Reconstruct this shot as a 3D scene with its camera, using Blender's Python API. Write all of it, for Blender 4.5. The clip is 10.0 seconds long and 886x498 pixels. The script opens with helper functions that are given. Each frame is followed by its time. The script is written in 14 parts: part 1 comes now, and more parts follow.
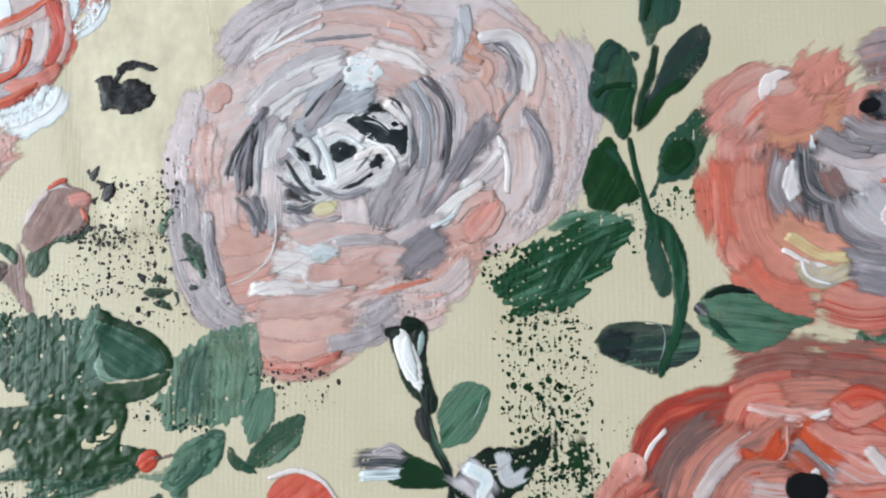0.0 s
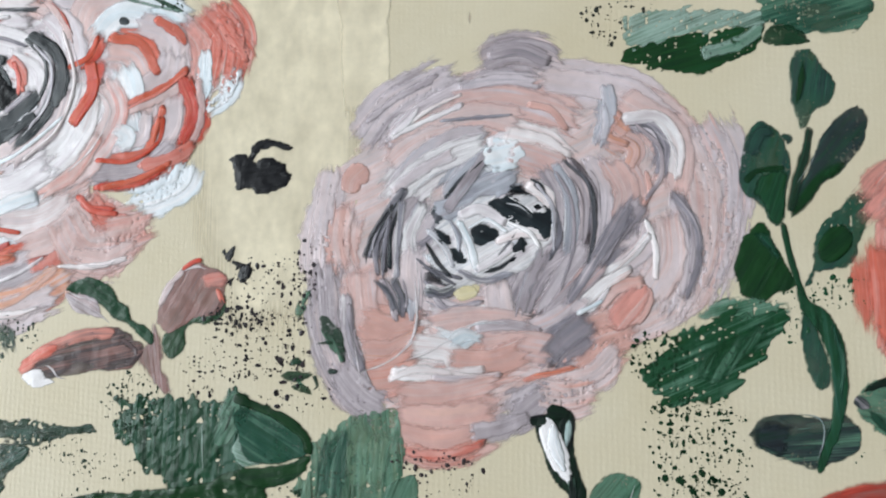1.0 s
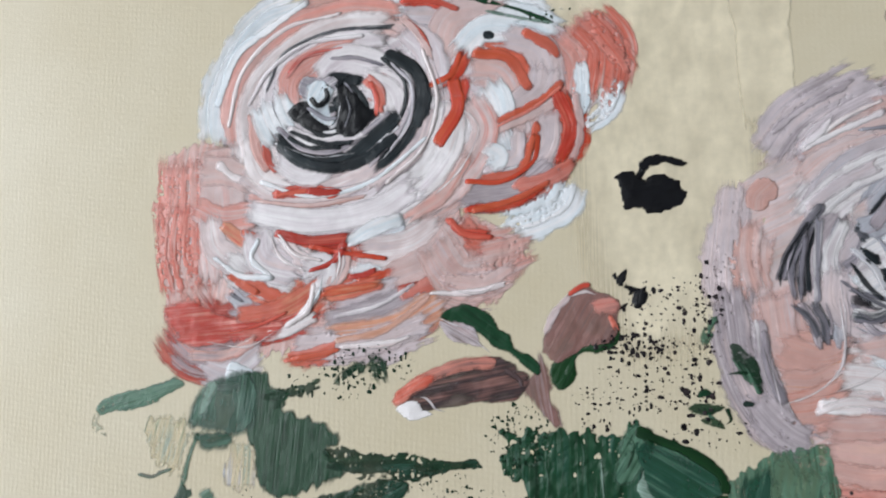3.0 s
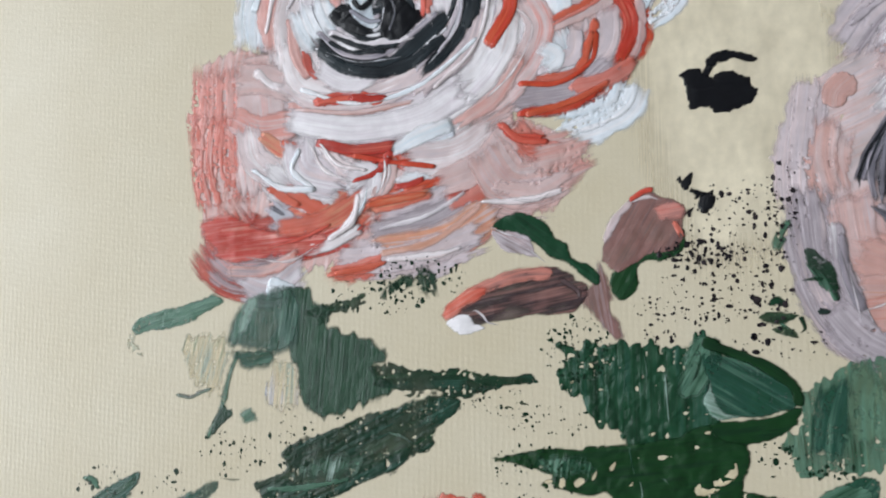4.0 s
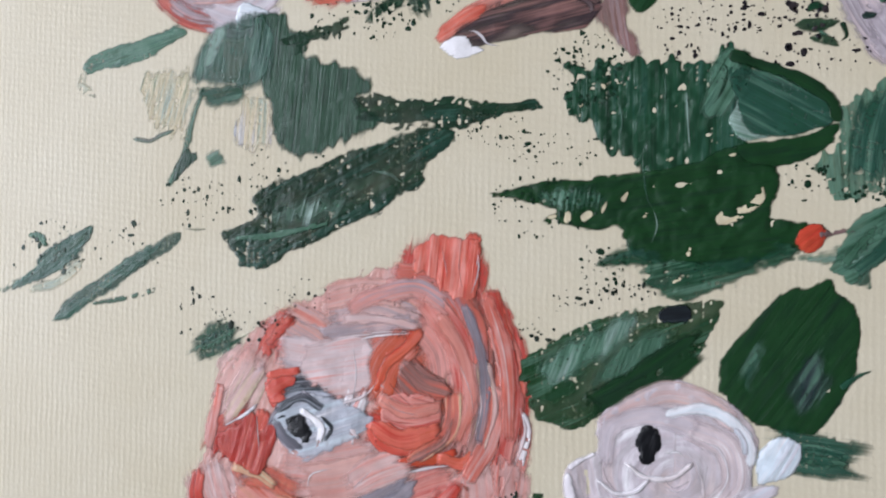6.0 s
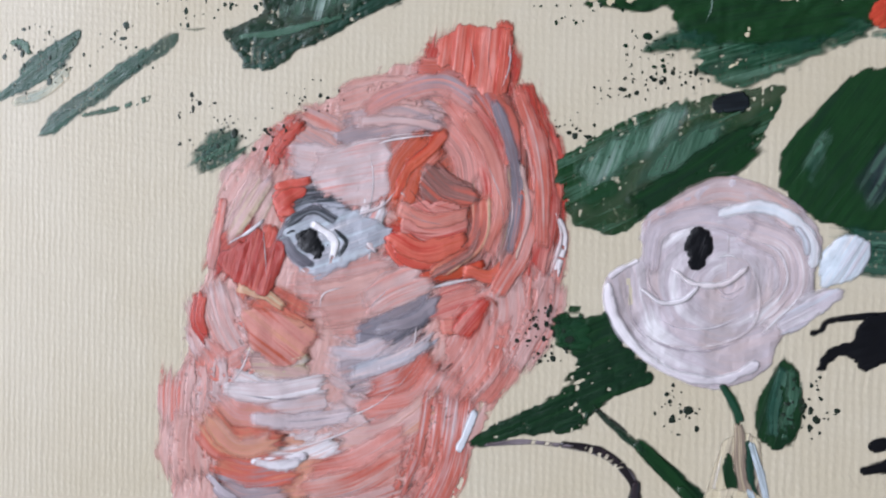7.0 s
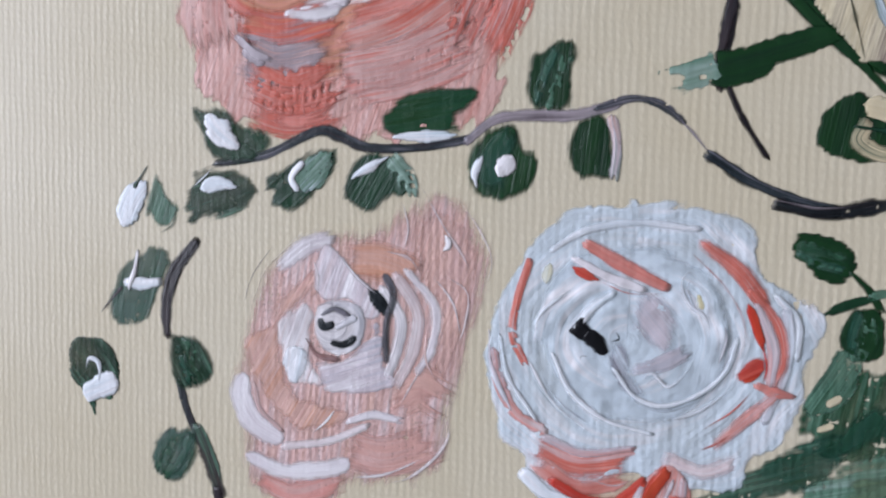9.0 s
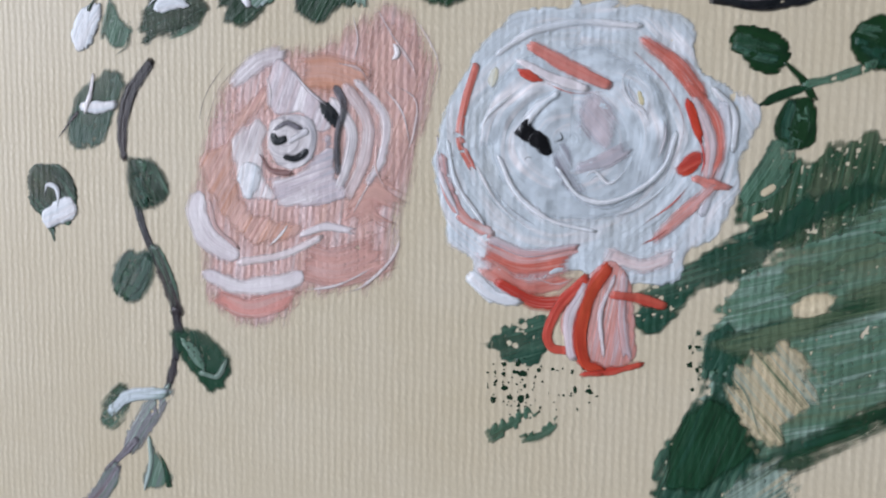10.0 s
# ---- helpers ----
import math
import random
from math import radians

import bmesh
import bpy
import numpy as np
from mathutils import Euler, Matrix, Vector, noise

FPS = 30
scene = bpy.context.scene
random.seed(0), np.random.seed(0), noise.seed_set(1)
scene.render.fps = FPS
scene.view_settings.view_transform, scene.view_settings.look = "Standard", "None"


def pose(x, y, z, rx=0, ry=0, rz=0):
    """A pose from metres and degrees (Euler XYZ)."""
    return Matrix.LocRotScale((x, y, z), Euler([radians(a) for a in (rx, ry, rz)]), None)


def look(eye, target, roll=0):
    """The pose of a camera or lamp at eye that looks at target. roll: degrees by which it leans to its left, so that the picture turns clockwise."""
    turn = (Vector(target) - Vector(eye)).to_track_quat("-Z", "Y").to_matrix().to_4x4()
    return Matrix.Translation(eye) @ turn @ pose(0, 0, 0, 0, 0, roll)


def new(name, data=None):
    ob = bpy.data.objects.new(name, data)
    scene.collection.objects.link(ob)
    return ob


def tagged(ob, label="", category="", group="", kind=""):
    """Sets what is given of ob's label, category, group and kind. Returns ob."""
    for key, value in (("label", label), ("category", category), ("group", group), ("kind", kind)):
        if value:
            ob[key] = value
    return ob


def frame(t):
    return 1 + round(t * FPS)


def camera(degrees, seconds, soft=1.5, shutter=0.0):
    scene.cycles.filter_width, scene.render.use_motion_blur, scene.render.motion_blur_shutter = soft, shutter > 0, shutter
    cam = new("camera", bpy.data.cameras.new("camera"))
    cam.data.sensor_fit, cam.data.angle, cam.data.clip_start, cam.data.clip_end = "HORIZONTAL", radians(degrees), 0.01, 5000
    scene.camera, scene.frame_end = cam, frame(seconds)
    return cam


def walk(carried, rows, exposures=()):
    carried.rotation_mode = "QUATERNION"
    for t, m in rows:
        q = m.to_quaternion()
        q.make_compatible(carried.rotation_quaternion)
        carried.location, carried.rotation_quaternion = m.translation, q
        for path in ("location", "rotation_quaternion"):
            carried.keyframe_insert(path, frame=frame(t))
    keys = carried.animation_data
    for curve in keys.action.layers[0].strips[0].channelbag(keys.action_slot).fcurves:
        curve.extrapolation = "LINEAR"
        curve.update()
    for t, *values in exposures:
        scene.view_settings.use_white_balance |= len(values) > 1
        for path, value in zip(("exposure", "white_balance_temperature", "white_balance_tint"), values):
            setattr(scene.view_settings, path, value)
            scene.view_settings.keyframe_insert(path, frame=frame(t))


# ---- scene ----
cam = camera(55.0, 10.0, soft=2.0)
PATH = [
    (0, 59.81, 24.55, 102.25, 6.15, 6.76, -0.00),
    (0.5, 53.35, 31.27, 102.03, 6.12, 7.24, 0.09),
    (1, 45.28, 34.91, 103.58, 6.24, 8.38, 0.21),
    (1.5, 33.94, 36.77, 103.73, 6.40, 9.37, 0.20),
    (2, 25.50, 37.42, 101.34, 6.51, 10.98, 0.11),
    (2.5, 16.41, 39.49, 107.41, 7.10, 12.25, -0.04),
    (3, 5.00, 37.36, 104.40, 6.77, 13.35, -0.20),
    (3.2, 2.25, 35.99, 101.26, 6.19, 13.63, -0.21),
    (4.5, -1.48, 25.63, 98.42, 4.19, 14.51, -0.24),
    (5, -2.05, 20.48, 94.86, 2.70, 14.75, -0.05),
    (5.2, -1.47, 18.10, 93.17, 2.30, 14.52, -0.01),
    (6.3, -7.06, 1.50, 85.35, 1.21, 11.67, 0.86),
    (6.5, -6.56, -1.47, 83.51, 0.62, 11.45, 0.88),
    (7, -10.56, -10.23, 79.70, -0.56, 12.12, 0.93),
    (7.5, -13.31, -16.57, 78.21, -1.39, 12.41, 0.87),
    (8, -15.03, -29.74, 75.44, -2.19, 13.08, 0.88),
    (8.5, -14.04, -41.53, 72.68, -2.07, 13.67, 1.11),
    (9, -14.89, -48.38, 71.10, -3.68, 13.82, 0.95),
    (9.5, -15.84, -54.11, 72.05, -4.78, 13.55, 0.86),
    (10, -10.77, -62.47, 72.98, -5.60, 12.97, 0.76),
]
MM = 0.001
EXPOSURES = [
    (0.0, 0.4, 6250, 5), (1.0, 0.29, 6350, 7), (2.5, 0.1, 6450, 10), (4.5, 0.12, 6250, 10),
    (6.5, 0.22, 6050, 17), (8.0, 0.1, 5950, 18), (9.0, -0.03, 6000, 18), (10.0, -0.04, 6150, 17),
]
walk(cam, [(t, pose(x * MM, y * MM, z * MM, rx, ry, rz)) for t, x, y, z, rx, ry, rz in PATH], EXPOSURES)

# ---- daylight ----
world = bpy.data.worlds.new("world")
scene.world = world
world.use_nodes = True
sky = world.node_tree.nodes.new("ShaderNodeTexSky")
sky.sky_type = "NISHITA"
sky.sun_disc = False
sky.sun_elevation, sky.sun_rotation = radians(40), radians(250)
background = world.node_tree.nodes["Background"]
background.inputs["Strength"].default_value = 0.12
world.node_tree.links.new(sky.outputs["Color"], background.inputs["Color"])


def window_light(name, eye, target, w, h, watts, colour):
    data = bpy.data.lights.new(name, "AREA")
    data.shape, data.size, data.size_y = "RECTANGLE", w, h
    data.energy, data.color = watts, colour
    lamp = new(name, data)
    lamp.matrix_world = look(eye, target)
    return lamp


window_light("window_daylight", (-1.46, 0.25, 0.95), (0.0, 0.0, 0.35), 1.3, 1.1, 43, (0.93, 0.97, 1.0))

# ---- materials ----
PITCH = 0.685  # mm between the ribs of the canvas


def rgb(r, g, b):
    return tuple((c / 255 / 12.92) if c < 10 else ((c / 255 + 0.055) / 1.055) ** 2.4 for c in (r, g, b)) + (1.0,)


COLOURS = {
    "pink": rgb(213, 194, 194), "rose": rgb(209, 171, 165), "salmon": rgb(214, 146, 136), "coral": rgb(204, 102, 84),
    "orange": rgb(194, 84, 52), "red": rgb(182, 50, 38), "deepred": rgb(160, 52, 42), "lilac": rgb(202, 191, 197),
    "mauve": rgb(160, 149, 155), "grey": rgb(128, 124, 134), "slate": rgb(38, 47, 52), "white": rgb(234, 230, 232),
    "ice": rgb(205, 216, 224), "black": rgb(9, 10, 16), "pine": rgb(11, 42, 24), "green": rgb(24, 66, 42),
    "leaf": rgb(18, 58, 24), "sage": rgb(88, 124, 104), "mist": rgb(150, 172, 162), "brown": rgb(138, 100, 94),
    "umber": rgb(50, 40, 44), "yellow": rgb(218, 206, 156), "silver": rgb(176, 178, 188), "rosy": rgb(210, 162, 152), "dusk": rgb(204, 132, 118), "taupe": rgb(112, 92, 92), "wash": rgb(222, 211, 186), "beige": rgb(206, 190, 156), "cream": rgb(222, 210, 180),
    "peach": rgb(210, 150, 120), "blush": rgb(216, 176, 164), "teal": rgb(36, 76, 62), "olive": rgb(96, 114, 88),
}


def math_node(nt, op, a, b=None, c=None):
    n = nt.nodes.new("ShaderNodeMath")
    n.operation = op
    for i, v in enumerate((a, b, c)):
        if v is None:
            continue
        if isinstance(v, (int, float)):
            n.inputs[i].default_value = v
        else:
            nt.links.new(v, n.inputs[i])
    return n.outputs[0]


def noise_node(nt, vector, scale, detail=2.0, rough=0.5):
    n = nt.nodes.new("ShaderNodeTexNoise")
    n.inputs["Scale"].default_value, n.inputs["Detail"].default_value = scale, detail
    n.inputs["Roughness"].default_value = rough
    nt.links.new(vector, n.inputs["Vector"])
    return n.outputs["Fac"]


def weave(nt):
    """Height of the cloth: upright ribs, broken by the finer cross threads."""
    geo = nt.nodes.new("ShaderNodeNewGeometry")
    mm = nt.nodes.new("ShaderNodeVectorMath")
    mm.operation = "SCALE"
    mm.inputs["Scale"].default_value = 1000.0
    nt.links.new(geo.outputs["Position"], mm.inputs[0])
    split = nt.nodes.new("ShaderNodeSeparateXYZ")
    nt.links.new(mm.outputs[0], split.inputs[0])
    x, y = split.outputs[0], split.outputs[1]
    wob = noise_node(nt, mm.outputs[0], 0.45, 3.0)
    fine = noise_node(nt, mm.outputs[0], 1.6, 3.0)
    xx = math_node(nt, "MULTIPLY_ADD", wob, 0.45, x)
    rib = math_node(nt, "SINE", math_node(nt, "MULTIPLY", xx, 2 * math.pi / PITCH))
    rib = math_node(nt, "MULTIPLY_ADD", rib, 0.5, 0.5)
    alt = math_node(nt, "MULTIPLY_ADD", math_node(nt, "FLOOR", math_node(nt, "DIVIDE", xx, PITCH)), 1.7, y)
    cross = math_node(nt, "SINE", math_node(nt, "MULTIPLY", alt, 2 * math.pi / 0.8))
    cross = math_node(nt, "MULTIPLY_ADD", cross, 0.4, 0.5)
    h = math_node(nt, "MULTIPLY", rib, math_node(nt, "ADD", cross, 0.35))
    # the primer lies thicker towards the top and in patches
    coat = nt.nodes.new("ShaderNodeMapRange")
    coat.inputs["From Min"].default_value, coat.inputs["From Max"].default_value = 50.0, -60.0
    coat.inputs["To Min"].default_value, coat.inputs["To Max"].default_value = 0.2, 0.75
    nt.links.new(y, coat.inputs["Value"])
    lane = nt.nodes.new("ShaderNodeVectorMath")
    lane.operation = "MULTIPLY"
    lane.inputs[1].default_value = (1.46, 0.45, 1.0)
    nt.links.new(mm.outputs[0], lane.inputs[0])
    patchy = math_node(nt, "MULTIPLY_ADD", noise_node(nt, mm.outputs[0], 0.12, 2.0), 0.9, 0.1)
    patchy = math_node(nt, "MULTIPLY", patchy, math_node(nt, "MULTIPLY_ADD", noise_node(nt, lane.outputs[0], 1.0, 2.0), 4.0, -0.7))
    h = math_node(nt, "MULTIPLY", h, math_node(nt, "MULTIPLY", coat.outputs[0], patchy))
    grain = noise_node(nt, mm.outputs[0], 4.5, 2.0)
    h = math_node(nt, "MULTIPLY_ADD", grain, 0.5, h)
    return math_node(nt, "MULTIPLY_ADD", fine, 0.5, h), mm.outputs[0]


def canvas_material(name, a, b, c, bump=0.5, rough=0.5):
    m = bpy.data.materials.new(name)
    m.use_nodes = True
    nt = m.node_tree
    bsdf = nt.nodes["Principled BSDF"]
    h, mm = weave(nt)
    ramp = nt.nodes.new("ShaderNodeValToRGB")
    ramp.color_ramp.elements[0].position, ramp.color_ramp.elements[1].position = 0.3, 0.7
    ramp.color_ramp.elements[0].color, ramp.color_ramp.elements[1].color = a, b
    nt.links.new(noise_node(nt, mm, 0.05, 4.0, 0.6), ramp.inputs[0])
    # the weave's hollows get their shade as a darker tint in the colour
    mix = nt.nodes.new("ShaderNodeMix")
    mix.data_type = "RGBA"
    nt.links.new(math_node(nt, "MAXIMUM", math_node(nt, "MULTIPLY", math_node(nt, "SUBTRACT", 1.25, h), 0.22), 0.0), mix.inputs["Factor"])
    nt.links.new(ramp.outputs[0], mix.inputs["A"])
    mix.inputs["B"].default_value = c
    nt.links.new(mix.outputs["Result"], bsdf.inputs["Base Color"])
    bsdf.inputs["Specular IOR Level"].default_value = 0.35
    nt.links.new(math_node(nt, "MULTIPLY_ADD", noise_node(nt, mm, 0.4, 3.0), 0.2, rough - 0.1), bsdf.inputs["Roughness"])
    bp = nt.nodes.new("ShaderNodeBump")
    bp.inputs["Strength"].default_value, bp.inputs["Distance"].default_value = bump, 0.00022
    nt.links.new(h, bp.inputs["Height"])
    nt.links.new(bp.outputs[0], bsdf.inputs["Normal"])
    return m


PAINTS = {}


def paint(mix, cloth=0.6, thinned=True):
    """Acrylic, half mixed on the brush, from colour names joined by '/'. cloth: how far the weave shows through."""
    key = (mix, cloth, thinned)
    if key in PAINTS:
        return PAINTS[key]
    m = PAINTS[key] = bpy.data.materials.new("paint " + mix.replace("/", " "))
    m.use_nodes = True
    nt = m.node_tree
    bsdf = nt.nodes["Principled BSDF"]
    cols = [COLOURS[c] for c in mix.split("/")]
    uv = nt.nodes.new("ShaderNodeTexCoord").outputs["UV"]
    info = nt.nodes.new("ShaderNodeObjectInfo").outputs["Random"]
    shift = nt.nodes.new("ShaderNodeCombineXYZ")
    for i, k in enumerate((37.0, 91.0, 53.0)):
        nt.links.new(math_node(nt, "MULTIPLY", info, k), shift.inputs[i])

    def streaks(along, across, detail):
        mp = nt.nodes.new("ShaderNodeVectorMath")
        mp.operation = "MULTIPLY_ADD"
        nt.links.new(uv, mp.inputs[0])
        mp.inputs[1].default_value = (along, across, 1.0)
        nt.links.new(shift.outputs[0], mp.inputs[2])
        return noise_node(nt, mp.outputs[0], 1.0, detail, 0.6)

    broad, thin, hair = streaks(0.1, 1.1, 2.0), streaks(0.07, 4.2, 3.0), streaks(0.2, 11.0, 2.0)
    blot = streaks(0.16, 0.3, 2.0)
    fac = math_node(nt, "ADD", math_node(nt, "MULTIPLY", broad, 0.52), math_node(nt, "MULTIPLY", thin, 0.38))
    fac = math_node(nt, "MULTIPLY_ADD", blot, 0.3, fac)
    fac = math_node(nt, "MULTIPLY_ADD", hair, 0.12, fac)
    fac = math_node(nt, "MULTIPLY_ADD", math_node(nt, "SUBTRACT", fac, 0.66), 2.3, 0.5)
    ramp = nt.nodes.new("ShaderNodeValToRGB")
    els = ramp.color_ramp.elements
    while len(els) < len(cols):
        els.new(0.5)
    if len(cols) == 1:
        els.remove(els[1])
        cols = [cols[0]]
    for i, c in enumerate(cols):
        els[i].position = 0.12 + 0.76 * i / max(1, len(cols) - 1)
        els[i].color = c
    nt.links.new(fac, ramp.inputs[0])
    h, mm = weave(nt)
    tone = nt.nodes.new("ShaderNodeHueSaturation")
    nt.links.new(ramp.outputs[0], tone.inputs["Color"])
    nt.links.new(math_node(nt, "MULTIPLY_ADD", noise_node(nt, mm, 0.7, 4.0, 0.65), 0.34, 0.83), tone.inputs["Value"])
    nt.links.new(tone.outputs[0], bsdf.inputs["Base Color"])
    nt.links.new(math_node(nt, "MULTIPLY_ADD", thin, 0.26, 0.22), bsdf.inputs["Roughness"])
    ridge = math_node(nt, "MULTIPLY_ADD", hair, 0.6, thin)
    height = math_node(nt, "MULTIPLY_ADD", h, cloth, ridge)
    bsdf.inputs["Specular IOR Level"].default_value = 0.3
    bp = nt.nodes.new("ShaderNodeBump")
    bp.inputs["Strength"].default_value, bp.inputs["Distance"].default_value = 0.1 if mix == "wash" else 0.4, 0.00018
    nt.links.new(height, bp.inputs["Height"])
    nt.links.new(bp.outputs[0], bsdf.inputs["Normal"])
    # the film thins out to the rim, bristle by bristle
    film = nt.nodes.new("ShaderNodeAttribute")
    film.attribute_name = "film"
    gap = math_node(nt, "MULTIPLY", math_node(nt, "SUBTRACT", 1.0, film.outputs["Fac"]), math_node(nt, "SUBTRACT", thin, 0.56))
    alpha = math_node(nt, "ADD", math_node(nt, "MULTIPLY", film.outputs["Fac"], 1.35), math_node(nt, "MULTIPLY", gap, 2.4))
    alpha = math_node(nt, "MAXIMUM", math_node(nt, "MINIMUM", alpha, 1.0), 0.0)
    alpha = math_node(nt, "MULTIPLY", alpha, math_node(nt, "MINIMUM", math_node(nt, "MULTIPLY", film.outputs["Fac"], 2.4), 1.0))
    if mix.split("/")[0] not in ("black", "pine", "leaf", "red", "white", "umber"):
        # a lean layer lets the one beneath tint it
        lean = math_node(nt, "MINIMUM", math_node(nt, "MULTIPLY_ADD", blot, 0.75, 0.5), 1.0)
        alpha = math_node(nt, "MULTIPLY", alpha, lean)
    if mix.split("/")[0] in ("green", "sage", "teal", "mist", "olive", "blush"):
        # scraped thin, the paint stays on the threads and leaves the hollows
        worn = noise_node(nt, mm, 0.22, 3.0, 0.6)
        thread = math_node(nt, "MULTIPLY_ADD", noise_node(nt, mm, 2.2, 2.0, 0.6), 0.7, math_node(nt, "MULTIPLY", h, 0.45))
        keep = math_node(nt, "MULTIPLY_ADD", math_node(nt, "SUBTRACT", thread, math_node(nt, "MULTIPLY", worn, 0.95)), 3.2, 0.95)
        alpha = math_node(nt, "MULTIPLY", alpha, math_node(nt, "MAXIMUM", math_node(nt, "MINIMUM", keep, 1.0), 0.25))
    if thinned:
        nt.links.new(alpha, bsdf.inputs["Alpha"])
    return m


def plain(name, colour, rough=0.8):
    m = bpy.data.materials.new(name)
    m.use_nodes = True
    nt = m.node_tree
    bsdf = nt.nodes["Principled BSDF"]
    coord = nt.nodes.new("ShaderNodeTexCoord").outputs["Object"]
    ramp = nt.nodes.new("ShaderNodeValToRGB")
    ramp.color_ramp.elements[0].color = tuple(v * 0.88 for v in colour[:3]) + (1.0,)
    ramp.color_ramp.elements[1].color = colour
    nt.links.new(noise_node(nt, coord, 3.0, 5.0), ramp.inputs[0])
    nt.links.new(ramp.outputs[0], bsdf.inputs["Base Color"])
    bsdf.inputs["Roughness"].default_value = rough
    return m


# ---- room ----
def box_mesh(name, lo, hi, material, label, parent=None):
    bm = bmesh.new()
    bmesh.ops.create_cube(bm, size=1.0)
    for v in bm.verts:
        v.co = Vector([lo[i] + (v.co[i] + 0.5) * (hi[i] - lo[i]) for i in range(3)])
    me = bpy.data.meshes.new(name)
    bm.to_mesh(me)
    bm.free()
    me.materials.append(material)
    ob = new(name, me)
    if parent:
        ob.parent = parent
    else:
        tagged(ob, label, name.split("_")[0], kind="structure")
    return ob


wall_paint = plain("white wall paint", (0.5, 0.5, 0.49, 1.0))
floor_paint = plain("pale floor", (0.5, 0.49, 0.47, 1.0), 0.5)
box_mesh("floor", (-1.6, -1.6, -0.12), (1.6, 1.6, -0.02), floor_paint, "plain pale floor under the canvas")
box_mesh("ceiling", (-1.6, -1.6, 2.4), (1.6, 1.6, 2.5), wall_paint, "plain white ceiling")
box_mesh("wall_east", (1.5, -1.5, -0.02), (1.6, 1.5, 2.4), wall_paint, "plain white painted wall")
box_mesh("wall_north", (-1.6, 1.5, -0.02), (1.6, 1.6, 2.4), wall_paint, "plain white painted wall")
box_mesh("wall_south", (-1.6, -1.6, -0.02), (1.6, -1.5, 2.4), wall_paint, "plain white painted wall")
# the west wall is built round the window opening
west = tagged(new("wall_west"), "white painted wall round a window opening", "wall", kind="structure")
for lo, hi in (((-1.6, -1.5, -0.02), (-1.5, 1.5, 0.4)), ((-1.6, -1.5, 1.5), (-1.5, 1.5, 2.4)),
               ((-1.6, -1.5, 0.4), (-1.5, -0.4, 1.5)), ((-1.6, 0.9, 0.4), (-1.5, 1.5, 1.5))):
    box_mesh("wall_panel", lo, hi, wall_paint, "", west)

# the third colour is the shade tinted into the hollows of the weave
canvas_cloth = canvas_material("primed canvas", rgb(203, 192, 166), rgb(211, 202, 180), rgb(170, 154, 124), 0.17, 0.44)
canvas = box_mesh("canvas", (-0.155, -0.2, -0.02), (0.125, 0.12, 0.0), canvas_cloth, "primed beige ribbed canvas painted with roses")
canvas["category"] = "canvas"


# ---- paint as relief ----
def hashed(ix, iy, seed):
    h = (ix.astype(np.int64) * 374761393 + iy.astype(np.int64) * 668265263 + seed * 974711) & 0xFFFFFFFF
    h = ((h ^ (h >> 13)) * 1274126177) & 0xFFFFFFFF
    h = h ^ (h >> 16)
    return (h & 0xFFFFFF) / 0xFFFFFF


def field(x, y, seed):
    """Smooth noise from 0 to 1, one cell a unit."""
    x, y = np.broadcast_arrays(np.asarray(x, float), np.asarray(y, float))
    ix, iy = np.floor(x), np.floor(y)
    fx, fy = x - ix, y - iy
    fx, fy = fx * fx * (3 - 2 * fx), fy * fy * (3 - 2 * fy)
    a, b = hashed(ix, iy, seed), hashed(ix + 1, iy, seed)
    c, d = hashed(ix, iy + 1, seed), hashed(ix + 1, iy + 1, seed)
    return (a + (b - a) * fx) * (1 - fy) + (c + (d - c) * fx) * fy


def curve_points(points, step):
    """A smooth line through the points, in even steps."""
    p = [np.array(q, float) for q in points]
    if len(p) == 2:
        p.insert(1, (p[0] + p[1]) / 2)
    ext = [2 * p[0] - p[1], *p, 2 * p[-1] - p[-2]]
    out = []
    for i in range(1, len(ext) - 2):
        a, b, c, d = ext[i - 1 : i + 3]
        t = np.linspace(0, 1, 24, endpoint=False)[:, None]
        out.append(0.5 * (2 * b + (c - a) * t + (2 * a - 5 * b + 4 * c - d) * t**2 + (3 * b - a - 3 * c + d) * t**3))
    line = np.concatenate([*out, [p[-1]]])
    s = np.r_[0, np.cumsum(np.hypot(*np.diff(line, axis=0).T))]
    n = max(16, min(500, int(s[-1] / step) + 1))
    at = np.linspace(0, s[-1], n)
    return np.stack([np.interp(at, s, line[:, k]) for k in (0, 1)], 1), at, s[-1]


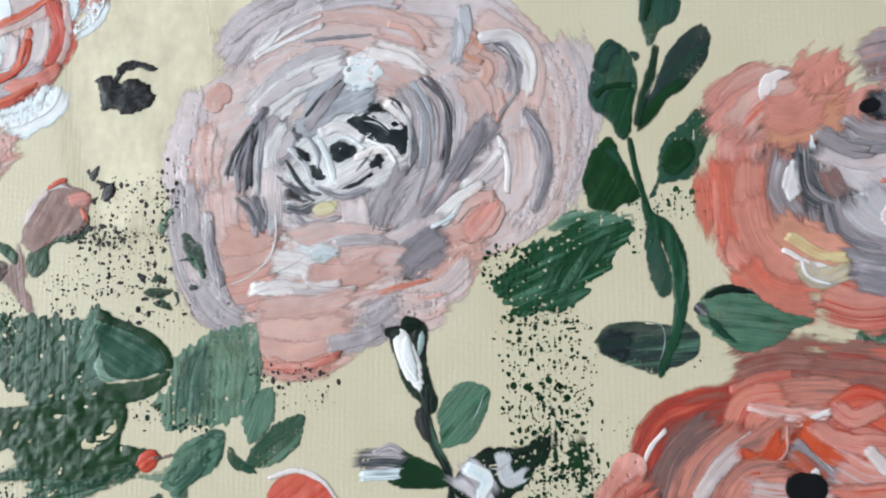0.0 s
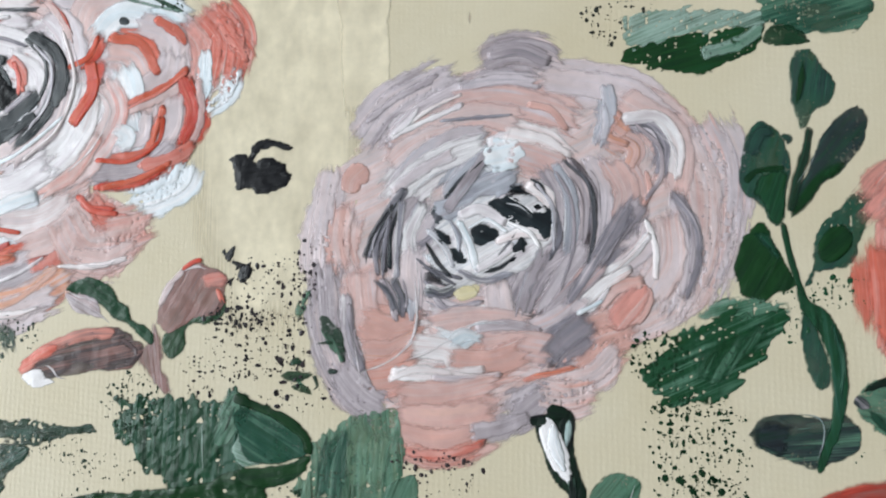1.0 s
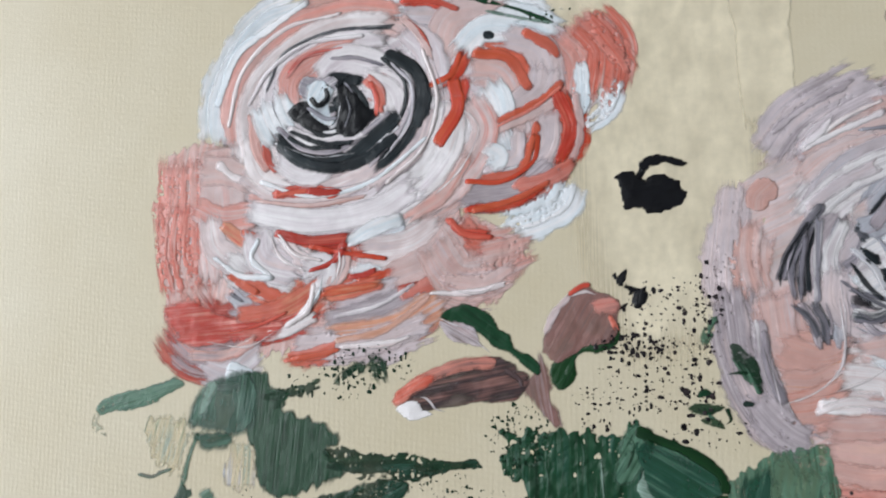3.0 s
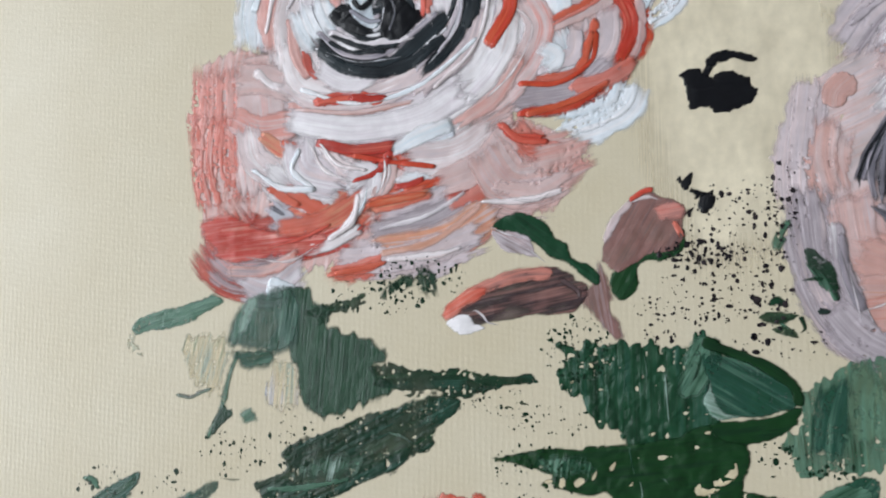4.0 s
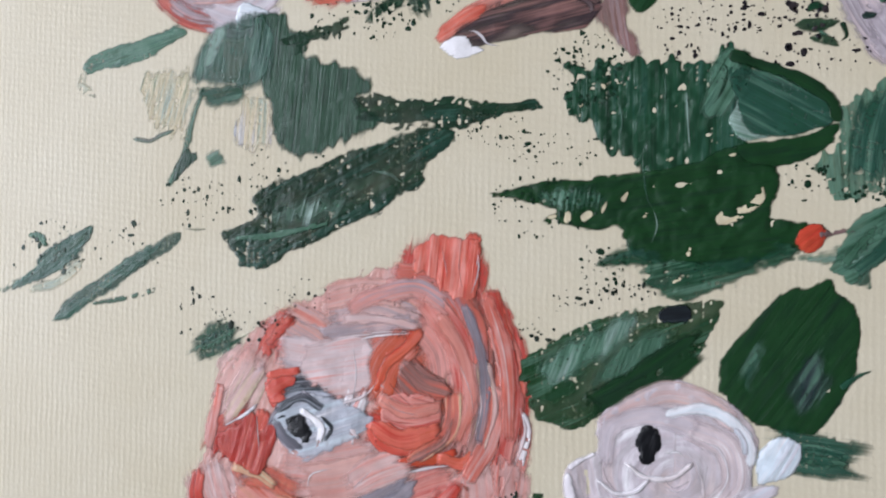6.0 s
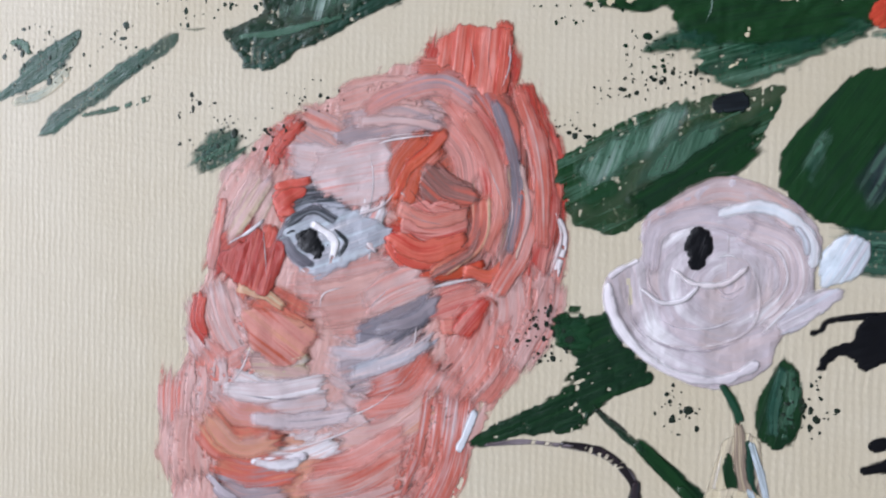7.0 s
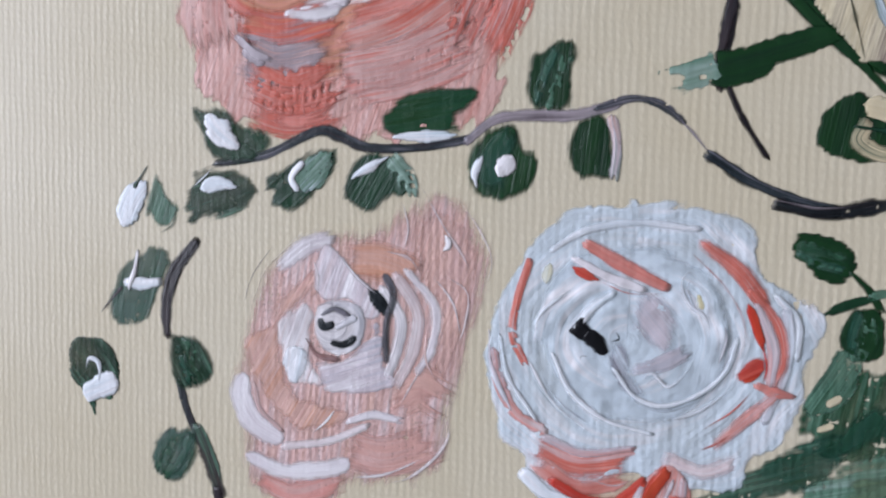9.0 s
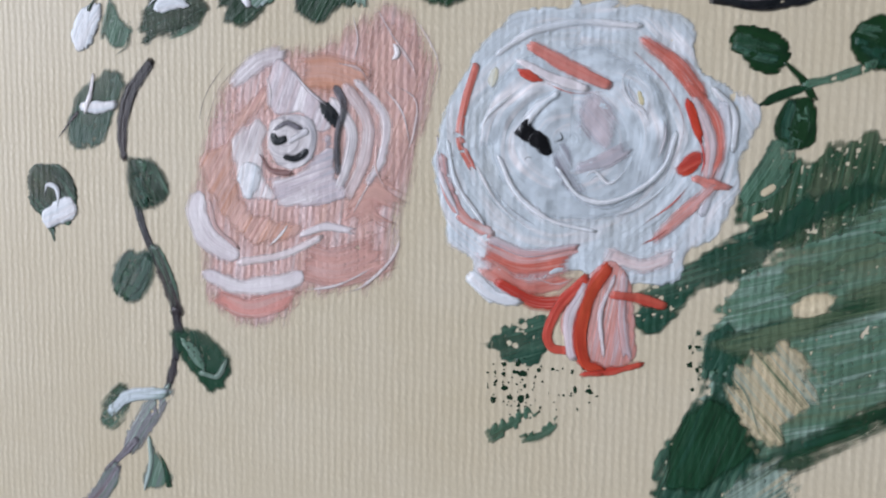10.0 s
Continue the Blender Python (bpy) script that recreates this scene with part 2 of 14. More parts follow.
def relief(name, parent, material, x, y, z, film, cover, u, v, label=""):
    """A sheet of paint over a grid, cut where cover falls to nothing, with sides down to the cloth. In mm."""
    rows, cols = x.shape
    idx = np.arange(rows * cols).reshape(rows, cols)
    a, b, c, d = idx[:-1, :-1].ravel(), idx[1:, :-1].ravel(), idx[1:, 1:].ravel(), idx[:-1, 1:].ravel()
    tris = np.concatenate([np.stack([a, b, c], 1), np.stack([a, c, d], 1)])
    cov = cover.ravel().copy()
    cov[np.abs(cov) < 1e-6] = 1e-6
    data = np.stack([x.ravel(), y.ravel(), z.ravel(), u.ravel(), v.ravel(), film.ravel()], 1)
    inside = cov[tris] > 0
    count = inside.sum(1)
    faces = [tris[count == 3]]
    pairs, cuts = [], []
    for n in (1, 2):
        some, flag = tris[count == n], inside[count == n]
        if not len(some):
            continue
        odd = np.argmax(flag if n == 1 else ~flag, 1)
        r = np.arange(len(some))
        o, p, q = some[r, odd], some[r, (odd + 1) % 3], some[r, (odd + 2) % 3]
        pairs.append((n, o, p, q))
    keys = np.concatenate([np.concatenate([np.minimum(o, e) * len(cov) + np.maximum(o, e) for e in (p, q)]) for _, o, p, q in pairs]) if pairs else np.zeros(0, int)
    uniq, inv = np.unique(keys, return_inverse=True)
    lo, hi = uniq // len(cov), uniq % len(cov)
    t = (cov[lo] / (cov[lo] - cov[hi]))[:, None] if len(uniq) else np.zeros((0, 1))
    verts = np.concatenate([data, data[lo] + (data[hi] - data[lo]) * t])
    pos = 0
    for n, o, p, q in pairs:
        k = len(o)
        ep, eq = inv[pos : pos + k] + len(cov), inv[pos + k : pos + 2 * k] + len(cov)
        pos += 2 * k
        if n == 1:
            faces.append(np.stack([o, ep, eq], 1))
            cuts.append(np.stack([eq, ep], 1))
        else:
            faces += [np.stack([p, q, ep], 1), np.stack([q, eq, ep], 1)]
            cuts.append(np.stack([ep, eq], 1))
    if cuts:
        # the rim goes down into the layer beneath
        cut = np.concatenate(cuts)
        low = verts[len(cov):].copy()
        low[:, 2] = sampled(low[:, 0], low[:, 1]) - 0.03
        first = len(verts)
        verts = np.concatenate([verts, low])
        down = cut - len(cov) + first
        faces += [np.stack([cut[:, 0], cut[:, 1], down[:, 1]], 1), np.stack([cut[:, 0], down[:, 1], down[:, 0]], 1)]
    tri = np.concatenate(faces)
    if not len(tri):
        return None
    used, tri = np.unique(tri, return_inverse=True)
    tri = tri.reshape(-1, 3)
    verts = verts[used]
    # faces look up
    e1, e2 = verts[tri[:, 1], :2] - verts[tri[:, 0], :2], verts[tri[:, 2], :2] - verts[tri[:, 0], :2]
    flip = (e1[:, 0] * e2[:, 1] - e1[:, 1] * e2[:, 0]) < 0
    tri[flip] = tri[flip][:, ::-1]
    me = bpy.data.meshes.new(name)
    here = parent.location
    co = verts[:, :3] * MM - np.array(here)
    me.vertices.add(len(co))
    me.vertices.foreach_set("co", co.astype(np.float32).ravel())
    me.loops.add(tri.size)
    me.loops.foreach_set("vertex_index", tri.ravel().astype(np.int32))
    me.polygons.add(len(tri))
    me.polygons.foreach_set("loop_start", (np.arange(len(tri)) * 3).astype(np.int32))
    me.polygons.foreach_set("use_smooth", np.ones(len(tri), bool))
    me.uv_layers.new(name="UVMap").data.foreach_set("uv", verts[tri.ravel(), 3:5].astype(np.float32).ravel())
    me.attributes.new("film", "FLOAT", "POINT").data.foreach_set("value", verts[:, 5].astype(np.float32))
    me.update()
    me.validate()
    me.materials.append(material)
    ob = new(name, me)
    ob.parent = parent
    if label:
        ob["label"] = label
    return ob


class State:
    """Running seed, and the height of the paint laid so far (mm) on a fine raster of the canvas."""
    seed = 1
    cell, x0, y0 = 0.35, -100.0, -125.0
    top = np.zeros((690, 690))


def sampled(x, y):
    gx, gy = (x - State.x0) / State.cell, (y - State.y0) / State.cell
    gx, gy = np.clip(gx, 0, 687.9), np.clip(gy, 0, 687.9)
    i, j = gx.astype(int), gy.astype(int)
    fx, fy, t = gx - i, gy - j, State.top
    return (t[i, j] * (1 - fx) + t[i + 1, j] * fx) * (1 - fy) + (t[i, j + 1] * (1 - fx) + t[i + 1, j + 1] * fx) * fy


def smoothed(a, times):
    for _ in range(times):
        p = np.pad(a, 1, mode="edge")
        a = (p[:-2, 1:-1] + p[2:, 1:-1] + p[1:-1, :-2] + p[1:-1, 2:] + 2 * a) / 6
    return a


def laid(x, y, z, cover):
    """Adds a stroke to the height of the paint."""
    on = cover > 0
    i = np.clip(np.rint((x[on] - State.x0) / State.cell).astype(int), 0, 689)
    j = np.clip(np.rint((y[on] - State.y0) / State.cell).astype(int), 0, 689)
    np.maximum.at(State.top, (i, j), z[on])


def thing(name, x, y, label, category, group=""):
    ob = tagged(new(name), label, category, group)
    ob.location = (x * MM, y * MM, 0)
    return ob


def dry_cover(x, y, s, v, dry, seed, lanes=0.45):
    """What a nearly dry brush leaves: long gaps along the bristles, and paint on the ribs of the cloth only."""
    wob = 2.0 * field(x * 0.3, y * 0.3, 5)
    ribs = 0.5 + 0.25 * np.sin(x * 2 * np.pi / PITCH + wob) + 0.25 * np.sin(y * 2 * np.pi / 0.62 + 3.0 * wob + np.floor(x / PITCH) * 2.1)
    n = lanes * field(s * 0.12, v * 2.2, seed) + (0.9 - lanes) * field(x * 2.7, y * 2.0, seed + 1) + 0.2 * ribs + 0.2 * field(x * 0.25, y * 0.25, seed + 2)
    return (n - (0.26 + 0.95 * dry)) * 2.2


def stroke(parent, name, mix, points, w, kind="flat", dry=0.0, h=0.25, rag=0.5, cloth=0.25, up=0.006, feather=None, label=""):
    """One pull of the brush along the points (mm), w wide. kind: flat, round, leaf, taper, or point (starts wide)."""
    State.seed += 7
    seed = State.seed
    h *= 0.36
    w *= 1.3 if kind == "flat" and w > 2.6 else 1.12
    if feather is None:
        feather = min(0.95, 0.12 + 0.17 * w) if kind == "flat" else 0.2
    feather = min(feather, 0.12 + 0.4 * w)
    w += 0.6 * feather
    cell = 0.18 if w < 2.0 or dry > 0.05 else 0.28
    if kind == "round":
        a, b = np.array(points[0], float), np.array(points[-1], float)
        span = math.dist(a, b)
        if span < 1.3 * w:
            # a dab: the points are its middle line
            reach = 0.4 * w * (b - a) / (span + 1e-9)
            points = [tuple(a - reach), *points[1:-1], tuple(b + reach)]
    line, s, length = curve_points(points, cell)
    tan = np.gradient(line, axis=0)
    tan /= np.hypot(*tan.T)[:, None] + 1e-9
    nor = np.stack([-tan[:, 1], tan[:, 0]], 1)
    end = 0.8 + 0.15 * min(w, 5) if kind == "flat" else 0.4
    before, after = line[:1] - tan[:1] * end, line[-1:] + tan[-1:] * end
    line = np.concatenate([before, line, after])
    nor = np.concatenate([nor[:1], nor, nor[-1:]])
    s = np.r_[-end, s, length + end]
    t = np.clip(s / length, 0, 1)
    half = w / 2
    if kind == "leaf":
        hw = half * np.maximum(np.sin(np.pi * t ** 0.85), 0) ** 0.72
    elif kind == "round":
        e = np.minimum(t, 1 - t) * length / max(half, 1e-6)
        hw = half * np.sqrt(np.clip(1 - (1 - np.clip(e, 0, 1)) ** 2, 0, 1))
    elif kind == "taper":
        hw = half * (1 - t) ** 0.7
    elif kind == "point":
        hw = half * np.clip(t * 3, 0, 1) ** 0.6 * (1 - 0.35 * t)
    else:
        hw = half * (0.88 + 0.12 * np.sin(np.pi * t))
    hw = hw * (0.88 + 0.24 * field(s * 0.25, 0 * s, seed))
    line_only = kind == "flat" and w < 0.68
    if line_only:
        # a thin ridge swells and dies away
        hw = hw * (0.25 + 0.75 * np.sin(np.pi * np.clip(t, 0.02, 0.98)) ** 0.6) * (0.7 + 0.5 * field(s * 0.5, 0 * s, seed + 30))
        h *= 0.6
    m = max(11, min(90, int(w * 1.15 / cell) + 1))
    v = np.linspace(-1, 1, m)[None, :] * (half + 0.6)
    x = line[:, :1] + nor[:, :1] * v
    y = line[:, 1:] + nor[:, 1:] * v
    S, V = np.broadcast_arrays(s[:, None], v)
    edge = rag * ((field(S * 0.9, V * 0.3, seed + 1) - 0.5) * 0.7 + (field(S * 2.5, V * 2.5, seed + 2) - 0.5) * 0.45)
    hairs = field(S * 0.16, V * 5.0, seed + 11) * field(S * 0.3, V * 1.5, seed + 12)
    side = hw[:, None] - np.abs(V) + (edge - 0.8 * rag * hairs) * min(1.0, w / 2.5)
    bristle = field(V * 1.6, 0 * V, seed + 3) + 0.6 * field(V * 4.5, 0 * V, seed + 4)
    soft_end = rag * (1.0 if kind in ("flat",) else 0.15)
    reach = soft_end * (0.6 + 0.32 * min(w, 5))
    tail = np.minimum(S + end * 0.8 - reach * 0.8 * bristle, length - S + end * 0.8 - reach * 2.0 * (field(V * 2.4, 0 * V + 7, seed + 5) - 0.1))
    cover = np.minimum(side, tail)
    if dry > 0:
        fade = np.clip(S / length, 0, 1) * 0.4 + 0.8
        bare = dry_cover(x, y, S, V, dry * fade, seed)
    rim = cover
    cover = np.minimum(rim, bare) if dry > 0 else rim.copy()
    cover[0] = cover[-1] = cover[:, 0] = cover[:, -1] = -0.3
    film = np.clip(rim / feather, 0, 1)
    if kind == "flat" and w > 2.6:
        film = np.minimum(film, np.clip((tail + 0.1) / (0.5 + 0.3 * w), 0, 1))
    if dry > 0:
        film = np.minimum(film, np.clip(bare / 0.14, 0, 1))
    if line_only:
        film = film * (0.45 + 0.5 * field(S * 0.3, V * 0.2, seed + 31))
    body = np.clip(cover / (0.3 + 0.5 * feather), 0, 1)
    body = body * (2 - body)
    ridge = field(V * 3.2, S * 0.07, seed + 8) * 0.6 + field(V * 6.5, S * 0.12, seed + 9) * 0.4 - 0.5
    lip = np.exp(-(((side if kind != "flat" else np.minimum(side, tail)) - 0.3) / 0.14) ** 2) * field(S * 0.35, V * 0.2, seed + 13) * 1.6
    under = sampled(x, y)
    under = 0.25 * under + 0.7 * smoothed(under, 5)
    z = 0.004 + up * body + under + h * (0.35 * body + body * (0.45 * ridge + 0.3 * lip + 0.3 * field(S * 0.2, V * 0.4, seed + 6)))
    ob = relief(name, parent, paint(mix, cloth), x, y, z, film, cover, S, V + seed % 97, label)
    laid(x, y, z, cover)
    return ob


def patch(parent, name, mix, outline, turn=0.0, dry=0.0, h=0.15, rag=0.6, cloth=0.25, up=0.006, feather=0.3, swirl=None, lump=0.5, label=""):
    """An area filled with the brush, within an outline (mm); turn: degrees in which the brush went; swirl: the point it went round."""
    State.seed += 7
    seed = State.seed
    h *= 0.6
    poly = np.array(outline, float)
    poly = curve_points([*outline, outline[0]], 0.8)[0][:-1] if len(outline) > 4 else poly
    lo, hi = poly.min(0) - 1.2, poly.max(0) + 1.2
    cell = 0.18 if dry > 0 else 0.28
    gx, gy = np.meshgrid(np.arange(lo[0], hi[0], cell), np.arange(lo[1], hi[1], cell), indexing="ij")
    near = np.full(gx.shape, 1e9)
    within = np.zeros(gx.shape, bool)
    for p, q in zip(poly, np.roll(poly, -1, 0)):
        d = q - p
        k = np.clip(((gx - p[0]) * d[0] + (gy - p[1]) * d[1]) / (d @ d + 1e-12), 0, 1)
        near = np.minimum(near, np.hypot(gx - p[0] - k * d[0], gy - p[1] - k * d[1]))
        cross = (p[1] > gy) != (q[1] > gy)
        if abs(d[1]) > 1e-9:
            within ^= cross & (gx < d[0] * (gy - p[1]) / d[1] + p[0])
    c, s = math.cos(radians(turn)), math.sin(radians(turn))
    U, V = gx * c + gy * s, -gx * s + gy * c
    if swirl:
        dx, dy = gx - swirl[0][0], gy - swirl[0][1]
        bearing = np.arctan2(dx, -dy)
        wander = 1.6 * field(gx * 0.18, gy * 0.18, seed + 20) + 0.5 * field(gx * 0.5, gy * 0.5, seed + 21)
        V = np.hypot(dx, dy * 1.08) + wander
        U, V = bearing * np.maximum(V, 1.0), 0.45 * V
    edge = rag * ((field(U * 0.35, V * 1.4, seed) - 0.5) * 1.3 + (field(gx * 2.2, gy * 2.2, seed + 2) - 0.5) * 0.6)
    cover = np.where(within, near, -near) + edge + 0.3 * min(feather, 1.0)
    if dry > 0:
        bare = dry_cover(gx, gy, U, V, dry, seed, 0.18)
    film = np.clip(cover / feather, 0, 1)
    if dry > 0:
        film = np.minimum(film, np.clip(bare / 0.14, 0, 1))
        cover = np.minimum(cover, bare)
    cover[0] = cover[-1] = cover[:, 0] = cover[:, -1] = -0.3
    body = np.clip(cover / 0.7, 0, 1)
    body = body * (2 - body)
    ridge = field(V * 2.6, U * 0.07, seed + 8) * 0.6 + field(V * 5.5, U * 0.12, seed + 9) * 0.4 - 0.5
    under = sampled(gx, gy)
    under = 0.25 * under + 0.7 * smoothed(under, 5)
    lumps = field(gx * 0.8, gy * 0.8, seed + 6) + 0.5 * field(gx * 1.9, gy * 1.9, seed + 7) - 0.75
    z = 0.004 + up * body + under + h * (0.35 * body + body * ((1.0 - lump) * ridge + lump * lumps))
    ob = relief(name, parent, paint(mix, cloth), gx, gy, z, film, cover, U, V, label)
    laid(gx, gy, z, cover)
    return ob


def speckles(label, mix, spots):
    """Flecks that a dry brush left on the raised threads. spots: x, y, across, up, count (mm)."""
    State.seed += 7
    rng = random.Random(State.seed)
    verts, faces = [], []
    for cx, cy, rx, ry, count in spots:
        for _ in range(int(count * 1.15)):
            a, r = rng.uniform(0, 2 * math.pi), math.sqrt(rng.random())
            x = cx + rx * r * math.cos(a)
            y = cy + ry * r * math.sin(a)
            x = round(x / PITCH) * PITCH + rng.gauss(0, 0.16)
            size = min(0.36, 0.06 + rng.expovariate(12.0))
            lx, ly = size * rng.uniform(0.5, 1.3), size * rng.uniform(0.5, 1.4)
            n, first, turn = 7, len(verts), rng.uniform(0, 1)
            base = float(sampled(np.array(x), np.array(y)))
            for ring, z in ((1.0, -0.01), (0.75, 0.05)):
                for i in range(n):
                    b = turn + 2 * math.pi * i / n
                    k = ring * (0.6 + 0.8 * rng.random())
                    verts.append((x + lx * k * math.cos(b), y + ly * k * math.sin(b), base + z))
            for i in range(n):
                j = (i + 1) % n
                faces.append((first + i, first + j, first + n + j, first + n + i))
            faces.append(tuple(range(first + n, first + 2 * n)))
    me = bpy.data.meshes.new("paint_speckles")
    me.from_pydata([(x * MM, y * MM, z * MM) for x, y, z in verts], [], faces)
    me.update()
    me.materials.append(paint(mix, 0.2, False))
    return tagged(new("paint_speckles", me), label, "speckles", kind="stuff")


# ---- painting ----

# pale wash behind the flowers
T = thing("background_wash", 12.8, 70.2, "thin pale yellow wash with one straight edge on canvas", "paint wash", "washes")
patch(T, "wash", "wash", [(-13.6, 97.6), (21.8, 93.6), (21.9, 72.6), (22.3, 62.4), (20.9, 41.4), (5.7, 34.5), (-1.3, 40.1), (-7.2, 63.8)], turn=90, h=0.03, rag=0.4, cloth=0.5, feather=7)
stroke(T, "wash", "wash", [(19.4, 91.6), (19.5, 80.2), (19.8, 71.2), (20.1, 63.9)], 5.04, h=0.04, rag=0.2, cloth=0.5, feather=0.5)
stroke(T, "mark", "mauve/beige", [(33.3, 76.8), (33.3, 75.0)], 0.41, h=0.1)

# large rose in pale pink, lilac and grey
T = thing("painted_rose", 38.1, 45.6, "large pale pink and grey rose in thick swirled paint on canvas", "flower", "painted roses")
patch(T, "underpaint", "lilac/pink/rose", [(14.1, 54.5), (17.3, 57.8), (20.2, 60.2), (26.7, 65.9), (34.6, 69.2), (42.4, 69.6), (51.4, 66.3), (58.0, 62.2), (63.5, 58.2), (63.9, 50.0), (61.7, 40.6), (57.3, 36.0), (51.4, 33.7), (48.1, 30.0), (42.1, 28.2), (36.6, 25.8), (33.2, 22.4), (28.4, 21.1), (24.2, 22.9), (23.1, 26.6), (18.5, 29.7), (14.7, 35.9)], turn=25, h=0.2, rag=0.9, feather=0.8)
stroke(T, "petal", "pink/lilac/rose", [(61.3, 61.4), (63.4, 55.5), (62.5, 47.3), (60.4, 40.6)], 6.78, h=0.12, rag=0.9, feather=1.0)
stroke(T, "petal", "rose/pink/lilac", [(58.9, 59.7), (61.1, 53.5), (60.5, 45.3), (57.4, 38.0)], 6.19, h=0.12, rag=0.9, feather=1.0)
stroke(T, "petal", "mauve/lilac/pink", [(58.1, 52.2), (59.9, 47.4), (59.1, 40.6)], 3.78, h=0.12, rag=0.9, feather=1.0)
stroke(T, "petal", "mauve/lilac/pink", [(19.5, 59.9), (23.1, 64.5), (28.2, 67.3), (31.4, 68.6)], 4.98, h=0.12, rag=0.9, feather=1.0)
stroke(T, "petal", "white/lilac/mauve", [(23.1, 60.1), (26.0, 63.3), (31.1, 66.1), (34.6, 67.0)], 3.20, h=0.12, rag=0.9, feather=1.0)
stroke(T, "petal", "lilac/mauve/pink", [(34.6, 70.0), (38.2, 71.1), (41.7, 70.7), (44.2, 69.2)], 4.59, h=0.12, rag=0.9, feather=1.0)
stroke(T, "petal", "grey/mauve/lilac", [(36.1, 70.9), (39.6, 71.3), (42.8, 69.9)], 2.87, h=0.12, rag=0.9, feather=1.0)
stroke(T, "petal", "mauve/lilac/grey", [(32.5, 66.4), (36.8, 67.3), (41.7, 66.9)], 3.16, h=0.12, rag=0.9, feather=1.0)
stroke(T, "petal", "pink/lilac", [(42.4, 67.4), (47.9, 66.5), (52.7, 65.2), (57.3, 61.5)], 5.15, h=0.12, rag=0.9, feather=1.0)
stroke(T, "petal", "pink/rose/lilac", [(31.1, 64.6), (36.8, 65.1), (42.4, 63.5), (46.5, 61.5)], 4.83, h=0.12, rag=0.9, feather=1.0)
stroke(T, "petal", "pink/rose", [(52.0, 64.5), (56.6, 61.5), (58.5, 57.7), (58.1, 52.8)], 5.04, h=0.12, rag=0.9, feather=1.0)
stroke(T, "petal", "mauve/grey/lilac", [(52.3, 61.3), (55.3, 60.9), (56.9, 58.4), (56.4, 54.9)], 2.52, h=0.12, rag=0.9, feather=1.0)
stroke(T, "petal", "lilac/white/pink", [(52.6, 61.9), (56.3, 61.9), (58.4, 58.7), (58.1, 54.9)], 3.00, h=0.12, rag=0.9, feather=1.0)
stroke(T, "petal", "pink/rose/peach", [(50.9, 62.4), (50.9, 60.0), (53.2, 58.2), (52.5, 55.7)], 3.02, h=0.12, rag=0.9, feather=1.0)
stroke(T, "petal", "peach/rosy/pink", [(51.6, 62.4), (50.2, 60.0), (52.2, 58.9)], 2.07, h=0.12, rag=0.9, feather=1.0)
stroke(T, "petal", "lilac/silver/pink", [(50.3, 65.7), (50.6, 62.8), (49.2, 59.3)], 3.05, h=0.12, rag=0.9, feather=1.0)
stroke(T, "petal", "rosy/rose/pink", [(16.6, 51.9), (16.1, 48.0), (16.8, 43.7)], 5.67, h=0.12, rag=0.9, feather=1.0)
stroke(T, "petal", "lilac/pink", [(15.5, 56.7), (14.8, 51.6), (14.2, 45.9), (14.6, 40.9)], 4.16, h=0.12, rag=0.9, feather=1.0)
stroke(T, "petal", "lilac/mauve/pink", [(14.6, 44.4), (15.5, 36.6), (17.7, 31.0), (21.4, 26.9)], 4.84, h=0.12, rag=0.9, feather=1.0)
stroke(T, "petal", "pink/rose/lilac", [(19.7, 43.7), (20.5, 38.0), (22.7, 33.1)], 5.53, h=0.12, rag=0.9, feather=1.0)
stroke(T, "petal", "rose/rosy/pink", [(19.8, 37.3), (24.1, 35.9), (27.6, 37.0)], 5.98, h=0.12, rag=0.9, feather=1.0)
stroke(T, "petal", "rosy/rose/peach", [(19.8, 33.5), (23.4, 33.5), (27.3, 35.2)], 4.77, h=0.12, rag=0.9, feather=1.0)
stroke(T, "petal", "pink/rose", [(23.9, 58.7), (28.2, 61.4), (33.9, 63.1), (39.6, 62.1)], 4.89, h=0.12, rag=0.9, feather=1.0)
stroke(T, "petal", "rose/pink/lilac", [(23.2, 57.2), (26.8, 60.0), (31.8, 61.5)], 4.12, h=0.12, rag=0.9, feather=1.0)
stroke(T, "petal", "mauve/lilac/silver", [(23.9, 54.3), (26.8, 57.9), (31.1, 60.3), (35.3, 60.8)], 3.67, h=0.12, rag=0.9, feather=1.0)
stroke(T, "petal", "lilac/white/mauve", [(23.2, 52.2), (26.8, 55.7), (31.1, 58.1), (35.3, 59.4)], 4.88, h=0.12, rag=0.9, feather=1.0)
stroke(T, "petal", "pink/lilac/white", [(23.9, 54.0), (27.5, 56.4), (31.1, 58.1)], 2.66, h=0.12, rag=0.9, feather=1.0)
stroke(T, "petal", "grey/mauve/lilac", [(23.3, 44.3), (24.3, 49.3), (26.8, 52.8)], 3.65, h=0.12, rag=0.9, feather=1.0)
stroke(T, "petal", "lilac/white/grey", [(26.5, 43.6), (25.8, 47.8), (27.2, 51.4)], 3.34, h=0.12, rag=0.9, feather=1.0)
stroke(T, "petal", "pink/lilac/white", [(28.3, 44.3), (27.9, 47.8), (30.4, 51.3)], 4.04, h=0.12, rag=0.9, feather=1.0)
stroke(T, "petal", "mauve/grey/lilac", [(27.2, 46.4), (29.0, 47.8), (30.4, 50.3)], 3.61, h=0.12, rag=0.9, feather=1.0)
stroke(T, "petal", "grey/slate/lilac", [(24.0, 42.2), (24.9, 40.5), (25.1, 38.4)], 2.12, h=0.12, rag=0.9, feather=1.0)
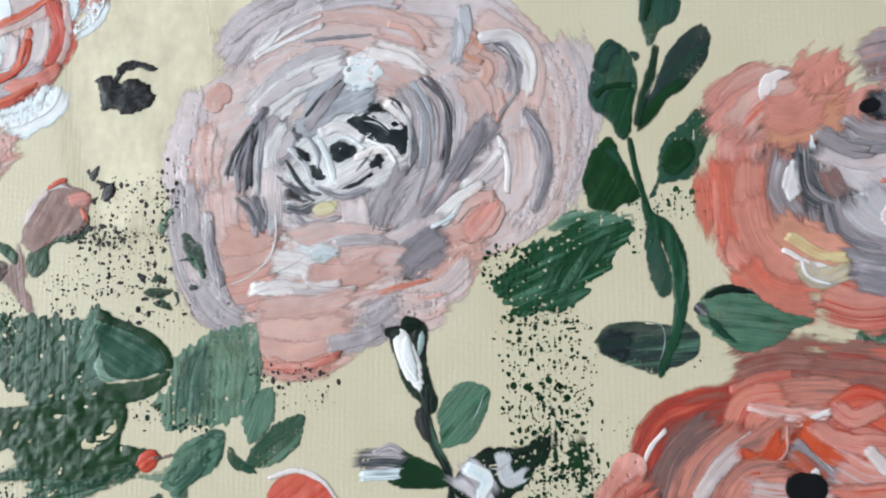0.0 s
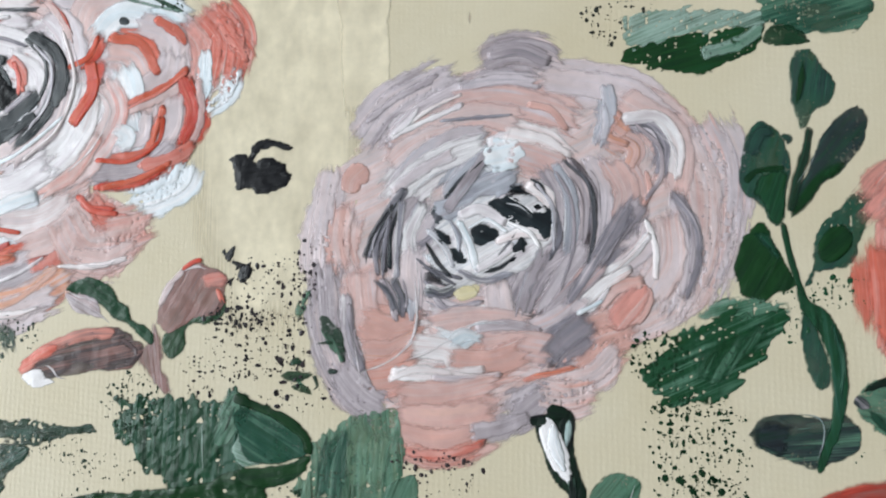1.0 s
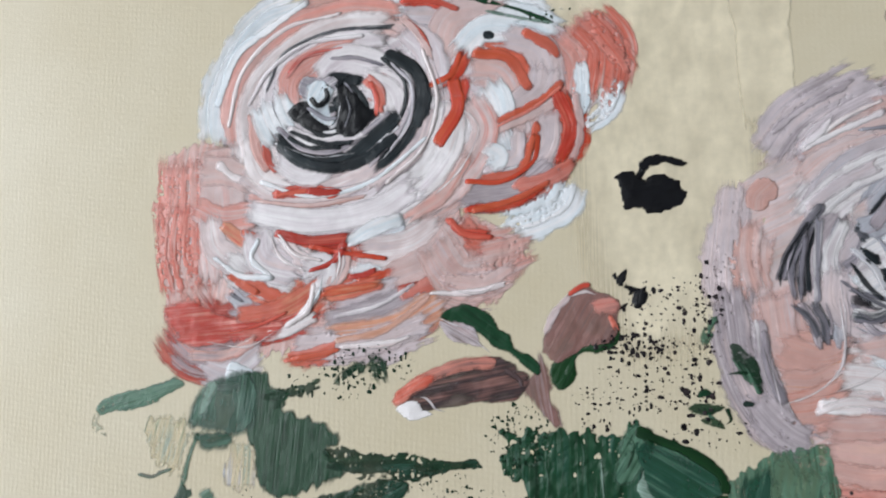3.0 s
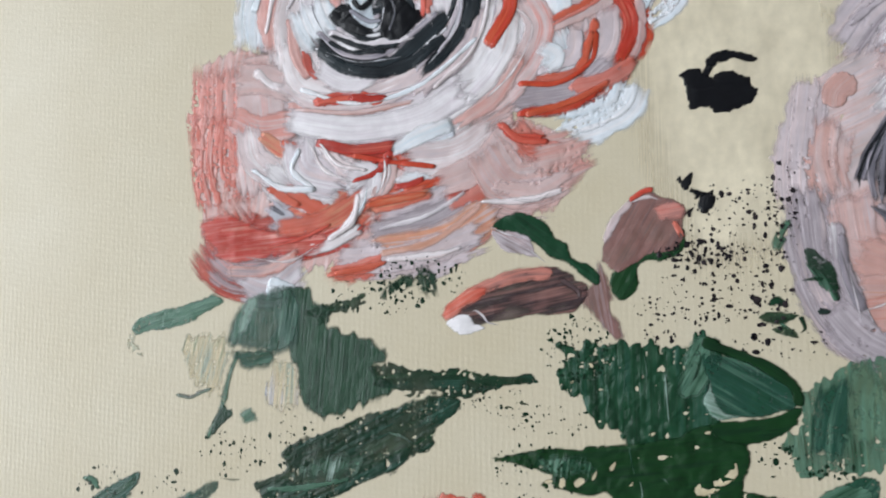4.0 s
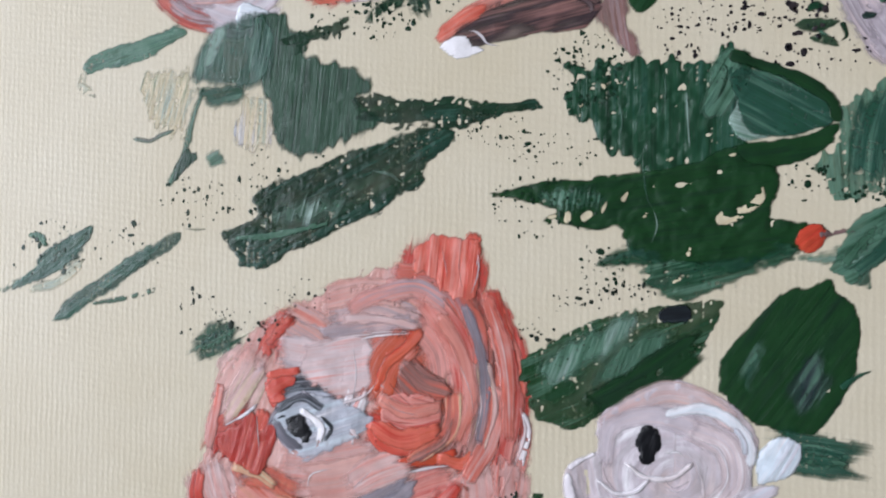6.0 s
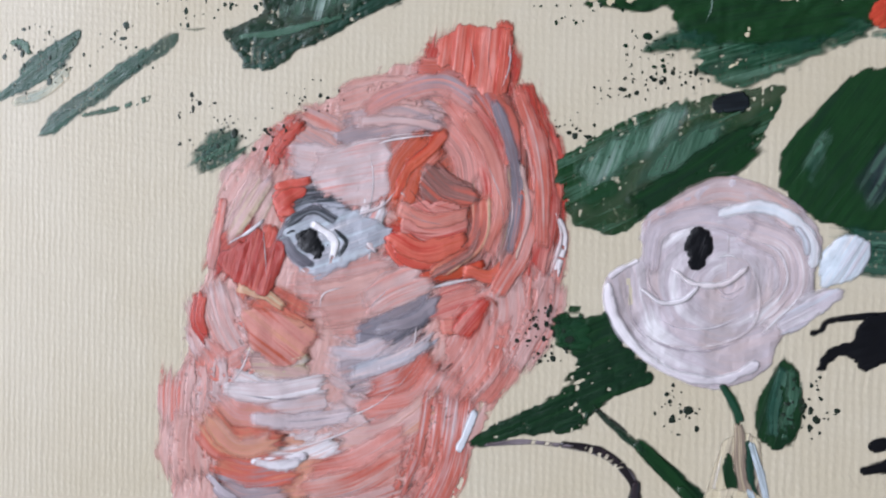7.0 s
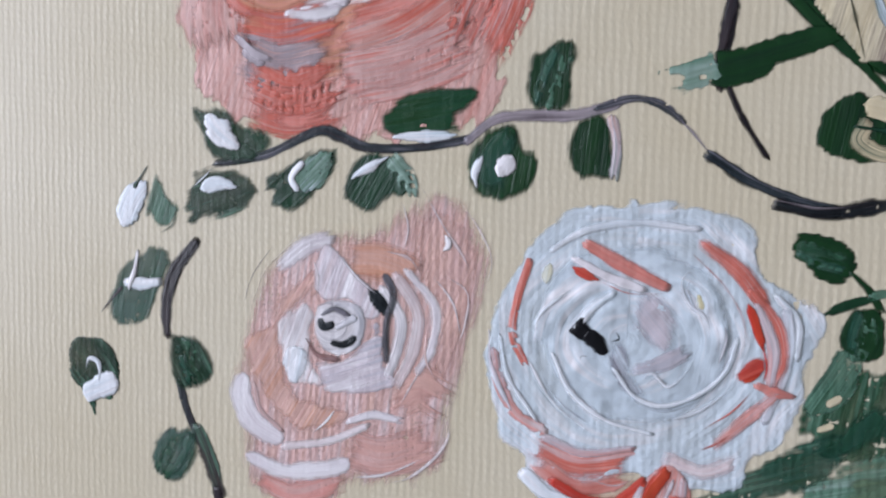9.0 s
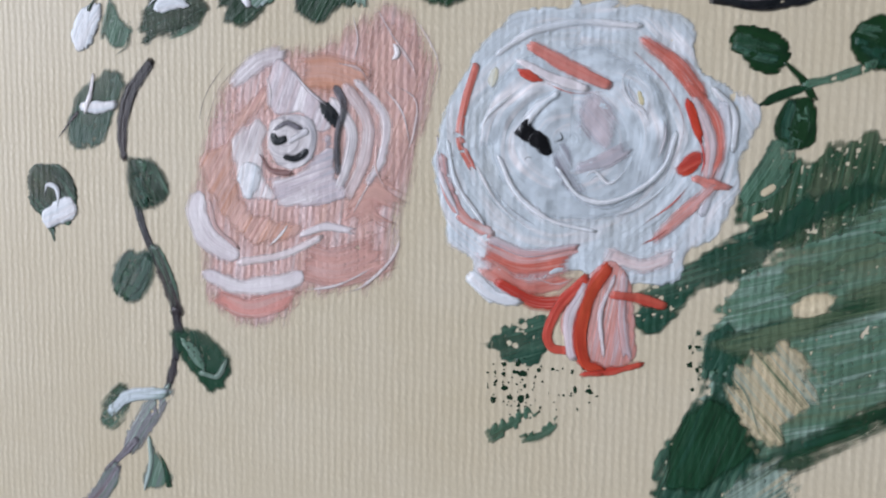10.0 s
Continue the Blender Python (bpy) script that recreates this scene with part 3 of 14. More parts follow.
stroke(T, "petal", "lilac/silver/grey", [(25.5, 42.2), (26.2, 40.1), (26.1, 38.0)], 2.39, h=0.12, rag=0.9, feather=1.0)
stroke(T, "petal", "grey/silver/lilac", [(30.4, 52.7), (32.5, 55.5), (36.0, 58.3)], 4.05, h=0.12, rag=0.9, feather=1.0)
stroke(T, "petal", "grey/silver/lilac", [(31.1, 52.0), (34.6, 53.7), (38.8, 55.4)], 4.80, h=0.12, rag=0.9, feather=1.0)
stroke(T, "petal", "white/ice", [(35.7, 58.7), (37.4, 57.6), (38.8, 56.5)], 4.03, h=0.12, rag=0.9, feather=1.0)
stroke(T, "petal", "white/lilac", [(36.1, 59.7), (38.9, 60.0), (42.3, 59.5)], 3.11, h=0.12, rag=0.9, feather=1.0)
stroke(T, "petal", "white/pink", [(38.2, 60.4), (42.3, 59.2), (45.1, 57.3)], 4.00, h=0.12, rag=0.9, feather=1.0)
stroke(T, "petal", "pink/rose/lilac", [(38.9, 58.2), (42.3, 57.1), (45.1, 55.9)], 4.75, h=0.12, rag=0.9, feather=1.0)
stroke(T, "petal", "lilac/mauve/grey", [(42.3, 56.0), (44.0, 52.5), (43.9, 46.9), (42.9, 42.8)], 3.51, h=0.12, rag=0.9, feather=1.0)
stroke(T, "petal", "mauve/silver/grey", [(44.0, 56.3), (45.7, 52.4), (45.6, 46.9), (44.2, 42.1)], 3.02, h=0.12, rag=0.9, feather=1.0)
stroke(T, "petal", "lilac/mauve/pink", [(45.4, 56.6), (47.4, 53.1), (47.3, 47.5), (45.6, 42.1)], 3.01, h=0.12, rag=0.9, feather=1.0)
stroke(T, "petal", "pink/lilac/mauve", [(48.1, 56.9), (49.8, 53.0), (49.3, 47.5), (47.6, 42.7)], 3.20, h=0.12, rag=0.9, feather=1.0)
stroke(T, "petal", "pink/rose/lilac", [(50.5, 56.8), (52.5, 53.0), (51.7, 48.8)], 4.63, h=0.12, rag=0.9, feather=1.0)
stroke(T, "petal", "grey/mauve/lilac", [(53.8, 51.6), (51.7, 48.8), (49.3, 45.5)], 4.12, h=0.12, rag=0.9, feather=1.0)
stroke(T, "petal", "mauve/grey/lilac", [(52.4, 50.2), (50.0, 46.8), (47.9, 42.7)], 3.65, h=0.12, rag=0.9, feather=1.0)
stroke(T, "petal", "pink/lilac", [(55.0, 48.8), (54.3, 46.1), (50.9, 43.4)], 3.82, h=0.12, rag=0.9, feather=1.0)
stroke(T, "petal", "rose/pink/lilac", [(57.0, 50.1), (57.2, 44.7), (54.8, 40.0)], 4.92, h=0.12, rag=0.9, feather=1.0)
stroke(T, "petal", "rosy/rose/pink", [(53.6, 42.0), (50.9, 41.4), (48.9, 39.3)], 2.94, h=0.12, rag=0.9, feather=1.0)
stroke(T, "petal", "pink/white/rose", [(52.3, 43.4), (48.9, 41.4), (46.2, 38.7)], 2.49, h=0.12, rag=0.9, feather=1.0)
stroke(T, "petal", "grey/mauve/lilac", [(44.9, 46.2), (41.5, 43.5), (39.1, 38.7)], 5.06, h=0.12, rag=0.9, feather=1.0)
stroke(T, "petal", "mauve/lilac/grey", [(47.6, 46.2), (44.9, 42.8), (42.2, 38.7)], 3.87, h=0.12, rag=0.9, feather=1.0)
stroke(T, "petal", "lilac/mauve/rose", [(49.0, 44.1), (45.5, 40.7), (42.1, 37.0)], 4.13, h=0.12, rag=0.9, feather=1.0)
stroke(T, "petal", "pink/lilac/rose", [(46.9, 40.0), (43.5, 37.3), (40.1, 36.0)], 4.60, h=0.12, rag=0.9, feather=1.0)
stroke(T, "petal", "rose/rosy/pink", [(52.8, 36.0), (48.8, 34.6), (45.4, 32.6)], 5.65, h=0.12, rag=0.9, feather=1.0)
stroke(T, "petal", "mauve/grey/lilac", [(47.5, 36.6), (44.1, 34.6), (42.1, 32.6)], 6.85, h=0.12, rag=0.9, feather=1.0)
stroke(T, "petal", "lilac/pink/rose", [(50.8, 34.0), (48.1, 31.3), (44.1, 30.3)], 4.05, h=0.12, rag=0.9, feather=1.0)
stroke(T, "petal", "lilac/mauve", [(45.4, 29.3), (42.1, 27.9), (38.0, 26.2)], 4.54, h=0.12, rag=0.9, feather=1.0)
stroke(T, "petal", "mauve/lilac", [(42.7, 28.6), (40.0, 26.5), (38.7, 25.9)], 4.08, h=0.12, rag=0.9, feather=1.0)
stroke(T, "petal", "rose/pink/rosy", [(48.1, 29.3), (44.7, 28.6), (41.4, 29.2)], 4.92, h=0.12, rag=0.9, feather=1.0)
stroke(T, "petal", "lilac/pink", [(26.9, 46.4), (26.9, 42.2), (30.4, 39.0)], 5.21, h=0.12, rag=0.9, feather=1.0)
stroke(T, "petal", "pink/lilac/white", [(28.3, 39.4), (32.5, 38.0), (38.1, 38.7)], 4.71, h=0.12, rag=0.9, feather=1.0)
stroke(T, "petal", "grey/slate/white", [(28.3, 41.1), (30.1, 40.8), (32.2, 41.8)], 2.38, h=0.12, rag=0.9, feather=1.0)
stroke(T, "petal", "lilac/pink", [(36.7, 42.1), (37.4, 38.0), (40.1, 37.0)], 4.66, h=0.12, rag=0.9, feather=1.0)
stroke(T, "petal", "pink/rose", [(28.3, 36.6), (34.6, 37.3), (40.1, 36.6)], 5.37, h=0.12, rag=0.9, feather=1.0)
stroke(T, "petal", "mauve/lilac", [(34.6, 36.6), (38.1, 37.0), (41.5, 36.3)], 2.32, h=0.12, rag=0.9, feather=1.0)
stroke(T, "petal", "ice/white", [(29.0, 35.6), (31.8, 34.9), (33.6, 35.6)], 4.21, h=0.12, rag=0.9, feather=1.0)
stroke(T, "petal", "pink/rose/lilac", [(34.6, 34.2), (39.4, 34.6), (43.5, 33.9)], 5.02, h=0.12, rag=0.9, feather=1.0)
stroke(T, "petal", "pink/white/rose", [(26.2, 34.5), (30.5, 33.9), (31.8, 32.5)], 4.71, h=0.12, rag=0.9, feather=1.0)
stroke(T, "petal", "rose/rosy/pink", [(31.2, 32.5), (36.0, 32.5), (40.1, 33.9)], 5.05, h=0.12, rag=0.9, feather=1.0)
stroke(T, "petal", "dusk/rosy/rose", [(19.9, 30.7), (23.4, 31.1), (27.0, 33.2)], 5.17, h=0.12, rag=0.9, feather=1.0)
stroke(T, "petal", "pink/white", [(24.2, 31.1), (28.4, 30.8), (34.6, 31.2)], 3.04, h=0.12, rag=0.9, feather=1.0)
stroke(T, "petal", "rosy/rose/pink", [(24.2, 27.7), (29.8, 27.7), (36.7, 29.2)], 6.99, h=0.12, rag=0.9, feather=1.0)
stroke(T, "petal", "rosy/rose/blush", [(24.2, 25.3), (29.8, 24.7), (36.6, 26.2)], 6.96, h=0.12, rag=0.9, feather=1.0)
stroke(T, "petal", "rose/rosy", [(24.2, 23.6), (29.1, 22.7), (34.6, 23.8)], 5.31, h=0.12, rag=0.9, feather=1.0)
stroke(T, "petal", "dusk/rosy/rose", [(24.6, 22.2), (29.8, 21.2), (34.6, 22.8)], 2.99, h=0.12, rag=0.9, feather=1.0)
stroke(T, "petal", "mauve/lilac", [(33.9, 24.1), (37.3, 24.8), (40.0, 25.9)], 2.96, h=0.12, rag=0.9, feather=1.0)
stroke(T, "petal", "lilac/mauve/white", [(17.9, 40.1), (18.4, 35.2), (20.6, 29.7)], 3.12, h=0.12, rag=0.9, feather=1.0)
stroke(T, "petal", "lilac/mauve", [(17.0, 31.7), (19.9, 28.3), (22.8, 26.6)], 4.77, h=0.12, rag=0.9, feather=1.0)
stroke(T, "petal", "white/ice", [(28.3, 46.0), (30.4, 44.3), (33.2, 43.5)], 3.58, h=0.12, rag=0.9, feather=1.0)
stroke(T, "petal", "white/ice/grey", [(31.1, 49.2), (33.2, 47.0), (34.6, 44.9)], 3.58, h=0.12, rag=0.9, feather=1.0)
stroke(T, "petal", "white/lilac", [(33.6, 51.3), (36.7, 51.2), (39.5, 49.0)], 3.08, h=0.12, rag=0.9, feather=1.0)
stroke(T, "petal", "white/ice/grey", [(36.7, 49.1), (38.8, 47.7), (40.9, 48.3)], 3.54, h=0.12, rag=0.9, feather=1.0)
stroke(T, "petal", "white/lilac", [(38.4, 44.2), (40.2, 45.6), (41.9, 46.9)], 2.34, h=0.12, rag=0.9, feather=1.0)
stroke(T, "petal", "white/pink", [(40.9, 53.9), (42.6, 52.8), (43.1, 51.4)], 2.78, h=0.12, rag=0.9, feather=1.0)
stroke(T, "petal", "white/ice", [(31.5, 48.3), (33.4, 46.3), (34.3, 44.2)], 2.38, h=0.12, rag=0.9, feather=1.0)
stroke(T, "petal", "pink/lilac/rose", [(61.3, 61.4), (63.4, 55.5), (62.5, 47.3), (60.4, 40.6)], 3.99, dry=0.28, h=0.2)
stroke(T, "petal", "rose/pink/lilac", [(58.9, 59.7), (61.1, 53.5), (60.5, 45.3), (57.4, 38.0)], 3.66, dry=0.2, h=0.2)
stroke(T, "petal", "mauve/lilac/pink", [(58.1, 52.2), (59.9, 47.4), (59.1, 40.6)], 2.26, h=0.3)
stroke(T, "petal", "grey/mauve/lilac", [(58.7, 52.1), (60.1, 48.0), (59.7, 43.3)], 1.06, h=0.3)
stroke(T, "petal", "mauve/lilac/pink", [(19.5, 59.9), (23.1, 64.5), (28.2, 67.3), (31.4, 68.6)], 2.93, dry=0.1)
stroke(T, "petal", "white/lilac/mauve", [(23.1, 60.1), (26.0, 63.3), (31.1, 66.1), (34.6, 67.0)], 1.89, h=0.3)
stroke(T, "petal", "lilac/mauve/pink", [(34.6, 70.0), (38.2, 71.1), (41.7, 70.7), (44.2, 69.2)], 2.73)
stroke(T, "petal", "grey/mauve/lilac", [(36.1, 70.9), (39.6, 71.3), (42.8, 69.9)], 1.72, dry=0.1)
stroke(T, "petal", "mauve/lilac/grey", [(32.5, 66.4), (36.8, 67.3), (41.7, 66.9)], 1.87)
stroke(T, "petal", "pink/lilac", [(42.4, 67.4), (47.9, 66.5), (52.7, 65.2), (57.3, 61.5)], 3.06)
stroke(T, "petal", "pink/rose/lilac", [(31.1, 64.6), (36.8, 65.1), (42.4, 63.5), (46.5, 61.5)], 2.84)
stroke(T, "petal", "pink/rose", [(52.0, 64.5), (56.6, 61.5), (58.5, 57.7), (58.1, 52.8)], 3.00)
stroke(T, "petal", "mauve/grey/lilac", [(52.3, 61.3), (55.3, 60.9), (56.9, 58.4), (56.4, 54.9)], 1.50, h=0.35)
stroke(T, "petal", "lilac/white/pink", [(52.6, 61.9), (56.3, 61.9), (58.4, 58.7), (58.1, 54.9)], 1.77, h=0.35)
stroke(T, "petal", "pink/rose/peach", [(50.9, 62.4), (50.9, 60.0), (53.2, 58.2), (52.5, 55.7)], 1.79, h=0.3)
stroke(T, "petal", "peach/rosy/pink", [(51.6, 62.4), (50.2, 60.0), (52.2, 58.9)], 1.24, h=0.3)
stroke(T, "petal", "lilac/silver/pink", [(50.3, 65.7), (50.6, 62.8), (49.2, 59.3)], 1.80, h=0.35)
stroke(T, "petal", "rosy/rose", [(41.0, 64.2), (43.4, 63.4), (45.1, 61.2)], 0.99)
stroke(T, "petal", "rose/rosy/pink", [(20.2, 56.9), (18.4, 55.2), (18.1, 53.4)], 2.63, h=0.35, kind="round")
stroke(T, "petal", "rosy/rose/pink", [(16.6, 51.9), (16.1, 48.0), (16.8, 43.7)], 3.34, dry=0.12)
stroke(T, "petal", "lilac/pink", [(15.5, 56.7), (14.8, 51.6), (14.2, 45.9), (14.6, 40.9)], 2.48, dry=0.22)
stroke(T, "petal", "lilac/mauve/pink", [(14.6, 44.4), (15.5, 36.6), (17.7, 31.0), (21.4, 26.9)], 2.84, dry=0.1)
stroke(T, "petal", "pink/rose/lilac", [(19.7, 43.7), (20.5, 38.0), (22.7, 33.1)], 3.26)
stroke(T, "petal", "rose/rosy/pink", [(19.8, 37.3), (24.1, 35.9), (27.6, 37.0)], 3.52)
stroke(T, "petal", "rosy/rose/peach", [(19.8, 33.5), (23.4, 33.5), (27.3, 35.2)], 2.80)
stroke(T, "petal", "pink/rose", [(23.9, 58.7), (28.2, 61.4), (33.9, 63.1), (39.6, 62.1)], 2.88)
stroke(T, "petal", "rose/pink/lilac", [(23.2, 57.2), (26.8, 60.0), (31.8, 61.5)], 2.46, dry=0.15)
stroke(T, "petal", "mauve/lilac/silver", [(23.9, 54.3), (26.8, 57.9), (31.1, 60.3), (35.3, 60.8)], 2.16, h=0.35)
stroke(T, "petal", "lilac/white/mauve", [(23.2, 52.2), (26.8, 55.7), (31.1, 58.1), (35.3, 59.4)], 2.87, h=0.35)
stroke(T, "petal", "pink/lilac/white", [(23.9, 54.0), (27.5, 56.4), (31.1, 58.1)], 1.58, h=0.4)
stroke(T, "petal", "slate/grey/mauve", [(20.8, 45.8), (22.5, 50.0), (25.0, 53.6)], 1.15, h=0.35)
stroke(T, "petal", "grey/mauve/lilac", [(23.3, 44.3), (24.3, 49.3), (26.8, 52.8)], 2.15, h=0.35)
stroke(T, "petal", "slate/black/grey", [(22.6, 44.0), (23.1, 48.6), (24.0, 51.4)], 1.08, h=0.35)
stroke(T, "petal", "slate/grey/lilac", [(21.7, 43.6), (21.5, 47.2), (23.2, 50.0)], 1.00, h=0.35)
stroke(T, "petal", "lilac/white/grey", [(26.5, 43.6), (25.8, 47.8), (27.2, 51.4)], 1.99, h=0.35)
stroke(T, "petal", "pink/lilac/white", [(28.3, 44.3), (27.9, 47.8), (30.4, 51.3)], 2.41, h=0.35)
stroke(T, "petal", "mauve/grey/lilac", [(27.2, 46.4), (29.0, 47.8), (30.4, 50.3)], 2.13, h=0.35)
stroke(T, "petal", "slate/mauve/lilac", [(22.6, 42.2), (23.7, 40.1), (24.1, 38.0)], 1.42, h=0.35)
stroke(T, "petal", "grey/slate/lilac", [(24.0, 42.2), (24.9, 40.5), (25.1, 38.4)], 1.27, h=0.35)
stroke(T, "petal", "lilac/silver/grey", [(25.5, 42.2), (26.2, 40.1), (26.1, 38.0)], 1.41, h=0.35)
stroke(T, "petal", "grey/silver/lilac", [(30.4, 52.7), (32.5, 55.5), (36.0, 58.3)], 2.42, h=0.35)
stroke(T, "petal", "slate/grey/mauve", [(31.5, 53.1), (33.2, 55.2), (35.3, 57.3)], 0.99, h=0.35)
stroke(T, "petal", "grey/silver/lilac", [(31.1, 52.0), (34.6, 53.7), (38.8, 55.4)], 2.82, h=0.4)
stroke(T, "petal", "grey/slate/silver", [(30.0, 51.7), (31.8, 50.2), (32.9, 52.0)], 3.12, h=0.4, kind="round")
stroke(T, "petal", "white/ice", [(35.7, 58.7), (37.4, 57.6), (38.8, 56.5)], 2.40, h=0.5)
stroke(T, "petal", "white/lilac", [(36.1, 59.7), (38.9, 60.0), (42.3, 59.5)], 1.84, h=0.5)
stroke(T, "petal", "white/pink", [(38.2, 60.4), (42.3, 59.2), (45.1, 57.3)], 2.39, h=0.4)
stroke(T, "petal", "pink/rose/lilac", [(38.9, 58.2), (42.3, 57.1), (45.1, 55.9)], 2.80, h=0.4)
stroke(T, "petal", "lilac/mauve/grey", [(42.3, 56.0), (44.0, 52.5), (43.9, 46.9), (42.9, 42.8)], 2.07, h=0.4)
stroke(T, "petal", "mauve/silver/grey", [(44.0, 56.3), (45.7, 52.4), (45.6, 46.9), (44.2, 42.1)], 1.79, h=0.4)
stroke(T, "petal", "lilac/mauve/pink", [(45.4, 56.6), (47.4, 53.1), (47.3, 47.5), (45.6, 42.1)], 1.78, h=0.4)
stroke(T, "petal", "mauve/umber/grey", [(46.1, 57.0), (48.1, 53.8), (48.0, 48.9), (46.9, 44.1)], 0.68, h=0.4)
stroke(T, "petal", "slate/mauve", [(47.5, 56.9), (49.1, 53.7), (49.3, 51.0)], 0.48, h=0.4)
stroke(T, "petal", "pink/lilac/mauve", [(48.1, 56.9), (49.8, 53.0), (49.3, 47.5), (47.6, 42.7)], 1.91, h=0.4)
stroke(T, "petal", "pink/rose/lilac", [(50.5, 56.8), (52.5, 53.0), (51.7, 48.8)], 2.72, h=0.3)
stroke(T, "petal", "rose/rosy", [(54.8, 55.0), (55.1, 52.9), (54.4, 51.5)], 0.95, h=0.3)
stroke(T, "petal", "grey/mauve/lilac", [(53.8, 51.6), (51.7, 48.8), (49.3, 45.5)], 2.43, h=0.3)
stroke(T, "petal", "mauve/grey/lilac", [(52.4, 50.2), (50.0, 46.8), (47.9, 42.7)], 2.16, h=0.3)
stroke(T, "petal", "pink/lilac", [(55.0, 48.8), (54.3, 46.1), (50.9, 43.4)], 2.28, h=0.3)
stroke(T, "petal", "rose/pink/lilac", [(57.0, 50.1), (57.2, 44.7), (54.8, 40.0)], 2.93, h=0.3)
stroke(T, "petal", "white/pink", [(54.7, 49.1), (55.6, 46.1), (55.5, 42.7)], 0.80, h=0.5)
stroke(T, "petal", "pink/white/lilac", [(54.7, 47.4), (52.3, 44.7), (48.3, 42.7)], 0.94, h=0.5)
stroke(T, "petal", "rosy/rose/dusk", [(54.2, 42.0), (52.8, 38.7), (50.5, 37.3)], 3.46, h=0.35, kind="round")
stroke(T, "petal", "rosy/rose/pink", [(53.6, 42.0), (50.9, 41.4), (48.9, 39.3)], 1.74, h=0.3)
stroke(T, "petal", "pink/white/rose", [(52.3, 43.4), (48.9, 41.4), (46.2, 38.7)], 1.48, h=0.4)
stroke(T, "petal", "white/lilac", [(49.9, 41.0), (48.2, 39.0), (46.9, 38.7)], 0.81, h=0.5)
stroke(T, "petal", "grey/mauve/lilac", [(44.9, 46.2), (41.5, 43.5), (39.1, 38.7)], 3.01, h=0.35)
stroke(T, "petal", "mauve/lilac/grey", [(47.6, 46.2), (44.9, 42.8), (42.2, 38.7)], 2.31, h=0.35)
stroke(T, "petal", "lilac/mauve/rose", [(49.0, 44.1), (45.5, 40.7), (42.1, 37.0)], 2.43, h=0.35)
stroke(T, "petal", "pink/lilac/rose", [(46.9, 40.0), (43.5, 37.3), (40.1, 36.0)], 2.70, h=0.3)
stroke(T, "petal", "rose/rosy/pink", [(52.8, 36.0), (48.8, 34.6), (45.4, 32.6)], 3.32, dry=0.1)
stroke(T, "petal", "mauve/grey/lilac", [(47.5, 36.6), (44.1, 34.6), (42.1, 32.6)], 4.03, dry=0.05)
stroke(T, "petal", "lilac/pink/rose", [(50.8, 34.0), (48.1, 31.3), (44.1, 30.3)], 2.39, dry=0.2)
stroke(T, "petal", "rosy/dusk/rose", [(45.4, 31.8), (42.8, 31.1), (40.1, 30.4)], 0.67, h=0.25)
stroke(T, "petal", "lilac/mauve", [(45.4, 29.3), (42.1, 27.9), (38.0, 26.2)], 2.67, dry=0.25)
stroke(T, "petal", "mauve/lilac", [(42.7, 28.6), (40.0, 26.5), (38.7, 25.9)], 2.41, dry=0.1)
stroke(T, "petal", "rose/pink/rosy", [(48.1, 29.3), (44.7, 28.6), (41.4, 29.2)], 2.93, dry=0.3)
stroke(T, "petal", "lilac/pink", [(26.9, 46.4), (26.9, 42.2), (30.4, 39.0)], 3.10, h=0.35)
stroke(T, "petal", "pink/lilac/white", [(28.3, 39.4), (32.5, 38.0), (38.1, 38.7)], 2.77, h=0.35)
stroke(T, "petal", "mauve/grey/lilac", [(28.0, 42.2), (30.4, 39.0), (34.6, 39.7)], 0.98, h=0.4)
stroke(T, "petal", "slate/black/grey", [(28.3, 42.9), (31.1, 42.5), (34.6, 43.0)], 1.40, h=0.35)
stroke(T, "petal", "grey/slate/white", [(28.3, 41.1), (30.1, 40.8), (32.2, 41.8)], 1.40, h=0.35)
stroke(T, "petal", "yellow/cream", [(32.2, 41.1), (33.9, 41.5)], 1.53, h=0.1, kind="round")
stroke(T, "petal", "lilac/pink", [(36.7, 42.1), (37.4, 38.0), (40.1, 37.0)], 2.74, h=0.35)
stroke(T, "petal", "pink/rose", [(28.3, 36.6), (34.6, 37.3), (40.1, 36.6)], 3.17, h=0.35)
stroke(T, "petal", "mauve/lilac", [(34.6, 36.6), (38.1, 37.0), (41.5, 36.3)], 1.37, h=0.3)
stroke(T, "petal", "ice/white", [(29.0, 35.6), (31.8, 34.9), (33.6, 35.6)], 2.49, h=0.4)
stroke(T, "petal", "pink/rose/lilac", [(34.6, 34.2), (39.4, 34.6), (43.5, 33.9)], 2.99, h=0.3)
stroke(T, "petal", "pink/white/rose", [(26.2, 34.5), (30.5, 33.9), (31.8, 32.5)], 2.77, h=0.35)
stroke(T, "petal", "rose/rosy/pink", [(31.2, 32.5), (36.0, 32.5), (40.1, 33.9)], 3.00)
stroke(T, "petal", "dusk/rosy/rose", [(19.9, 30.7), (23.4, 31.1), (27.0, 33.2)], 3.07, h=0.3)
stroke(T, "petal", "pink/white", [(24.2, 31.1), (28.4, 30.8), (34.6, 31.2)], 1.79, h=0.4)
stroke(T, "petal", "mauve/lilac/pink", [(29.1, 30.5), (33.2, 30.4), (36.7, 30.9)], 1.09, h=0.35)
stroke(T, "petal", "rosy/rose/pink", [(24.2, 27.7), (29.8, 27.7), (36.7, 29.2)], 4.11, h=0.25)
stroke(T, "petal", "rosy/rose/blush", [(24.2, 25.3), (29.8, 24.7), (36.6, 26.2)], 4.09, h=0.25)
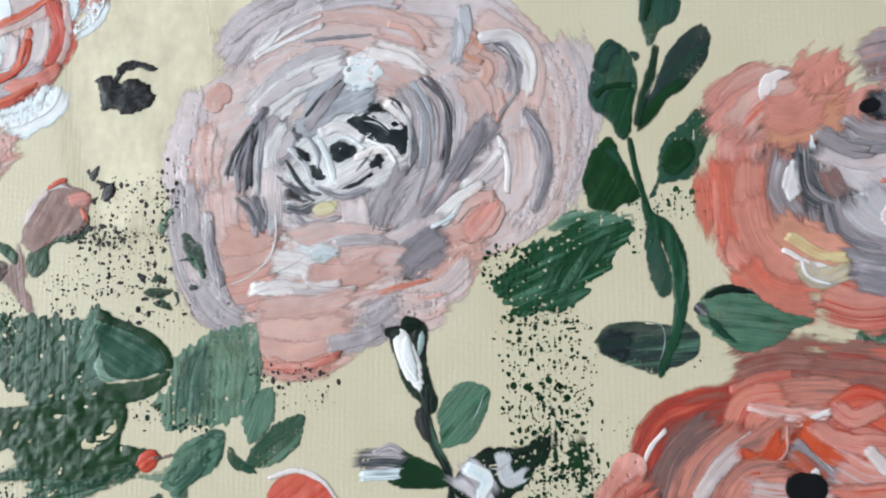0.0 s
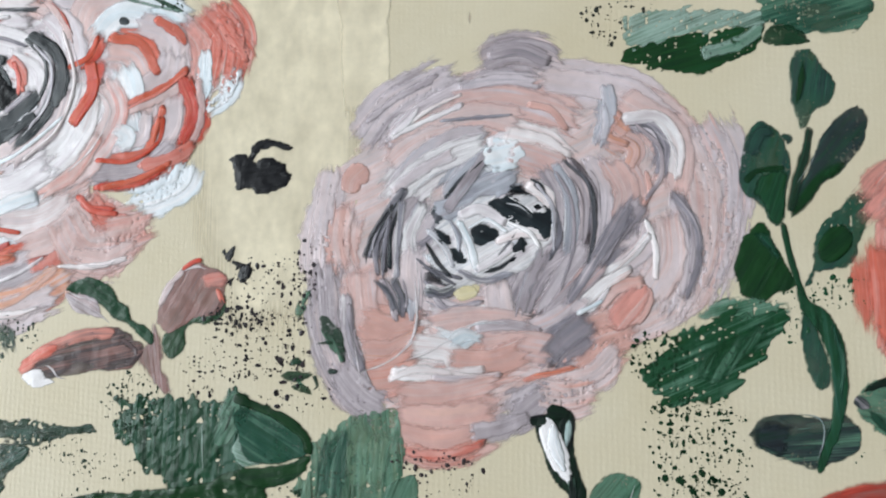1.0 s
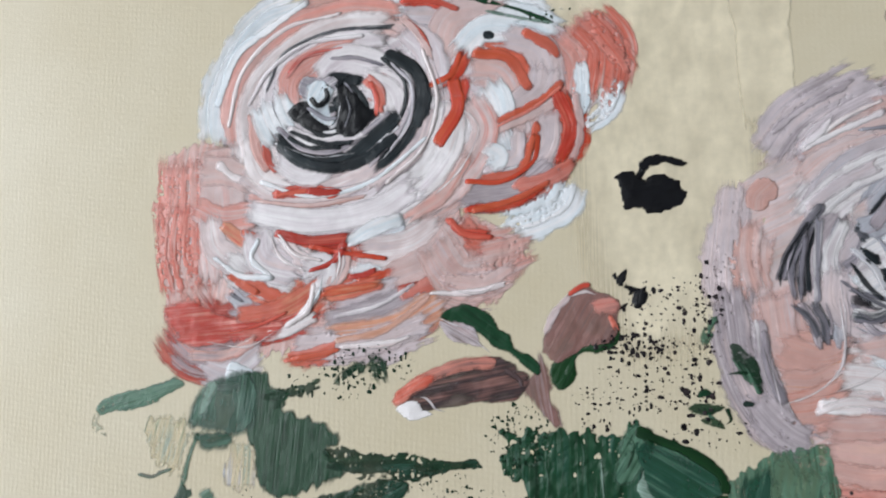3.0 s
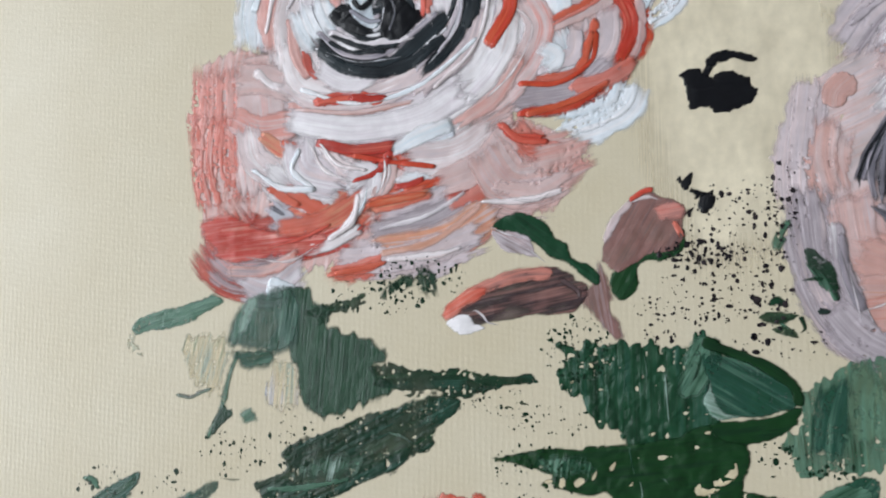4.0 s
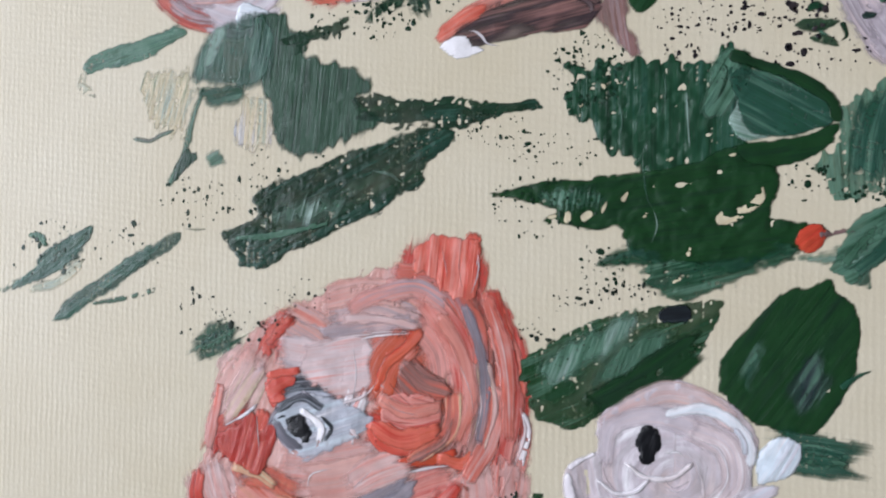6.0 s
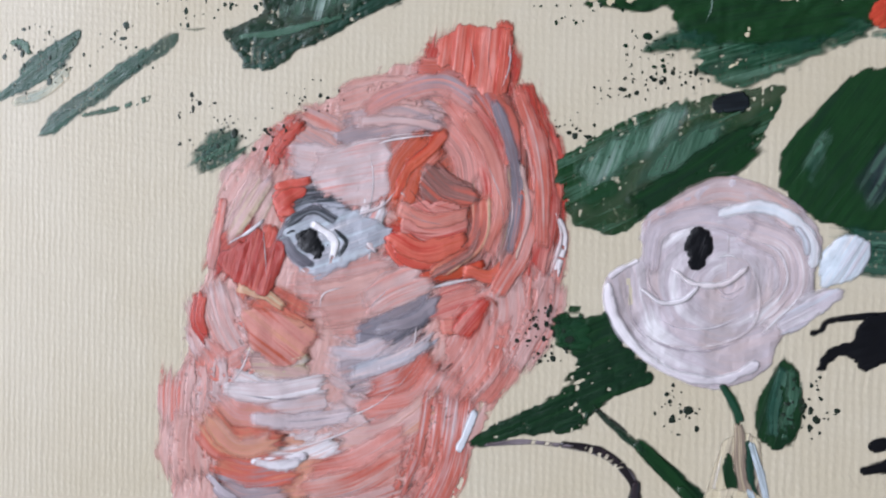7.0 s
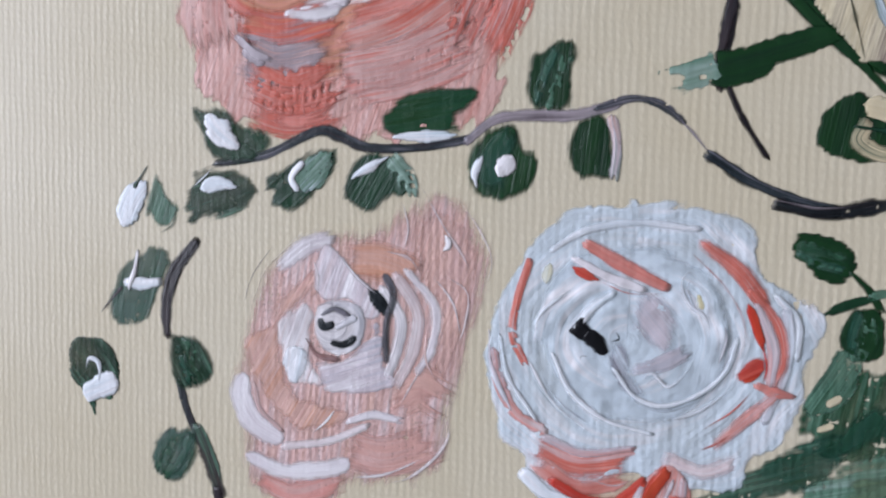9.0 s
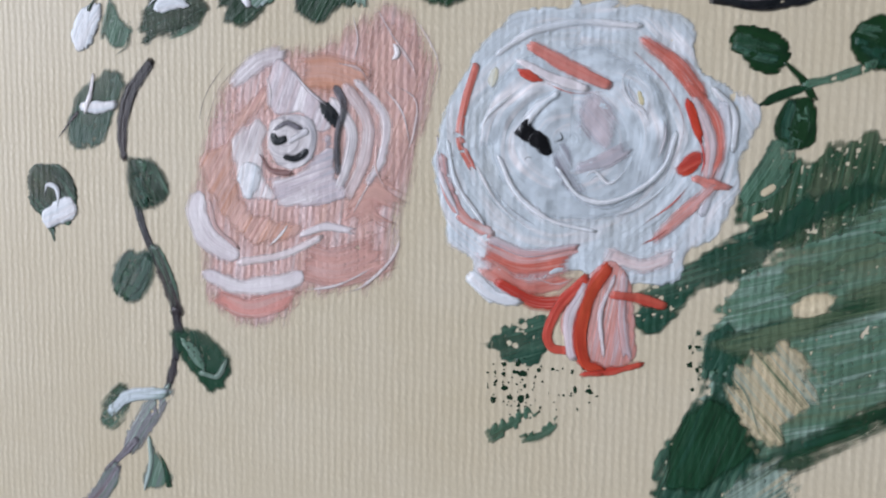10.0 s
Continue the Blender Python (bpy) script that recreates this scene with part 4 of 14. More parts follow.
stroke(T, "petal", "rose/rosy", [(24.2, 23.6), (29.1, 22.7), (34.6, 23.8)], 3.13, h=0.25)
stroke(T, "petal", "dusk/rosy/rose", [(24.6, 22.2), (29.8, 21.2), (34.6, 22.8)], 1.77, dry=0.15, h=0.25)
stroke(T, "petal", "dusk/coral/rosy", [(27.7, 21.5), (31.9, 21.6), (35.3, 23.1)], 0.95, dry=0.1, h=0.25)
stroke(T, "petal", "mauve/lilac", [(33.9, 24.1), (37.3, 24.8), (40.0, 25.9)], 1.75, h=0.25, dry=0.1)
stroke(T, "petal", "lilac/mauve/white", [(17.9, 40.1), (18.4, 35.2), (20.6, 29.7)], 1.84, h=0.5)
stroke(T, "petal", "grey/mauve", [(18.3, 39.1), (18.5, 35.2), (19.9, 31.7)], 1.13, h=0.5)
stroke(T, "petal", "lilac/mauve", [(17.0, 31.7), (19.9, 28.3), (22.8, 26.6)], 2.80, dry=0.1)
stroke(T, "petal", "white/ice", [(28.3, 46.0), (30.4, 44.3), (33.2, 43.5)], 2.11, h=0.4)
stroke(T, "petal", "white/ice/grey", [(31.1, 49.2), (33.2, 47.0), (34.6, 44.9)], 2.10, h=0.5)
stroke(T, "petal", "black/slate", [(38.1, 53.3), (40.2, 51.8), (42.3, 50.0)], 2.51, h=0.3)
stroke(T, "petal", "black", [(38.5, 51.2), (40.9, 50.1), (42.6, 49.7)], 2.36, h=0.3)
stroke(T, "petal", "slate/grey/black", [(42.3, 51.1), (42.9, 49.0), (42.6, 47.6)], 2.07, h=0.3)
stroke(T, "petal", "black/slate", [(33.9, 48.4), (35.3, 47.7), (36.4, 48.0)], 2.10, h=0.3, kind="round")
stroke(T, "petal", "white/lilac", [(33.6, 51.3), (36.7, 51.2), (39.5, 49.0)], 1.82, h=0.5)
stroke(T, "petal", "white/ice/grey", [(36.7, 49.1), (38.8, 47.7), (40.9, 48.3)], 2.08, h=0.5)
stroke(T, "petal", "white/pink/cream", [(34.6, 45.3), (36.7, 45.6), (38.4, 46.3)], 2.78, h=0.5, kind="round")
stroke(T, "petal", "black", [(39.8, 46.6), (38.4, 44.9), (35.3, 43.9)], 1.11, h=0.35, kind="taper")
stroke(T, "petal", "white/lilac", [(38.4, 44.2), (40.2, 45.6), (41.9, 46.9)], 1.38, h=0.5)
stroke(T, "petal", "black/slate", [(31.1, 48.5), (32.5, 46.3), (33.2, 44.6)], 0.84, h=0.35)
stroke(T, "petal", "black", [(29.7, 47.1), (31.1, 46.0), (32.2, 44.6)], 0.77, h=0.35, kind="taper")
stroke(T, "petal", "white/pink", [(40.9, 53.9), (42.6, 52.8), (43.1, 51.4)], 1.67, h=0.5)
stroke(T, "petal", "black", [(41.3, 54.1), (42.6, 52.8), (43.3, 51.4)], 0.49, h=0.35, kind="taper")
stroke(T, "petal", "white/ice", [(38.1, 52.6), (40.2, 51.3), (42.3, 51.0)], 0.56, h=0.5)
patch(T, "petal", "black", [(37.1, 52.5), (38.5, 53.6), (40.9, 52.7), (43.5, 50.7), (43.1, 48.2), (40.5, 48.9), (38.5, 50.8)], turn=20, h=0.25, rag=0.3, feather=0.12, up=0.03)
patch(T, "petal", "black", [(33.6, 48.9), (35.9, 49.0), (37.1, 47.4), (35.3, 46.3), (34.1, 46.9)], turn=10, h=0.25, rag=0.3, feather=0.12, up=0.03)
patch(T, "petal", "black", [(29.6, 47.5), (31.0, 46.6), (32.0, 45.5), (32.7, 44.0), (31.1, 45.5)], turn=60, h=0.25, rag=0.3, feather=0.12, up=0.03)
stroke(T, "petal", "black", [(39.9, 46.5), (38.4, 44.6), (34.6, 43.7)], 1.04, h=0.3, kind="taper", up=0.03)
stroke(T, "petal", "white/silver", [(33.8, 51.1), (37.1, 50.8), (39.8, 48.9)], 0.84, h=0.5, up=0.03)
stroke(T, "petal", "white", [(38.5, 52.4), (40.7, 51.0), (41.4, 49.4)], 0.56, h=0.5, up=0.03)
stroke(T, "petal", "white/ice", [(31.5, 48.3), (33.4, 46.3), (34.3, 44.2)], 1.40, h=0.5, up=0.03)
stroke(T, "petal", "white/cream/pink", [(35.5, 45.1), (37.5, 45.6)], 1.81, h=0.5, kind="round", up=0.03)
stroke(T, "petal", "white/silver", [(37.1, 47.3), (39.1, 47.3), (41.2, 48.5)], 1.11, h=0.5, up=0.03)
stroke(T, "petal", "slate/black", [(30.4, 52.9), (32.2, 54.8), (34.6, 56.9)], 0.57, h=0.3, up=0.02)
stroke(T, "petal", "black/slate", [(20.8, 45.4), (22.5, 49.7), (25.0, 53.2)], 0.43, h=0.3, up=0.02)
stroke(T, "petal", "black/slate", [(23.3, 44.3), (23.4, 47.9), (24.1, 50.4)], 0.50, h=0.3, up=0.02)
stroke(T, "petal", "slate", [(22.2, 44.0), (22.0, 46.8), (22.9, 49.3)], 0.43, h=0.3, up=0.02)
stroke(T, "petal", "white/lilac", [(26.5, 42.9), (26.8, 38.0), (26.6, 35.2)], 0.42, h=0.4, up=0.02)
stroke(T, "petal", "white/pink", [(19.9, 31.1), (23.4, 32.5), (26.6, 35.1)], 0.42, h=0.4, up=0.02)
stroke(T, "petal", "white/lilac", [(28.3, 44.3), (31.1, 43.1), (34.6, 43.0)], 0.35, h=0.4, up=0.02)
stroke(T, "petal", "slate/grey", [(28.4, 43.0), (31.1, 42.4), (34.3, 42.7)], 0.49, h=0.3, up=0.02)
stroke(T, "petal", "umber/mauve", [(46.4, 56.7), (48.6, 53.4), (48.9, 50.3)], 0.34, h=0.3, up=0.02)
stroke(T, "petal", "mauve/umber", [(45.1, 55.9), (47.1, 52.4), (47.1, 47.5)], 0.27, h=0.3, up=0.02)
stroke(T, "petal", "grey/slate", [(52.3, 61.2), (55.3, 60.7), (56.8, 58.1)], 0.41, h=0.3, up=0.02)
stroke(T, "petal", "white/lilac", [(31.1, 35.1), (34.6, 37.3), (38.1, 37.0)], 0.41, h=0.4, up=0.02)
stroke(T, "petal", "white/pink", [(23.9, 60.9), (28.2, 64.0), (32.1, 65.7)], 0.58, h=0.4, up=0.02)
stroke(T, "petal", "grey/mauve", [(20.5, 62.8), (23.8, 65.6), (28.2, 67.4)], 0.51, h=0.3, up=0.02)
patch(T, "heart", "lilac/white/silver", [(29.1, 49.2), (32.5, 52.0), (36.7, 53.0), (41.6, 52.4), (43.9, 49.0), (43.0, 46.2), (40.1, 43.6), (35.3, 42.1), (30.8, 41.8), (28.3, 45.0)], turn=30, h=0.3, rag=0.5, feather=0.9)
patch(T, "petal", "grey/silver/mauve", [(28.1, 52.4), (31.1, 53.1), (35.3, 55.5), (38.1, 56.1), (39.3, 54.7), (37.4, 52.9), (33.9, 52.2), (31.2, 49.7), (29.7, 50.3)], turn=25, h=0.3, rag=0.4, feather=0.5)
stroke(T, "petal", "grey/mauve/silver", [(35.5, 58.3), (33.2, 54.8), (30.7, 51.4)], 1.64, h=0.3, rag=0.4, feather=0.6)
patch(T, "petal", "white/ice", [(34.5, 58.6), (36.7, 59.7), (40.1, 59.2), (39.0, 56.8), (36.7, 56.1), (35.2, 57.2)], turn=10, h=0.25, rag=0.9, feather=0.6)
stroke(T, "heart", "white/lilac", [(32.5, 50.6), (34.6, 51.2), (37.4, 49.6)], 1.38, h=0.4, rag=0.3, feather=0.4)
stroke(T, "heart", "white/pink", [(37.1, 47.3), (39.8, 48.2), (42.6, 47.7)], 1.48, h=0.4, rag=0.3, feather=0.5)
stroke(T, "heart", "white/ice", [(32.2, 49.3), (33.4, 46.7), (34.1, 44.1)], 0.94, h=0.4, rag=0.3, feather=0.4)
stroke(T, "heart", "white/lilac", [(34.6, 43.9), (36.8, 45.2), (38.4, 46.3)], 1.11, h=0.4, rag=0.3, feather=0.4)
stroke(T, "heart", "silver/white", [(28.4, 48.4), (30.3, 46.4), (31.1, 44.4)], 0.88, h=0.4, rag=0.3, feather=0.4)
patch(T, "heart", "black/slate", [(35.6, 51.9), (38.0, 53.0), (39.5, 52.1), (41.2, 50.7), (43.1, 51.2), (43.5, 49.3), (42.6, 47.3), (41.5, 48.9), (40.5, 48.6), (38.4, 49.6), (36.7, 50.9)], turn=-30, h=0.3, rag=0.4, feather=0.25)
stroke(T, "heart", "white/silver", [(37.4, 51.9), (39.5, 51.4), (41.2, 50.0)], 0.31, h=0.6, feather=0.2)
patch(T, "heart", "black/slate", [(33.5, 48.7), (34.6, 49.5), (36.0, 49.1), (37.1, 48.2), (36.1, 47.0), (34.6, 46.8), (33.8, 47.4)], turn=-20, h=0.3, rag=0.4, feather=0.25)
patch(T, "heart", "black/slate", [(28.8, 48.9), (30.4, 48.4), (31.3, 47.0), (30.5, 46.5), (29.4, 47.4)], turn=-50, h=0.3, rag=0.5, feather=0.25)
patch(T, "heart", "black/slate", [(30.8, 46.4), (32.2, 45.9), (33.2, 44.8), (32.0, 44.4), (31.1, 45.2)], turn=-40, h=0.3, rag=0.5, feather=0.25)
stroke(T, "heart", "slate/black", [(34.8, 43.2), (37.4, 44.1), (39.3, 45.8)], 0.62, kind="leaf", h=0.3, feather=0.25)
stroke(T, "heart", "slate/grey", [(28.0, 43.9), (29.8, 43.3), (32.0, 42.7)], 0.82, h=0.3, rag=0.4, feather=0.4)
stroke(T, "heart", "slate/black", [(28.1, 46.7), (29.4, 44.6), (30.8, 43.0)], 0.57, h=0.3, feather=0.3)
stroke(T, "heart", "silver/grey/white", [(32.2, 43.5), (35.0, 42.4), (38.4, 43.2)], 0.87, h=0.35, feather=0.5)
patch(T, "heart", "black/slate", [(38.3, 46.0), (39.6, 47.6), (40.6, 46.9), (40.1, 45.4)], turn=60, h=0.3, rag=0.4, feather=0.25)
stroke(T, "heart", "grey/slate", [(36.7, 45.2), (38.1, 46.8), (39.1, 48.3)], 0.43, h=0.3, feather=0.3)
stroke(T, "heart", "white/ice", [(33.5, 49.0), (35.5, 49.8), (37.7, 48.4)], 0.50, h=0.6, feather=0.25)
stroke(T, "heart", "white", [(38.4, 49.3), (40.6, 48.2), (41.7, 46.6)], 0.55, h=0.6, feather=0.25)
stroke(T, "heart", "grey/silver", [(31.1, 49.5), (32.0, 47.8), (32.0, 46.3)], 0.63, h=0.4, feather=0.3)
stroke(T, "heart", "slate/grey", [(44.0, 50.4), (44.3, 47.6), (43.2, 45.2)], 0.85, h=0.3, feather=0.5)
stroke(T, "petal", "black/slate", [(21.2, 48.0), (20.4, 46.1), (20.3, 44.4)], 0.45, h=0.3, feather=0.25)
stroke(T, "heart", "slate/grey", [(27.0, 44.9), (29.1, 43.2), (31.3, 42.0)], 0.50, h=0.3, feather=0.3)
stroke(T, "heart", "grey/slate", [(27.6, 42.2), (29.4, 40.8), (31.5, 40.2)], 0.44, h=0.3, feather=0.3)
stroke(T, "heart", "grey/silver", [(27.6, 40.1), (29.7, 39.0), (32.2, 39.0)], 0.31, h=0.3, feather=0.3)
stroke(T, "heart", "white", [(27.2, 40.8), (29.4, 39.9), (33.9, 40.8)], 0.31, h=0.7, feather=0.2)
patch(T, "heart", "yellow/cream", [(31.1, 40.8), (32.7, 41.8), (34.1, 41.3), (33.8, 40.3), (32.0, 40.0)], turn=10, h=0.15, rag=0.3, feather=0.4)
stroke(T, "heart", "black/slate", [(41.2, 54.6), (42.1, 53.9), (42.7, 52.8)], 0.55, h=0.3, feather=0.25)
stroke(T, "petal", "slate/black/grey", [(23.4, 51.6), (21.2, 48.6), (20.0, 45.6)], 0.58, h=0.3, feather=0.3)
stroke(T, "petal", "slate/grey/black", [(23.2, 49.9), (22.6, 46.5), (22.4, 43.2)], 0.71, h=0.3, feather=0.4)
stroke(T, "petal", "silver/grey/white", [(24.8, 52.0), (24.3, 47.2), (24.2, 42.6)], 1.03, h=0.3, feather=0.5)
stroke(T, "petal", "slate/grey", [(21.7, 42.2), (23.3, 40.7), (24.1, 38.6)], 0.96, h=0.3, feather=0.5)
stroke(T, "petal", "grey/mauve", [(25.1, 42.2), (25.5, 40.4), (25.3, 38.8)], 0.63, h=0.3, feather=0.4)
stroke(T, "petal", "white/silver", [(25.7, 53.2), (28.9, 55.6), (33.2, 57.0)], 0.38, h=0.6, feather=0.3)
stroke(T, "petal", "grey/slate/mauve", [(45.1, 56.8), (47.9, 53.8), (48.5, 48.9), (47.5, 43.4)], 0.66, h=0.3, rag=0.3, feather=0.5)
stroke(T, "petal", "grey/mauve", [(44.0, 55.6), (45.8, 51.7), (45.9, 46.2), (44.5, 41.7)], 0.54, h=0.3, rag=0.3, feather=0.5)
stroke(T, "petal", "slate/mauve", [(46.6, 57.0), (48.9, 54.4), (49.3, 48.9)], 0.30, h=0.3, feather=0.3)
stroke(T, "petal", "white/silver", [(43.0, 55.1), (44.9, 51.7), (44.8, 46.2)], 0.43, h=0.5, feather=0.4)
stroke(T, "petal", "silver/lilac", [(41.7, 53.9), (43.5, 51.1), (43.6, 46.2)], 0.61, h=0.4, feather=0.5)
stroke(T, "petal", "grey/mauve/pink", [(53.8, 61.0), (56.3, 58.4), (56.5, 54.9), (54.8, 52.2)], 0.65, h=0.3, rag=0.3, feather=0.5)
stroke(T, "petal", "lilac/white", [(55.1, 60.8), (58.0, 58.2), (58.3, 54.8)], 0.41, h=0.5, feather=0.4)
stroke(T, "petal", "mauve/grey/lilac", [(57.9, 52.5), (60.3, 48.7), (60.5, 44.5), (59.1, 40.5)], 1.04, h=0.3, rag=0.4, feather=0.8)
stroke(T, "petal", "grey/mauve", [(57.5, 52.0), (59.3, 48.7), (59.5, 44.5)], 0.35, h=0.3, feather=0.4)
stroke(T, "petal", "mauve/grey/lilac", [(52.5, 51.0), (50.3, 47.5), (47.7, 43.4), (45.0, 39.3)], 2.15, h=0.2, rag=0.5, feather=1.2)
stroke(T, "petal", "grey/mauve/silver", [(42.3, 45.5), (40.3, 41.6), (39.4, 38.5)], 1.71, h=0.2, rag=0.5, feather=1.0)
stroke(T, "petal", "mauve/grey", [(47.5, 37.3), (44.8, 35.3), (42.4, 32.6)], 2.63, h=0.2, rag=0.5, feather=1.4)
stroke(T, "petal", "mauve/lilac", [(20.5, 63.0), (23.8, 65.6), (28.9, 68.1)], 1.18, h=0.2, rag=0.6, feather=0.8)
stroke(T, "petal", "white/lilac", [(23.7, 60.7), (27.6, 62.5), (32.1, 64.3)], 0.90, h=0.3, rag=0.5, feather=0.7)
stroke(T, "petal", "white/lilac", [(23.8, 61.2), (25.3, 62.4), (26.7, 64.0)], 0.91, h=0.3, rag=0.5, feather=0.7)
stroke(T, "petal", "grey/silver", [(30.0, 62.5), (33.9, 62.7), (38.2, 62.9)], 0.57, h=0.3, rag=0.5, feather=0.5)
stroke(T, "petal", "lilac/silver", [(49.9, 63.5), (50.0, 61.4), (49.6, 59.3)], 1.21, h=0.3, rag=0.4, feather=0.8)
patch(T, "petal", "peach/rosy/pink", [(50.9, 62.4), (52.3, 61.5), (52.9, 60.5), (51.8, 59.6), (50.9, 60.5)], turn=-40, h=0.2, rag=0.5, feather=0.8)
patch(T, "petal", "rosy/salmon/rose", [(49.8, 38.0), (50.9, 40.0), (53.6, 42.0), (54.7, 41.0), (54.0, 38.0), (51.8, 36.3), (50.1, 36.6)], turn=50, h=0.2, rag=0.5, feather=1.2)
stroke(T, "petal", "brown/rosy", [(49.5, 37.0), (51.1, 36.3), (53.1, 37.2)], 0.24, h=0.4, feather=0.2)
stroke(T, "petal", "white/ice", [(46.7, 38.5), (48.1, 39.2), (49.4, 39.9)], 0.83, h=0.3, feather=0.7)
stroke(T, "petal", "white/pink", [(46.9, 40.7), (51.6, 44.1), (54.9, 47.4)], 0.30, h=0.7, feather=0.3)
stroke(T, "petal", "white/lilac", [(26.7, 45.0), (27.0, 40.8), (26.4, 35.8), (24.3, 33.0)], 0.38, h=0.8, feather=0.25)
stroke(T, "petal", "mauve/grey", [(27.2, 43.9), (27.5, 40.1), (26.9, 35.9)], 0.25, h=0.3, feather=0.25)
stroke(T, "petal", "slate/mauve", [(17.4, 40.3), (18.7, 35.2), (19.7, 30.5)], 0.32, h=0.3, feather=0.25)
stroke(T, "petal", "white/lilac", [(18.0, 39.4), (19.0, 34.5), (19.9, 29.7)], 0.39, h=0.6, feather=0.3)
stroke(T, "petal", "white/ice", [(30.4, 35.8), (33.9, 37.0), (38.0, 37.2)], 0.43, h=0.6, feather=0.3)
stroke(T, "petal", "mauve/brown", [(34.6, 37.2), (37.4, 36.9), (40.1, 37.6)], 0.24, h=0.3, feather=0.25)
stroke(T, "petal", "ice/white", [(31.1, 34.9), (32.7, 35.7), (34.5, 35.3)], 1.61, h=0.2, rag=0.5, feather=1.0)
stroke(T, "petal", "rosy/brown", [(19.9, 31.6), (25.5, 32.5), (30.1, 34.7)], 0.31, h=0.3, feather=0.3)
stroke(T, "petal", "pink/white", [(24.1, 32.1), (28.3, 33.7), (31.1, 35.2)], 0.44, h=0.6, feather=0.3)
stroke(T, "petal", "pink/white", [(23.8, 30.5), (27.0, 31.5), (31.1, 31.1)], 1.00, h=0.3, rag=0.5, feather=0.8)
stroke(T, "petal", "mauve/brown", [(30.5, 31.5), (33.9, 31.0), (37.3, 31.5)], 0.25, h=0.3, feather=0.25)
stroke(T, "petal", "coral/salmon/rosy", [(25.3, 21.6), (30.1, 21.3), (34.6, 22.5)], 1.35, h=0.2, rag=0.5, feather=0.9)
stroke(T, "petal", "coral/peach", [(41.4, 31.0), (43.8, 31.4), (46.1, 31.9)], 0.54, h=0.2, rag=0.5, feather=0.5)

# rose in white, salmon and orange with a black heart
T = thing("painted_rose", -31.0, 58.6, "white and coral swirled rose with black centre in thick paint", "flower", "painted roses")
patch(T, "underpaint", "salmon/rose/pink", [(-59.6, 64.5), (-51.5, 65.5), (-46.2, 56.0), (-19.6, 55.1), (-9.5, 50.4), (-11.7, 44.5), (-21.7, 40.2), (-30.4, 37.2), (-42.8, 37.1), (-49.5, 34.8), (-56.7, 37.1), (-58.5, 41.8), (-59.7, 51.5)], turn=80, rag=0.9, h=0.2, feather=0.8)
patch(T, "underpaint", "pink/lilac/white", [(-51.6, 68.4), (-48.0, 77.3), (-40.2, 83.5), (-31.6, 83.6), (-21.6, 83.2), (-13.5, 81.7), (-5.6, 78.3), (-2.6, 68.9), (-3.4, 60.6), (-7.2, 54.8), (-18.0, 55.1), (-24.4, 55.3), (-37.5, 54.1), (-47.2, 59.2)], turn=30, h=0.2, feather=0.8)
stroke(T, "petal", "rose/pink/salmon", [(-50.9, 63.4), (-50.5, 55.3), (-49.7, 46.5)], 10.06, h=0.12, rag=0.9, feather=1.0)
stroke(T, "petal", "coral/deepred/salmon", [(-57.0, 42.6), (-53.2, 38.7), (-46.3, 38.3)], 9.87, h=0.12, rag=0.9, feather=1.0)
stroke(T, "petal", "brown/mauve/salmon", [(-56.8, 39.4), (-53.1, 37.1), (-46.2, 37.5)], 5.62, h=0.12, rag=0.9, feather=1.0)
stroke(T, "petal", "pink/lilac/white", [(-52.6, 35.9), (-48.7, 34.8), (-44.5, 37.9)], 4.65, h=0.12, rag=0.9, feather=1.0)
stroke(T, "petal", "pink/rose", [(-54.0, 61.9), (-49.9, 61.7), (-45.5, 59.9)], 6.31, h=0.12, rag=0.9, feather=1.0)
stroke(T, "petal", "rose/salmon/pink", [(-54.6, 57.0), (-50.5, 55.3), (-46.1, 55.6)], 5.17, h=0.12, rag=0.9, feather=1.0)
stroke(T, "petal", "lilac/pink/white", [(-52.3, 55.3), (-51.2, 51.3), (-46.7, 48.0)], 5.71, h=0.12, rag=0.9, feather=1.0)
stroke(T, "petal", "orange/peach/coral", [(-50.0, 54.1), (-46.9, 52.0), (-43.4, 51.1)], 3.33, h=0.12, rag=0.9, feather=1.0)
stroke(T, "petal", "orange/coral", [(-46.9, 53.2), (-44.7, 51.9), (-43.3, 50.3)], 2.49, h=0.12, rag=0.9, feather=1.0)
stroke(T, "petal", "lilac/white/mauve", [(-49.4, 49.7), (-44.9, 46.4), (-39.7, 44.8)], 4.68, h=0.12, rag=0.9, feather=1.0)
stroke(T, "petal", "orange/coral", [(-46.6, 47.2), (-44.0, 45.2), (-40.5, 43.7)], 3.60, h=0.12, rag=0.9, feather=1.0)
stroke(T, "petal", "lilac/silver/white", [(-48.7, 44.9), (-45.6, 42.5), (-41.3, 41.7)], 4.17, h=0.12, rag=0.9, feather=1.0)
stroke(T, "petal", "orange/coral/peach", [(-48.1, 41.4), (-41.3, 42.5), (-35.6, 45.9)], 5.51, h=0.12, rag=0.9, feather=1.0)
stroke(T, "petal", "coral/red/salmon", [(-47.2, 39.4), (-41.2, 40.6), (-37.1, 42.5)], 3.55, h=0.12, rag=0.9, feather=1.0)
stroke(T, "petal", "mauve/lilac/pink", [(-34.6, 42.5), (-27.3, 43.2), (-21.8, 47.6)], 9.30, h=0.12, rag=0.9, feather=1.0)
stroke(T, "petal", "lilac/mauve/pink", [(-35.4, 40.2), (-27.3, 41.7), (-20.2, 45.4)], 7.94, h=0.12, rag=0.9, feather=1.0)
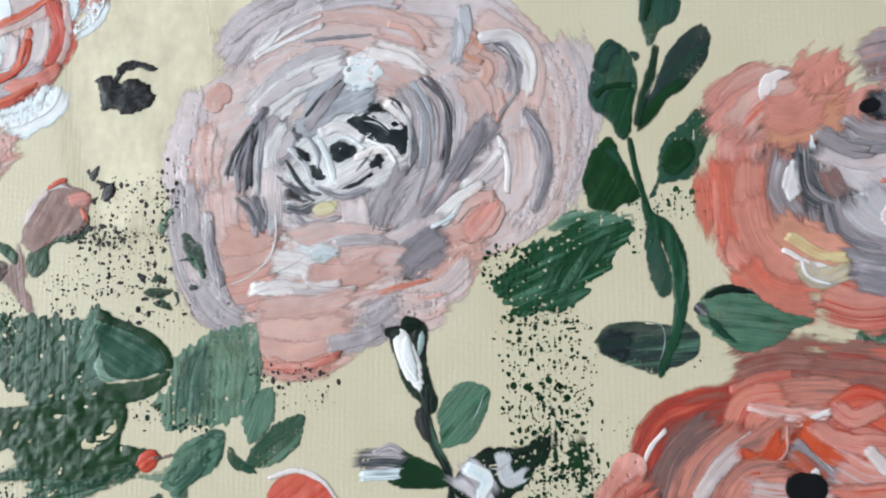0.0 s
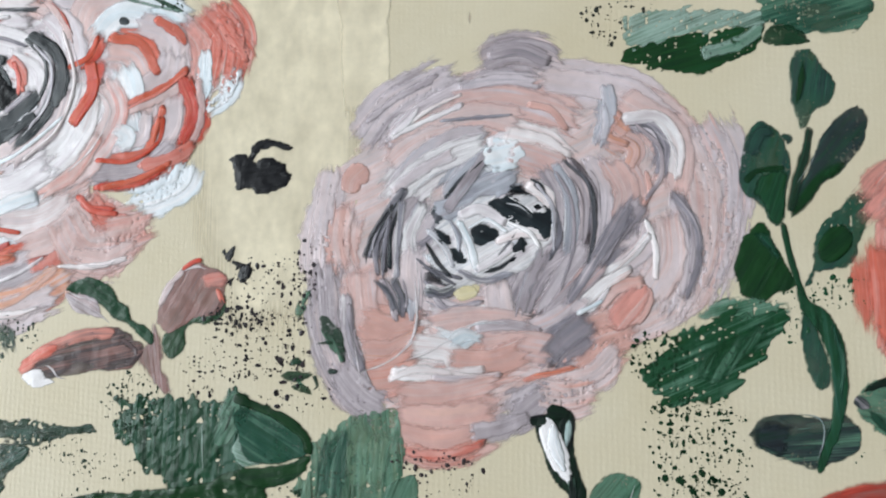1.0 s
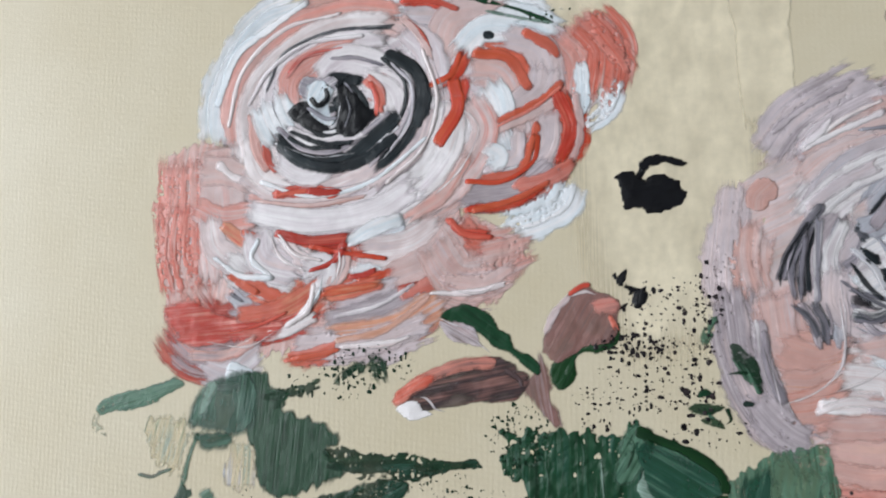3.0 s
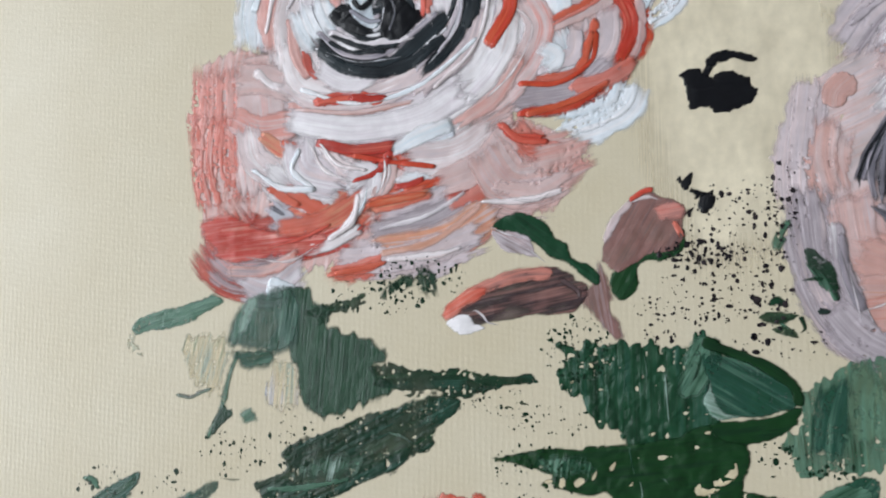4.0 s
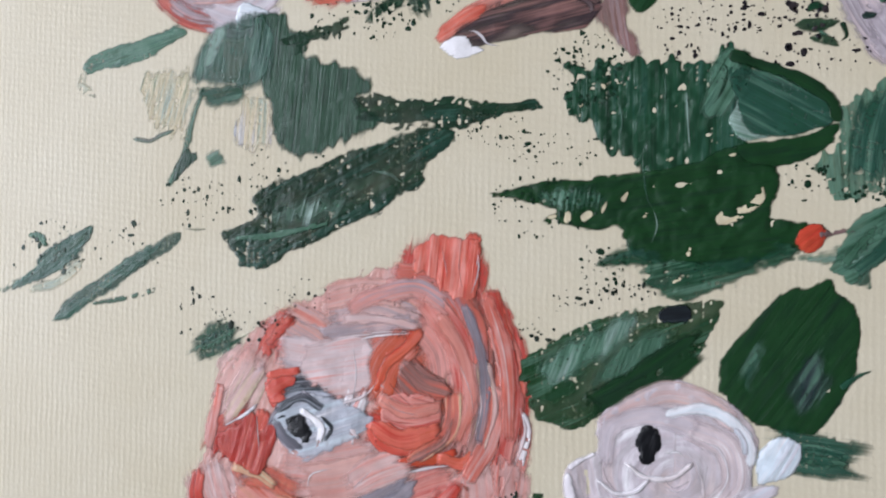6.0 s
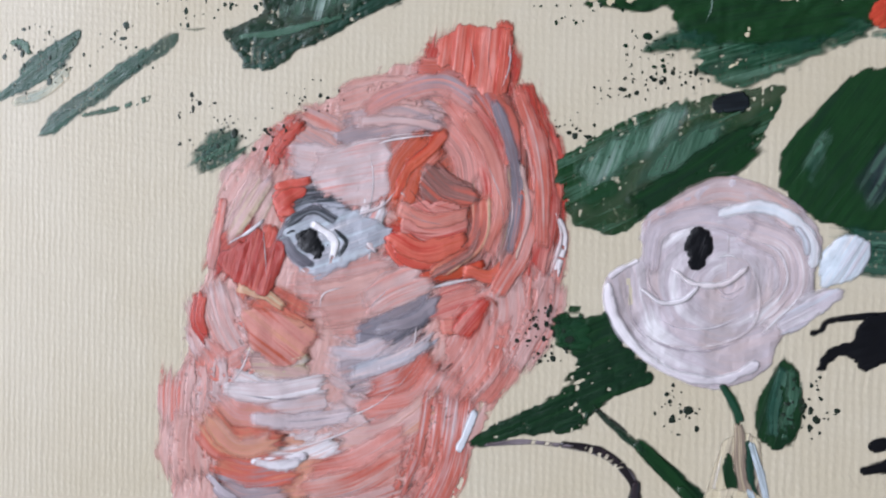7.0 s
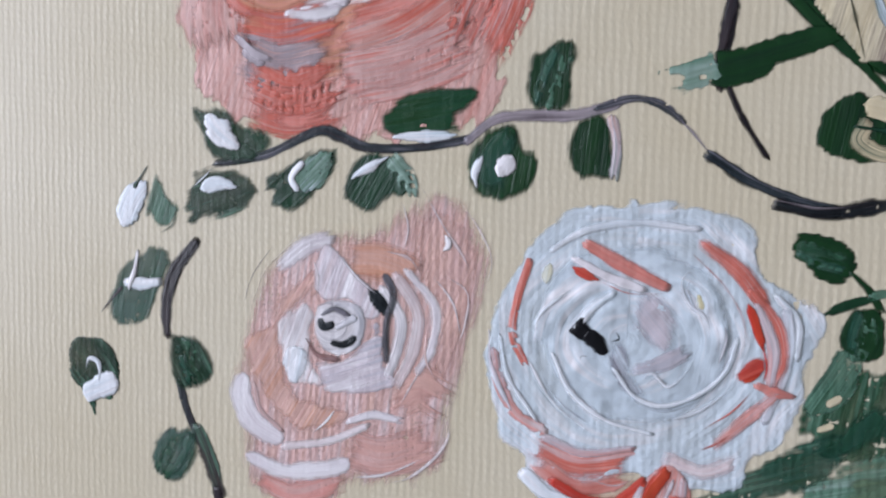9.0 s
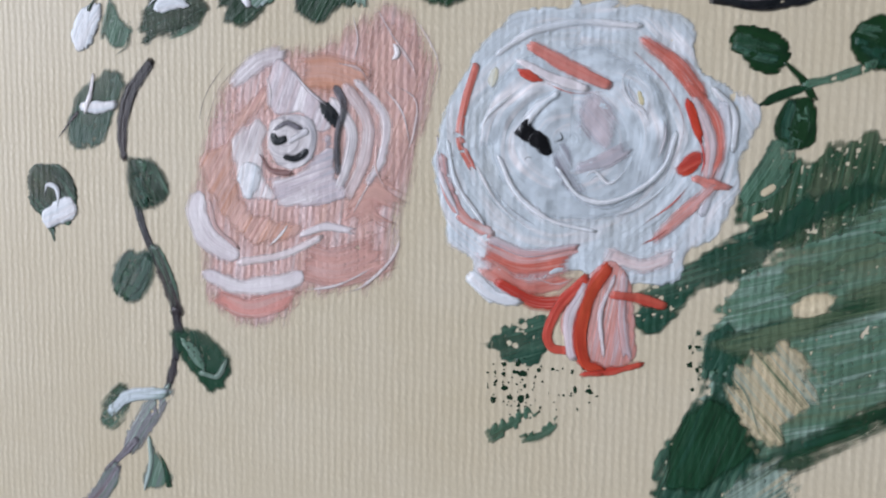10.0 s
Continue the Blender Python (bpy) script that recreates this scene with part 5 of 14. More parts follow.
stroke(T, "petal", "salmon/peach/lilac", [(-34.5, 39.1), (-26.5, 40.2), (-19.4, 43.9)], 5.73, h=0.12, rag=0.9, feather=1.0)
stroke(T, "petal", "pink/lilac", [(-39.5, 37.9), (-30.4, 38.3), (-21.7, 40.9)], 4.76, h=0.12, rag=0.9, feather=1.0)
stroke(T, "petal", "orange/coral/salmon", [(-40.7, 36.5), (-36.9, 37.0), (-33.7, 38.1)], 2.69, h=0.12, rag=0.9, feather=1.0)
stroke(T, "petal", "white/lilac/pink", [(-45.2, 53.5), (-44.2, 49.6), (-39.0, 47.9)], 6.99, h=0.12, rag=0.9, feather=1.0)
stroke(T, "petal", "orange/red", [(-33.2, 50.9), (-30.7, 49.7), (-25.8, 48.8)], 2.93, h=0.12, rag=0.9, feather=1.0)
stroke(T, "petal", "white/pink/lilac", [(-41.7, 53.0), (-39.9, 50.3), (-36.5, 47.9)], 3.58, h=0.12, rag=0.9, feather=1.0)
stroke(T, "petal", "lilac/white", [(-38.2, 49.4), (-35.6, 47.8), (-37.3, 46.3)], 5.48, h=0.12, rag=0.9, feather=1.0)
stroke(T, "petal", "pink/rose", [(-32.8, 50.1), (-33.1, 47.8), (-34.7, 45.9)], 3.51, h=0.12, rag=0.9, feather=1.0)
stroke(T, "petal", "ice/white", [(-31.5, 48.2), (-29.1, 47.7), (-27.4, 47.3)], 4.81, h=0.12, rag=0.9, feather=1.0)
stroke(T, "petal", "orange/coral/peach", [(-35.5, 44.8), (-32.2, 45.1), (-28.2, 46.2)], 4.04, h=0.12, rag=0.9, feather=1.0)
stroke(T, "petal", "lilac/pink/white", [(-30.7, 50.1), (-24.3, 50.7), (-19.5, 53.6)], 5.80, h=0.12, rag=0.9, feather=1.0)
stroke(T, "petal", "pink/rose", [(-26.6, 46.9), (-21.1, 49.1), (-17.2, 53.6)], 5.73, h=0.12, rag=0.9, feather=1.0)
stroke(T, "petal", "coral/salmon", [(-25.0, 44.7), (-21.0, 46.1), (-17.9, 49.1)], 3.39, h=0.12, rag=0.9, feather=1.0)
stroke(T, "petal", "pink/rose/lilac", [(-21.1, 51.4), (-17.9, 46.8), (-13.3, 46.7)], 7.78, h=0.12, rag=0.9, feather=1.0)
stroke(T, "petal", "coral/salmon", [(-17.2, 53.6), (-15.6, 51.3), (-11.8, 50.1)], 3.89, h=0.12, rag=0.9, feather=1.0)
stroke(T, "petal", "salmon/rose/pink", [(-14.8, 49.0), (-11.0, 49.7), (-8.7, 50.4)], 5.11, h=0.12, rag=0.9, feather=1.0)
stroke(T, "petal", "rose/pink", [(-19.4, 46.1), (-14.8, 45.7), (-11.0, 47.5)], 3.85, h=0.12, rag=0.9, feather=1.0)
stroke(T, "petal", "salmon/coral/rose", [(-1.8, 78.8), (1.2, 74.7), (0.7, 68.7)], 6.45, h=0.12, rag=0.9, feather=1.0)
stroke(T, "petal", "coral/salmon", [(0.4, 77.1), (2.6, 73.9), (3.7, 71.9)], 3.32, h=0.12, rag=0.9, feather=1.0)
stroke(T, "petal", "white/ice", [(-1.9, 72.6), (-1.9, 68.8), (-2.7, 65.8)], 3.33, h=0.12, rag=0.9, feather=1.0)
stroke(T, "petal", "white/ice", [(2.6, 70.1), (1.1, 67.1), (-1.2, 65.4)], 3.29, h=0.12, rag=0.9, feather=1.0)
stroke(T, "petal", "white/ice", [(-32.5, 85.3), (-28.3, 84.6), (-24.1, 83.4)], 7.10, h=0.12, rag=0.9, feather=1.0)
stroke(T, "petal", "ice/white", [(-24.9, 84.7), (-18.3, 82.5), (-11.9, 80.4)], 3.24, h=0.12, rag=0.9, feather=1.0)
stroke(T, "petal", "white/ice", [(-13.5, 81.3), (-8.7, 79.4), (-4.9, 77.5)], 5.34, h=0.12, rag=0.9, feather=1.0)
stroke(T, "petal", "white/ice", [(-4.2, 58.4), (-5.7, 55.5), (-11.8, 53.4)], 5.55, h=0.12, rag=0.9, feather=1.0)
stroke(T, "petal", "pink/lilac/white", [(-24.9, 82.2), (-19.1, 81.4), (-13.5, 80.5)], 5.51, h=0.12, rag=0.9, feather=1.0)
stroke(T, "petal", "pink/rose", [(-19.8, 75.4), (-18.3, 80.1), (-11.9, 80.8)], 6.81, h=0.12, rag=0.9, feather=1.0)
stroke(T, "petal", "white/ice", [(-17.4, 76.0), (-14.3, 78.6), (-9.5, 78.2)], 5.39, h=0.12, rag=0.9, feather=1.0)
stroke(T, "petal", "pink/lilac", [(-11.9, 77.2), (-7.2, 75.3), (-5.7, 70.6)], 6.60, h=0.12, rag=0.9, feather=1.0)
stroke(T, "petal", "orange/coral", [(-8.7, 77.6), (-5.7, 75.6), (-5.0, 74.4)], 2.33, h=0.12, rag=0.9, feather=1.0)
stroke(T, "petal", "orange/coral", [(-15.0, 75.5), (-10.3, 74.4), (-8.0, 70.7)], 3.44, h=0.12, rag=0.9, feather=1.0)
stroke(T, "petal", "pink/rose/lilac", [(-15.8, 73.6), (-11.9, 72.5), (-9.9, 68.5)], 4.77, h=0.12, rag=0.9, feather=1.0)
stroke(T, "petal", "pink/lilac", [(-6.4, 72.9), (-7.2, 69.9), (-11.8, 67.1)], 5.71, h=0.12, rag=0.9, feather=1.0)
stroke(T, "petal", "white/ice", [(-14.2, 71.1), (-13.0, 68.7), (-12.6, 65.6)], 6.63, h=0.12, rag=0.9, feather=1.0)
stroke(T, "petal", "ice/white", [(-13.4, 64.9), (-12.6, 61.8), (-14.1, 60.3)], 7.88, h=0.12, rag=0.9, feather=1.0)
stroke(T, "petal", "pink/rose", [(-3.8, 68.9), (-7.2, 67.2), (-12.6, 65.2)], 2.61, h=0.12, rag=0.9, feather=1.0)
stroke(T, "petal", "orange/red", [(-4.5, 69.0), (-3.4, 64.4), (-4.6, 60.3)], 3.85, h=0.12, rag=0.9, feather=1.0)
stroke(T, "petal", "lilac/pink", [(-6.1, 66.8), (-6.4, 63.0), (-8.7, 60.1)], 5.17, h=0.12, rag=0.9, feather=1.0)
stroke(T, "petal", "orange/coral", [(-7.6, 65.3), (-8.3, 63.1), (-9.9, 60.9)], 2.29, h=0.12, rag=0.9, feather=1.0)
stroke(T, "petal", "pink/lilac", [(-9.9, 64.7), (-10.3, 61.7), (-14.1, 60.3)], 3.38, h=0.12, rag=0.9, feather=1.0)
stroke(T, "petal", "lilac/mauve/pink", [(-5.7, 60.3), (-9.5, 57.8), (-17.2, 57.0)], 4.65, h=0.12, rag=0.9, feather=1.0)
stroke(T, "petal", "coral/salmon", [(-3.4, 60.2), (-6.4, 58.5), (-10.2, 57.9)], 3.01, h=0.12, rag=0.9, feather=1.0)
stroke(T, "petal", "orange/red", [(-7.2, 57.4), (-11.0, 55.6), (-16.4, 55.1)], 2.28, h=0.12, rag=0.9, feather=1.0)
stroke(T, "petal", "rose/pink/salmon", [(-15.8, 69.6), (-14.2, 64.9), (-18.0, 58.9), (-23.6, 55.3)], 5.79, h=0.12, rag=0.9, feather=1.0)
stroke(T, "petal", "pink/rose/salmon", [(-16.5, 61.9), (-19.6, 57.4), (-24.3, 54.5)], 3.99, h=0.12, rag=0.9, feather=1.0)
stroke(T, "petal", "ice/white", [(-51.0, 65.9), (-50.5, 73.3), (-45.5, 81.4), (-38.5, 83.7)], 5.88, h=0.12, rag=0.9, feather=1.0)
stroke(T, "petal", "rose/salmon", [(-48.8, 65.8), (-49.1, 73.2), (-43.6, 80.0), (-34.2, 83.0), (-24.9, 81.8)], 5.19, h=0.12, rag=0.9, feather=1.0)
stroke(T, "petal", "pink/rose", [(-47.5, 65.7), (-47.3, 72.3), (-41.8, 78.6), (-32.4, 81.6), (-24.8, 79.8)], 3.39, h=0.12, rag=0.9, feather=1.0)
stroke(T, "petal", "pink/white", [(-46.5, 63.2), (-46.8, 70.6), (-42.6, 76.6), (-34.9, 80.6), (-27.3, 80.4)], 5.76, h=0.12, rag=0.9, feather=1.0)
stroke(T, "petal", "white/lilac", [(-43.1, 67.1), (-43.4, 73.7), (-36.6, 78.2), (-28.1, 78.8)], 4.81, h=0.12, rag=0.9, feather=1.0)
stroke(T, "petal", "rose/salmon/pink", [(-41.0, 69.5), (-40.8, 74.4), (-35.7, 77.3), (-31.5, 77.4)], 4.80, h=0.12, rag=0.9, feather=1.0)
stroke(T, "petal", "white/lilac", [(-36.4, 73.3), (-33.1, 75.9), (-27.2, 74.3)], 7.06, h=0.12, rag=0.9, feather=1.0)
stroke(T, "petal", "white/lilac/pink", [(-24.8, 79.8), (-21.5, 76.3), (-20.6, 70.7)], 5.51, h=0.12, rag=0.9, feather=1.0)
stroke(T, "petal", "pink/white/lilac", [(-19.0, 69.8), (-20.5, 62.9), (-26.0, 57.7), (-35.0, 55.6), (-44.5, 57.9)], 8.21, h=0.12, rag=0.9, feather=1.0)
stroke(T, "petal", "white/lilac", [(-46.2, 56.8), (-40.1, 55.4), (-31.7, 55.5), (-22.8, 59.1)], 6.91, h=0.12, rag=0.9, feather=1.0)
stroke(T, "petal", "lilac/pink/white", [(-47.3, 61.6), (-42.8, 58.6), (-35.1, 58.4), (-26.1, 61.6)], 5.02, h=0.12, rag=0.9, feather=1.0)
stroke(T, "petal", "lilac/pink/mauve", [(-21.4, 68.4), (-23.7, 63.0), (-29.3, 58.6)], 4.07, h=0.12, rag=0.9, feather=1.0)
stroke(T, "petal", "white/pink", [(-46.2, 66.5), (-44.6, 61.5), (-40.3, 59.7)], 5.71, h=0.12, rag=0.9, feather=1.0)
stroke(T, "petal", "salmon/rose", [(-46.3, 68.9), (-45.7, 64.8), (-44.2, 61.9)], 2.54, h=0.12, rag=0.9, feather=1.0)
stroke(T, "petal", "white/ice", [(-44.2, 71.3), (-42.7, 67.9), (-41.4, 66.2)], 8.63, h=0.12, rag=0.9, feather=1.0)
stroke(T, "petal", "white/lilac", [(-42.1, 63.8), (-38.6, 61.7), (-34.4, 61.9)], 7.04, h=0.12, rag=0.9, feather=1.0)
stroke(T, "petal", "white/lilac", [(-30.5, 72.9), (-27.1, 71.1), (-26.2, 67.9)], 6.04, h=0.12, rag=0.9, feather=1.0)
stroke(T, "petal", "salmon/coral/white", [(-29.7, 72.9), (-28.4, 71.6), (-27.9, 69.1)], 3.03, h=0.12, rag=0.9, feather=1.0)
stroke(T, "petal", "grey/white/slate", [(-38.1, 71.7), (-36.3, 70.4), (-35.1, 72.0)], 3.68, h=0.12, rag=0.9, feather=1.0)
stroke(T, "petal", "white/lilac", [(-40.5, 67.0), (-36.2, 64.8), (-30.3, 66.1)], 2.81, h=0.12, rag=0.9, feather=1.0)
stroke(T, "petal", "coral/salmon/rose", [(-55.0, 64.4), (-55.0, 56.2), (-54.1, 46.5)], 9.42, dry=0.2, h=0.2)
stroke(T, "petal", "salmon/coral/rose", [(-56.0, 57.9), (-56.6, 51.4), (-54.9, 45.0)], 6.82, dry=0.25, h=0.2)
stroke(T, "petal", "rose/pink/salmon", [(-50.9, 63.4), (-50.5, 55.3), (-49.7, 46.5)], 5.92, h=0.25)
stroke(T, "petal", "coral/deepred/salmon", [(-57.0, 42.6), (-53.2, 38.7), (-46.3, 38.3)], 5.81, h=0.25, dry=0.1)
stroke(T, "petal", "red/coral/salmon", [(-56.1, 43.8), (-54.2, 40.2), (-48.0, 39.4)], 4.16, h=0.3)
stroke(T, "petal", "brown/mauve/salmon", [(-56.8, 39.4), (-53.1, 37.1), (-46.2, 37.5)], 3.31, h=0.25)
stroke(T, "petal", "pink/lilac/white", [(-52.6, 35.9), (-48.7, 34.8), (-44.5, 37.9)], 2.78, h=0.3)
stroke(T, "petal", "white/ice", [(-48.2, 34.8), (-46.1, 34.1)], 2.43, h=0.4, kind="round")
stroke(T, "petal", "pink/rose", [(-54.0, 61.9), (-49.9, 61.7), (-45.5, 59.9)], 3.75, h=0.3)
stroke(T, "petal", "pink/white", [(-50.9, 62.6), (-49.0, 60.9), (-46.3, 60.0)], 1.19, h=0.4)
stroke(T, "petal", "rose/salmon/pink", [(-54.6, 57.0), (-50.5, 55.3), (-46.1, 55.6)], 3.05)
stroke(T, "petal", "lilac/pink/white", [(-52.3, 55.3), (-51.2, 51.3), (-46.7, 48.0)], 3.36, h=0.3)
stroke(T, "petal", "orange/peach/coral", [(-50.0, 54.1), (-46.9, 52.0), (-43.4, 51.1)], 2.00, h=0.25)
stroke(T, "petal", "orange/coral", [(-46.9, 53.2), (-44.7, 51.9), (-43.3, 50.3)], 1.49, h=0.25)
stroke(T, "petal", "lilac/white/mauve", [(-49.4, 49.7), (-44.9, 46.4), (-39.7, 44.8)], 2.79, h=0.35)
stroke(T, "petal", "orange/coral", [(-46.6, 47.2), (-44.0, 45.2), (-40.5, 43.7)], 2.13, h=0.3)
stroke(T, "petal", "lilac/silver/white", [(-48.7, 44.9), (-45.6, 42.5), (-41.3, 41.7)], 2.45, h=0.3)
stroke(T, "petal", "slate/grey/lilac", [(-48.7, 44.9), (-47.4, 44.1)], 0.66, h=0.3)
stroke(T, "petal", "orange/coral/peach", [(-48.1, 41.4), (-41.3, 42.5), (-35.6, 45.9)], 3.24, h=0.35)
stroke(T, "petal", "coral/red/salmon", [(-47.2, 39.4), (-41.2, 40.6), (-37.1, 42.5)], 2.10, h=0.35)
stroke(T, "petal", "white/pink", [(-46.3, 39.0), (-41.2, 39.8), (-37.1, 41.7)], 1.29, h=0.5)
stroke(T, "petal", "white/pink", [(-39.6, 41.3), (-37.2, 44.0), (-36.0, 46.7)], 1.12, h=0.5)
stroke(T, "petal", "mauve/lilac/pink", [(-34.6, 42.5), (-27.3, 43.2), (-21.8, 47.6)], 5.47, h=0.3)
stroke(T, "petal", "lilac/mauve/pink", [(-35.4, 40.2), (-27.3, 41.7), (-20.2, 45.4)], 4.67, h=0.3)
stroke(T, "petal", "salmon/peach/lilac", [(-34.5, 39.1), (-26.5, 40.2), (-19.4, 43.9)], 3.41, h=0.3)
stroke(T, "petal", "pink/lilac", [(-39.5, 37.9), (-30.4, 38.3), (-21.7, 40.9)], 2.81, h=0.3, dry=0.1)
stroke(T, "petal", "orange/coral/salmon", [(-40.7, 36.5), (-36.9, 37.0), (-33.7, 38.1)], 1.58, h=0.25, dry=0.1)
stroke(T, "petal", "white/pink", [(-32.9, 37.9), (-27.2, 38.3), (-24.1, 39.1)], 0.77, h=0.4)
stroke(T, "petal", "white/lilac/pink", [(-45.2, 53.5), (-44.2, 49.6), (-39.0, 47.9)], 4.11, h=0.4)
stroke(T, "petal", "red/coral", [(-40.0, 52.6), (-35.7, 51.3), (-30.7, 50.1)], 2.10, h=0.25)
stroke(T, "petal", "red/deepred/coral", [(-37.4, 52.2), (-33.3, 51.7), (-31.6, 52.8)], 2.90, h=0.25)
stroke(T, "petal", "orange/red", [(-33.2, 50.9), (-30.7, 49.7), (-25.8, 48.8)], 1.74, h=0.25)
stroke(T, "petal", "white/pink/lilac", [(-41.7, 53.0), (-39.9, 50.3), (-36.5, 47.9)], 2.12, h=0.45)
stroke(T, "petal", "red/deepred", [(-32.8, 51.3), (-34.8, 49.0), (-38.1, 46.7)], 1.12, h=0.35, kind="taper")
stroke(T, "petal", "lilac/white", [(-38.2, 49.4), (-35.6, 47.8), (-37.3, 46.3)], 3.22, h=0.4)
stroke(T, "petal", "pink/rose", [(-32.8, 50.1), (-33.1, 47.8), (-34.7, 45.9)], 2.08, h=0.35)
stroke(T, "petal", "ice/white", [(-31.5, 48.2), (-29.1, 47.7), (-27.4, 47.3)], 2.84, h=0.35)
stroke(T, "petal", "red/orange", [(-30.7, 46.6), (-28.2, 47.0), (-25.8, 47.7)], 1.26, h=0.3)
stroke(T, "petal", "orange/coral/peach", [(-35.5, 44.8), (-32.2, 45.1), (-28.2, 46.2)], 2.37, h=0.3)
stroke(T, "petal", "white/ice/lilac", [(-31.2, 52.4), (-27.5, 53.1), (-24.7, 53.8)], 3.49, h=0.4, kind="round")
stroke(T, "petal", "lilac/pink/white", [(-30.7, 50.1), (-24.3, 50.7), (-19.5, 53.6)], 3.45, h=0.35)
stroke(T, "petal", "pink/rose", [(-26.6, 46.9), (-21.1, 49.1), (-17.2, 53.6)], 3.41, h=0.3)
stroke(T, "petal", "coral/salmon", [(-25.0, 44.7), (-21.0, 46.1), (-17.9, 49.1)], 2.00, h=0.25, dry=0.1)
stroke(T, "petal", "pink/rose/lilac", [(-21.1, 51.4), (-17.9, 46.8), (-13.3, 46.7)], 4.58, h=0.3, dry=0.1)
stroke(T, "petal", "coral/salmon", [(-17.2, 53.6), (-15.6, 51.3), (-11.8, 50.1)], 2.29, dry=0.2)
stroke(T, "petal", "red/coral", [(-18.8, 53.6), (-17.2, 52.2), (-14.1, 51.8)], 1.38, h=0.3)
stroke(T, "petal", "salmon/rose/pink", [(-14.8, 49.0), (-11.0, 49.7), (-8.7, 50.4)], 3.01, dry=0.3)
stroke(T, "petal", "rose/pink", [(-19.4, 46.1), (-14.8, 45.7), (-11.0, 47.5)], 2.27, dry=0.2)
stroke(T, "petal", "white/pink", [(-21.0, 44.6), (-16.3, 44.6), (-11.7, 45.6)], 0.76, h=0.5)
stroke(T, "petal", "rose/salmon/pink", [(-4.1, 78.2), (-1.1, 74.1), (-1.1, 67.3)], 6.86, dry=0.2, h=0.25)
stroke(T, "petal", "salmon/coral/rose", [(-1.8, 78.8), (1.2, 74.7), (0.7, 68.7)], 3.79, dry=0.15, h=0.25)
stroke(T, "petal", "coral/salmon", [(0.4, 77.1), (2.6, 73.9), (3.7, 71.9)], 1.96, dry=0.2)
stroke(T, "petal", "white/ice", [(-1.9, 72.6), (-1.9, 68.8), (-2.7, 65.8)], 1.97, dry=0.25, h=0.3)
stroke(T, "petal", "white/ice", [(2.6, 70.1), (1.1, 67.1), (-1.2, 65.4)], 1.95, dry=0.35, h=0.3)
stroke(T, "petal", "white/ice", [(-32.5, 85.3), (-28.3, 84.6), (-24.1, 83.4)], 4.18, dry=0.1, h=0.3)
stroke(T, "petal", "ice/white", [(-24.9, 84.7), (-18.3, 82.5), (-11.9, 80.4)], 1.94, h=0.35)
stroke(T, "petal", "white/ice", [(-13.5, 81.3), (-8.7, 79.4), (-4.9, 77.5)], 3.14, h=0.3)
stroke(T, "petal", "white/ice", [(-4.2, 58.4), (-5.7, 55.5), (-11.8, 53.4)], 3.30, dry=0.2, h=0.3)
stroke(T, "petal", "pink/lilac/white", [(-24.9, 82.2), (-19.1, 81.4), (-13.5, 80.5)], 3.24, h=0.35)
stroke(T, "petal", "red/coral", [(-24.9, 83.5), (-20.8, 82.7), (-17.5, 81.2)], 1.31, h=0.3)
stroke(T, "petal", "pink/rose", [(-19.8, 75.4), (-18.3, 80.1), (-11.9, 80.8)], 4.01, h=0.35)
stroke(T, "petal", "white/ice", [(-17.4, 76.0), (-14.3, 78.6), (-9.5, 78.2)], 3.17, h=0.4)
stroke(T, "petal", "black/slate", [(-14.3, 78.0), (-12.8, 77.5)], 0.87, h=0.3, kind="round")
stroke(T, "petal", "pink/lilac", [(-11.9, 77.2), (-7.2, 75.3), (-5.7, 70.6)], 3.89, h=0.35)
stroke(T, "petal", "orange/coral", [(-8.7, 77.6), (-5.7, 75.6), (-5.0, 74.4)], 1.40, h=0.35)
stroke(T, "petal", "orange/coral", [(-15.0, 75.5), (-10.3, 74.4), (-8.0, 70.7)], 2.03, h=0.35)
stroke(T, "petal", "pink/rose/lilac", [(-15.8, 73.6), (-11.9, 72.5), (-9.9, 68.5)], 2.82, h=0.35)
stroke(T, "petal", "pink/lilac", [(-6.4, 72.9), (-7.2, 69.9), (-11.8, 67.1)], 3.40, h=0.35)
stroke(T, "petal", "white/ice", [(-14.2, 71.1), (-13.0, 68.7), (-12.6, 65.6)], 3.90, h=0.4)
stroke(T, "petal", "ice/white", [(-13.4, 64.9), (-12.6, 61.8), (-14.1, 60.3)], 4.63, h=0.35)
stroke(T, "petal", "coral/orange", [(-4.5, 70.5), (-8.0, 68.0), (-13.4, 66.0)], 1.08, h=0.45)
stroke(T, "petal", "pink/rose", [(-3.8, 68.9), (-7.2, 67.2), (-12.6, 65.2)], 1.53, h=0.45)
stroke(T, "petal", "orange/red", [(-4.5, 69.0), (-3.4, 64.4), (-4.6, 60.3)], 2.27, h=0.35)
stroke(T, "petal", "pink/salmon", [(-2.6, 68.9), (-2.3, 63.6), (-3.8, 59.9)], 1.20, h=0.4)
stroke(T, "petal", "lilac/pink", [(-6.1, 66.8), (-6.4, 63.0), (-8.7, 60.1)], 3.04, h=0.35)
stroke(T, "petal", "orange/coral", [(-7.6, 65.3), (-8.3, 63.1), (-9.9, 60.9)], 1.37, h=0.4)
stroke(T, "petal", "pink/lilac", [(-9.9, 64.7), (-10.3, 61.7), (-14.1, 60.3)], 2.00, h=0.4)
stroke(T, "petal", "lilac/mauve/pink", [(-5.7, 60.3), (-9.5, 57.8), (-17.2, 57.0)], 2.74, h=0.35)
stroke(T, "petal", "coral/orange", [(-8.0, 63.8), (-9.9, 59.7), (-16.5, 59.0)], 1.07, h=0.4)
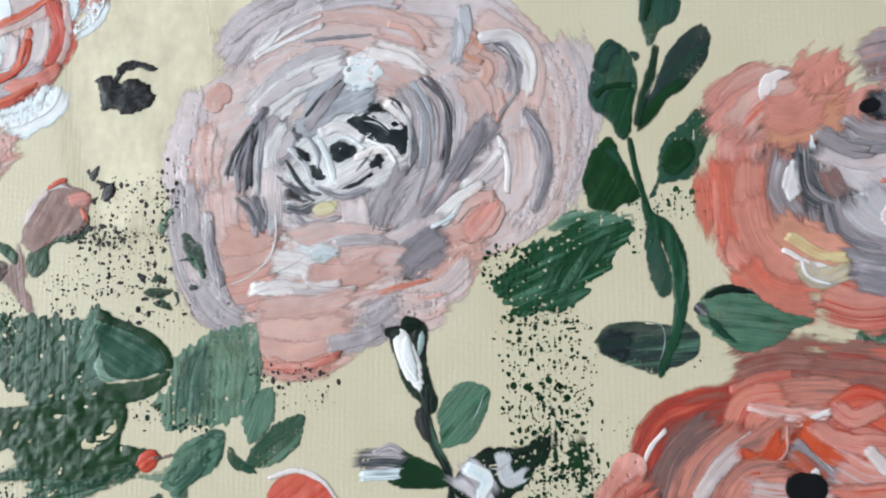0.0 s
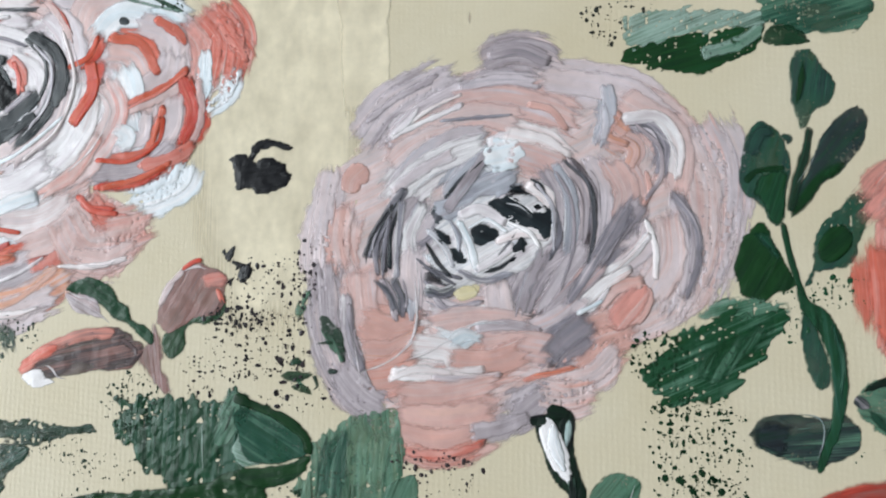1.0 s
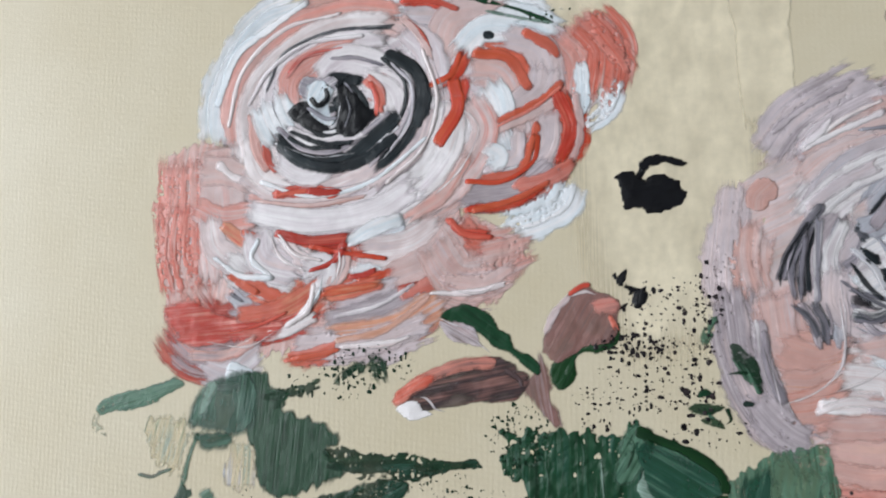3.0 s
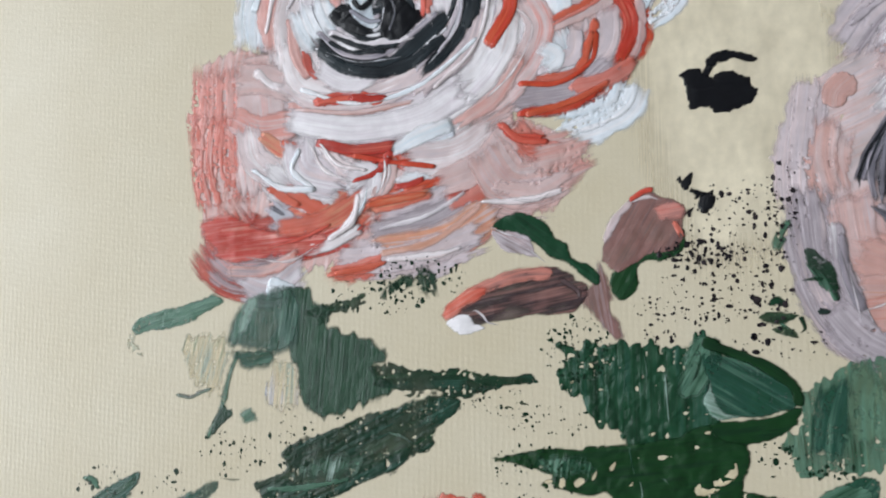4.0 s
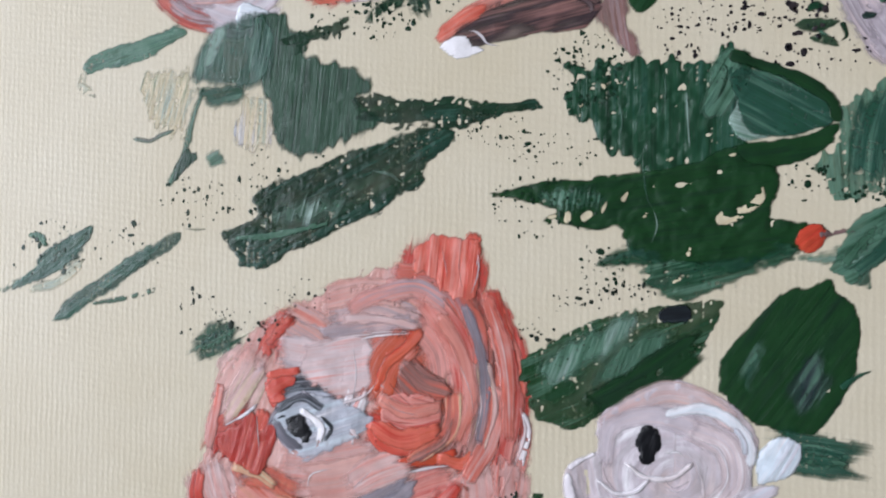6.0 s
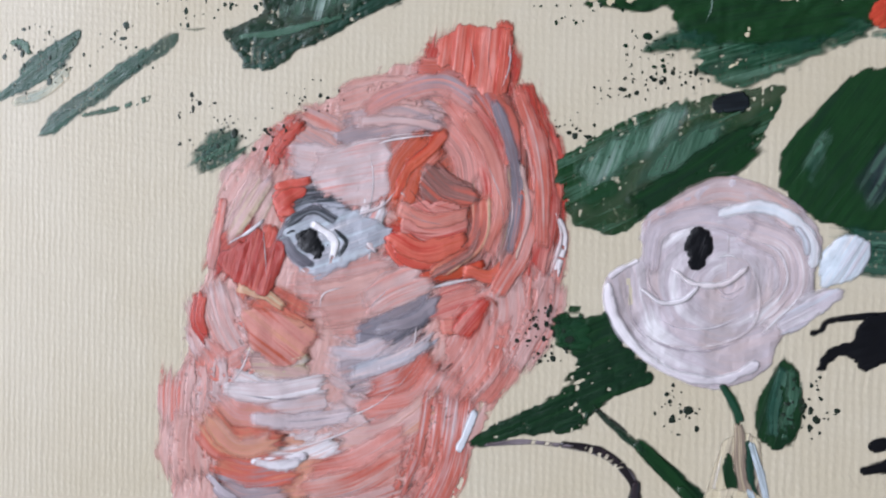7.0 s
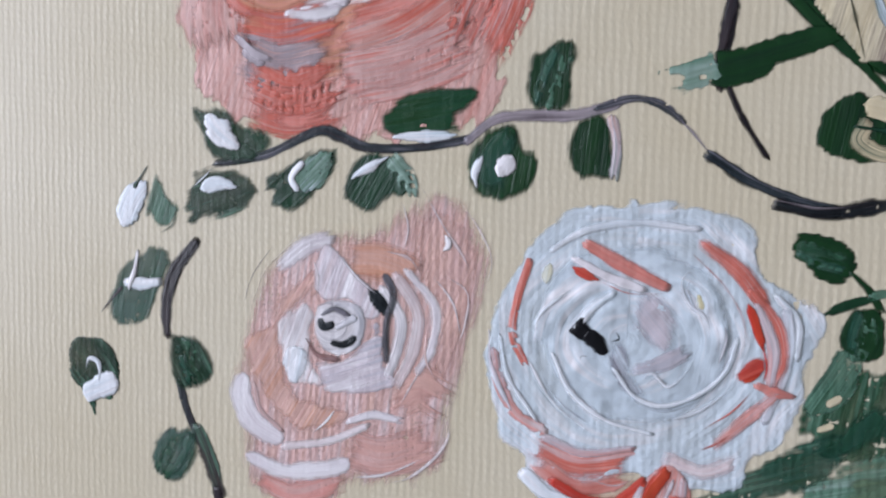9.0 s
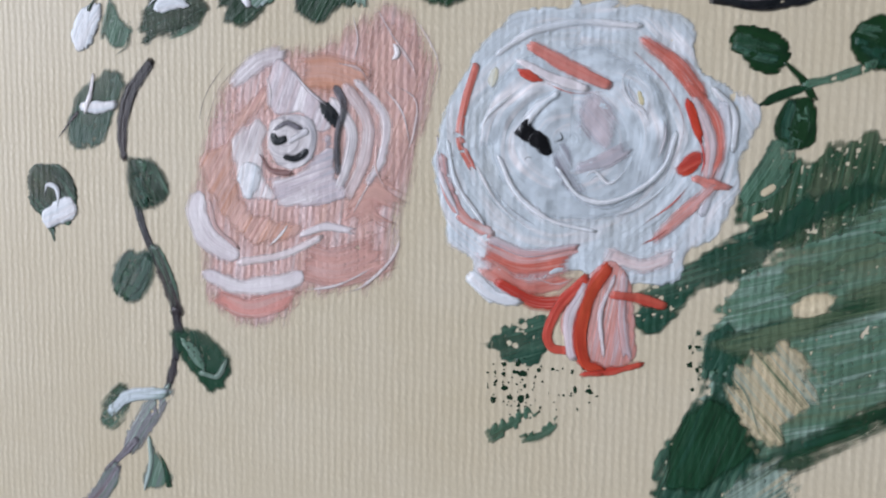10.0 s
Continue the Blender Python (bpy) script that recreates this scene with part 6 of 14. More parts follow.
stroke(T, "petal", "coral/salmon", [(-3.4, 60.2), (-6.4, 58.5), (-10.2, 57.9)], 1.81, h=0.35)
stroke(T, "petal", "orange/red", [(-7.2, 57.4), (-11.0, 55.6), (-16.4, 55.1)], 1.37, h=0.35)
stroke(T, "petal", "red/orange", [(-16.6, 75.2), (-18.2, 72.9), (-20.2, 71.9)], 2.07, h=0.35)
stroke(T, "petal", "red/orange", [(-17.0, 72.1), (-18.1, 67.4), (-20.5, 64.0)], 2.37, h=0.4)
stroke(T, "petal", "red/coral", [(-18.1, 66.6), (-18.9, 64.4), (-19.3, 62.8)], 2.05, h=0.35)
stroke(T, "petal", "rose/pink/salmon", [(-15.8, 69.6), (-14.2, 64.9), (-18.0, 58.9), (-23.6, 55.3)], 3.44, h=0.45)
stroke(T, "petal", "pink/rose/salmon", [(-16.5, 61.9), (-19.6, 57.4), (-24.3, 54.5)], 2.34, h=0.45)
stroke(T, "petal", "ice/white", [(-51.0, 65.9), (-50.5, 73.3), (-45.5, 81.4), (-38.5, 83.7)], 3.46, h=0.4)
stroke(T, "petal", "rose/salmon", [(-48.8, 65.8), (-49.1, 73.2), (-43.6, 80.0), (-34.2, 83.0), (-24.9, 81.8)], 3.07, h=0.4)
stroke(T, "petal", "pink/rose", [(-47.5, 65.7), (-47.3, 72.3), (-41.8, 78.6), (-32.4, 81.6), (-24.8, 79.8)], 2.03, h=0.4)
stroke(T, "petal", "pink/white", [(-46.5, 63.2), (-46.8, 70.6), (-42.6, 76.6), (-34.9, 80.6), (-27.3, 80.4)], 3.39, h=0.4)
stroke(T, "petal", "white/lilac", [(-43.1, 67.1), (-43.4, 73.7), (-36.6, 78.2), (-28.1, 78.8)], 2.87, h=0.45)
stroke(T, "petal", "grey/slate/white", [(-44.2, 72.9), (-41.8, 77.7), (-34.9, 80.1), (-26.5, 80.1)], 0.68, h=0.4)
stroke(T, "petal", "rose/salmon/pink", [(-41.0, 69.5), (-40.8, 74.4), (-35.7, 77.3), (-31.5, 77.4)], 2.86, h=0.4)
stroke(T, "petal", "coral/red/rose", [(-40.8, 75.2), (-38.3, 77.1), (-32.3, 77.7)], 0.84, h=0.4)
stroke(T, "petal", "white/lilac", [(-36.4, 73.3), (-33.1, 75.9), (-27.2, 74.3)], 4.15, h=0.4)
stroke(T, "petal", "slate/grey/lilac", [(-34.8, 76.4), (-31.4, 76.2), (-28.0, 75.0)], 0.58, h=0.4)
stroke(T, "petal", "white/lilac/pink", [(-24.8, 79.8), (-21.5, 76.3), (-20.6, 70.7)], 3.24, h=0.4)
stroke(T, "petal", "pink/rose", [(-24.8, 81.0), (-22.3, 78.0), (-21.5, 75.5)], 1.30, h=0.4)
stroke(T, "petal", "pink/white/lilac", [(-19.0, 69.8), (-20.5, 62.9), (-26.0, 57.7), (-35.0, 55.6), (-44.5, 57.9)], 4.83, h=0.45)
stroke(T, "petal", "white/lilac", [(-46.2, 56.8), (-40.1, 55.4), (-31.7, 55.5), (-22.8, 59.1)], 4.07, h=0.45)
stroke(T, "petal", "rose/salmon", [(-46.2, 58.0), (-39.3, 56.5), (-33.4, 56.9)], 0.99, h=0.45)
stroke(T, "petal", "lilac/pink/white", [(-47.3, 61.6), (-42.8, 58.6), (-35.1, 58.4), (-26.1, 61.6)], 2.97, h=0.5)
stroke(T, "petal", "lilac/pink/mauve", [(-21.4, 68.4), (-23.7, 63.0), (-29.3, 58.6)], 2.40, h=0.5)
stroke(T, "petal", "white/pink", [(-46.2, 66.5), (-44.6, 61.5), (-40.3, 59.7)], 3.36, h=0.4)
stroke(T, "petal", "salmon/rose", [(-46.3, 68.9), (-45.7, 64.8), (-44.2, 61.9)], 1.53, h=0.4)
stroke(T, "petal", "coral/red", [(-44.3, 64.7), (-43.8, 62.7), (-42.9, 61.5)], 1.01, h=0.4)
stroke(T, "petal", "red/coral", [(-42.4, 58.2), (-38.5, 58.5), (-34.3, 57.9)], 1.81, h=0.3)
stroke(T, "petal", "white/ice", [(-44.2, 71.3), (-42.7, 67.9), (-41.4, 66.2)], 5.08, h=0.4)
stroke(T, "petal", "white/lilac", [(-42.1, 63.8), (-38.6, 61.7), (-34.4, 61.9)], 4.14, h=0.4)
stroke(T, "petal", "black/slate", [(-42.6, 65.9), (-37.8, 62.8), (-31.9, 63.0), (-25.4, 68.6)], 2.22, h=0.4)
stroke(T, "petal", "black/slate", [(-26.4, 75.9), (-22.6, 71.6), (-24.5, 65.4), (-28.6, 61.3)], 2.58, h=0.4)
stroke(T, "petal", "slate/lilac/grey", [(-26.0, 75.8), (-23.7, 71.7), (-25.4, 66.2), (-29.4, 61.7)], 0.81, h=0.5)
stroke(T, "petal", "white/grey/lilac", [(-42.3, 67.1), (-38.7, 64.1), (-33.6, 63.9), (-27.1, 68.3)], 0.74, h=0.5)
stroke(T, "petal", "white/lilac", [(-30.5, 72.9), (-27.1, 71.1), (-26.2, 67.9)], 3.59, h=0.35)
stroke(T, "petal", "salmon/coral/white", [(-29.7, 72.9), (-28.4, 71.6), (-27.9, 69.1)], 1.80, h=0.4)
stroke(T, "petal", "black/slate", [(-39.3, 69.4), (-35.4, 67.5), (-31.3, 69.7)], 3.82, h=0.4, kind="round")
stroke(T, "petal", "black/slate", [(-34.7, 71.9), (-32.1, 70.2), (-32.0, 67.8)], 3.30, h=0.4, kind="round")
stroke(T, "petal", "black/slate", [(-31.3, 73.0), (-33.9, 73.5), (-36.0, 72.8)], 2.00, h=0.35)
stroke(T, "petal", "white/grey/lilac", [(-38.2, 73.4), (-36.4, 72.1), (-35.2, 73.2)], 3.02, h=0.4, kind="round")
stroke(T, "petal", "grey/white/slate", [(-38.1, 71.7), (-36.3, 70.4), (-35.1, 72.0)], 2.17, h=0.45)
stroke(T, "petal", "black", [(-37.7, 71.3), (-36.8, 70.4), (-36.0, 72.4)], 1.67, h=0.5, kind="round")
stroke(T, "petal", "grey/lilac/slate", [(-38.0, 69.7), (-36.3, 68.0), (-34.6, 68.7)], 0.75, h=0.5)
stroke(T, "petal", "white/lilac", [(-40.5, 67.0), (-36.2, 64.8), (-30.3, 66.1)], 1.65, h=0.5)
stroke(T, "petal", "black/slate", [(-40.5, 66.6), (-36.2, 64.8), (-32.0, 64.7)], 0.74, h=0.5)
stroke(T, "petal", "white/silver", [(-42.6, 65.1), (-37.8, 61.9), (-31.9, 62.0), (-25.8, 66.3)], 0.57, h=0.4, up=0.03)
stroke(T, "petal", "silver/white", [(-25.7, 75.4), (-23.6, 71.3), (-24.9, 65.8), (-28.2, 61.6)], 0.48, h=0.4, up=0.03)
stroke(T, "petal", "silver/white", [(-39.3, 69.8), (-37.5, 67.5), (-34.5, 67.1), (-33.6, 69.9)], 0.50, h=0.4, up=0.03)
stroke(T, "petal", "silver/grey", [(-32.8, 72.6), (-31.3, 70.1), (-31.4, 67.3)], 0.58, h=0.4, up=0.03)
stroke(T, "petal", "white/silver", [(-38.4, 68.3), (-35.4, 66.3), (-30.4, 67.7)], 0.41, h=0.4, up=0.03)
stroke(T, "petal", "white/pink", [(-49.8, 68.3), (-47.9, 75.7), (-41.9, 81.1), (-34.1, 82.6)], 0.69, h=0.4, up=0.02)
stroke(T, "petal", "white/ice", [(-44.6, 59.9), (-37.6, 57.7), (-29.3, 59.3), (-22.1, 64.5)], 0.57, h=0.4, up=0.02)
stroke(T, "petal", "white/pink", [(-18.2, 69.0), (-15.0, 65.7), (-17.3, 60.4), (-22.0, 56.0)], 0.47, h=0.4, up=0.02)
stroke(T, "petal", "white/ice", [(-38.8, 41.7), (-36.4, 44.8), (-35.8, 47.1)], 0.48, h=0.4, up=0.02)
stroke(T, "petal", "white/pink", [(-43.4, 52.7), (-41.6, 49.5), (-37.3, 47.5)], 0.49, h=0.4, up=0.02)
stroke(T, "petal", "deepred/red", [(-24.8, 81.4), (-22.7, 79.2), (-21.5, 77.5)], 0.49, h=0.3, up=0.02)
stroke(T, "petal", "white/pink", [(-33.2, 50.9), (-33.0, 48.6), (-33.9, 46.3)], 0.48, h=0.4, up=0.02)
stroke(T, "petal", "red/deepred", [(-40.9, 53.0), (-37.4, 51.4), (-34.9, 50.2)], 0.65, h=0.3, up=0.02)
stroke(T, "petal", "white/lilac", [(-46.2, 56.1), (-37.5, 54.4), (-29.2, 55.4), (-24.0, 58.0)], 3.07, h=0.3, rag=0.3, feather=0.9)
stroke(T, "petal", "peach/rose/pink", [(-45.3, 57.4), (-37.6, 56.5), (-30.1, 57.4)], 0.60, h=0.4, feather=0.4)
stroke(T, "petal", "grey/lilac", [(-43.7, 59.7), (-36.0, 58.6), (-29.3, 59.6), (-24.5, 62.3)], 0.29, h=0.3, feather=0.25)
patch(T, "heart", "silver/ice/white", [(-38.6, 73.0), (-36.4, 73.7), (-34.7, 71.9), (-35.5, 70.0), (-34.1, 67.5), (-36.2, 67.2), (-38.0, 69.3)], turn=60, h=0.3, rag=0.3, feather=0.5)
patch(T, "heart", "black", [(-41.3, 69.5), (-40.2, 70.6), (-38.8, 71.1), (-37.7, 70.1), (-38.0, 69.3), (-36.3, 67.7), (-34.5, 67.0), (-36.2, 66.4), (-39.2, 67.4), (-40.7, 68.3)], turn=-30, h=0.5, rag=0.3, feather=0.2)
patch(T, "heart", "black", [(-34.2, 72.9), (-32.2, 72.0), (-30.8, 70.3), (-28.7, 68.4), (-29.8, 67.1), (-31.1, 65.7), (-33.2, 65.5), (-34.5, 66.7), (-33.7, 68.7), (-34.1, 70.9)], turn=50, h=0.5, rag=0.3, feather=0.2)
stroke(T, "heart", "black", [(-37.9, 71.2), (-36.8, 70.0), (-35.5, 70.9), (-35.7, 72.4)], 0.69, h=0.4, kind="round")
stroke(T, "heart", "black/slate", [(-34.2, 72.5), (-33.2, 73.5), (-32.2, 74.0)], 0.61, h=0.4, kind="taper")
stroke(T, "heart", "silver/grey", [(-37.9, 69.6), (-35.8, 68.2), (-34.4, 68.1)], 0.53, h=0.6, feather=0.3)
stroke(T, "heart", "grey/slate", [(-32.8, 71.0), (-32.2, 69.0), (-32.9, 67.0)], 0.45, h=0.5, feather=0.3)
stroke(T, "heart", "red/coral", [(-29.3, 72.4), (-28.6, 70.5), (-28.6, 68.6)], 0.82, h=0.3, feather=0.4)
stroke(T, "petal", "black/slate", [(-27.7, 76.6), (-23.7, 74.2), (-22.2, 70.6), (-23.1, 66.0)], 1.89, h=0.4, kind="round", feather=0.3)
stroke(T, "petal", "black/slate", [(-42.6, 65.3), (-39.3, 62.6), (-35.0, 61.4), (-30.1, 62.5), (-25.8, 65.3)], 1.50, h=0.4, kind="round", feather=0.3)
stroke(T, "petal", "black/slate", [(-41.2, 66.0), (-37.9, 64.4), (-33.4, 64.1)], 0.61, h=0.3, kind="round", feather=0.3)
stroke(T, "petal", "slate/black", [(-23.6, 66.9), (-25.7, 63.1), (-28.7, 60.9)], 1.02, h=0.3, kind="taper", feather=0.3)
stroke(T, "petal", "black/slate", [(-28.1, 76.1), (-25.1, 73.0), (-24.8, 69.0), (-27.0, 65.5)], 0.66, h=0.3, kind="round", feather=0.3)
stroke(T, "petal", "silver/lilac", [(-26.4, 74.9), (-23.8, 71.7), (-24.1, 66.9), (-26.5, 63.5)], 0.51, h=0.7, feather=0.25)
stroke(T, "petal", "white/silver", [(-41.3, 64.6), (-37.0, 63.0), (-31.9, 63.2)], 0.38, h=0.7, feather=0.25)
stroke(T, "petal", "red/coral", [(-42.3, 58.1), (-38.1, 58.5), (-34.3, 58.1)], 0.83, h=0.3, rag=0.4)
stroke(T, "petal", "red/deepred", [(-37.7, 58.4), (-35.5, 58.1), (-33.8, 58.2)], 0.98, h=0.3, rag=0.4)
stroke(T, "petal", "red/deepred/coral", [(-42.1, 52.8), (-37.4, 51.8), (-32.8, 52.0)], 1.50, h=0.3, rag=0.4)
stroke(T, "petal", "red/orange", [(-37.4, 51.0), (-33.2, 50.1), (-27.5, 49.2)], 0.81, h=0.3, rag=0.4)
stroke(T, "petal", "red/deepred", [(-37.3, 47.9), (-34.8, 48.7), (-33.0, 50.3)], 0.67, h=0.3, rag=0.4)
stroke(T, "petal", "deepred/red", [(-31.9, 46.9), (-30.3, 47.1), (-28.9, 47.6)], 0.80, h=0.3, rag=0.4)
stroke(T, "petal", "peach/orange/coral", [(-35.5, 44.8), (-32.3, 45.3), (-28.6, 45.8)], 1.17, h=0.3, rag=0.4, feather=0.6)
stroke(T, "petal", "coral/orange", [(-48.8, 47.4), (-47.0, 46.1), (-45.3, 45.2)], 1.31, h=0.3, rag=0.4, feather=0.5)
stroke(T, "petal", "coral/deepred", [(-26.4, 45.3), (-24.2, 45.7), (-22.6, 46.1)], 0.43, h=0.3, feather=0.3)
stroke(T, "petal", "red/coral", [(-18.6, 53.6), (-16.8, 52.0), (-13.7, 51.5)], 0.77, h=0.3, rag=0.3)
stroke(T, "petal", "coral/red", [(-24.9, 83.4), (-20.8, 83.0), (-17.9, 81.7)], 0.88, h=0.3, rag=0.3)
stroke(T, "petal", "deepred/coral", [(-23.8, 80.7), (-22.3, 78.6), (-21.0, 76.3)], 0.44, h=0.3)
stroke(T, "petal", "orange/coral", [(-15.2, 75.4), (-11.1, 74.5), (-8.6, 70.6)], 1.54, h=0.3, rag=0.3, feather=0.4)
stroke(T, "petal", "orange/red/coral", [(-4.8, 69.1), (-3.3, 65.0), (-4.6, 61.0)], 1.61, h=0.3, rag=0.3, feather=0.4)
stroke(T, "petal", "red/orange", [(-18.2, 71.7), (-17.7, 68.2), (-20.1, 64.2)], 1.85, h=0.3, rag=0.3, feather=0.3)
stroke(T, "petal", "red/orange", [(-17.4, 75.4), (-18.6, 72.9), (-21.0, 71.8)], 0.93, h=0.3, rag=0.3, feather=0.3)
stroke(T, "petal", "red/orange", [(-16.3, 58.7), (-11.8, 58.5), (-8.1, 60.8), (-7.4, 63.8)], 0.68, h=0.3, rag=0.3)
stroke(T, "petal", "orange/coral", [(-15.5, 55.0), (-10.2, 56.2), (-6.4, 58.0)], 0.89, h=0.3, rag=0.3)
stroke(T, "petal", "salmon/coral", [(-4.5, 70.1), (-8.0, 67.6), (-12.2, 65.7)], 0.55, h=0.4)
stroke(T, "petal", "ice/white", [(-32.0, 51.6), (-29.2, 53.0), (-25.5, 54.1)], 1.90, h=0.3, rag=0.4, feather=0.6)
stroke(T, "petal", "ice/white", [(-13.8, 62.7), (-12.2, 61.7), (-13.7, 60.3)], 2.08, h=0.3, rag=0.5, feather=0.6)
stroke(T, "petal", "white/ice", [(-45.1, 51.9), (-45.9, 49.6), (-43.2, 47.2)], 0.77, h=0.6, feather=0.3)
stroke(T, "petal", "white/pink", [(-41.9, 52.5), (-39.7, 50.1), (-36.3, 49.2)], 0.53, h=0.8, feather=0.25)
stroke(T, "petal", "white", [(-33.6, 50.7), (-33.5, 48.6), (-34.1, 46.4)], 0.44, h=0.8, feather=0.25)
stroke(T, "petal", "white/pink", [(-37.1, 45.7), (-37.8, 42.6), (-40.6, 40.8)], 0.97, h=0.6, feather=0.4)
stroke(T, "petal", "white/ice", [(-51.1, 49.7), (-47.5, 47.4), (-43.2, 47.0)], 0.77, h=0.6, feather=0.4)
stroke(T, "petal", "white/pink", [(-18.8, 44.9), (-14.8, 44.5), (-11.6, 46.3)], 0.41, h=0.8, feather=0.25)
stroke(T, "petal", "white/ice", [(-51.6, 71.5), (-48.9, 78.1), (-44.1, 81.4), (-39.0, 84.5)], 1.19, h=0.5, rag=0.4, feather=0.5)
stroke(T, "petal", "white/lilac", [(-46.8, 71.0), (-43.9, 75.4), (-38.3, 78.7), (-30.7, 79.2)], 0.62, h=0.7, feather=0.3)
stroke(T, "petal", "grey/lilac", [(-43.0, 75.7), (-36.6, 79.4), (-29.8, 80.3)], 0.31, h=0.3, feather=0.25)
stroke(T, "petal", "grey/mauve", [(-43.0, 74.5), (-43.3, 70.4), (-41.2, 66.2)], 0.31, h=0.3, feather=0.25)
stroke(T, "petal", "red/rose", [(-41.2, 74.4), (-38.3, 77.1), (-33.2, 77.8)], 0.46, h=0.3, feather=0.3)
stroke(T, "petal", "white/pink", [(-22.3, 76.4), (-20.4, 69.9), (-22.1, 63.7), (-26.9, 59.2)], 0.58, h=0.7, feather=0.3)
stroke(T, "petal", "lilac/mauve", [(-21.1, 75.5), (-19.4, 69.0), (-21.3, 62.9)], 0.29, h=0.3, feather=0.25)
stroke(T, "petal", "peach/blush/rose", [(-33.7, 38.7), (-27.3, 40.0), (-21.6, 44.0)], 1.00, h=0.3, rag=0.4, feather=0.6)
stroke(T, "petal", "white/pink", [(-31.6, 37.5), (-25.6, 38.1), (-20.1, 40.5)], 0.35, h=0.7, feather=0.25)
stroke(T, "petal", "lilac/white", [(-33.8, 41.8), (-28.1, 43.2), (-23.4, 45.8)], 0.65, h=0.6, feather=0.4)
stroke(T, "petal", "coral/orange", [(-39.8, 36.4), (-36.9, 36.8), (-33.7, 37.5)], 0.74, h=0.3, rag=0.5)
patch(T, "petal", "dusk/red/salmon", [(-59.0, 43.4), (-54.4, 44.3), (-48.8, 41.9), (-42.6, 41.9), (-41.1, 40.8), (-43.7, 38.7), (-48.8, 38.6), (-53.6, 37.5), (-57.7, 39.8)], turn=5, h=0.25, rag=0.7, feather=1.3)
stroke(T, "petal", "mauve/rose/dusk", [(-54.4, 36.9), (-49.6, 36.9), (-45.4, 38.7)], 2.01, h=0.25, rag=0.5, feather=0.9)
stroke(T, "petal", "red/coral", [(-48.9, 39.8), (-44.6, 40.8), (-41.1, 42.3)], 0.61, h=0.3, feather=0.4)
stroke(T, "petal", "white/ice", [(-48.8, 34.3), (-47.6, 33.9)], 1.22, kind="round", h=0.4, feather=0.4)
stroke(T, "petal", "white/pink", [(-51.9, 38.6), (-46.2, 38.0), (-41.7, 40.3)], 0.38, h=0.7, feather=0.25)

# bud with two brown petals and black flecks at its tip
T = thing("painted_bud", -9.8, 32.9, "half-open brown and grey rosebud with dark green sepals", "bud", "painted buds")
patch(T, "stem", "taupe/brown/mauve", [(-7.8, 37.3), (-6.5, 35.1), (-6.0, 33.0), (-6.6, 31.6), (-5.6, 30.2), (-5.3, 28.0), (-6.8, 28.6), (-8.1, 30.1), (-9.3, 31.9), (-10.0, 33.5), (-8.3, 34.4)], turn=100, h=0.2, rag=0.5, feather=0.9)
patch(T, "sepal", "pine/leaf/green", [(1.9, 40.5), (1.7, 38.3), (-0.3, 37.0), (-2.2, 37.1), (-3.4, 36.1), (-3.4, 34.1), (-4.6, 32.7), (-6.1, 33.0), (-6.5, 35.1), (-5.7, 36.2), (-3.5, 37.6), (-0.6, 38.7), (0.7, 40.3)], turn=60, h=0.4, rag=0.3)
patch(T, "sepal", "pine/green/pine", [(-20.3, 41.5), (-19.4, 42.5), (-17.8, 43.1), (-15.9, 42.9), (-14.2, 42.3), (-13.1, 41.2), (-12.7, 40.1), (-11.2, 39.3), (-10.8, 38.0), (-10.0, 37.2), (-8.9, 36.9), (-8.2, 36.2), (-7.4, 35.1), (-7.8, 34.3), (-9.1, 35.0), (-10.2, 35.8), (-11.3, 36.9), (-13.2, 37.6), (-14.1, 38.7), (-15.1, 39.6), (-16.7, 40.1), (-18.2, 40.6)], turn=-35, h=0.4, rag=0.3)
patch(T, "petal", "taupe/lilac/brown", [(-20.3, 41.2), (-19.0, 41.0), (-17.0, 40.6), (-15.5, 39.8), (-15.2, 38.7), (-13.8, 37.4), (-15.5, 37.8), (-17.0, 38.4), (-18.6, 38.7), (-19.7, 40.0)], turn=-30, h=0.3, rag=0.3)
stroke(T, "petal", "white/lilac", [(-20.3, 41.5), (-18.6, 40.7), (-17.0, 40.2), (-15.7, 39.7)], 0.34, h=0.5)
stroke(T, "petal", "white/lilac", [(-16.0, 39.0), (-14.9, 38.0), (-13.6, 37.0)], 0.41, h=0.5)
patch(T, "petal", "taupe/umber/brown", [(-25.5, 30.9), (-25.1, 32.2), (-23.6, 33.5), (-20.8, 34.9), (-17.8, 36.0), (-14.7, 36.6), (-12.4, 36.5), (-10.2, 35.1), (-8.9, 34.0), (-9.6, 32.2), (-11.1, 31.1), (-13.9, 31.0), (-16.9, 30.7), (-20.0, 30.2), (-22.3, 29.5), (-24.0, 29.3)], turn=12, h=0.3, rag=0.3)
stroke(T, "petal", "brown/dusk/taupe", [(-23.9, 33.1), (-20.8, 34.5), (-17.0, 35.7), (-12.8, 35.9)], 1.64, h=0.2, kind="round", feather=1.0)
stroke(T, "petal", "umber/taupe", [(-12.1, 35.1), (-10.2, 33.8), (-10.0, 32.8)], 0.66, h=0.3, kind="round", feather=0.5)
patch(T, "petal", "red/coral/dusk", [(-26.4, 31.0), (-25.9, 32.3), (-24.3, 33.4), (-22.4, 34.3), (-20.8, 34.3), (-21.6, 33.1), (-23.5, 32.2), (-24.8, 30.9), (-25.9, 30.4)], turn=30, h=0.35, rag=0.3, feather=0.8)
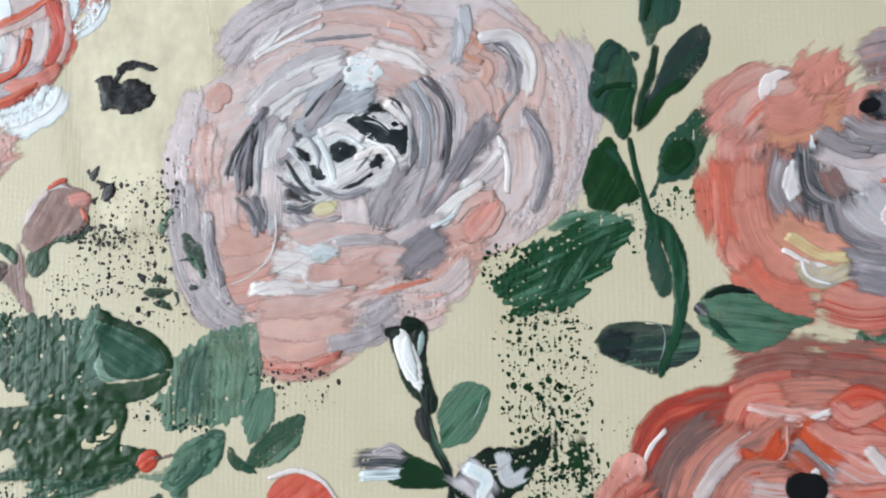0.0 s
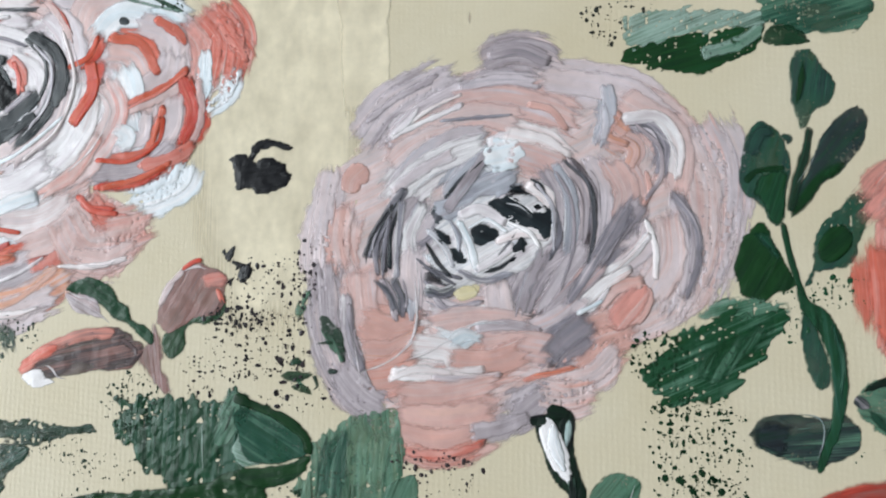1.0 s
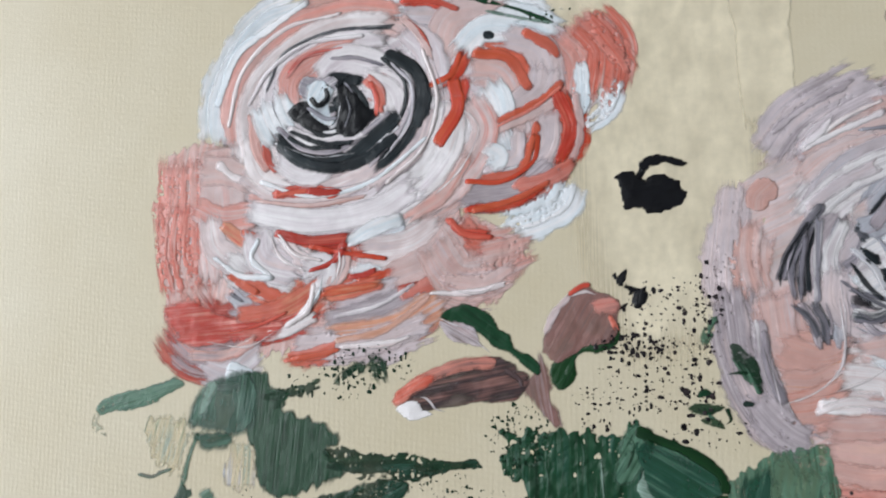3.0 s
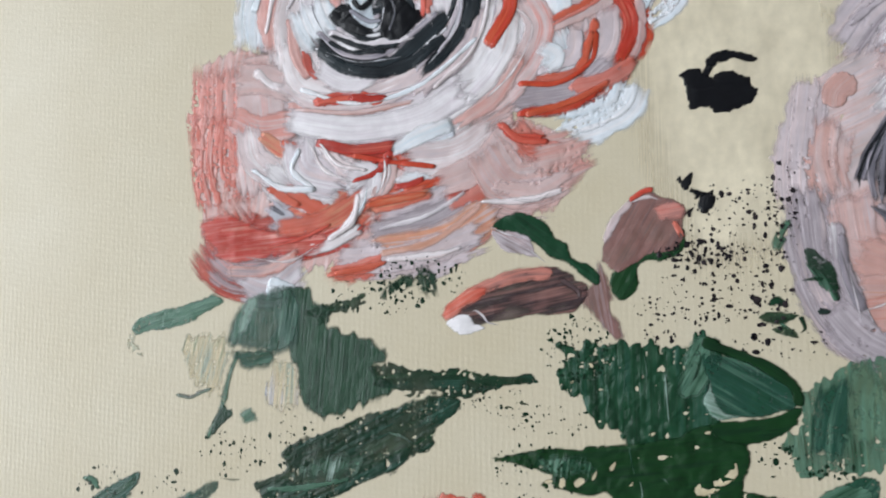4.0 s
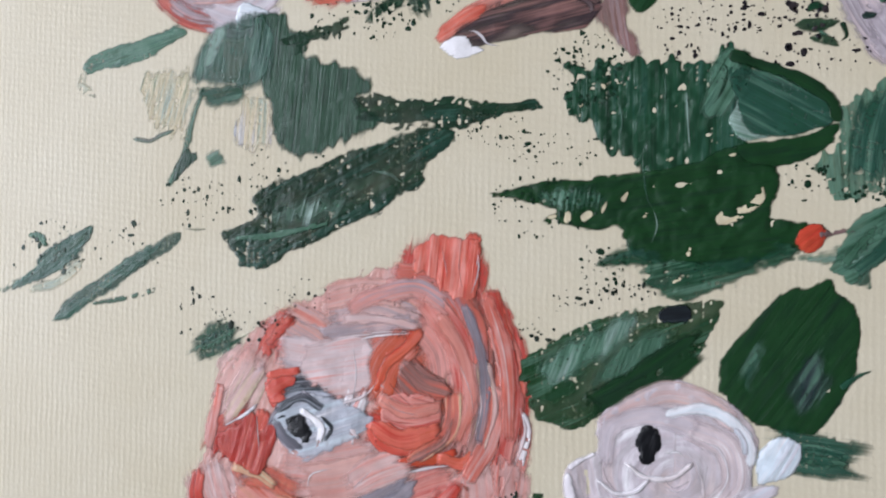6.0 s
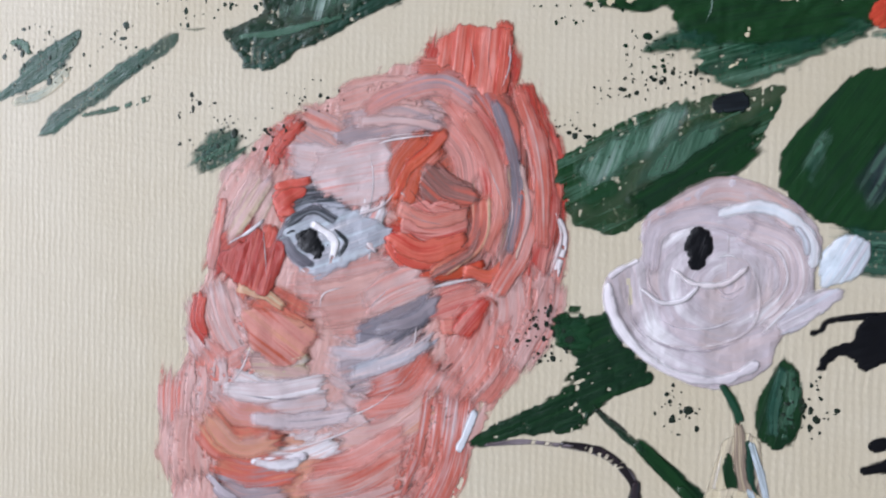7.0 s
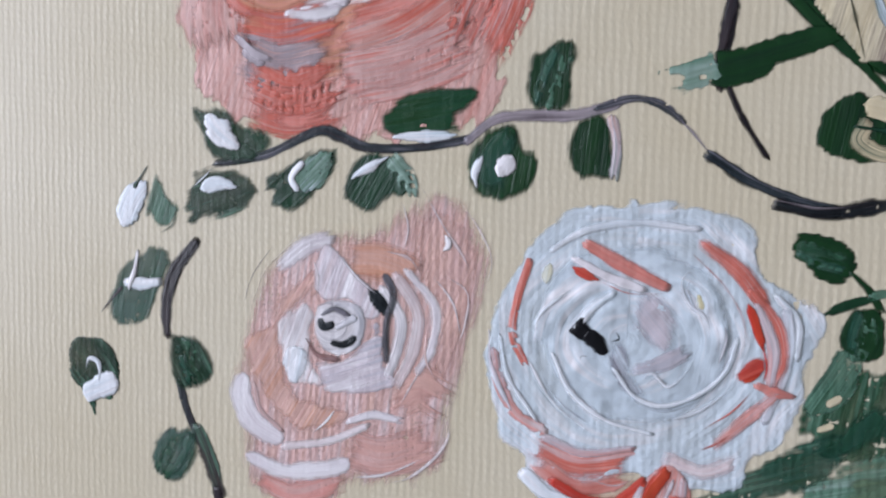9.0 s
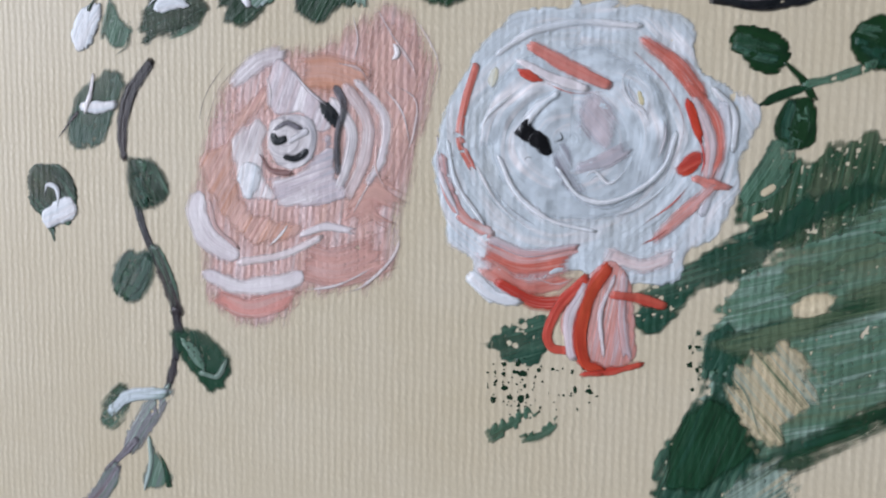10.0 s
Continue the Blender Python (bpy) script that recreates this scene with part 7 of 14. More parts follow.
patch(T, "petal", "white", [(-25.9, 30.1), (-25.1, 30.7), (-23.7, 31.2), (-22.8, 30.8), (-22.6, 30.1), (-21.1, 29.6), (-22.7, 28.9), (-24.3, 28.8)], turn=0, h=0.4, rag=0.2, feather=0.2)
stroke(T, "petal", "lilac/white/dusk", [(-23.5, 31.0), (-22.4, 31.6), (-21.4, 31.0), (-20.8, 30.2), (-19.7, 29.9)], 0.42, h=0.5)
patch(T, "petal", "taupe/brown/taupe", [(-7.6, 37.1), (-6.8, 40.1), (-5.7, 42.3), (-4.2, 44.1), (-2.4, 45.1), (-0.9, 44.5), (0.9, 44.0), (2.1, 42.7), (1.6, 41.5), (1.8, 40.0), (1.0, 38.6), (-0.6, 37.8), (-2.4, 37.5), (-3.9, 36.8), (-5.7, 35.8)], turn=60, h=0.35, rag=0.3)
stroke(T, "petal", "mauve/pink/lilac", [(-6.8, 39.8), (-5.7, 42.0), (-4.1, 43.7)], 0.92, h=0.3, feather=0.7)
patch(T, "petal", "coral/salmon/brown", [(-1.5, 43.0), (0.1, 43.8), (1.9, 43.1), (2.1, 42.1), (0.8, 41.7), (-0.7, 41.8)], turn=10, h=0.3, rag=0.4, feather=0.7)
stroke(T, "petal", "red/coral", [(-4.1, 44.0), (-2.6, 45.0), (-1.3, 45.3)], 0.59, h=0.4, kind="round", feather=0.4)
stroke(T, "petal", "white/pink", [(-3.7, 43.9), (-2.0, 44.4), (-0.7, 44.0)], 0.46, h=0.4, dry=0.1)
stroke(T, "petal", "coral/dusk", [(1.0, 41.1), (1.5, 40.0)], 0.70, h=0.3, dry=0.1)
patch(T, "tip", "black", [(1.1, 46.4), (1.8, 47.1), (2.2, 46.5), (3.1, 47.7), (2.8, 46.2), (2.3, 45.2), (1.2, 45.5)], turn=60, h=0.3, rag=0.7, feather=0.12)
patch(T, "tip", "black", [(1.8, 44.9), (3.0, 45.5), (4.5, 44.9), (5.6, 45.3), (5.0, 44.4), (3.4, 44.1)], turn=20, h=0.3, rag=0.7, feather=0.12)
patch(T, "tip", "black", [(3.6, 43.9), (4.8, 44.8), (5.2, 43.5), (4.2, 42.5), (3.4, 42.9)], turn=80, h=0.3, rag=0.7, feather=0.12)
stroke(T, "tip", "black", [(1.9, 42.1), (2.5, 42.6), (3.2, 43.1)], 0.38, h=0.25, rag=0.9, feather=0.1)
T = thing("painted_mark", 6.4, 56.9, "small black dab of thick paint on bare canvas", "paint mark", "black marks")
patch(T, "dab", "black", [(2.0, 58.5), (2.8, 59.3), (4.4, 59.0), (4.9, 57.8), (5.7, 57.4), (6.2, 58.3), (7.2, 58.5), (8.2, 57.8), (9.5, 57.4), (10.1, 56.3), (10.3, 55.5), (9.7, 54.5), (8.9, 54.2), (7.8, 53.9), (6.0, 53.6), (5.0, 54.2), (3.5, 53.9), (2.8, 53.7), (2.5, 55.9)], turn=5, h=0.4, rag=0.7, feather=0.12)
stroke(T, "dab", "black", [(4.9, 59.2), (6.1, 60.1), (7.9, 60.3), (9.3, 59.8), (10.5, 59.6)], 1.28, kind="round", h=0.3, rag=0.8, dry=0.04)
stroke(T, "dab", "black", [(4.5, 58.1), (5.0, 58.6), (5.4, 59.4)], 0.77, kind="round", h=0.3, rag=0.8)
T = thing("painted_leaf", 11.9, 29.9, "small dark green star-shaped scrap of paint", "leaf", "loose leaves")
stroke(T, "blade", "green/pine", [(9.1, 30.6), (11.4, 30.5), (13.9, 30.8)], 1.18, kind="leaf")
stroke(T, "blade", "pine/green", [(10.6, 31.8), (11.4, 32.4), (12.7, 31.7)], 0.95, kind="leaf")
stroke(T, "blade", "green/pine", [(10.8, 29.3), (12.5, 29.0), (13.7, 28.2)], 0.94, kind="leaf")
stroke(T, "blade", "sage/green", [(11.9, 29.8), (12.9, 29.2)], 0.35, kind="taper")
stroke(T, "blade", "pine", [(13.9, 30.5), (14.2, 29.3), (13.3, 28.7)], 0.53, kind="taper")
T = thing("painted_leaf", 16.1, 34.7, "ragged green leaf overlapping the grey rose petal", "leaf", "loose leaves")
stroke(T, "blade", "green/pine/sage", [(14.5, 38.1), (16.4, 35.3), (17.6, 32.2)], 2.34, kind="leaf", dry=0.05)
stroke(T, "blade", "green/pine", [(16.1, 34.7), (14.4, 34.6), (13.5, 34.2)], 0.47, kind="taper")
stroke(T, "blade", "pine/slate", [(15.9, 31.2), (16.5, 31.2)], 0.76, kind="round")
stroke(T, "blade", "green/sage", [(12.9, 40.7), (12.2, 39.5), (11.7, 38.5)], 1.19, dry=0.2)

# dark leaf mass beneath the bud
T = thing("painted_leaves", -0.1, 18.8, "mass of dark green leaves pressed on with a knife", "leaves", "leaf masses")
patch(T, "blade", "pine/green/teal", [(-13.0, 27.7), (-9.9, 27.5), (-5.6, 27.5), (-0.8, 27.6), (1.2, 27.4), (2.1, 28.4), (3.5, 28.7), (4.9, 28.1), (6.1, 26.6), (4.9, 24.2), (3.7, 21.8), (4.8, 19.4), (6.5, 17.3), (1.9, 16.7), (-4.8, 16.3), (-5.7, 17.5), (-8.1, 18.4), (-9.3, 20.0), (-10.5, 21.5), (-12.1, 23.1), (-13.0, 24.4), (-11.6, 25.6)], turn=90, rag=1.2, dry=0.015, h=0.5, lump=0.7)
patch(T, "blade", "pine/leaf/pine", [(-21.3, 14.4), (-16.8, 15.1), (-13.7, 15.7), (-9.4, 16.1), (-4.5, 16.5), (0.2, 17.6), (4.8, 18.8), (7.8, 17.2), (8.1, 14.7), (7.3, 12.3), (8.6, 11.3), (11.8, 10.9), (12.4, 10.1), (10.2, 8.6), (6.3, 7.3), (1.8, 6.6), (-4.0, 7.3), (-6.7, 9.0), (-6.5, 10.3), (-7.6, 11.4), (-9.4, 10.6), (-11.9, 11.2), (-15.6, 11.4), (-13.1, 12.5), (-16.2, 13.3), (-19.4, 13.8)], turn=8, rag=0.6, h=0.6, lump=0.8)
patch(T, "blade", "teal/green/sage", [(-9.3, 6.8), (-8.8, 8.0), (-7.0, 9.0), (-4.0, 8.3), (0.0, 7.1), (4.6, 7.7), (8.5, 9.2), (9.3, 7.8), (6.3, 6.9), (4.0, 5.7), (1.7, 4.1), (-0.6, 3.1), (-2.0, 3.7), (-4.1, 5.3), (-5.8, 6.5)], turn=15, rag=0.9, h=0.5, feather=0.8, dry=0.04)
patch(T, "blade", "teal/green/sage", [(-16.2, 14.3), (-12.4, 15.0), (-9.4, 14.7), (-8.2, 13.5), (-10.0, 12.6), (-13.1, 12.6), (-15.6, 13.6)], turn=80, rag=0.9, h=0.3, feather=1.5, dry=0.06)
patch(T, "gap", "beige/cream", [(2.2, 11.9), (3.6, 12.6), (5.3, 13.1), (6.4, 14.9), (6.8, 13.6), (5.4, 12.3), (3.7, 11.2), (2.4, 11.1)], turn=30, h=0.02, rag=0.3, feather=0.15)
stroke(T, "gap", "beige/cream", [(-6.9, 13.2), (-6.6, 13.9), (-6.2, 14.5)], 0.54, kind="leaf", h=0.02)
stroke(T, "gap", "beige/cream", [(-10.6, 11.8), (-10.1, 12.2)], 0.76, kind="round", h=0.02)
stroke(T, "gap", "beige/cream", [(-12.3, 11.6), (-12.2, 12.2)], 0.72, kind="round", h=0.02)
stroke(T, "gap", "beige/cream", [(-8.9, 12.2), (-8.5, 13.1), (-8.3, 13.5)], 0.43, kind="leaf", h=0.02)
stroke(T, "gap", "beige/cream", [(-14.1, 11.9), (-13.6, 12.0)], 0.50, kind="round", h=0.02)
stroke(T, "gap", "beige/cream", [(-2.6, 17.4), (-1.8, 17.8)], 0.37, kind="round", h=0.02)
stroke(T, "gap", "beige/cream", [(3.4, 17.7), (3.9, 18.0)], 0.41, kind="round", h=0.02)
stroke(T, "gap", "beige/cream", [(5.5, 17.5), (5.9, 18.5), (6.0, 19.4)], 0.40, kind="leaf", h=0.02)
stroke(T, "gap", "beige/cream", [(-4.8, 11.8), (-4.3, 12.3)], 0.37, kind="leaf", h=0.02)
stroke(T, "gap", "beige/cream", [(-0.4, 8.1), (-0.3, 8.7)], 0.36, kind="round", h=0.02)
stroke(T, "gap", "beige/cream", [(-1.7, 5.4), (-1.2, 5.7)], 0.41, kind="round", h=0.02)
stroke(T, "gap", "beige/cream", [(-9.0, 25.5), (-8.5, 24.8)], 0.49, kind="leaf", h=0.02)
stroke(T, "gap", "beige/cream", [(-11.1, 23.1), (-10.8, 23.6)], 0.44, kind="leaf", h=0.02)
stroke(T, "ridge", "sage/teal", [(-4.8, 17.5), (-4.5, 14.5), (-4.0, 12.7)], 0.21, h=0.6)
stroke(T, "ridge", "sage/mist", [(-0.6, 24.8), (-0.5, 21.8), (-0.3, 18.8)], 0.21, h=0.7)
stroke(T, "ridge", "teal/sage", [(-5.0, 25.5), (-5.2, 22.4), (-5.7, 20.0)], 0.21, h=0.7)
stroke(T, "ridge", "teal/sage", [(-2.9, 26.7), (-2.6, 24.3), (-3.3, 21.2)], 0.21, h=0.7)
stroke(T, "ridge", "teal/sage", [(-7.4, 24.3), (-6.9, 21.8), (-7.2, 19.4)], 0.22, h=0.7)
stroke(T, "ridge", "sage/mist", [(-4.0, 9.1), (-3.4, 10.9), (-3.7, 12.7)], 0.16, h=0.6)
stroke(T, "ridge", "teal/sage", [(2.5, 15.2), (4.2, 16.4), (6.4, 15.9)], 0.15, h=0.6)
stroke(T, "ridge", "mist/sage", [(-1.3, 13.0), (-0.5, 12.2)], 0.16, h=0.6)
patch(T, "blade", "pine/leaf/pine", [(3.9, 18.8), (7.1, 19.3), (10.4, 20.0), (13.4, 20.7), (13.2, 19.4), (11.7, 18.1), (9.8, 17.2), (7.0, 16.9), (4.8, 17.6)], turn=10, h=0.3, rag=0.4)
patch(T, "blade", "sage/mist/sage", [(3.4, 21.8), (4.9, 24.5), (5.9, 26.3), (8.8, 25.9), (11.1, 24.4), (12.7, 22.6), (13.3, 21.1), (10.7, 20.5), (7.6, 19.9), (4.8, 19.3), (3.7, 20.3)], turn=-20, h=0.35, rag=0.3)
patch(T, "blade", "green/sage/teal", [(1.5, 25.4), (2.4, 28.1), (4.1, 28.4), (4.9, 26.6), (4.3, 24.2), (2.7, 21.8), (0.8, 21.8)], turn=60, h=0.4, rag=0.4, feather=0.8)
stroke(T, "blade", "pine/leaf", [(4.1, 27.5), (6.6, 26.5), (9.4, 25.6), (11.6, 24.2), (13.0, 22.3)], 0.64, kind="round", h=0.4)
stroke(T, "blade", "pine/green", [(1.5, 27.4), (3.2, 26.6), (2.7, 24.2), (1.4, 22.4)], 0.41, h=0.4)
stroke(T, "blade", "pine/green", [(4.4, 26.6), (5.0, 25.1), (5.6, 23.6)], 0.40, h=0.4)
stroke(T, "vein", "mist/sage", [(4.4, 19.5), (8.2, 20.0), (11.5, 20.6), (13.4, 20.8)], 0.24, h=0.5)
patch(T, "dab", "red/orange", [(9.5, 9.4), (10.1, 10.5), (11.3, 11.0), (12.3, 10.4), (11.7, 8.9), (10.3, 8.6)], turn=40, h=0.5, rag=0.5, feather=0.3)
stroke(T, "dab", "dusk/taupe/brown", [(11.9, 10.1), (14.0, 10.5), (16.6, 10.4)], 0.67, h=0.2, dry=0.2, kind="taper")
patch(T, "blade", "mist/sage/green", [(10.0, 7.9), (12.9, 8.5), (14.5, 9.9), (15.6, 9.7), (14.2, 7.6), (11.8, 7.1)], turn=10, h=0.2, feather=0.8, rag=0.6)
patch(T, "blade", "sage/teal/green", [(13.5, 8.5), (15.0, 10.2), (16.7, 12.3), (19.2, 13.6), (20.9, 13.2), (20.3, 9.8), (17.9, 8.3), (16.3, 6.8), (16.4, 5.3), (14.9, 5.4), (13.8, 6.7)], turn=50, h=0.3, rag=0.4)
stroke(T, "blade", "mist/sage", [(14.5, 7.3), (16.1, 8.8), (18.2, 10.3)], 0.56, h=0.25, feather=0.6)
T = thing("painted_leaf", 17.2, 19.1, "broad muted green leaf brushed thinly over the weave", "leaf", "broad leaves")
patch(T, "blade", "green/sage/olive", [(13.5, 22.2), (17.4, 24.7), (21.1, 26.3), (24.4, 26.6), (25.2, 22.0), (24.6, 16.9), (20.7, 14.5), (17.0, 14.1), (13.7, 13.7), (11.8, 15.7), (11.0, 17.2), (13.3, 19.0)], turn=95, dry=0.07, rag=1.0, h=0.2, cloth=0.9)
stroke(T, "brush_mark", "sage/teal/green", [(15.9, 15.7), (16.3, 19.4), (17.2, 23.4)], 3.30, h=0.15, dry=0.12, feather=0.9)
stroke(T, "brush_mark", "olive/sage", [(20.6, 16.9), (20.8, 20.9), (21.6, 25.0)], 4.33, h=0.15, dry=0.15, feather=0.9)

# knife-pulled leaves at the edge of the bouquet
T = thing("painted_leaf", -62.1, 31.1, "long green leaf pulled sideways with a knife", "leaf", "knife leaves")
patch(T, "blade", "green/sage/teal", [(-68.6, 29.9), (-67.2, 31.1), (-64.4, 32.0), (-62.0, 32.4), (-59.6, 33.3), (-56.8, 34.0), (-55.6, 33.7), (-55.4, 32.7), (-56.8, 31.9), (-58.8, 30.8), (-61.1, 30.0), (-64.4, 29.3), (-66.8, 28.9), (-68.3, 28.5)], turn=18, h=0.25, rag=0.5, feather=0.4)
stroke(T, "blade", "mist/beige", [(-68.6, 28.9), (-68.9, 27.3), (-67.2, 26.4)], 1.18, h=0.08, dry=0.15, feather=1.0)
T = thing("painted_leaf", -43.2, 26.6, "wide dark green leaf with a scraped pale blue edge", "leaf", "knife leaves")
patch(T, "blade", "mist/beige/sage", [(-61.3, 28.3), (-58.7, 28.9), (-55.2, 28.5), (-54.4, 26.2), (-54.9, 23.5), (-56.3, 21.0), (-58.6, 22.1), (-60.3, 24.1), (-61.6, 26.4)], turn=75, h=0.03, dry=0.08, rag=1.2, feather=1.5, cloth=0.9)
patch(T, "blade", "mist/beige/silver", [(-48.7, 25.5), (-45.5, 25.4), (-44.5, 21.3), (-45.6, 19.5), (-48.2, 19.2), (-49.5, 21.0)], turn=85, h=0.03, dry=0.08, rag=1.2, feather=1.5, cloth=0.9)
patch(T, "blade", "pine/green/pine", [(-46.9, 34.7), (-45.8, 35.1), (-43.5, 34.8), (-43.0, 32.9), (-40.6, 32.0), (-41.2, 30.0), (-39.0, 29.0), (-35.9, 28.5), (-34.0, 26.9), (-33.6, 25.9), (-35.2, 24.9), (-34.7, 24.0), (-33.3, 23.3), (-32.6, 21.8), (-34.2, 20.9), (-37.0, 19.9), (-39.8, 18.9), (-42.0, 18.6), (-43.8, 19.6), (-45.1, 22.0), (-45.5, 24.8), (-46.3, 26.8), (-47.2, 29.6)], turn=85, rag=0.7, h=0.2, feather=0.9)
patch(T, "blade", "green/teal/sage", [(-55.1, 27.7), (-54.5, 30.5), (-52.5, 32.9), (-50.3, 34.0), (-46.1, 34.7), (-44.6, 32.3), (-45.0, 28.2), (-47.2, 26.5), (-50.2, 26.5), (-53.3, 27.1)], turn=80, h=0.15, feather=1.2, cloth=0.8)
patch(T, "blade", "mist/sage", [(-53.0, 32.2), (-51.8, 33.9), (-50.6, 32.8), (-51.8, 30.3), (-53.0, 28.9)], turn=75, h=0.1, feather=1.0)
patch(T, "blade", "green/pine", [(-43.9, 31.6), (-41.7, 32.6), (-39.2, 33.1), (-35.9, 33.5), (-37.0, 32.4), (-39.5, 31.3), (-41.7, 30.0)], turn=15, h=0.2, dry=0.12, rag=0.8)
stroke(T, "blade", "green/sage", [(-53.4, 26.1), (-54.4, 23.5), (-55.1, 20.7), (-55.9, 18.6), (-57.1, 16.1)], 0.90, h=0.2, dry=0.06, feather=0.5)
patch(T, "blade", "pine/green", [(-56.8, 16.1), (-56.2, 18.2), (-55.3, 19.6), (-53.9, 19.3), (-54.3, 17.9)], turn=70, h=0.2, rag=0.6)
patch(T, "blade", "green/teal/sage", [(-53.9, 26.6), (-51.7, 27.0), (-48.7, 26.9), (-48.8, 25.1), (-50.9, 24.0), (-53.2, 24.3)], turn=10, h=0.15, feather=1.1, rag=0.8)
patch(T, "blade", "teal/sage/mist", [(-53.2, 18.9), (-51.9, 19.8), (-50.4, 19.3), (-50.5, 18.0), (-52.2, 17.7)], turn=30, h=0.12, feather=0.8)
stroke(T, "blade", "taupe/sage", [(-61.5, 21.0), (-59.8, 20.8), (-58.5, 21.4), (-57.2, 21.8)], 0.56, h=0.12, dry=0.15)
patch(T, "blade", "green/pine/teal", [(-35.0, 24.5), (-32.8, 25.1), (-30.0, 24.6), (-25.9, 24.4), (-22.6, 24.1), (-19.0, 23.9), (-15.2, 23.4), (-19.0, 22.7), (-21.5, 21.8), (-23.4, 21.0), (-26.0, 21.3), (-28.0, 21.8), (-31.4, 21.6), (-34.2, 22.4)], turn=3, h=0.2, dry=0.13, rag=0.9)
T = thing("painted_leaf", -36.5, 14.3, "broad dark green leaf laid on with a slanted knife", "leaf", "knife leaves")
patch(T, "blade", "green/pine/teal", [(-47.2, 13.7), (-44.9, 15.5), (-39.8, 17.4), (-36.2, 18.8), (-32.8, 20.0), (-28.6, 21.3), (-25.1, 21.3), (-24.1, 20.1), (-25.8, 18.4), (-27.4, 17.0), (-27.8, 15.3), (-29.9, 14.1), (-32.7, 12.4), (-35.5, 11.3), (-38.3, 9.9), (-41.9, 8.5), (-44.8, 6.7), (-47.7, 6.4), (-49.2, 7.7), (-51.2, 10.3), (-49.1, 11.1), (-46.8, 11.7), (-46.3, 12.6)], turn=28, h=0.4, rag=0.6, feather=0.4, dry=0.02)
patch(T, "blade", "sage/green/mist", [(-45.9, 11.8), (-44.1, 13.6), (-39.8, 14.6), (-36.2, 14.0), (-36.9, 12.0), (-40.5, 10.9), (-44.1, 10.9)], turn=75, h=0.12, feather=2.2, rag=1.0)
stroke(T, "blade", "sage/mist", [(-33.4, 17.0), (-31.4, 16.6), (-29.9, 15.7)], 0.43, h=0.2, dry=0.15)
stroke(T, "blade", "sage/green", [(-48.5, 9.6), (-44.1, 10.0), (-38.3, 11.3)], 0.78, h=0.2, dry=0.2)
T = thing("painted_leaf", -72.4, 7.6, "short slanted leaf in thin blue green paint", "leaf", "knife leaves")
patch(T, "blade", "sage/teal/green", [(-79.2, 3.3), (-76.3, 5.2), (-73.9, 7.3), (-70.6, 9.5), (-67.3, 11.0), (-67.1, 9.8), (-68.7, 7.6), (-70.7, 5.8), (-73.4, 4.6), (-76.7, 3.8)], turn=33, h=0.2, rag=0.7, feather=0.6, dry=0.03)
stroke(T, "blade", "green/sage", [(-74.9, 10.1), (-73.9, 9.8), (-73.2, 9.1)], 0.98, h=0.15, dry=0.15)
stroke(T, "blade", "mist/beige", [(-74.6, 3.7), (-71.3, 4.5), (-68.4, 6.7)], 1.18, h=0.08, dry=0.12, feather=1.0)
T = thing("painted_leaf", -63.2, 5.8, "narrow slanted leaf in thin dark green paint", "leaf", "knife leaves")
patch(T, "blade", "green/teal/sage", [(-72.0, -0.2), (-70.7, 2.2), (-66.4, 4.8), (-62.4, 7.3), (-58.5, 9.1), (-55.7, 10.5), (-56.1, 8.8), (-58.4, 7.3), (-61.6, 5.4), (-64.7, 3.2), (-67.9, 1.6), (-70.2, -0.0)], turn=33, h=0.25, rag=0.5, feather=0.5)
stroke(T, "blade", "green/sage", [(-66.3, 2.1), (-62.3, 2.8), (-58.5, 3.8)], 0.64, h=0.15, dry=0.18)
stroke(T, "blade", "olive/umber", [(-55.2, 10.7), (-53.8, 10.6), (-52.5, 10.7)], 0.48, h=0.15, dry=0.12)
speckles("dark green flecks on the canvas weave", "pine", [(-29.3, 35.4, 6.3, 2.8, 110), (-37.2, 33.5, 5.0, 2.1, 30), (-32.9, 33.4, 4.2, 2.8, 40), (-10.5, 27.0, 3.9, 3.9, 120), (-19.8, 21.2, 4.6, 2.0, 40), (-13.9, 18.7, 5.2, 1.9, 40), (-43.1, 16.2, 5.0, 4.3, 40), (-53.8, 13.9, 4.5, 3.0, 40), (-72.4, 8.3, 5.5, 3.9, 40), (-47.6, 14.0, 2.9, 2.9, 20), (-62.5, 8.7, 4.6, 3.1, 20), (-15.2, 12.9, 5.8, 3.2, 60), (-9.0, 6.8, 2.5, 2.5, 40), (11.5, 15.4, 2.9, 2.3, 30), (15.9, 14.3, 3.4, 1.1, 30)])
stroke(T, "blade", "green/pine", [(-28.6, 36.7), (-28.3, 35.0), (-27.9, 33.6)], 2.08, dry=0.25, h=0.15)
stroke(T, "blade", "green/pine", [(-33.6, 33.4), (-31.8, 34.7), (-30.0, 35.4)], 1.83, dry=0.25, h=0.15)
speckles("fine dark flecks beside the bud", "umber/black", [(8.2, 41.2, 6.1, 4.9, 70), (4.0, 37.9, 4.9, 1.4, 110), (4.5, 33.8, 5.5, 4.3, 90), (12.4, 43.5, 1.8, 4.2, 30), (7.9, 30.0, 5.4, 3.6, 50), (11.5, 34.8, 1.8, 3.6, 25), (14.1, 27.5, 3.5, 1.8, 20), (-0.7, 30.8, 3.1, 3.1, 40)])

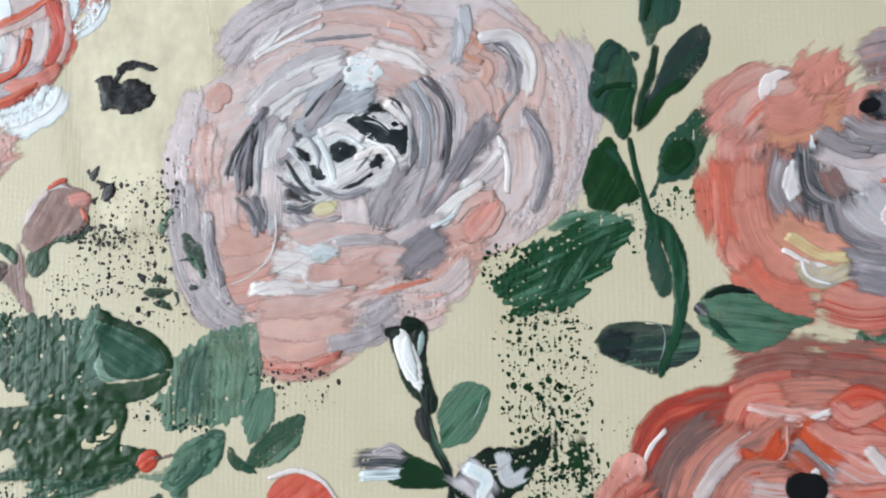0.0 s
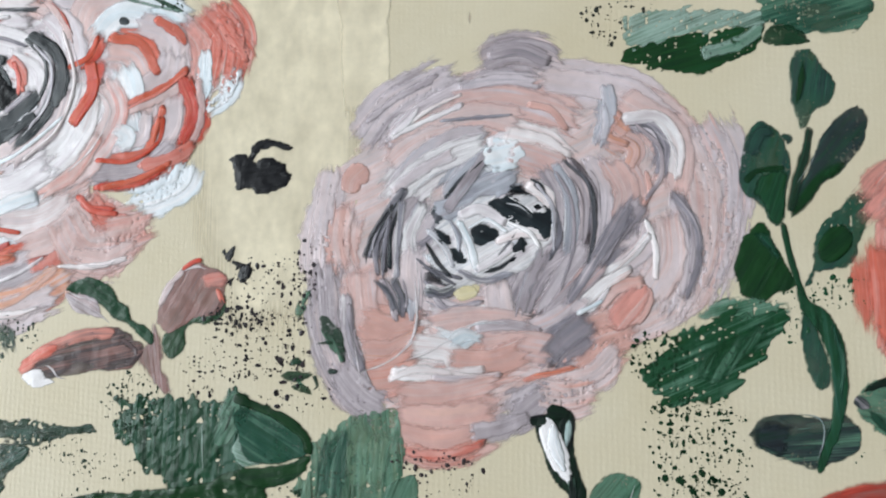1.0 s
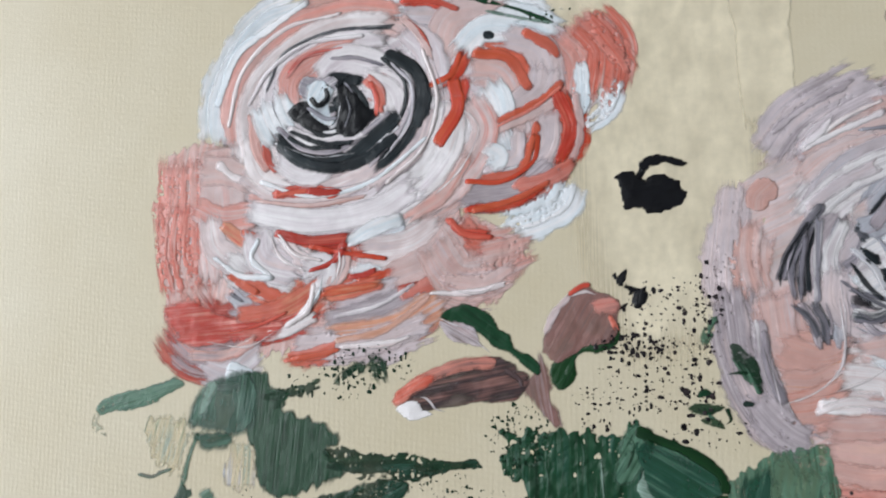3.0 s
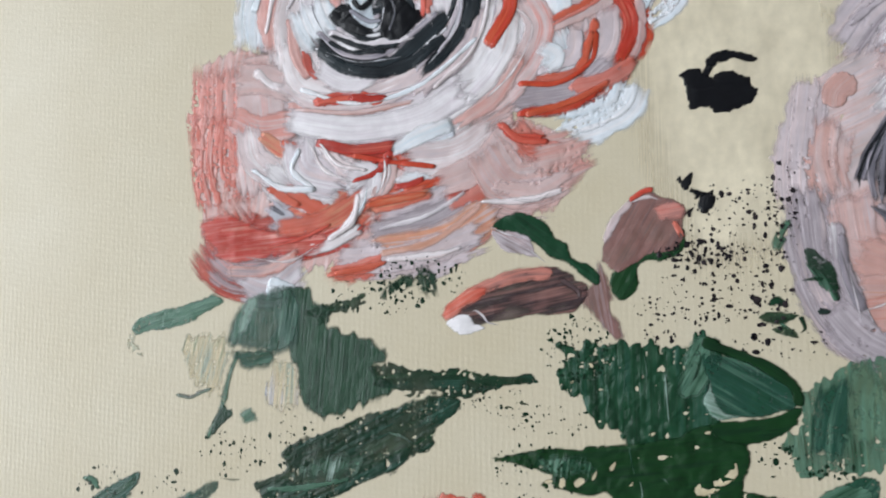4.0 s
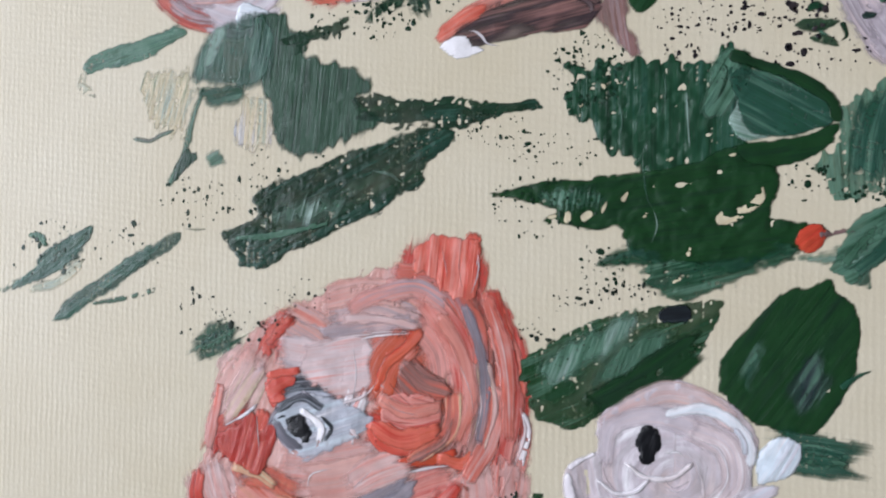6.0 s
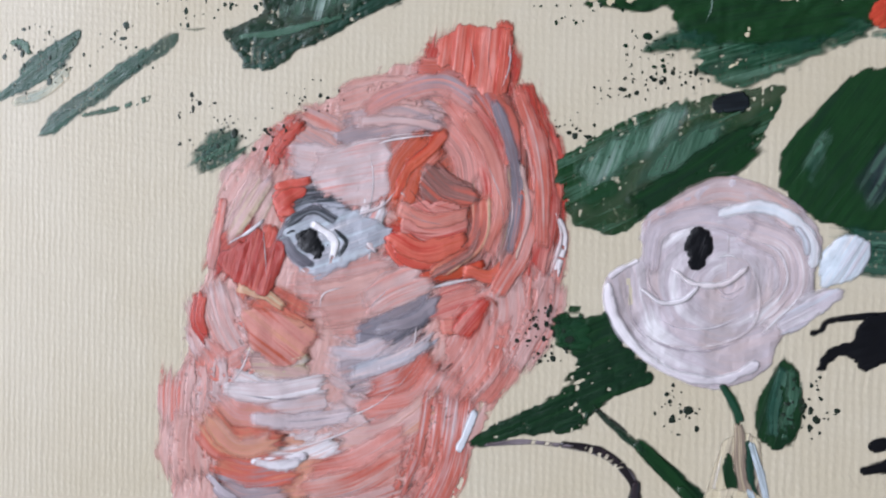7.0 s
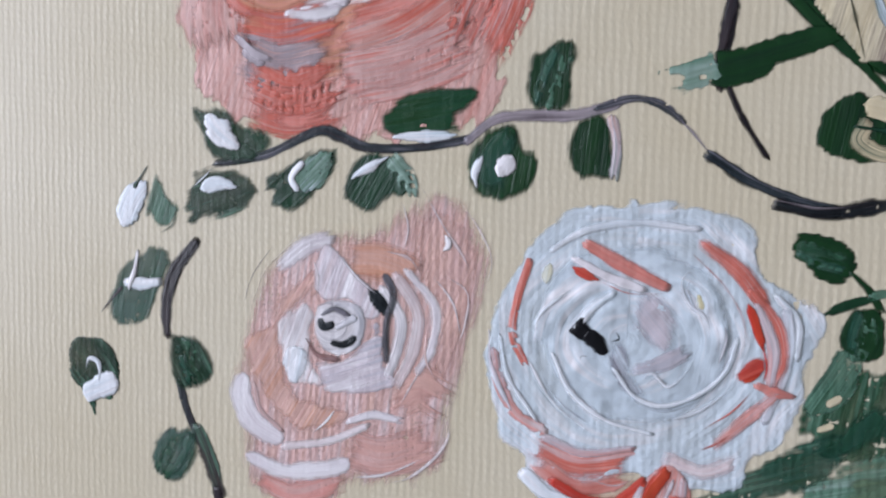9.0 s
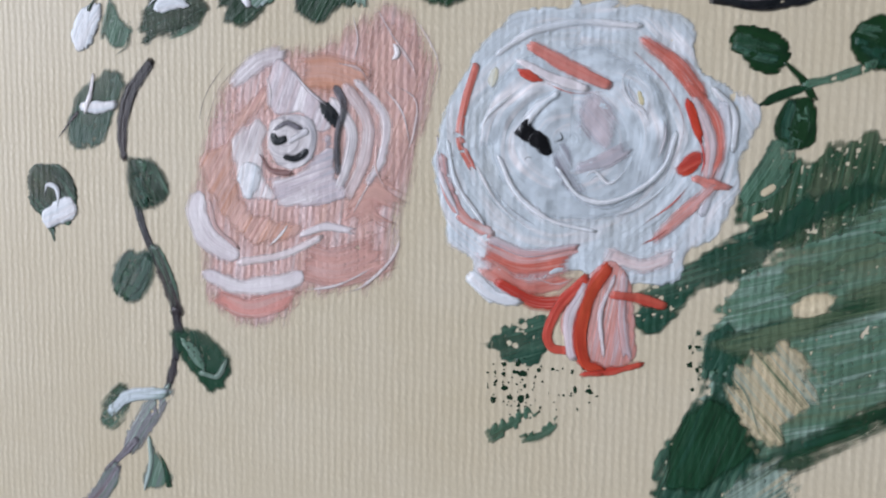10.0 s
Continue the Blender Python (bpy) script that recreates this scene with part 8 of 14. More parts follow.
# coral rose
T = thing("painted_rose", -34.6, -11.9, "tall coral and salmon rose with a grey centre in brushed paint", "flower", "painted roses")
patch(T, "underpaint", "salmon/rosy/rose", [(-45.4, -0.3), (-40.7, 2.5), (-33.8, 5.6), (-28.2, 7.1), (-22.7, 3.8), (-18.4, 0.5), (-16.9, -6.3), (-16.5, -13.1), (-19.1, -19.6), (-23.8, -27.3), (-24.8, -31.7), (-27.5, -36.2), (-27.9, -41.7), (-36.5, -43.7), (-43.6, -43.3), (-52.9, -41.8), (-56.1, -36.3), (-55.9, -31.6), (-54.7, -23.9), (-52.0, -14.0), (-50.2, -5.9)], turn=70, rag=1.3, h=0.15, cloth=0.7, feather=0.8)
stroke(T, "petal", "coral/salmon/rose", [(-18.8, -4.7), (-17.9, -10.0), (-19.6, -17.5)], 3.59, h=0.12, rag=0.9, feather=1.0)
stroke(T, "petal", "salmon/coral/mauve", [(-30.4, 6.1), (-25.9, 5.2), (-22.6, 0.6), (-22.3, -4.7)], 3.68, h=0.12, rag=0.9, feather=1.0)
stroke(T, "petal", "rose/salmon/beige", [(-30.9, 4.5), (-27.0, 3.3), (-24.2, -1.0), (-23.6, -5.8)], 4.02, h=0.12, rag=0.9, feather=1.0)
stroke(T, "petal", "brown/coral/grey", [(-23.2, 3.8), (-21.0, 0.0), (-20.4, -5.3), (-20.5, -11.6)], 3.94, h=0.12, rag=0.9, feather=1.0)
stroke(T, "petal", "brown/coral/grey", [(-22.1, 2.7), (-20.7, -0.5), (-20.4, -4.2)], 2.71, h=0.12, rag=0.9, feather=1.0)
stroke(T, "petal", "beige/brown/salmon", [(-21.2, -4.7), (-21.1, -9.0), (-22.9, -12.8)], 3.05, h=0.12, rag=0.9, feather=1.0)
stroke(T, "petal", "coral/salmon/brown", [(-22.3, -2.6), (-22.2, -7.4), (-24.0, -12.8)], 2.36, h=0.12, rag=0.9, feather=1.0)
stroke(T, "petal", "salmon/coral/rose", [(-19.7, 0.0), (-18.5, -5.8), (-19.2, -11.1)], 2.11, h=0.12, rag=0.9, feather=1.0)
stroke(T, "petal", "coral/rose/salmon", [(-19.7, -11.1), (-21.3, -14.3), (-24.0, -16.5)], 3.05, h=0.12, rag=0.9, feather=1.0)
stroke(T, "petal", "rosy/rose/mauve", [(-37.2, 1.6), (-32.6, 2.1), (-27.5, 0.4)], 3.78, h=0.12, rag=0.9, feather=1.0)
stroke(T, "petal", "salmon/rosy/rose", [(-38.3, 2.7), (-33.7, 3.7), (-29.2, 3.1)], 3.80, h=0.12, rag=0.9, feather=1.0)
stroke(T, "petal", "rosy/mauve/rose", [(-38.3, -0.6), (-32.6, 0.4), (-28.6, 0.9)], 3.18, h=0.12, rag=0.9, feather=1.0)
stroke(T, "petal", "coral/salmon/brown", [(-27.5, 0.6), (-25.3, -2.1), (-24.7, -5.3)], 5.53, h=0.12, rag=0.9, feather=1.0)
stroke(T, "petal", "rose/salmon", [(-32.5, -1.5), (-35.9, -4.2), (-38.2, -7.0)], 5.74, h=0.12, rag=0.9, feather=1.0)
stroke(T, "petal", "salmon/rose/coral", [(-30.3, -1.5), (-32.5, -4.2), (-34.7, -6.4)], 5.68, h=0.12, rag=0.9, feather=1.0)
stroke(T, "petal", "coral/rosy/mauve", [(-44.2, 0.3), (-40.6, -1.4), (-37.1, -3.7)], 4.88, h=0.12, rag=0.9, feather=1.0)
stroke(T, "petal", "mauve/pink/rose", [(-43.0, -2.5), (-38.8, -3.1), (-35.3, -3.1)], 4.85, h=0.12, rag=0.9, feather=1.0)
stroke(T, "petal", "coral/red", [(-42.4, 0.8), (-44.2, -0.8), (-45.4, -3.1)], 2.96, h=0.12, rag=0.9, feather=1.0)
stroke(T, "petal", "salmon/rosy/rose", [(-46.0, -3.1), (-48.4, -5.9), (-49.6, -8.2)], 5.02, h=0.12, rag=0.9, feather=1.0)
stroke(T, "petal", "blush/rose/beige", [(-46.6, -4.2), (-48.4, -7.6), (-49.5, -10.5)], 4.02, h=0.12, rag=0.9, feather=1.0)
stroke(T, "petal", "orange/red", [(-28.3, -0.7), (-29.7, -2.3), (-30.8, -3.1)], 2.81, h=0.12, rag=0.9, feather=1.0)
stroke(T, "petal", "coral/brown/red", [(-31.3, -4.8), (-29.1, -7.5), (-25.7, -7.4)], 3.73, h=0.12, rag=0.9, feather=1.0)
stroke(T, "petal", "salmon/coral", [(-31.6, -6.1), (-29.0, -8.3), (-26.8, -7.7)], 3.13, h=0.12, rag=0.9, feather=1.0)
stroke(T, "petal", "coral/red/salmon", [(-33.0, -9.7), (-29.6, -11.0), (-25.7, -9.9)], 4.08, h=0.12, rag=0.9, feather=1.0)
stroke(T, "petal", "coral/brown/red", [(-24.1, -9.0), (-25.7, -11.7), (-29.5, -13.5)], 4.63, h=0.12, rag=0.9, feather=1.0)
stroke(T, "petal", "orange/red", [(-24.0, -12.8), (-26.7, -13.7), (-29.5, -14.0)], 1.86, h=0.12, rag=0.9, feather=1.0)
stroke(T, "petal", "rose/coral", [(-50.5, -7.1), (-51.1, -9.9), (-51.7, -13.4)], 2.03, h=0.12, rag=0.9, feather=1.0)
stroke(T, "petal", "grey/slate/silver", [(-43.2, -9.0), (-41.7, -7.9), (-37.6, -7.5)], 3.91, h=0.12, rag=0.9, feather=1.0)
stroke(T, "petal", "pink/white/coral", [(-33.6, -7.0), (-34.7, -9.7), (-35.2, -11.9)], 1.91, h=0.12, rag=0.9, feather=1.0)
stroke(T, "petal", "salmon/rose/coral", [(-42.8, -14.3), (-38.1, -14.2), (-32.9, -13.0)], 6.78, h=0.12, rag=0.9, feather=1.0)
stroke(T, "petal", "salmon/coral/peach", [(-44.0, -16.1), (-45.2, -18.4), (-45.7, -21.2)], 6.97, h=0.12, rag=0.9, feather=1.0)
stroke(T, "petal", "salmon/rosy/rose", [(-40.4, -17.1), (-36.3, -16.4), (-32.3, -15.2)], 6.74, h=0.12, rag=0.9, feather=1.0)
stroke(T, "petal", "peach/coral/salmon", [(-47.6, -17.9), (-44.5, -19.5), (-40.9, -21.0)], 5.96, h=0.12, rag=0.9, feather=1.0)
stroke(T, "petal", "peach/brown/salmon", [(-47.6, -20.2), (-44.5, -21.7), (-41.5, -20.5)], 4.97, h=0.12, rag=0.9, feather=1.0)
stroke(T, "petal", "beige/peach/mauve", [(-48.2, -15.6), (-45.8, -16.1), (-44.0, -17.2)], 2.35, h=0.12, rag=0.9, feather=1.0)
stroke(T, "petal", "mauve/beige/lilac", [(-46.9, -21.8), (-44.5, -23.4), (-41.5, -22.7)], 2.57, h=0.12, rag=0.9, feather=1.0)
stroke(T, "petal", "salmon/rose/pink", [(-52.0, -15.7), (-50.7, -19.7), (-48.1, -23.6)], 6.09, h=0.12, rag=0.9, feather=1.0)
stroke(T, "petal", "coral/red/rose", [(-53.2, -16.9), (-53.2, -19.2), (-52.2, -20.9)], 2.41, h=0.12, rag=0.9, feather=1.0)
stroke(T, "petal", "rose/salmon/coral", [(-52.5, -22.1), (-50.0, -24.3), (-46.9, -23.0)], 6.09, h=0.12, rag=0.9, feather=1.0)
stroke(T, "petal", "salmon/rose/coral", [(-53.0, -23.3), (-53.4, -27.9), (-52.8, -34.3)], 6.17, h=0.12, rag=0.9, feather=1.0)
stroke(T, "petal", "pink/rose", [(-50.6, -23.1), (-50.7, -28.3), (-50.3, -34.1)], 4.08, h=0.12, rag=0.9, feather=1.0)
stroke(T, "petal", "pink/white/rosy", [(-49.3, -24.8), (-45.0, -26.0), (-39.7, -24.9)], 3.99, h=0.12, rag=0.9, feather=1.0)
stroke(T, "petal", "rosy/pink/lilac", [(-48.7, -26.8), (-44.4, -27.4), (-39.1, -26.5)], 2.98, h=0.12, rag=0.9, feather=1.0)
stroke(T, "petal", "rosy/pink/rose", [(-38.5, -22.0), (-34.5, -23.0), (-30.0, -19.5)], 5.74, h=0.12, rag=0.9, feather=1.0)
stroke(T, "petal", "rosy/mauve/pink", [(-37.4, -23.7), (-33.3, -22.4), (-30.0, -19.5)], 4.38, h=0.12, rag=0.9, feather=1.0)
stroke(T, "petal", "mauve/grey/rosy", [(-35.7, -19.7), (-32.8, -18.5), (-28.9, -16.2)], 3.80, h=0.12, rag=0.9, feather=1.0)
stroke(T, "petal", "pink/rose/salmon", [(-35.1, -16.9), (-32.3, -15.2), (-29.0, -14.0)], 4.74, h=0.12, rag=0.9, feather=1.0)
stroke(T, "petal", "coral/salmon/red", [(-28.3, -17.8), (-26.1, -16.9), (-23.4, -16.0)], 4.63, h=0.12, rag=0.9, feather=1.0)
stroke(T, "petal", "coral/dusk/red", [(-27.2, -18.8), (-25.0, -18.2), (-22.9, -16.5)], 2.77, h=0.12, rag=0.9, feather=1.0)
stroke(T, "petal", "salmon/rose/coral", [(-21.3, -14.3), (-21.2, -18.1), (-23.3, -21.9)], 6.38, h=0.12, rag=0.9, feather=1.0)
stroke(T, "petal", "coral/salmon/rose", [(-22.3, -17.6), (-23.9, -21.9), (-26.5, -25.3)], 5.52, h=0.12, rag=0.9, feather=1.0)
stroke(T, "petal", "salmon/rose/coral", [(-18.1, -13.2), (-18.6, -17.4), (-20.6, -21.8)], 3.92, h=0.12, rag=0.9, feather=1.0)
stroke(T, "petal", "salmon/coral/pink", [(-28.8, -21.1), (-31.0, -23.9), (-35.0, -25.8)], 5.69, h=0.12, rag=0.9, feather=1.0)
stroke(T, "petal", "rose/salmon/coral", [(-27.1, -23.2), (-29.9, -26.6), (-35.5, -28.0)], 5.67, h=0.12, rag=0.9, feather=1.0)
stroke(T, "petal", "pink/rose", [(-38.5, -27.1), (-35.5, -29.1), (-36.7, -30.3)], 3.87, h=0.12, rag=0.9, feather=1.0)
stroke(T, "petal", "salmon/coral/brown", [(-51.8, -30.7), (-48.0, -32.2), (-43.8, -31.9)], 6.06, h=0.12, rag=0.9, feather=1.0)
stroke(T, "petal", "salmon/rose/peach", [(-37.8, -30.9), (-32.6, -30.0), (-27.6, -26.4)], 5.72, h=0.12, rag=0.9, feather=1.0)
stroke(T, "petal", "pink/white/rosy", [(-45.6, -32.6), (-41.9, -32.3), (-37.8, -30.4)], 3.95, h=0.12, rag=0.9, feather=1.0)
stroke(T, "petal", "coral/salmon/rose", [(-36.6, -33.6), (-30.9, -32.1), (-26.5, -28.5)], 5.69, h=0.12, rag=0.9, feather=1.0)
stroke(T, "petal", "salmon/peach/rose", [(-48.0, -34.5), (-43.7, -34.7), (-37.8, -33.7)], 5.96, h=0.12, rag=0.9, feather=1.0)
stroke(T, "petal", "coral/salmon/red", [(-27.0, 3.3), (-23.7, -1.0), (-22.5, -5.8), (-23.2, -11.2)], 4.58, h=0.12, rag=0.9, feather=1.0)
stroke(T, "petal", "brown/coral/grey", [(-23.8, 4.3), (-21.5, 0.0), (-20.8, -5.3)], 3.04, h=0.12, rag=0.9, feather=1.0)
stroke(T, "petal", "beige/brown/salmon", [(-21.0, -3.7), (-20.6, -7.9), (-21.9, -12.5)], 2.88, h=0.12, rag=0.9, feather=1.0)
stroke(T, "petal", "coral/red/salmon", [(-20.0, 3.7), (-18.5, -1.6), (-17.8, -7.4), (-18.6, -13.2)], 3.38, h=0.12, rag=0.9, feather=1.0)
stroke(T, "petal", "salmon/coral/rose", [(-19.6, -6.3), (-19.8, -10.6), (-22.1, -14.9)], 3.25, h=0.12, rag=0.9, feather=1.0)
stroke(T, "petal", "coral/orange/salmon", [(-28.7, -1.0), (-31.1, -3.7), (-32.2, -6.9)], 5.64, h=0.12, rag=0.9, feather=1.0)
stroke(T, "petal", "brown/coral/beige", [(-23.9, -6.4), (-24.3, -10.4), (-28.1, -13.5)], 3.47, h=0.12, rag=0.9, feather=1.0)
stroke(T, "petal", "salmon/rosy/rose", [(-53.5, -28.3), (-53.9, -32.3), (-53.4, -35.9)], 6.05, h=0.12, rag=0.9, feather=1.0)
stroke(T, "petal", "salmon/coral/peach", [(-52.0, -29.3), (-49.5, -31.5), (-44.1, -31.2)], 5.93, h=0.12, rag=0.9, feather=1.0)
stroke(T, "petal", "peach/coral/mauve", [(-50.7, -33.8), (-47.1, -34.4), (-42.4, -33.3)], 4.92, h=0.12, rag=0.9, feather=1.0)
stroke(T, "petal", "rosy/mauve/rose", [(-50.7, -36.3), (-47.6, -37.3), (-43.5, -36.7)], 4.94, h=0.12, rag=0.9, feather=1.0)
stroke(T, "petal", "coral/salmon/rose", [(-40.6, -34.3), (-35.5, -32.9), (-30.0, -29.4)], 5.64, h=0.12, rag=0.9, feather=1.0)
stroke(T, "petal", "coral/rosy/mauve", [(-41.2, -36.6), (-36.0, -35.1), (-31.1, -32.1)], 5.66, h=0.12, rag=0.9, feather=1.0)
stroke(T, "petal", "salmon/rose/coral", [(-41.7, -38.3), (-36.0, -37.3), (-30.5, -35.3)], 5.67, h=0.12, rag=0.9, feather=1.0)
stroke(T, "petal", "salmon/coral/rose", [(-50.0, -38.8), (-46.4, -40.0), (-42.3, -38.9)], 5.91, h=0.12, rag=0.9, feather=1.0)
stroke(T, "petal", "coral/salmon", [(-48.2, -40.4), (-45.2, -40.6), (-42.3, -39.7)], 3.93, h=0.12, rag=0.9, feather=1.0)
stroke(T, "petal", "coral/red/salmon", [(-24.4, 9.9), (-25.2, 6.5), (-26.5, 2.8)], 7.02, h=0.25, rag=0.9)
stroke(T, "petal", "red/coral", [(-22.0, 9.6), (-22.4, 6.4), (-23.5, 3.8)], 1.82, h=0.3)
stroke(T, "petal", "white/pink", [(-21.4, 9.0), (-21.9, 5.3), (-22.7, 3.5)], 0.21, h=0.5)
stroke(T, "petal", "red/coral/salmon", [(-20.3, 4.3), (-18.6, -1.1), (-17.5, -5.3), (-17.9, -11.1)], 2.11, h=0.3)
stroke(T, "petal", "coral/salmon/rose", [(-18.8, -4.7), (-17.9, -10.0), (-19.6, -17.5)], 2.11, h=0.25)
stroke(T, "petal", "salmon/coral/mauve", [(-30.4, 6.1), (-25.9, 5.2), (-22.6, 0.6), (-22.3, -4.7)], 2.16, h=0.25, dry=0.1)
stroke(T, "petal", "rose/salmon/beige", [(-30.9, 4.5), (-27.0, 3.3), (-24.2, -1.0), (-23.6, -5.8)], 2.39, h=0.25)
stroke(T, "petal", "brown/coral/grey", [(-23.2, 3.8), (-21.0, 0.0), (-20.4, -5.3), (-20.5, -11.6)], 2.34, h=0.3)
stroke(T, "petal", "brown/coral/grey", [(-22.1, 2.7), (-20.7, -0.5), (-20.4, -4.2)], 1.60, h=0.3)
stroke(T, "petal", "beige/brown/salmon", [(-21.2, -4.7), (-21.1, -9.0), (-22.9, -12.8)], 1.82, h=0.3)
stroke(T, "petal", "coral/salmon/brown", [(-22.3, -2.6), (-22.2, -7.4), (-24.0, -12.8)], 1.40, h=0.35)
stroke(T, "petal", "salmon/coral/rose", [(-19.7, 0.0), (-18.5, -5.8), (-19.2, -11.1)], 1.27, h=0.3)
stroke(T, "petal", "coral/rose/salmon", [(-19.7, -11.1), (-21.3, -14.3), (-24.0, -16.5)], 1.82, h=0.3)
stroke(T, "petal", "rosy/rose/mauve", [(-37.2, 1.6), (-32.6, 2.1), (-27.5, 0.4)], 2.22, h=0.25)
stroke(T, "petal", "salmon/rosy/rose", [(-38.3, 2.7), (-33.7, 3.7), (-29.2, 3.1)], 2.23, h=0.25, dry=0.1)
stroke(T, "petal", "rosy/mauve/rose", [(-38.3, -0.6), (-32.6, 0.4), (-28.6, 0.9)], 1.90, h=0.3)
stroke(T, "petal", "white/pink", [(-37.7, -1.7), (-33.1, -0.5), (-28.6, -0.2)], 0.45, h=0.5)
stroke(T, "petal", "coral/salmon/brown", [(-27.5, 0.6), (-25.3, -2.1), (-24.7, -5.3)], 3.25, h=0.3)
stroke(T, "petal", "rose/salmon", [(-32.5, -1.5), (-35.9, -4.2), (-38.2, -7.0)], 3.38, h=0.3)
stroke(T, "petal", "salmon/rose/coral", [(-30.3, -1.5), (-32.5, -4.2), (-34.7, -6.4)], 3.34, h=0.3)
stroke(T, "petal", "coral/rosy/mauve", [(-44.2, 0.3), (-40.6, -1.4), (-37.1, -3.7)], 2.87, h=0.25)
stroke(T, "petal", "mauve/pink/rose", [(-43.0, -2.5), (-38.8, -3.1), (-35.3, -3.1)], 2.85, h=0.25)
stroke(T, "petal", "coral/red", [(-42.4, 0.8), (-44.2, -0.8), (-45.4, -3.1)], 1.74, dry=0.15, h=0.25)
stroke(T, "petal", "salmon/rosy/rose", [(-46.0, -3.1), (-48.4, -5.9), (-49.6, -8.2)], 2.95, dry=0.1, h=0.25)
stroke(T, "petal", "blush/rose/beige", [(-46.6, -4.2), (-48.4, -7.6), (-49.5, -10.5)], 2.36, h=0.25)
stroke(T, "petal", "red/orange/coral", [(-29.2, -1.2), (-31.4, -3.7), (-33.0, -7.0)], 3.32, h=0.35)
stroke(T, "petal", "orange/red", [(-28.3, -0.7), (-29.7, -2.3), (-30.8, -3.1)], 1.65, h=0.35)
stroke(T, "petal", "coral/brown/salmon", [(-30.0, -3.1), (-27.4, -5.3), (-24.7, -6.1)], 2.73, h=0.35, kind="round")
stroke(T, "petal", "coral/brown/red", [(-31.3, -4.8), (-29.1, -7.5), (-25.7, -7.4)], 2.20, h=0.35)
stroke(T, "petal", "salmon/coral", [(-31.6, -6.1), (-29.0, -8.3), (-26.8, -7.7)], 1.87, h=0.35)
stroke(T, "petal", "red/orange/coral", [(-32.4, -8.0), (-29.6, -9.6), (-25.2, -9.1)], 2.75, h=0.35)
stroke(T, "petal", "coral/red/salmon", [(-33.0, -9.7), (-29.6, -11.0), (-25.7, -9.9)], 2.42, h=0.35)
stroke(T, "petal", "red/coral", [(-33.0, -10.2), (-31.2, -12.4), (-27.3, -12.3)], 1.99, h=0.35, kind="round")
stroke(T, "petal", "deepred/red", [(-32.4, -8.0), (-29.0, -9.6), (-25.7, -9.7)], 0.38, h=0.35)
stroke(T, "petal", "coral/brown/red", [(-24.1, -9.0), (-25.7, -11.7), (-29.5, -13.5)], 2.72, h=0.3)
stroke(T, "petal", "orange/red", [(-24.0, -12.8), (-26.7, -13.7), (-29.5, -14.0)], 1.09, h=0.3)
stroke(T, "petal", "red/coral/orange", [(-25.1, -13.4), (-22.9, -13.8), (-21.3, -12.2)], 1.40, h=0.35)
stroke(T, "petal", "red/deepred/coral", [(-47.1, -9.3), (-49.5, -11.6), (-51.4, -14.0)], 2.97, h=0.3)
stroke(T, "petal", "red/coral", [(-47.7, -11.6), (-48.3, -13.9), (-47.3, -15.6)], 2.60, h=0.3)
stroke(T, "petal", "red/coral", [(-45.3, -9.9), (-45.8, -12.1), (-45.8, -15.0)], 1.99, h=0.3)
stroke(T, "petal", "red/coral", [(-44.4, -6.5), (-43.8, -7.6), (-44.1, -8.2)], 1.98, h=0.35, kind="round")
stroke(T, "petal", "red/coral", [(-44.4, -5.3), (-42.9, -5.1), (-41.5, -4.8)], 1.04, h=0.3)
stroke(T, "petal", "rose/coral", [(-50.5, -7.1), (-51.1, -9.9), (-51.7, -13.4)], 1.20, dry=0.1, h=0.3)
stroke(T, "petal", "white/lilac/silver", [(-40.5, -12.6), (-37.0, -10.3), (-34.1, -8.1)], 3.41, h=0.35, kind="round")
stroke(T, "petal", "white/ice", [(-41.3, -12.1), (-40.1, -13.7), (-38.1, -12.5)], 2.29, h=0.4, kind="round")
stroke(T, "petal", "grey/slate/silver", [(-43.2, -9.0), (-41.7, -7.9), (-37.6, -7.5)], 2.30, h=0.35)
stroke(T, "petal", "slate/grey/silver", [(-43.8, -11.0), (-42.9, -9.3), (-41.1, -8.1)], 1.74, h=0.35)
stroke(T, "petal", "slate/grey/lilac", [(-40.5, -7.6), (-38.7, -8.9), (-38.1, -9.8)], 1.49, h=0.4)
stroke(T, "petal", "black/slate", [(-42.6, -10.4), (-41.1, -10.9), (-40.2, -10.6)], 2.65, kind="round", h=0.4)
stroke(T, "petal", "black", [(-40.8, -11.5), (-40.2, -12.3)], 1.38, kind="round", h=0.4)
stroke(T, "petal", "black/slate", [(-37.8, -10.0), (-37.1, -11.1), (-37.0, -11.7)], 1.02, kind="round", h=0.4)
stroke(T, "petal", "pink/white/coral", [(-33.6, -7.0), (-34.7, -9.7), (-35.2, -11.9)], 1.12, h=0.4)
stroke(T, "petal", "white/pink", [(-35.3, -7.0), (-35.8, -9.2), (-34.6, -11.4)], 0.79, h=0.4)
stroke(T, "petal", "salmon/rose/coral", [(-42.8, -14.3), (-38.1, -14.2), (-32.9, -13.0)], 3.99, h=0.25)
stroke(T, "petal", "salmon/coral/peach", [(-44.0, -16.1), (-45.2, -18.4), (-45.7, -21.2)], 4.10, h=0.25)
stroke(T, "petal", "salmon/rosy/rose", [(-40.4, -17.1), (-36.3, -16.4), (-32.3, -15.2)], 3.97, h=0.25)
stroke(T, "petal", "peach/coral/salmon", [(-47.6, -17.9), (-44.5, -19.5), (-40.9, -21.0)], 3.51, h=0.3)
stroke(T, "petal", "peach/brown/salmon", [(-47.6, -20.2), (-44.5, -21.7), (-41.5, -20.5)], 2.92, h=0.3)
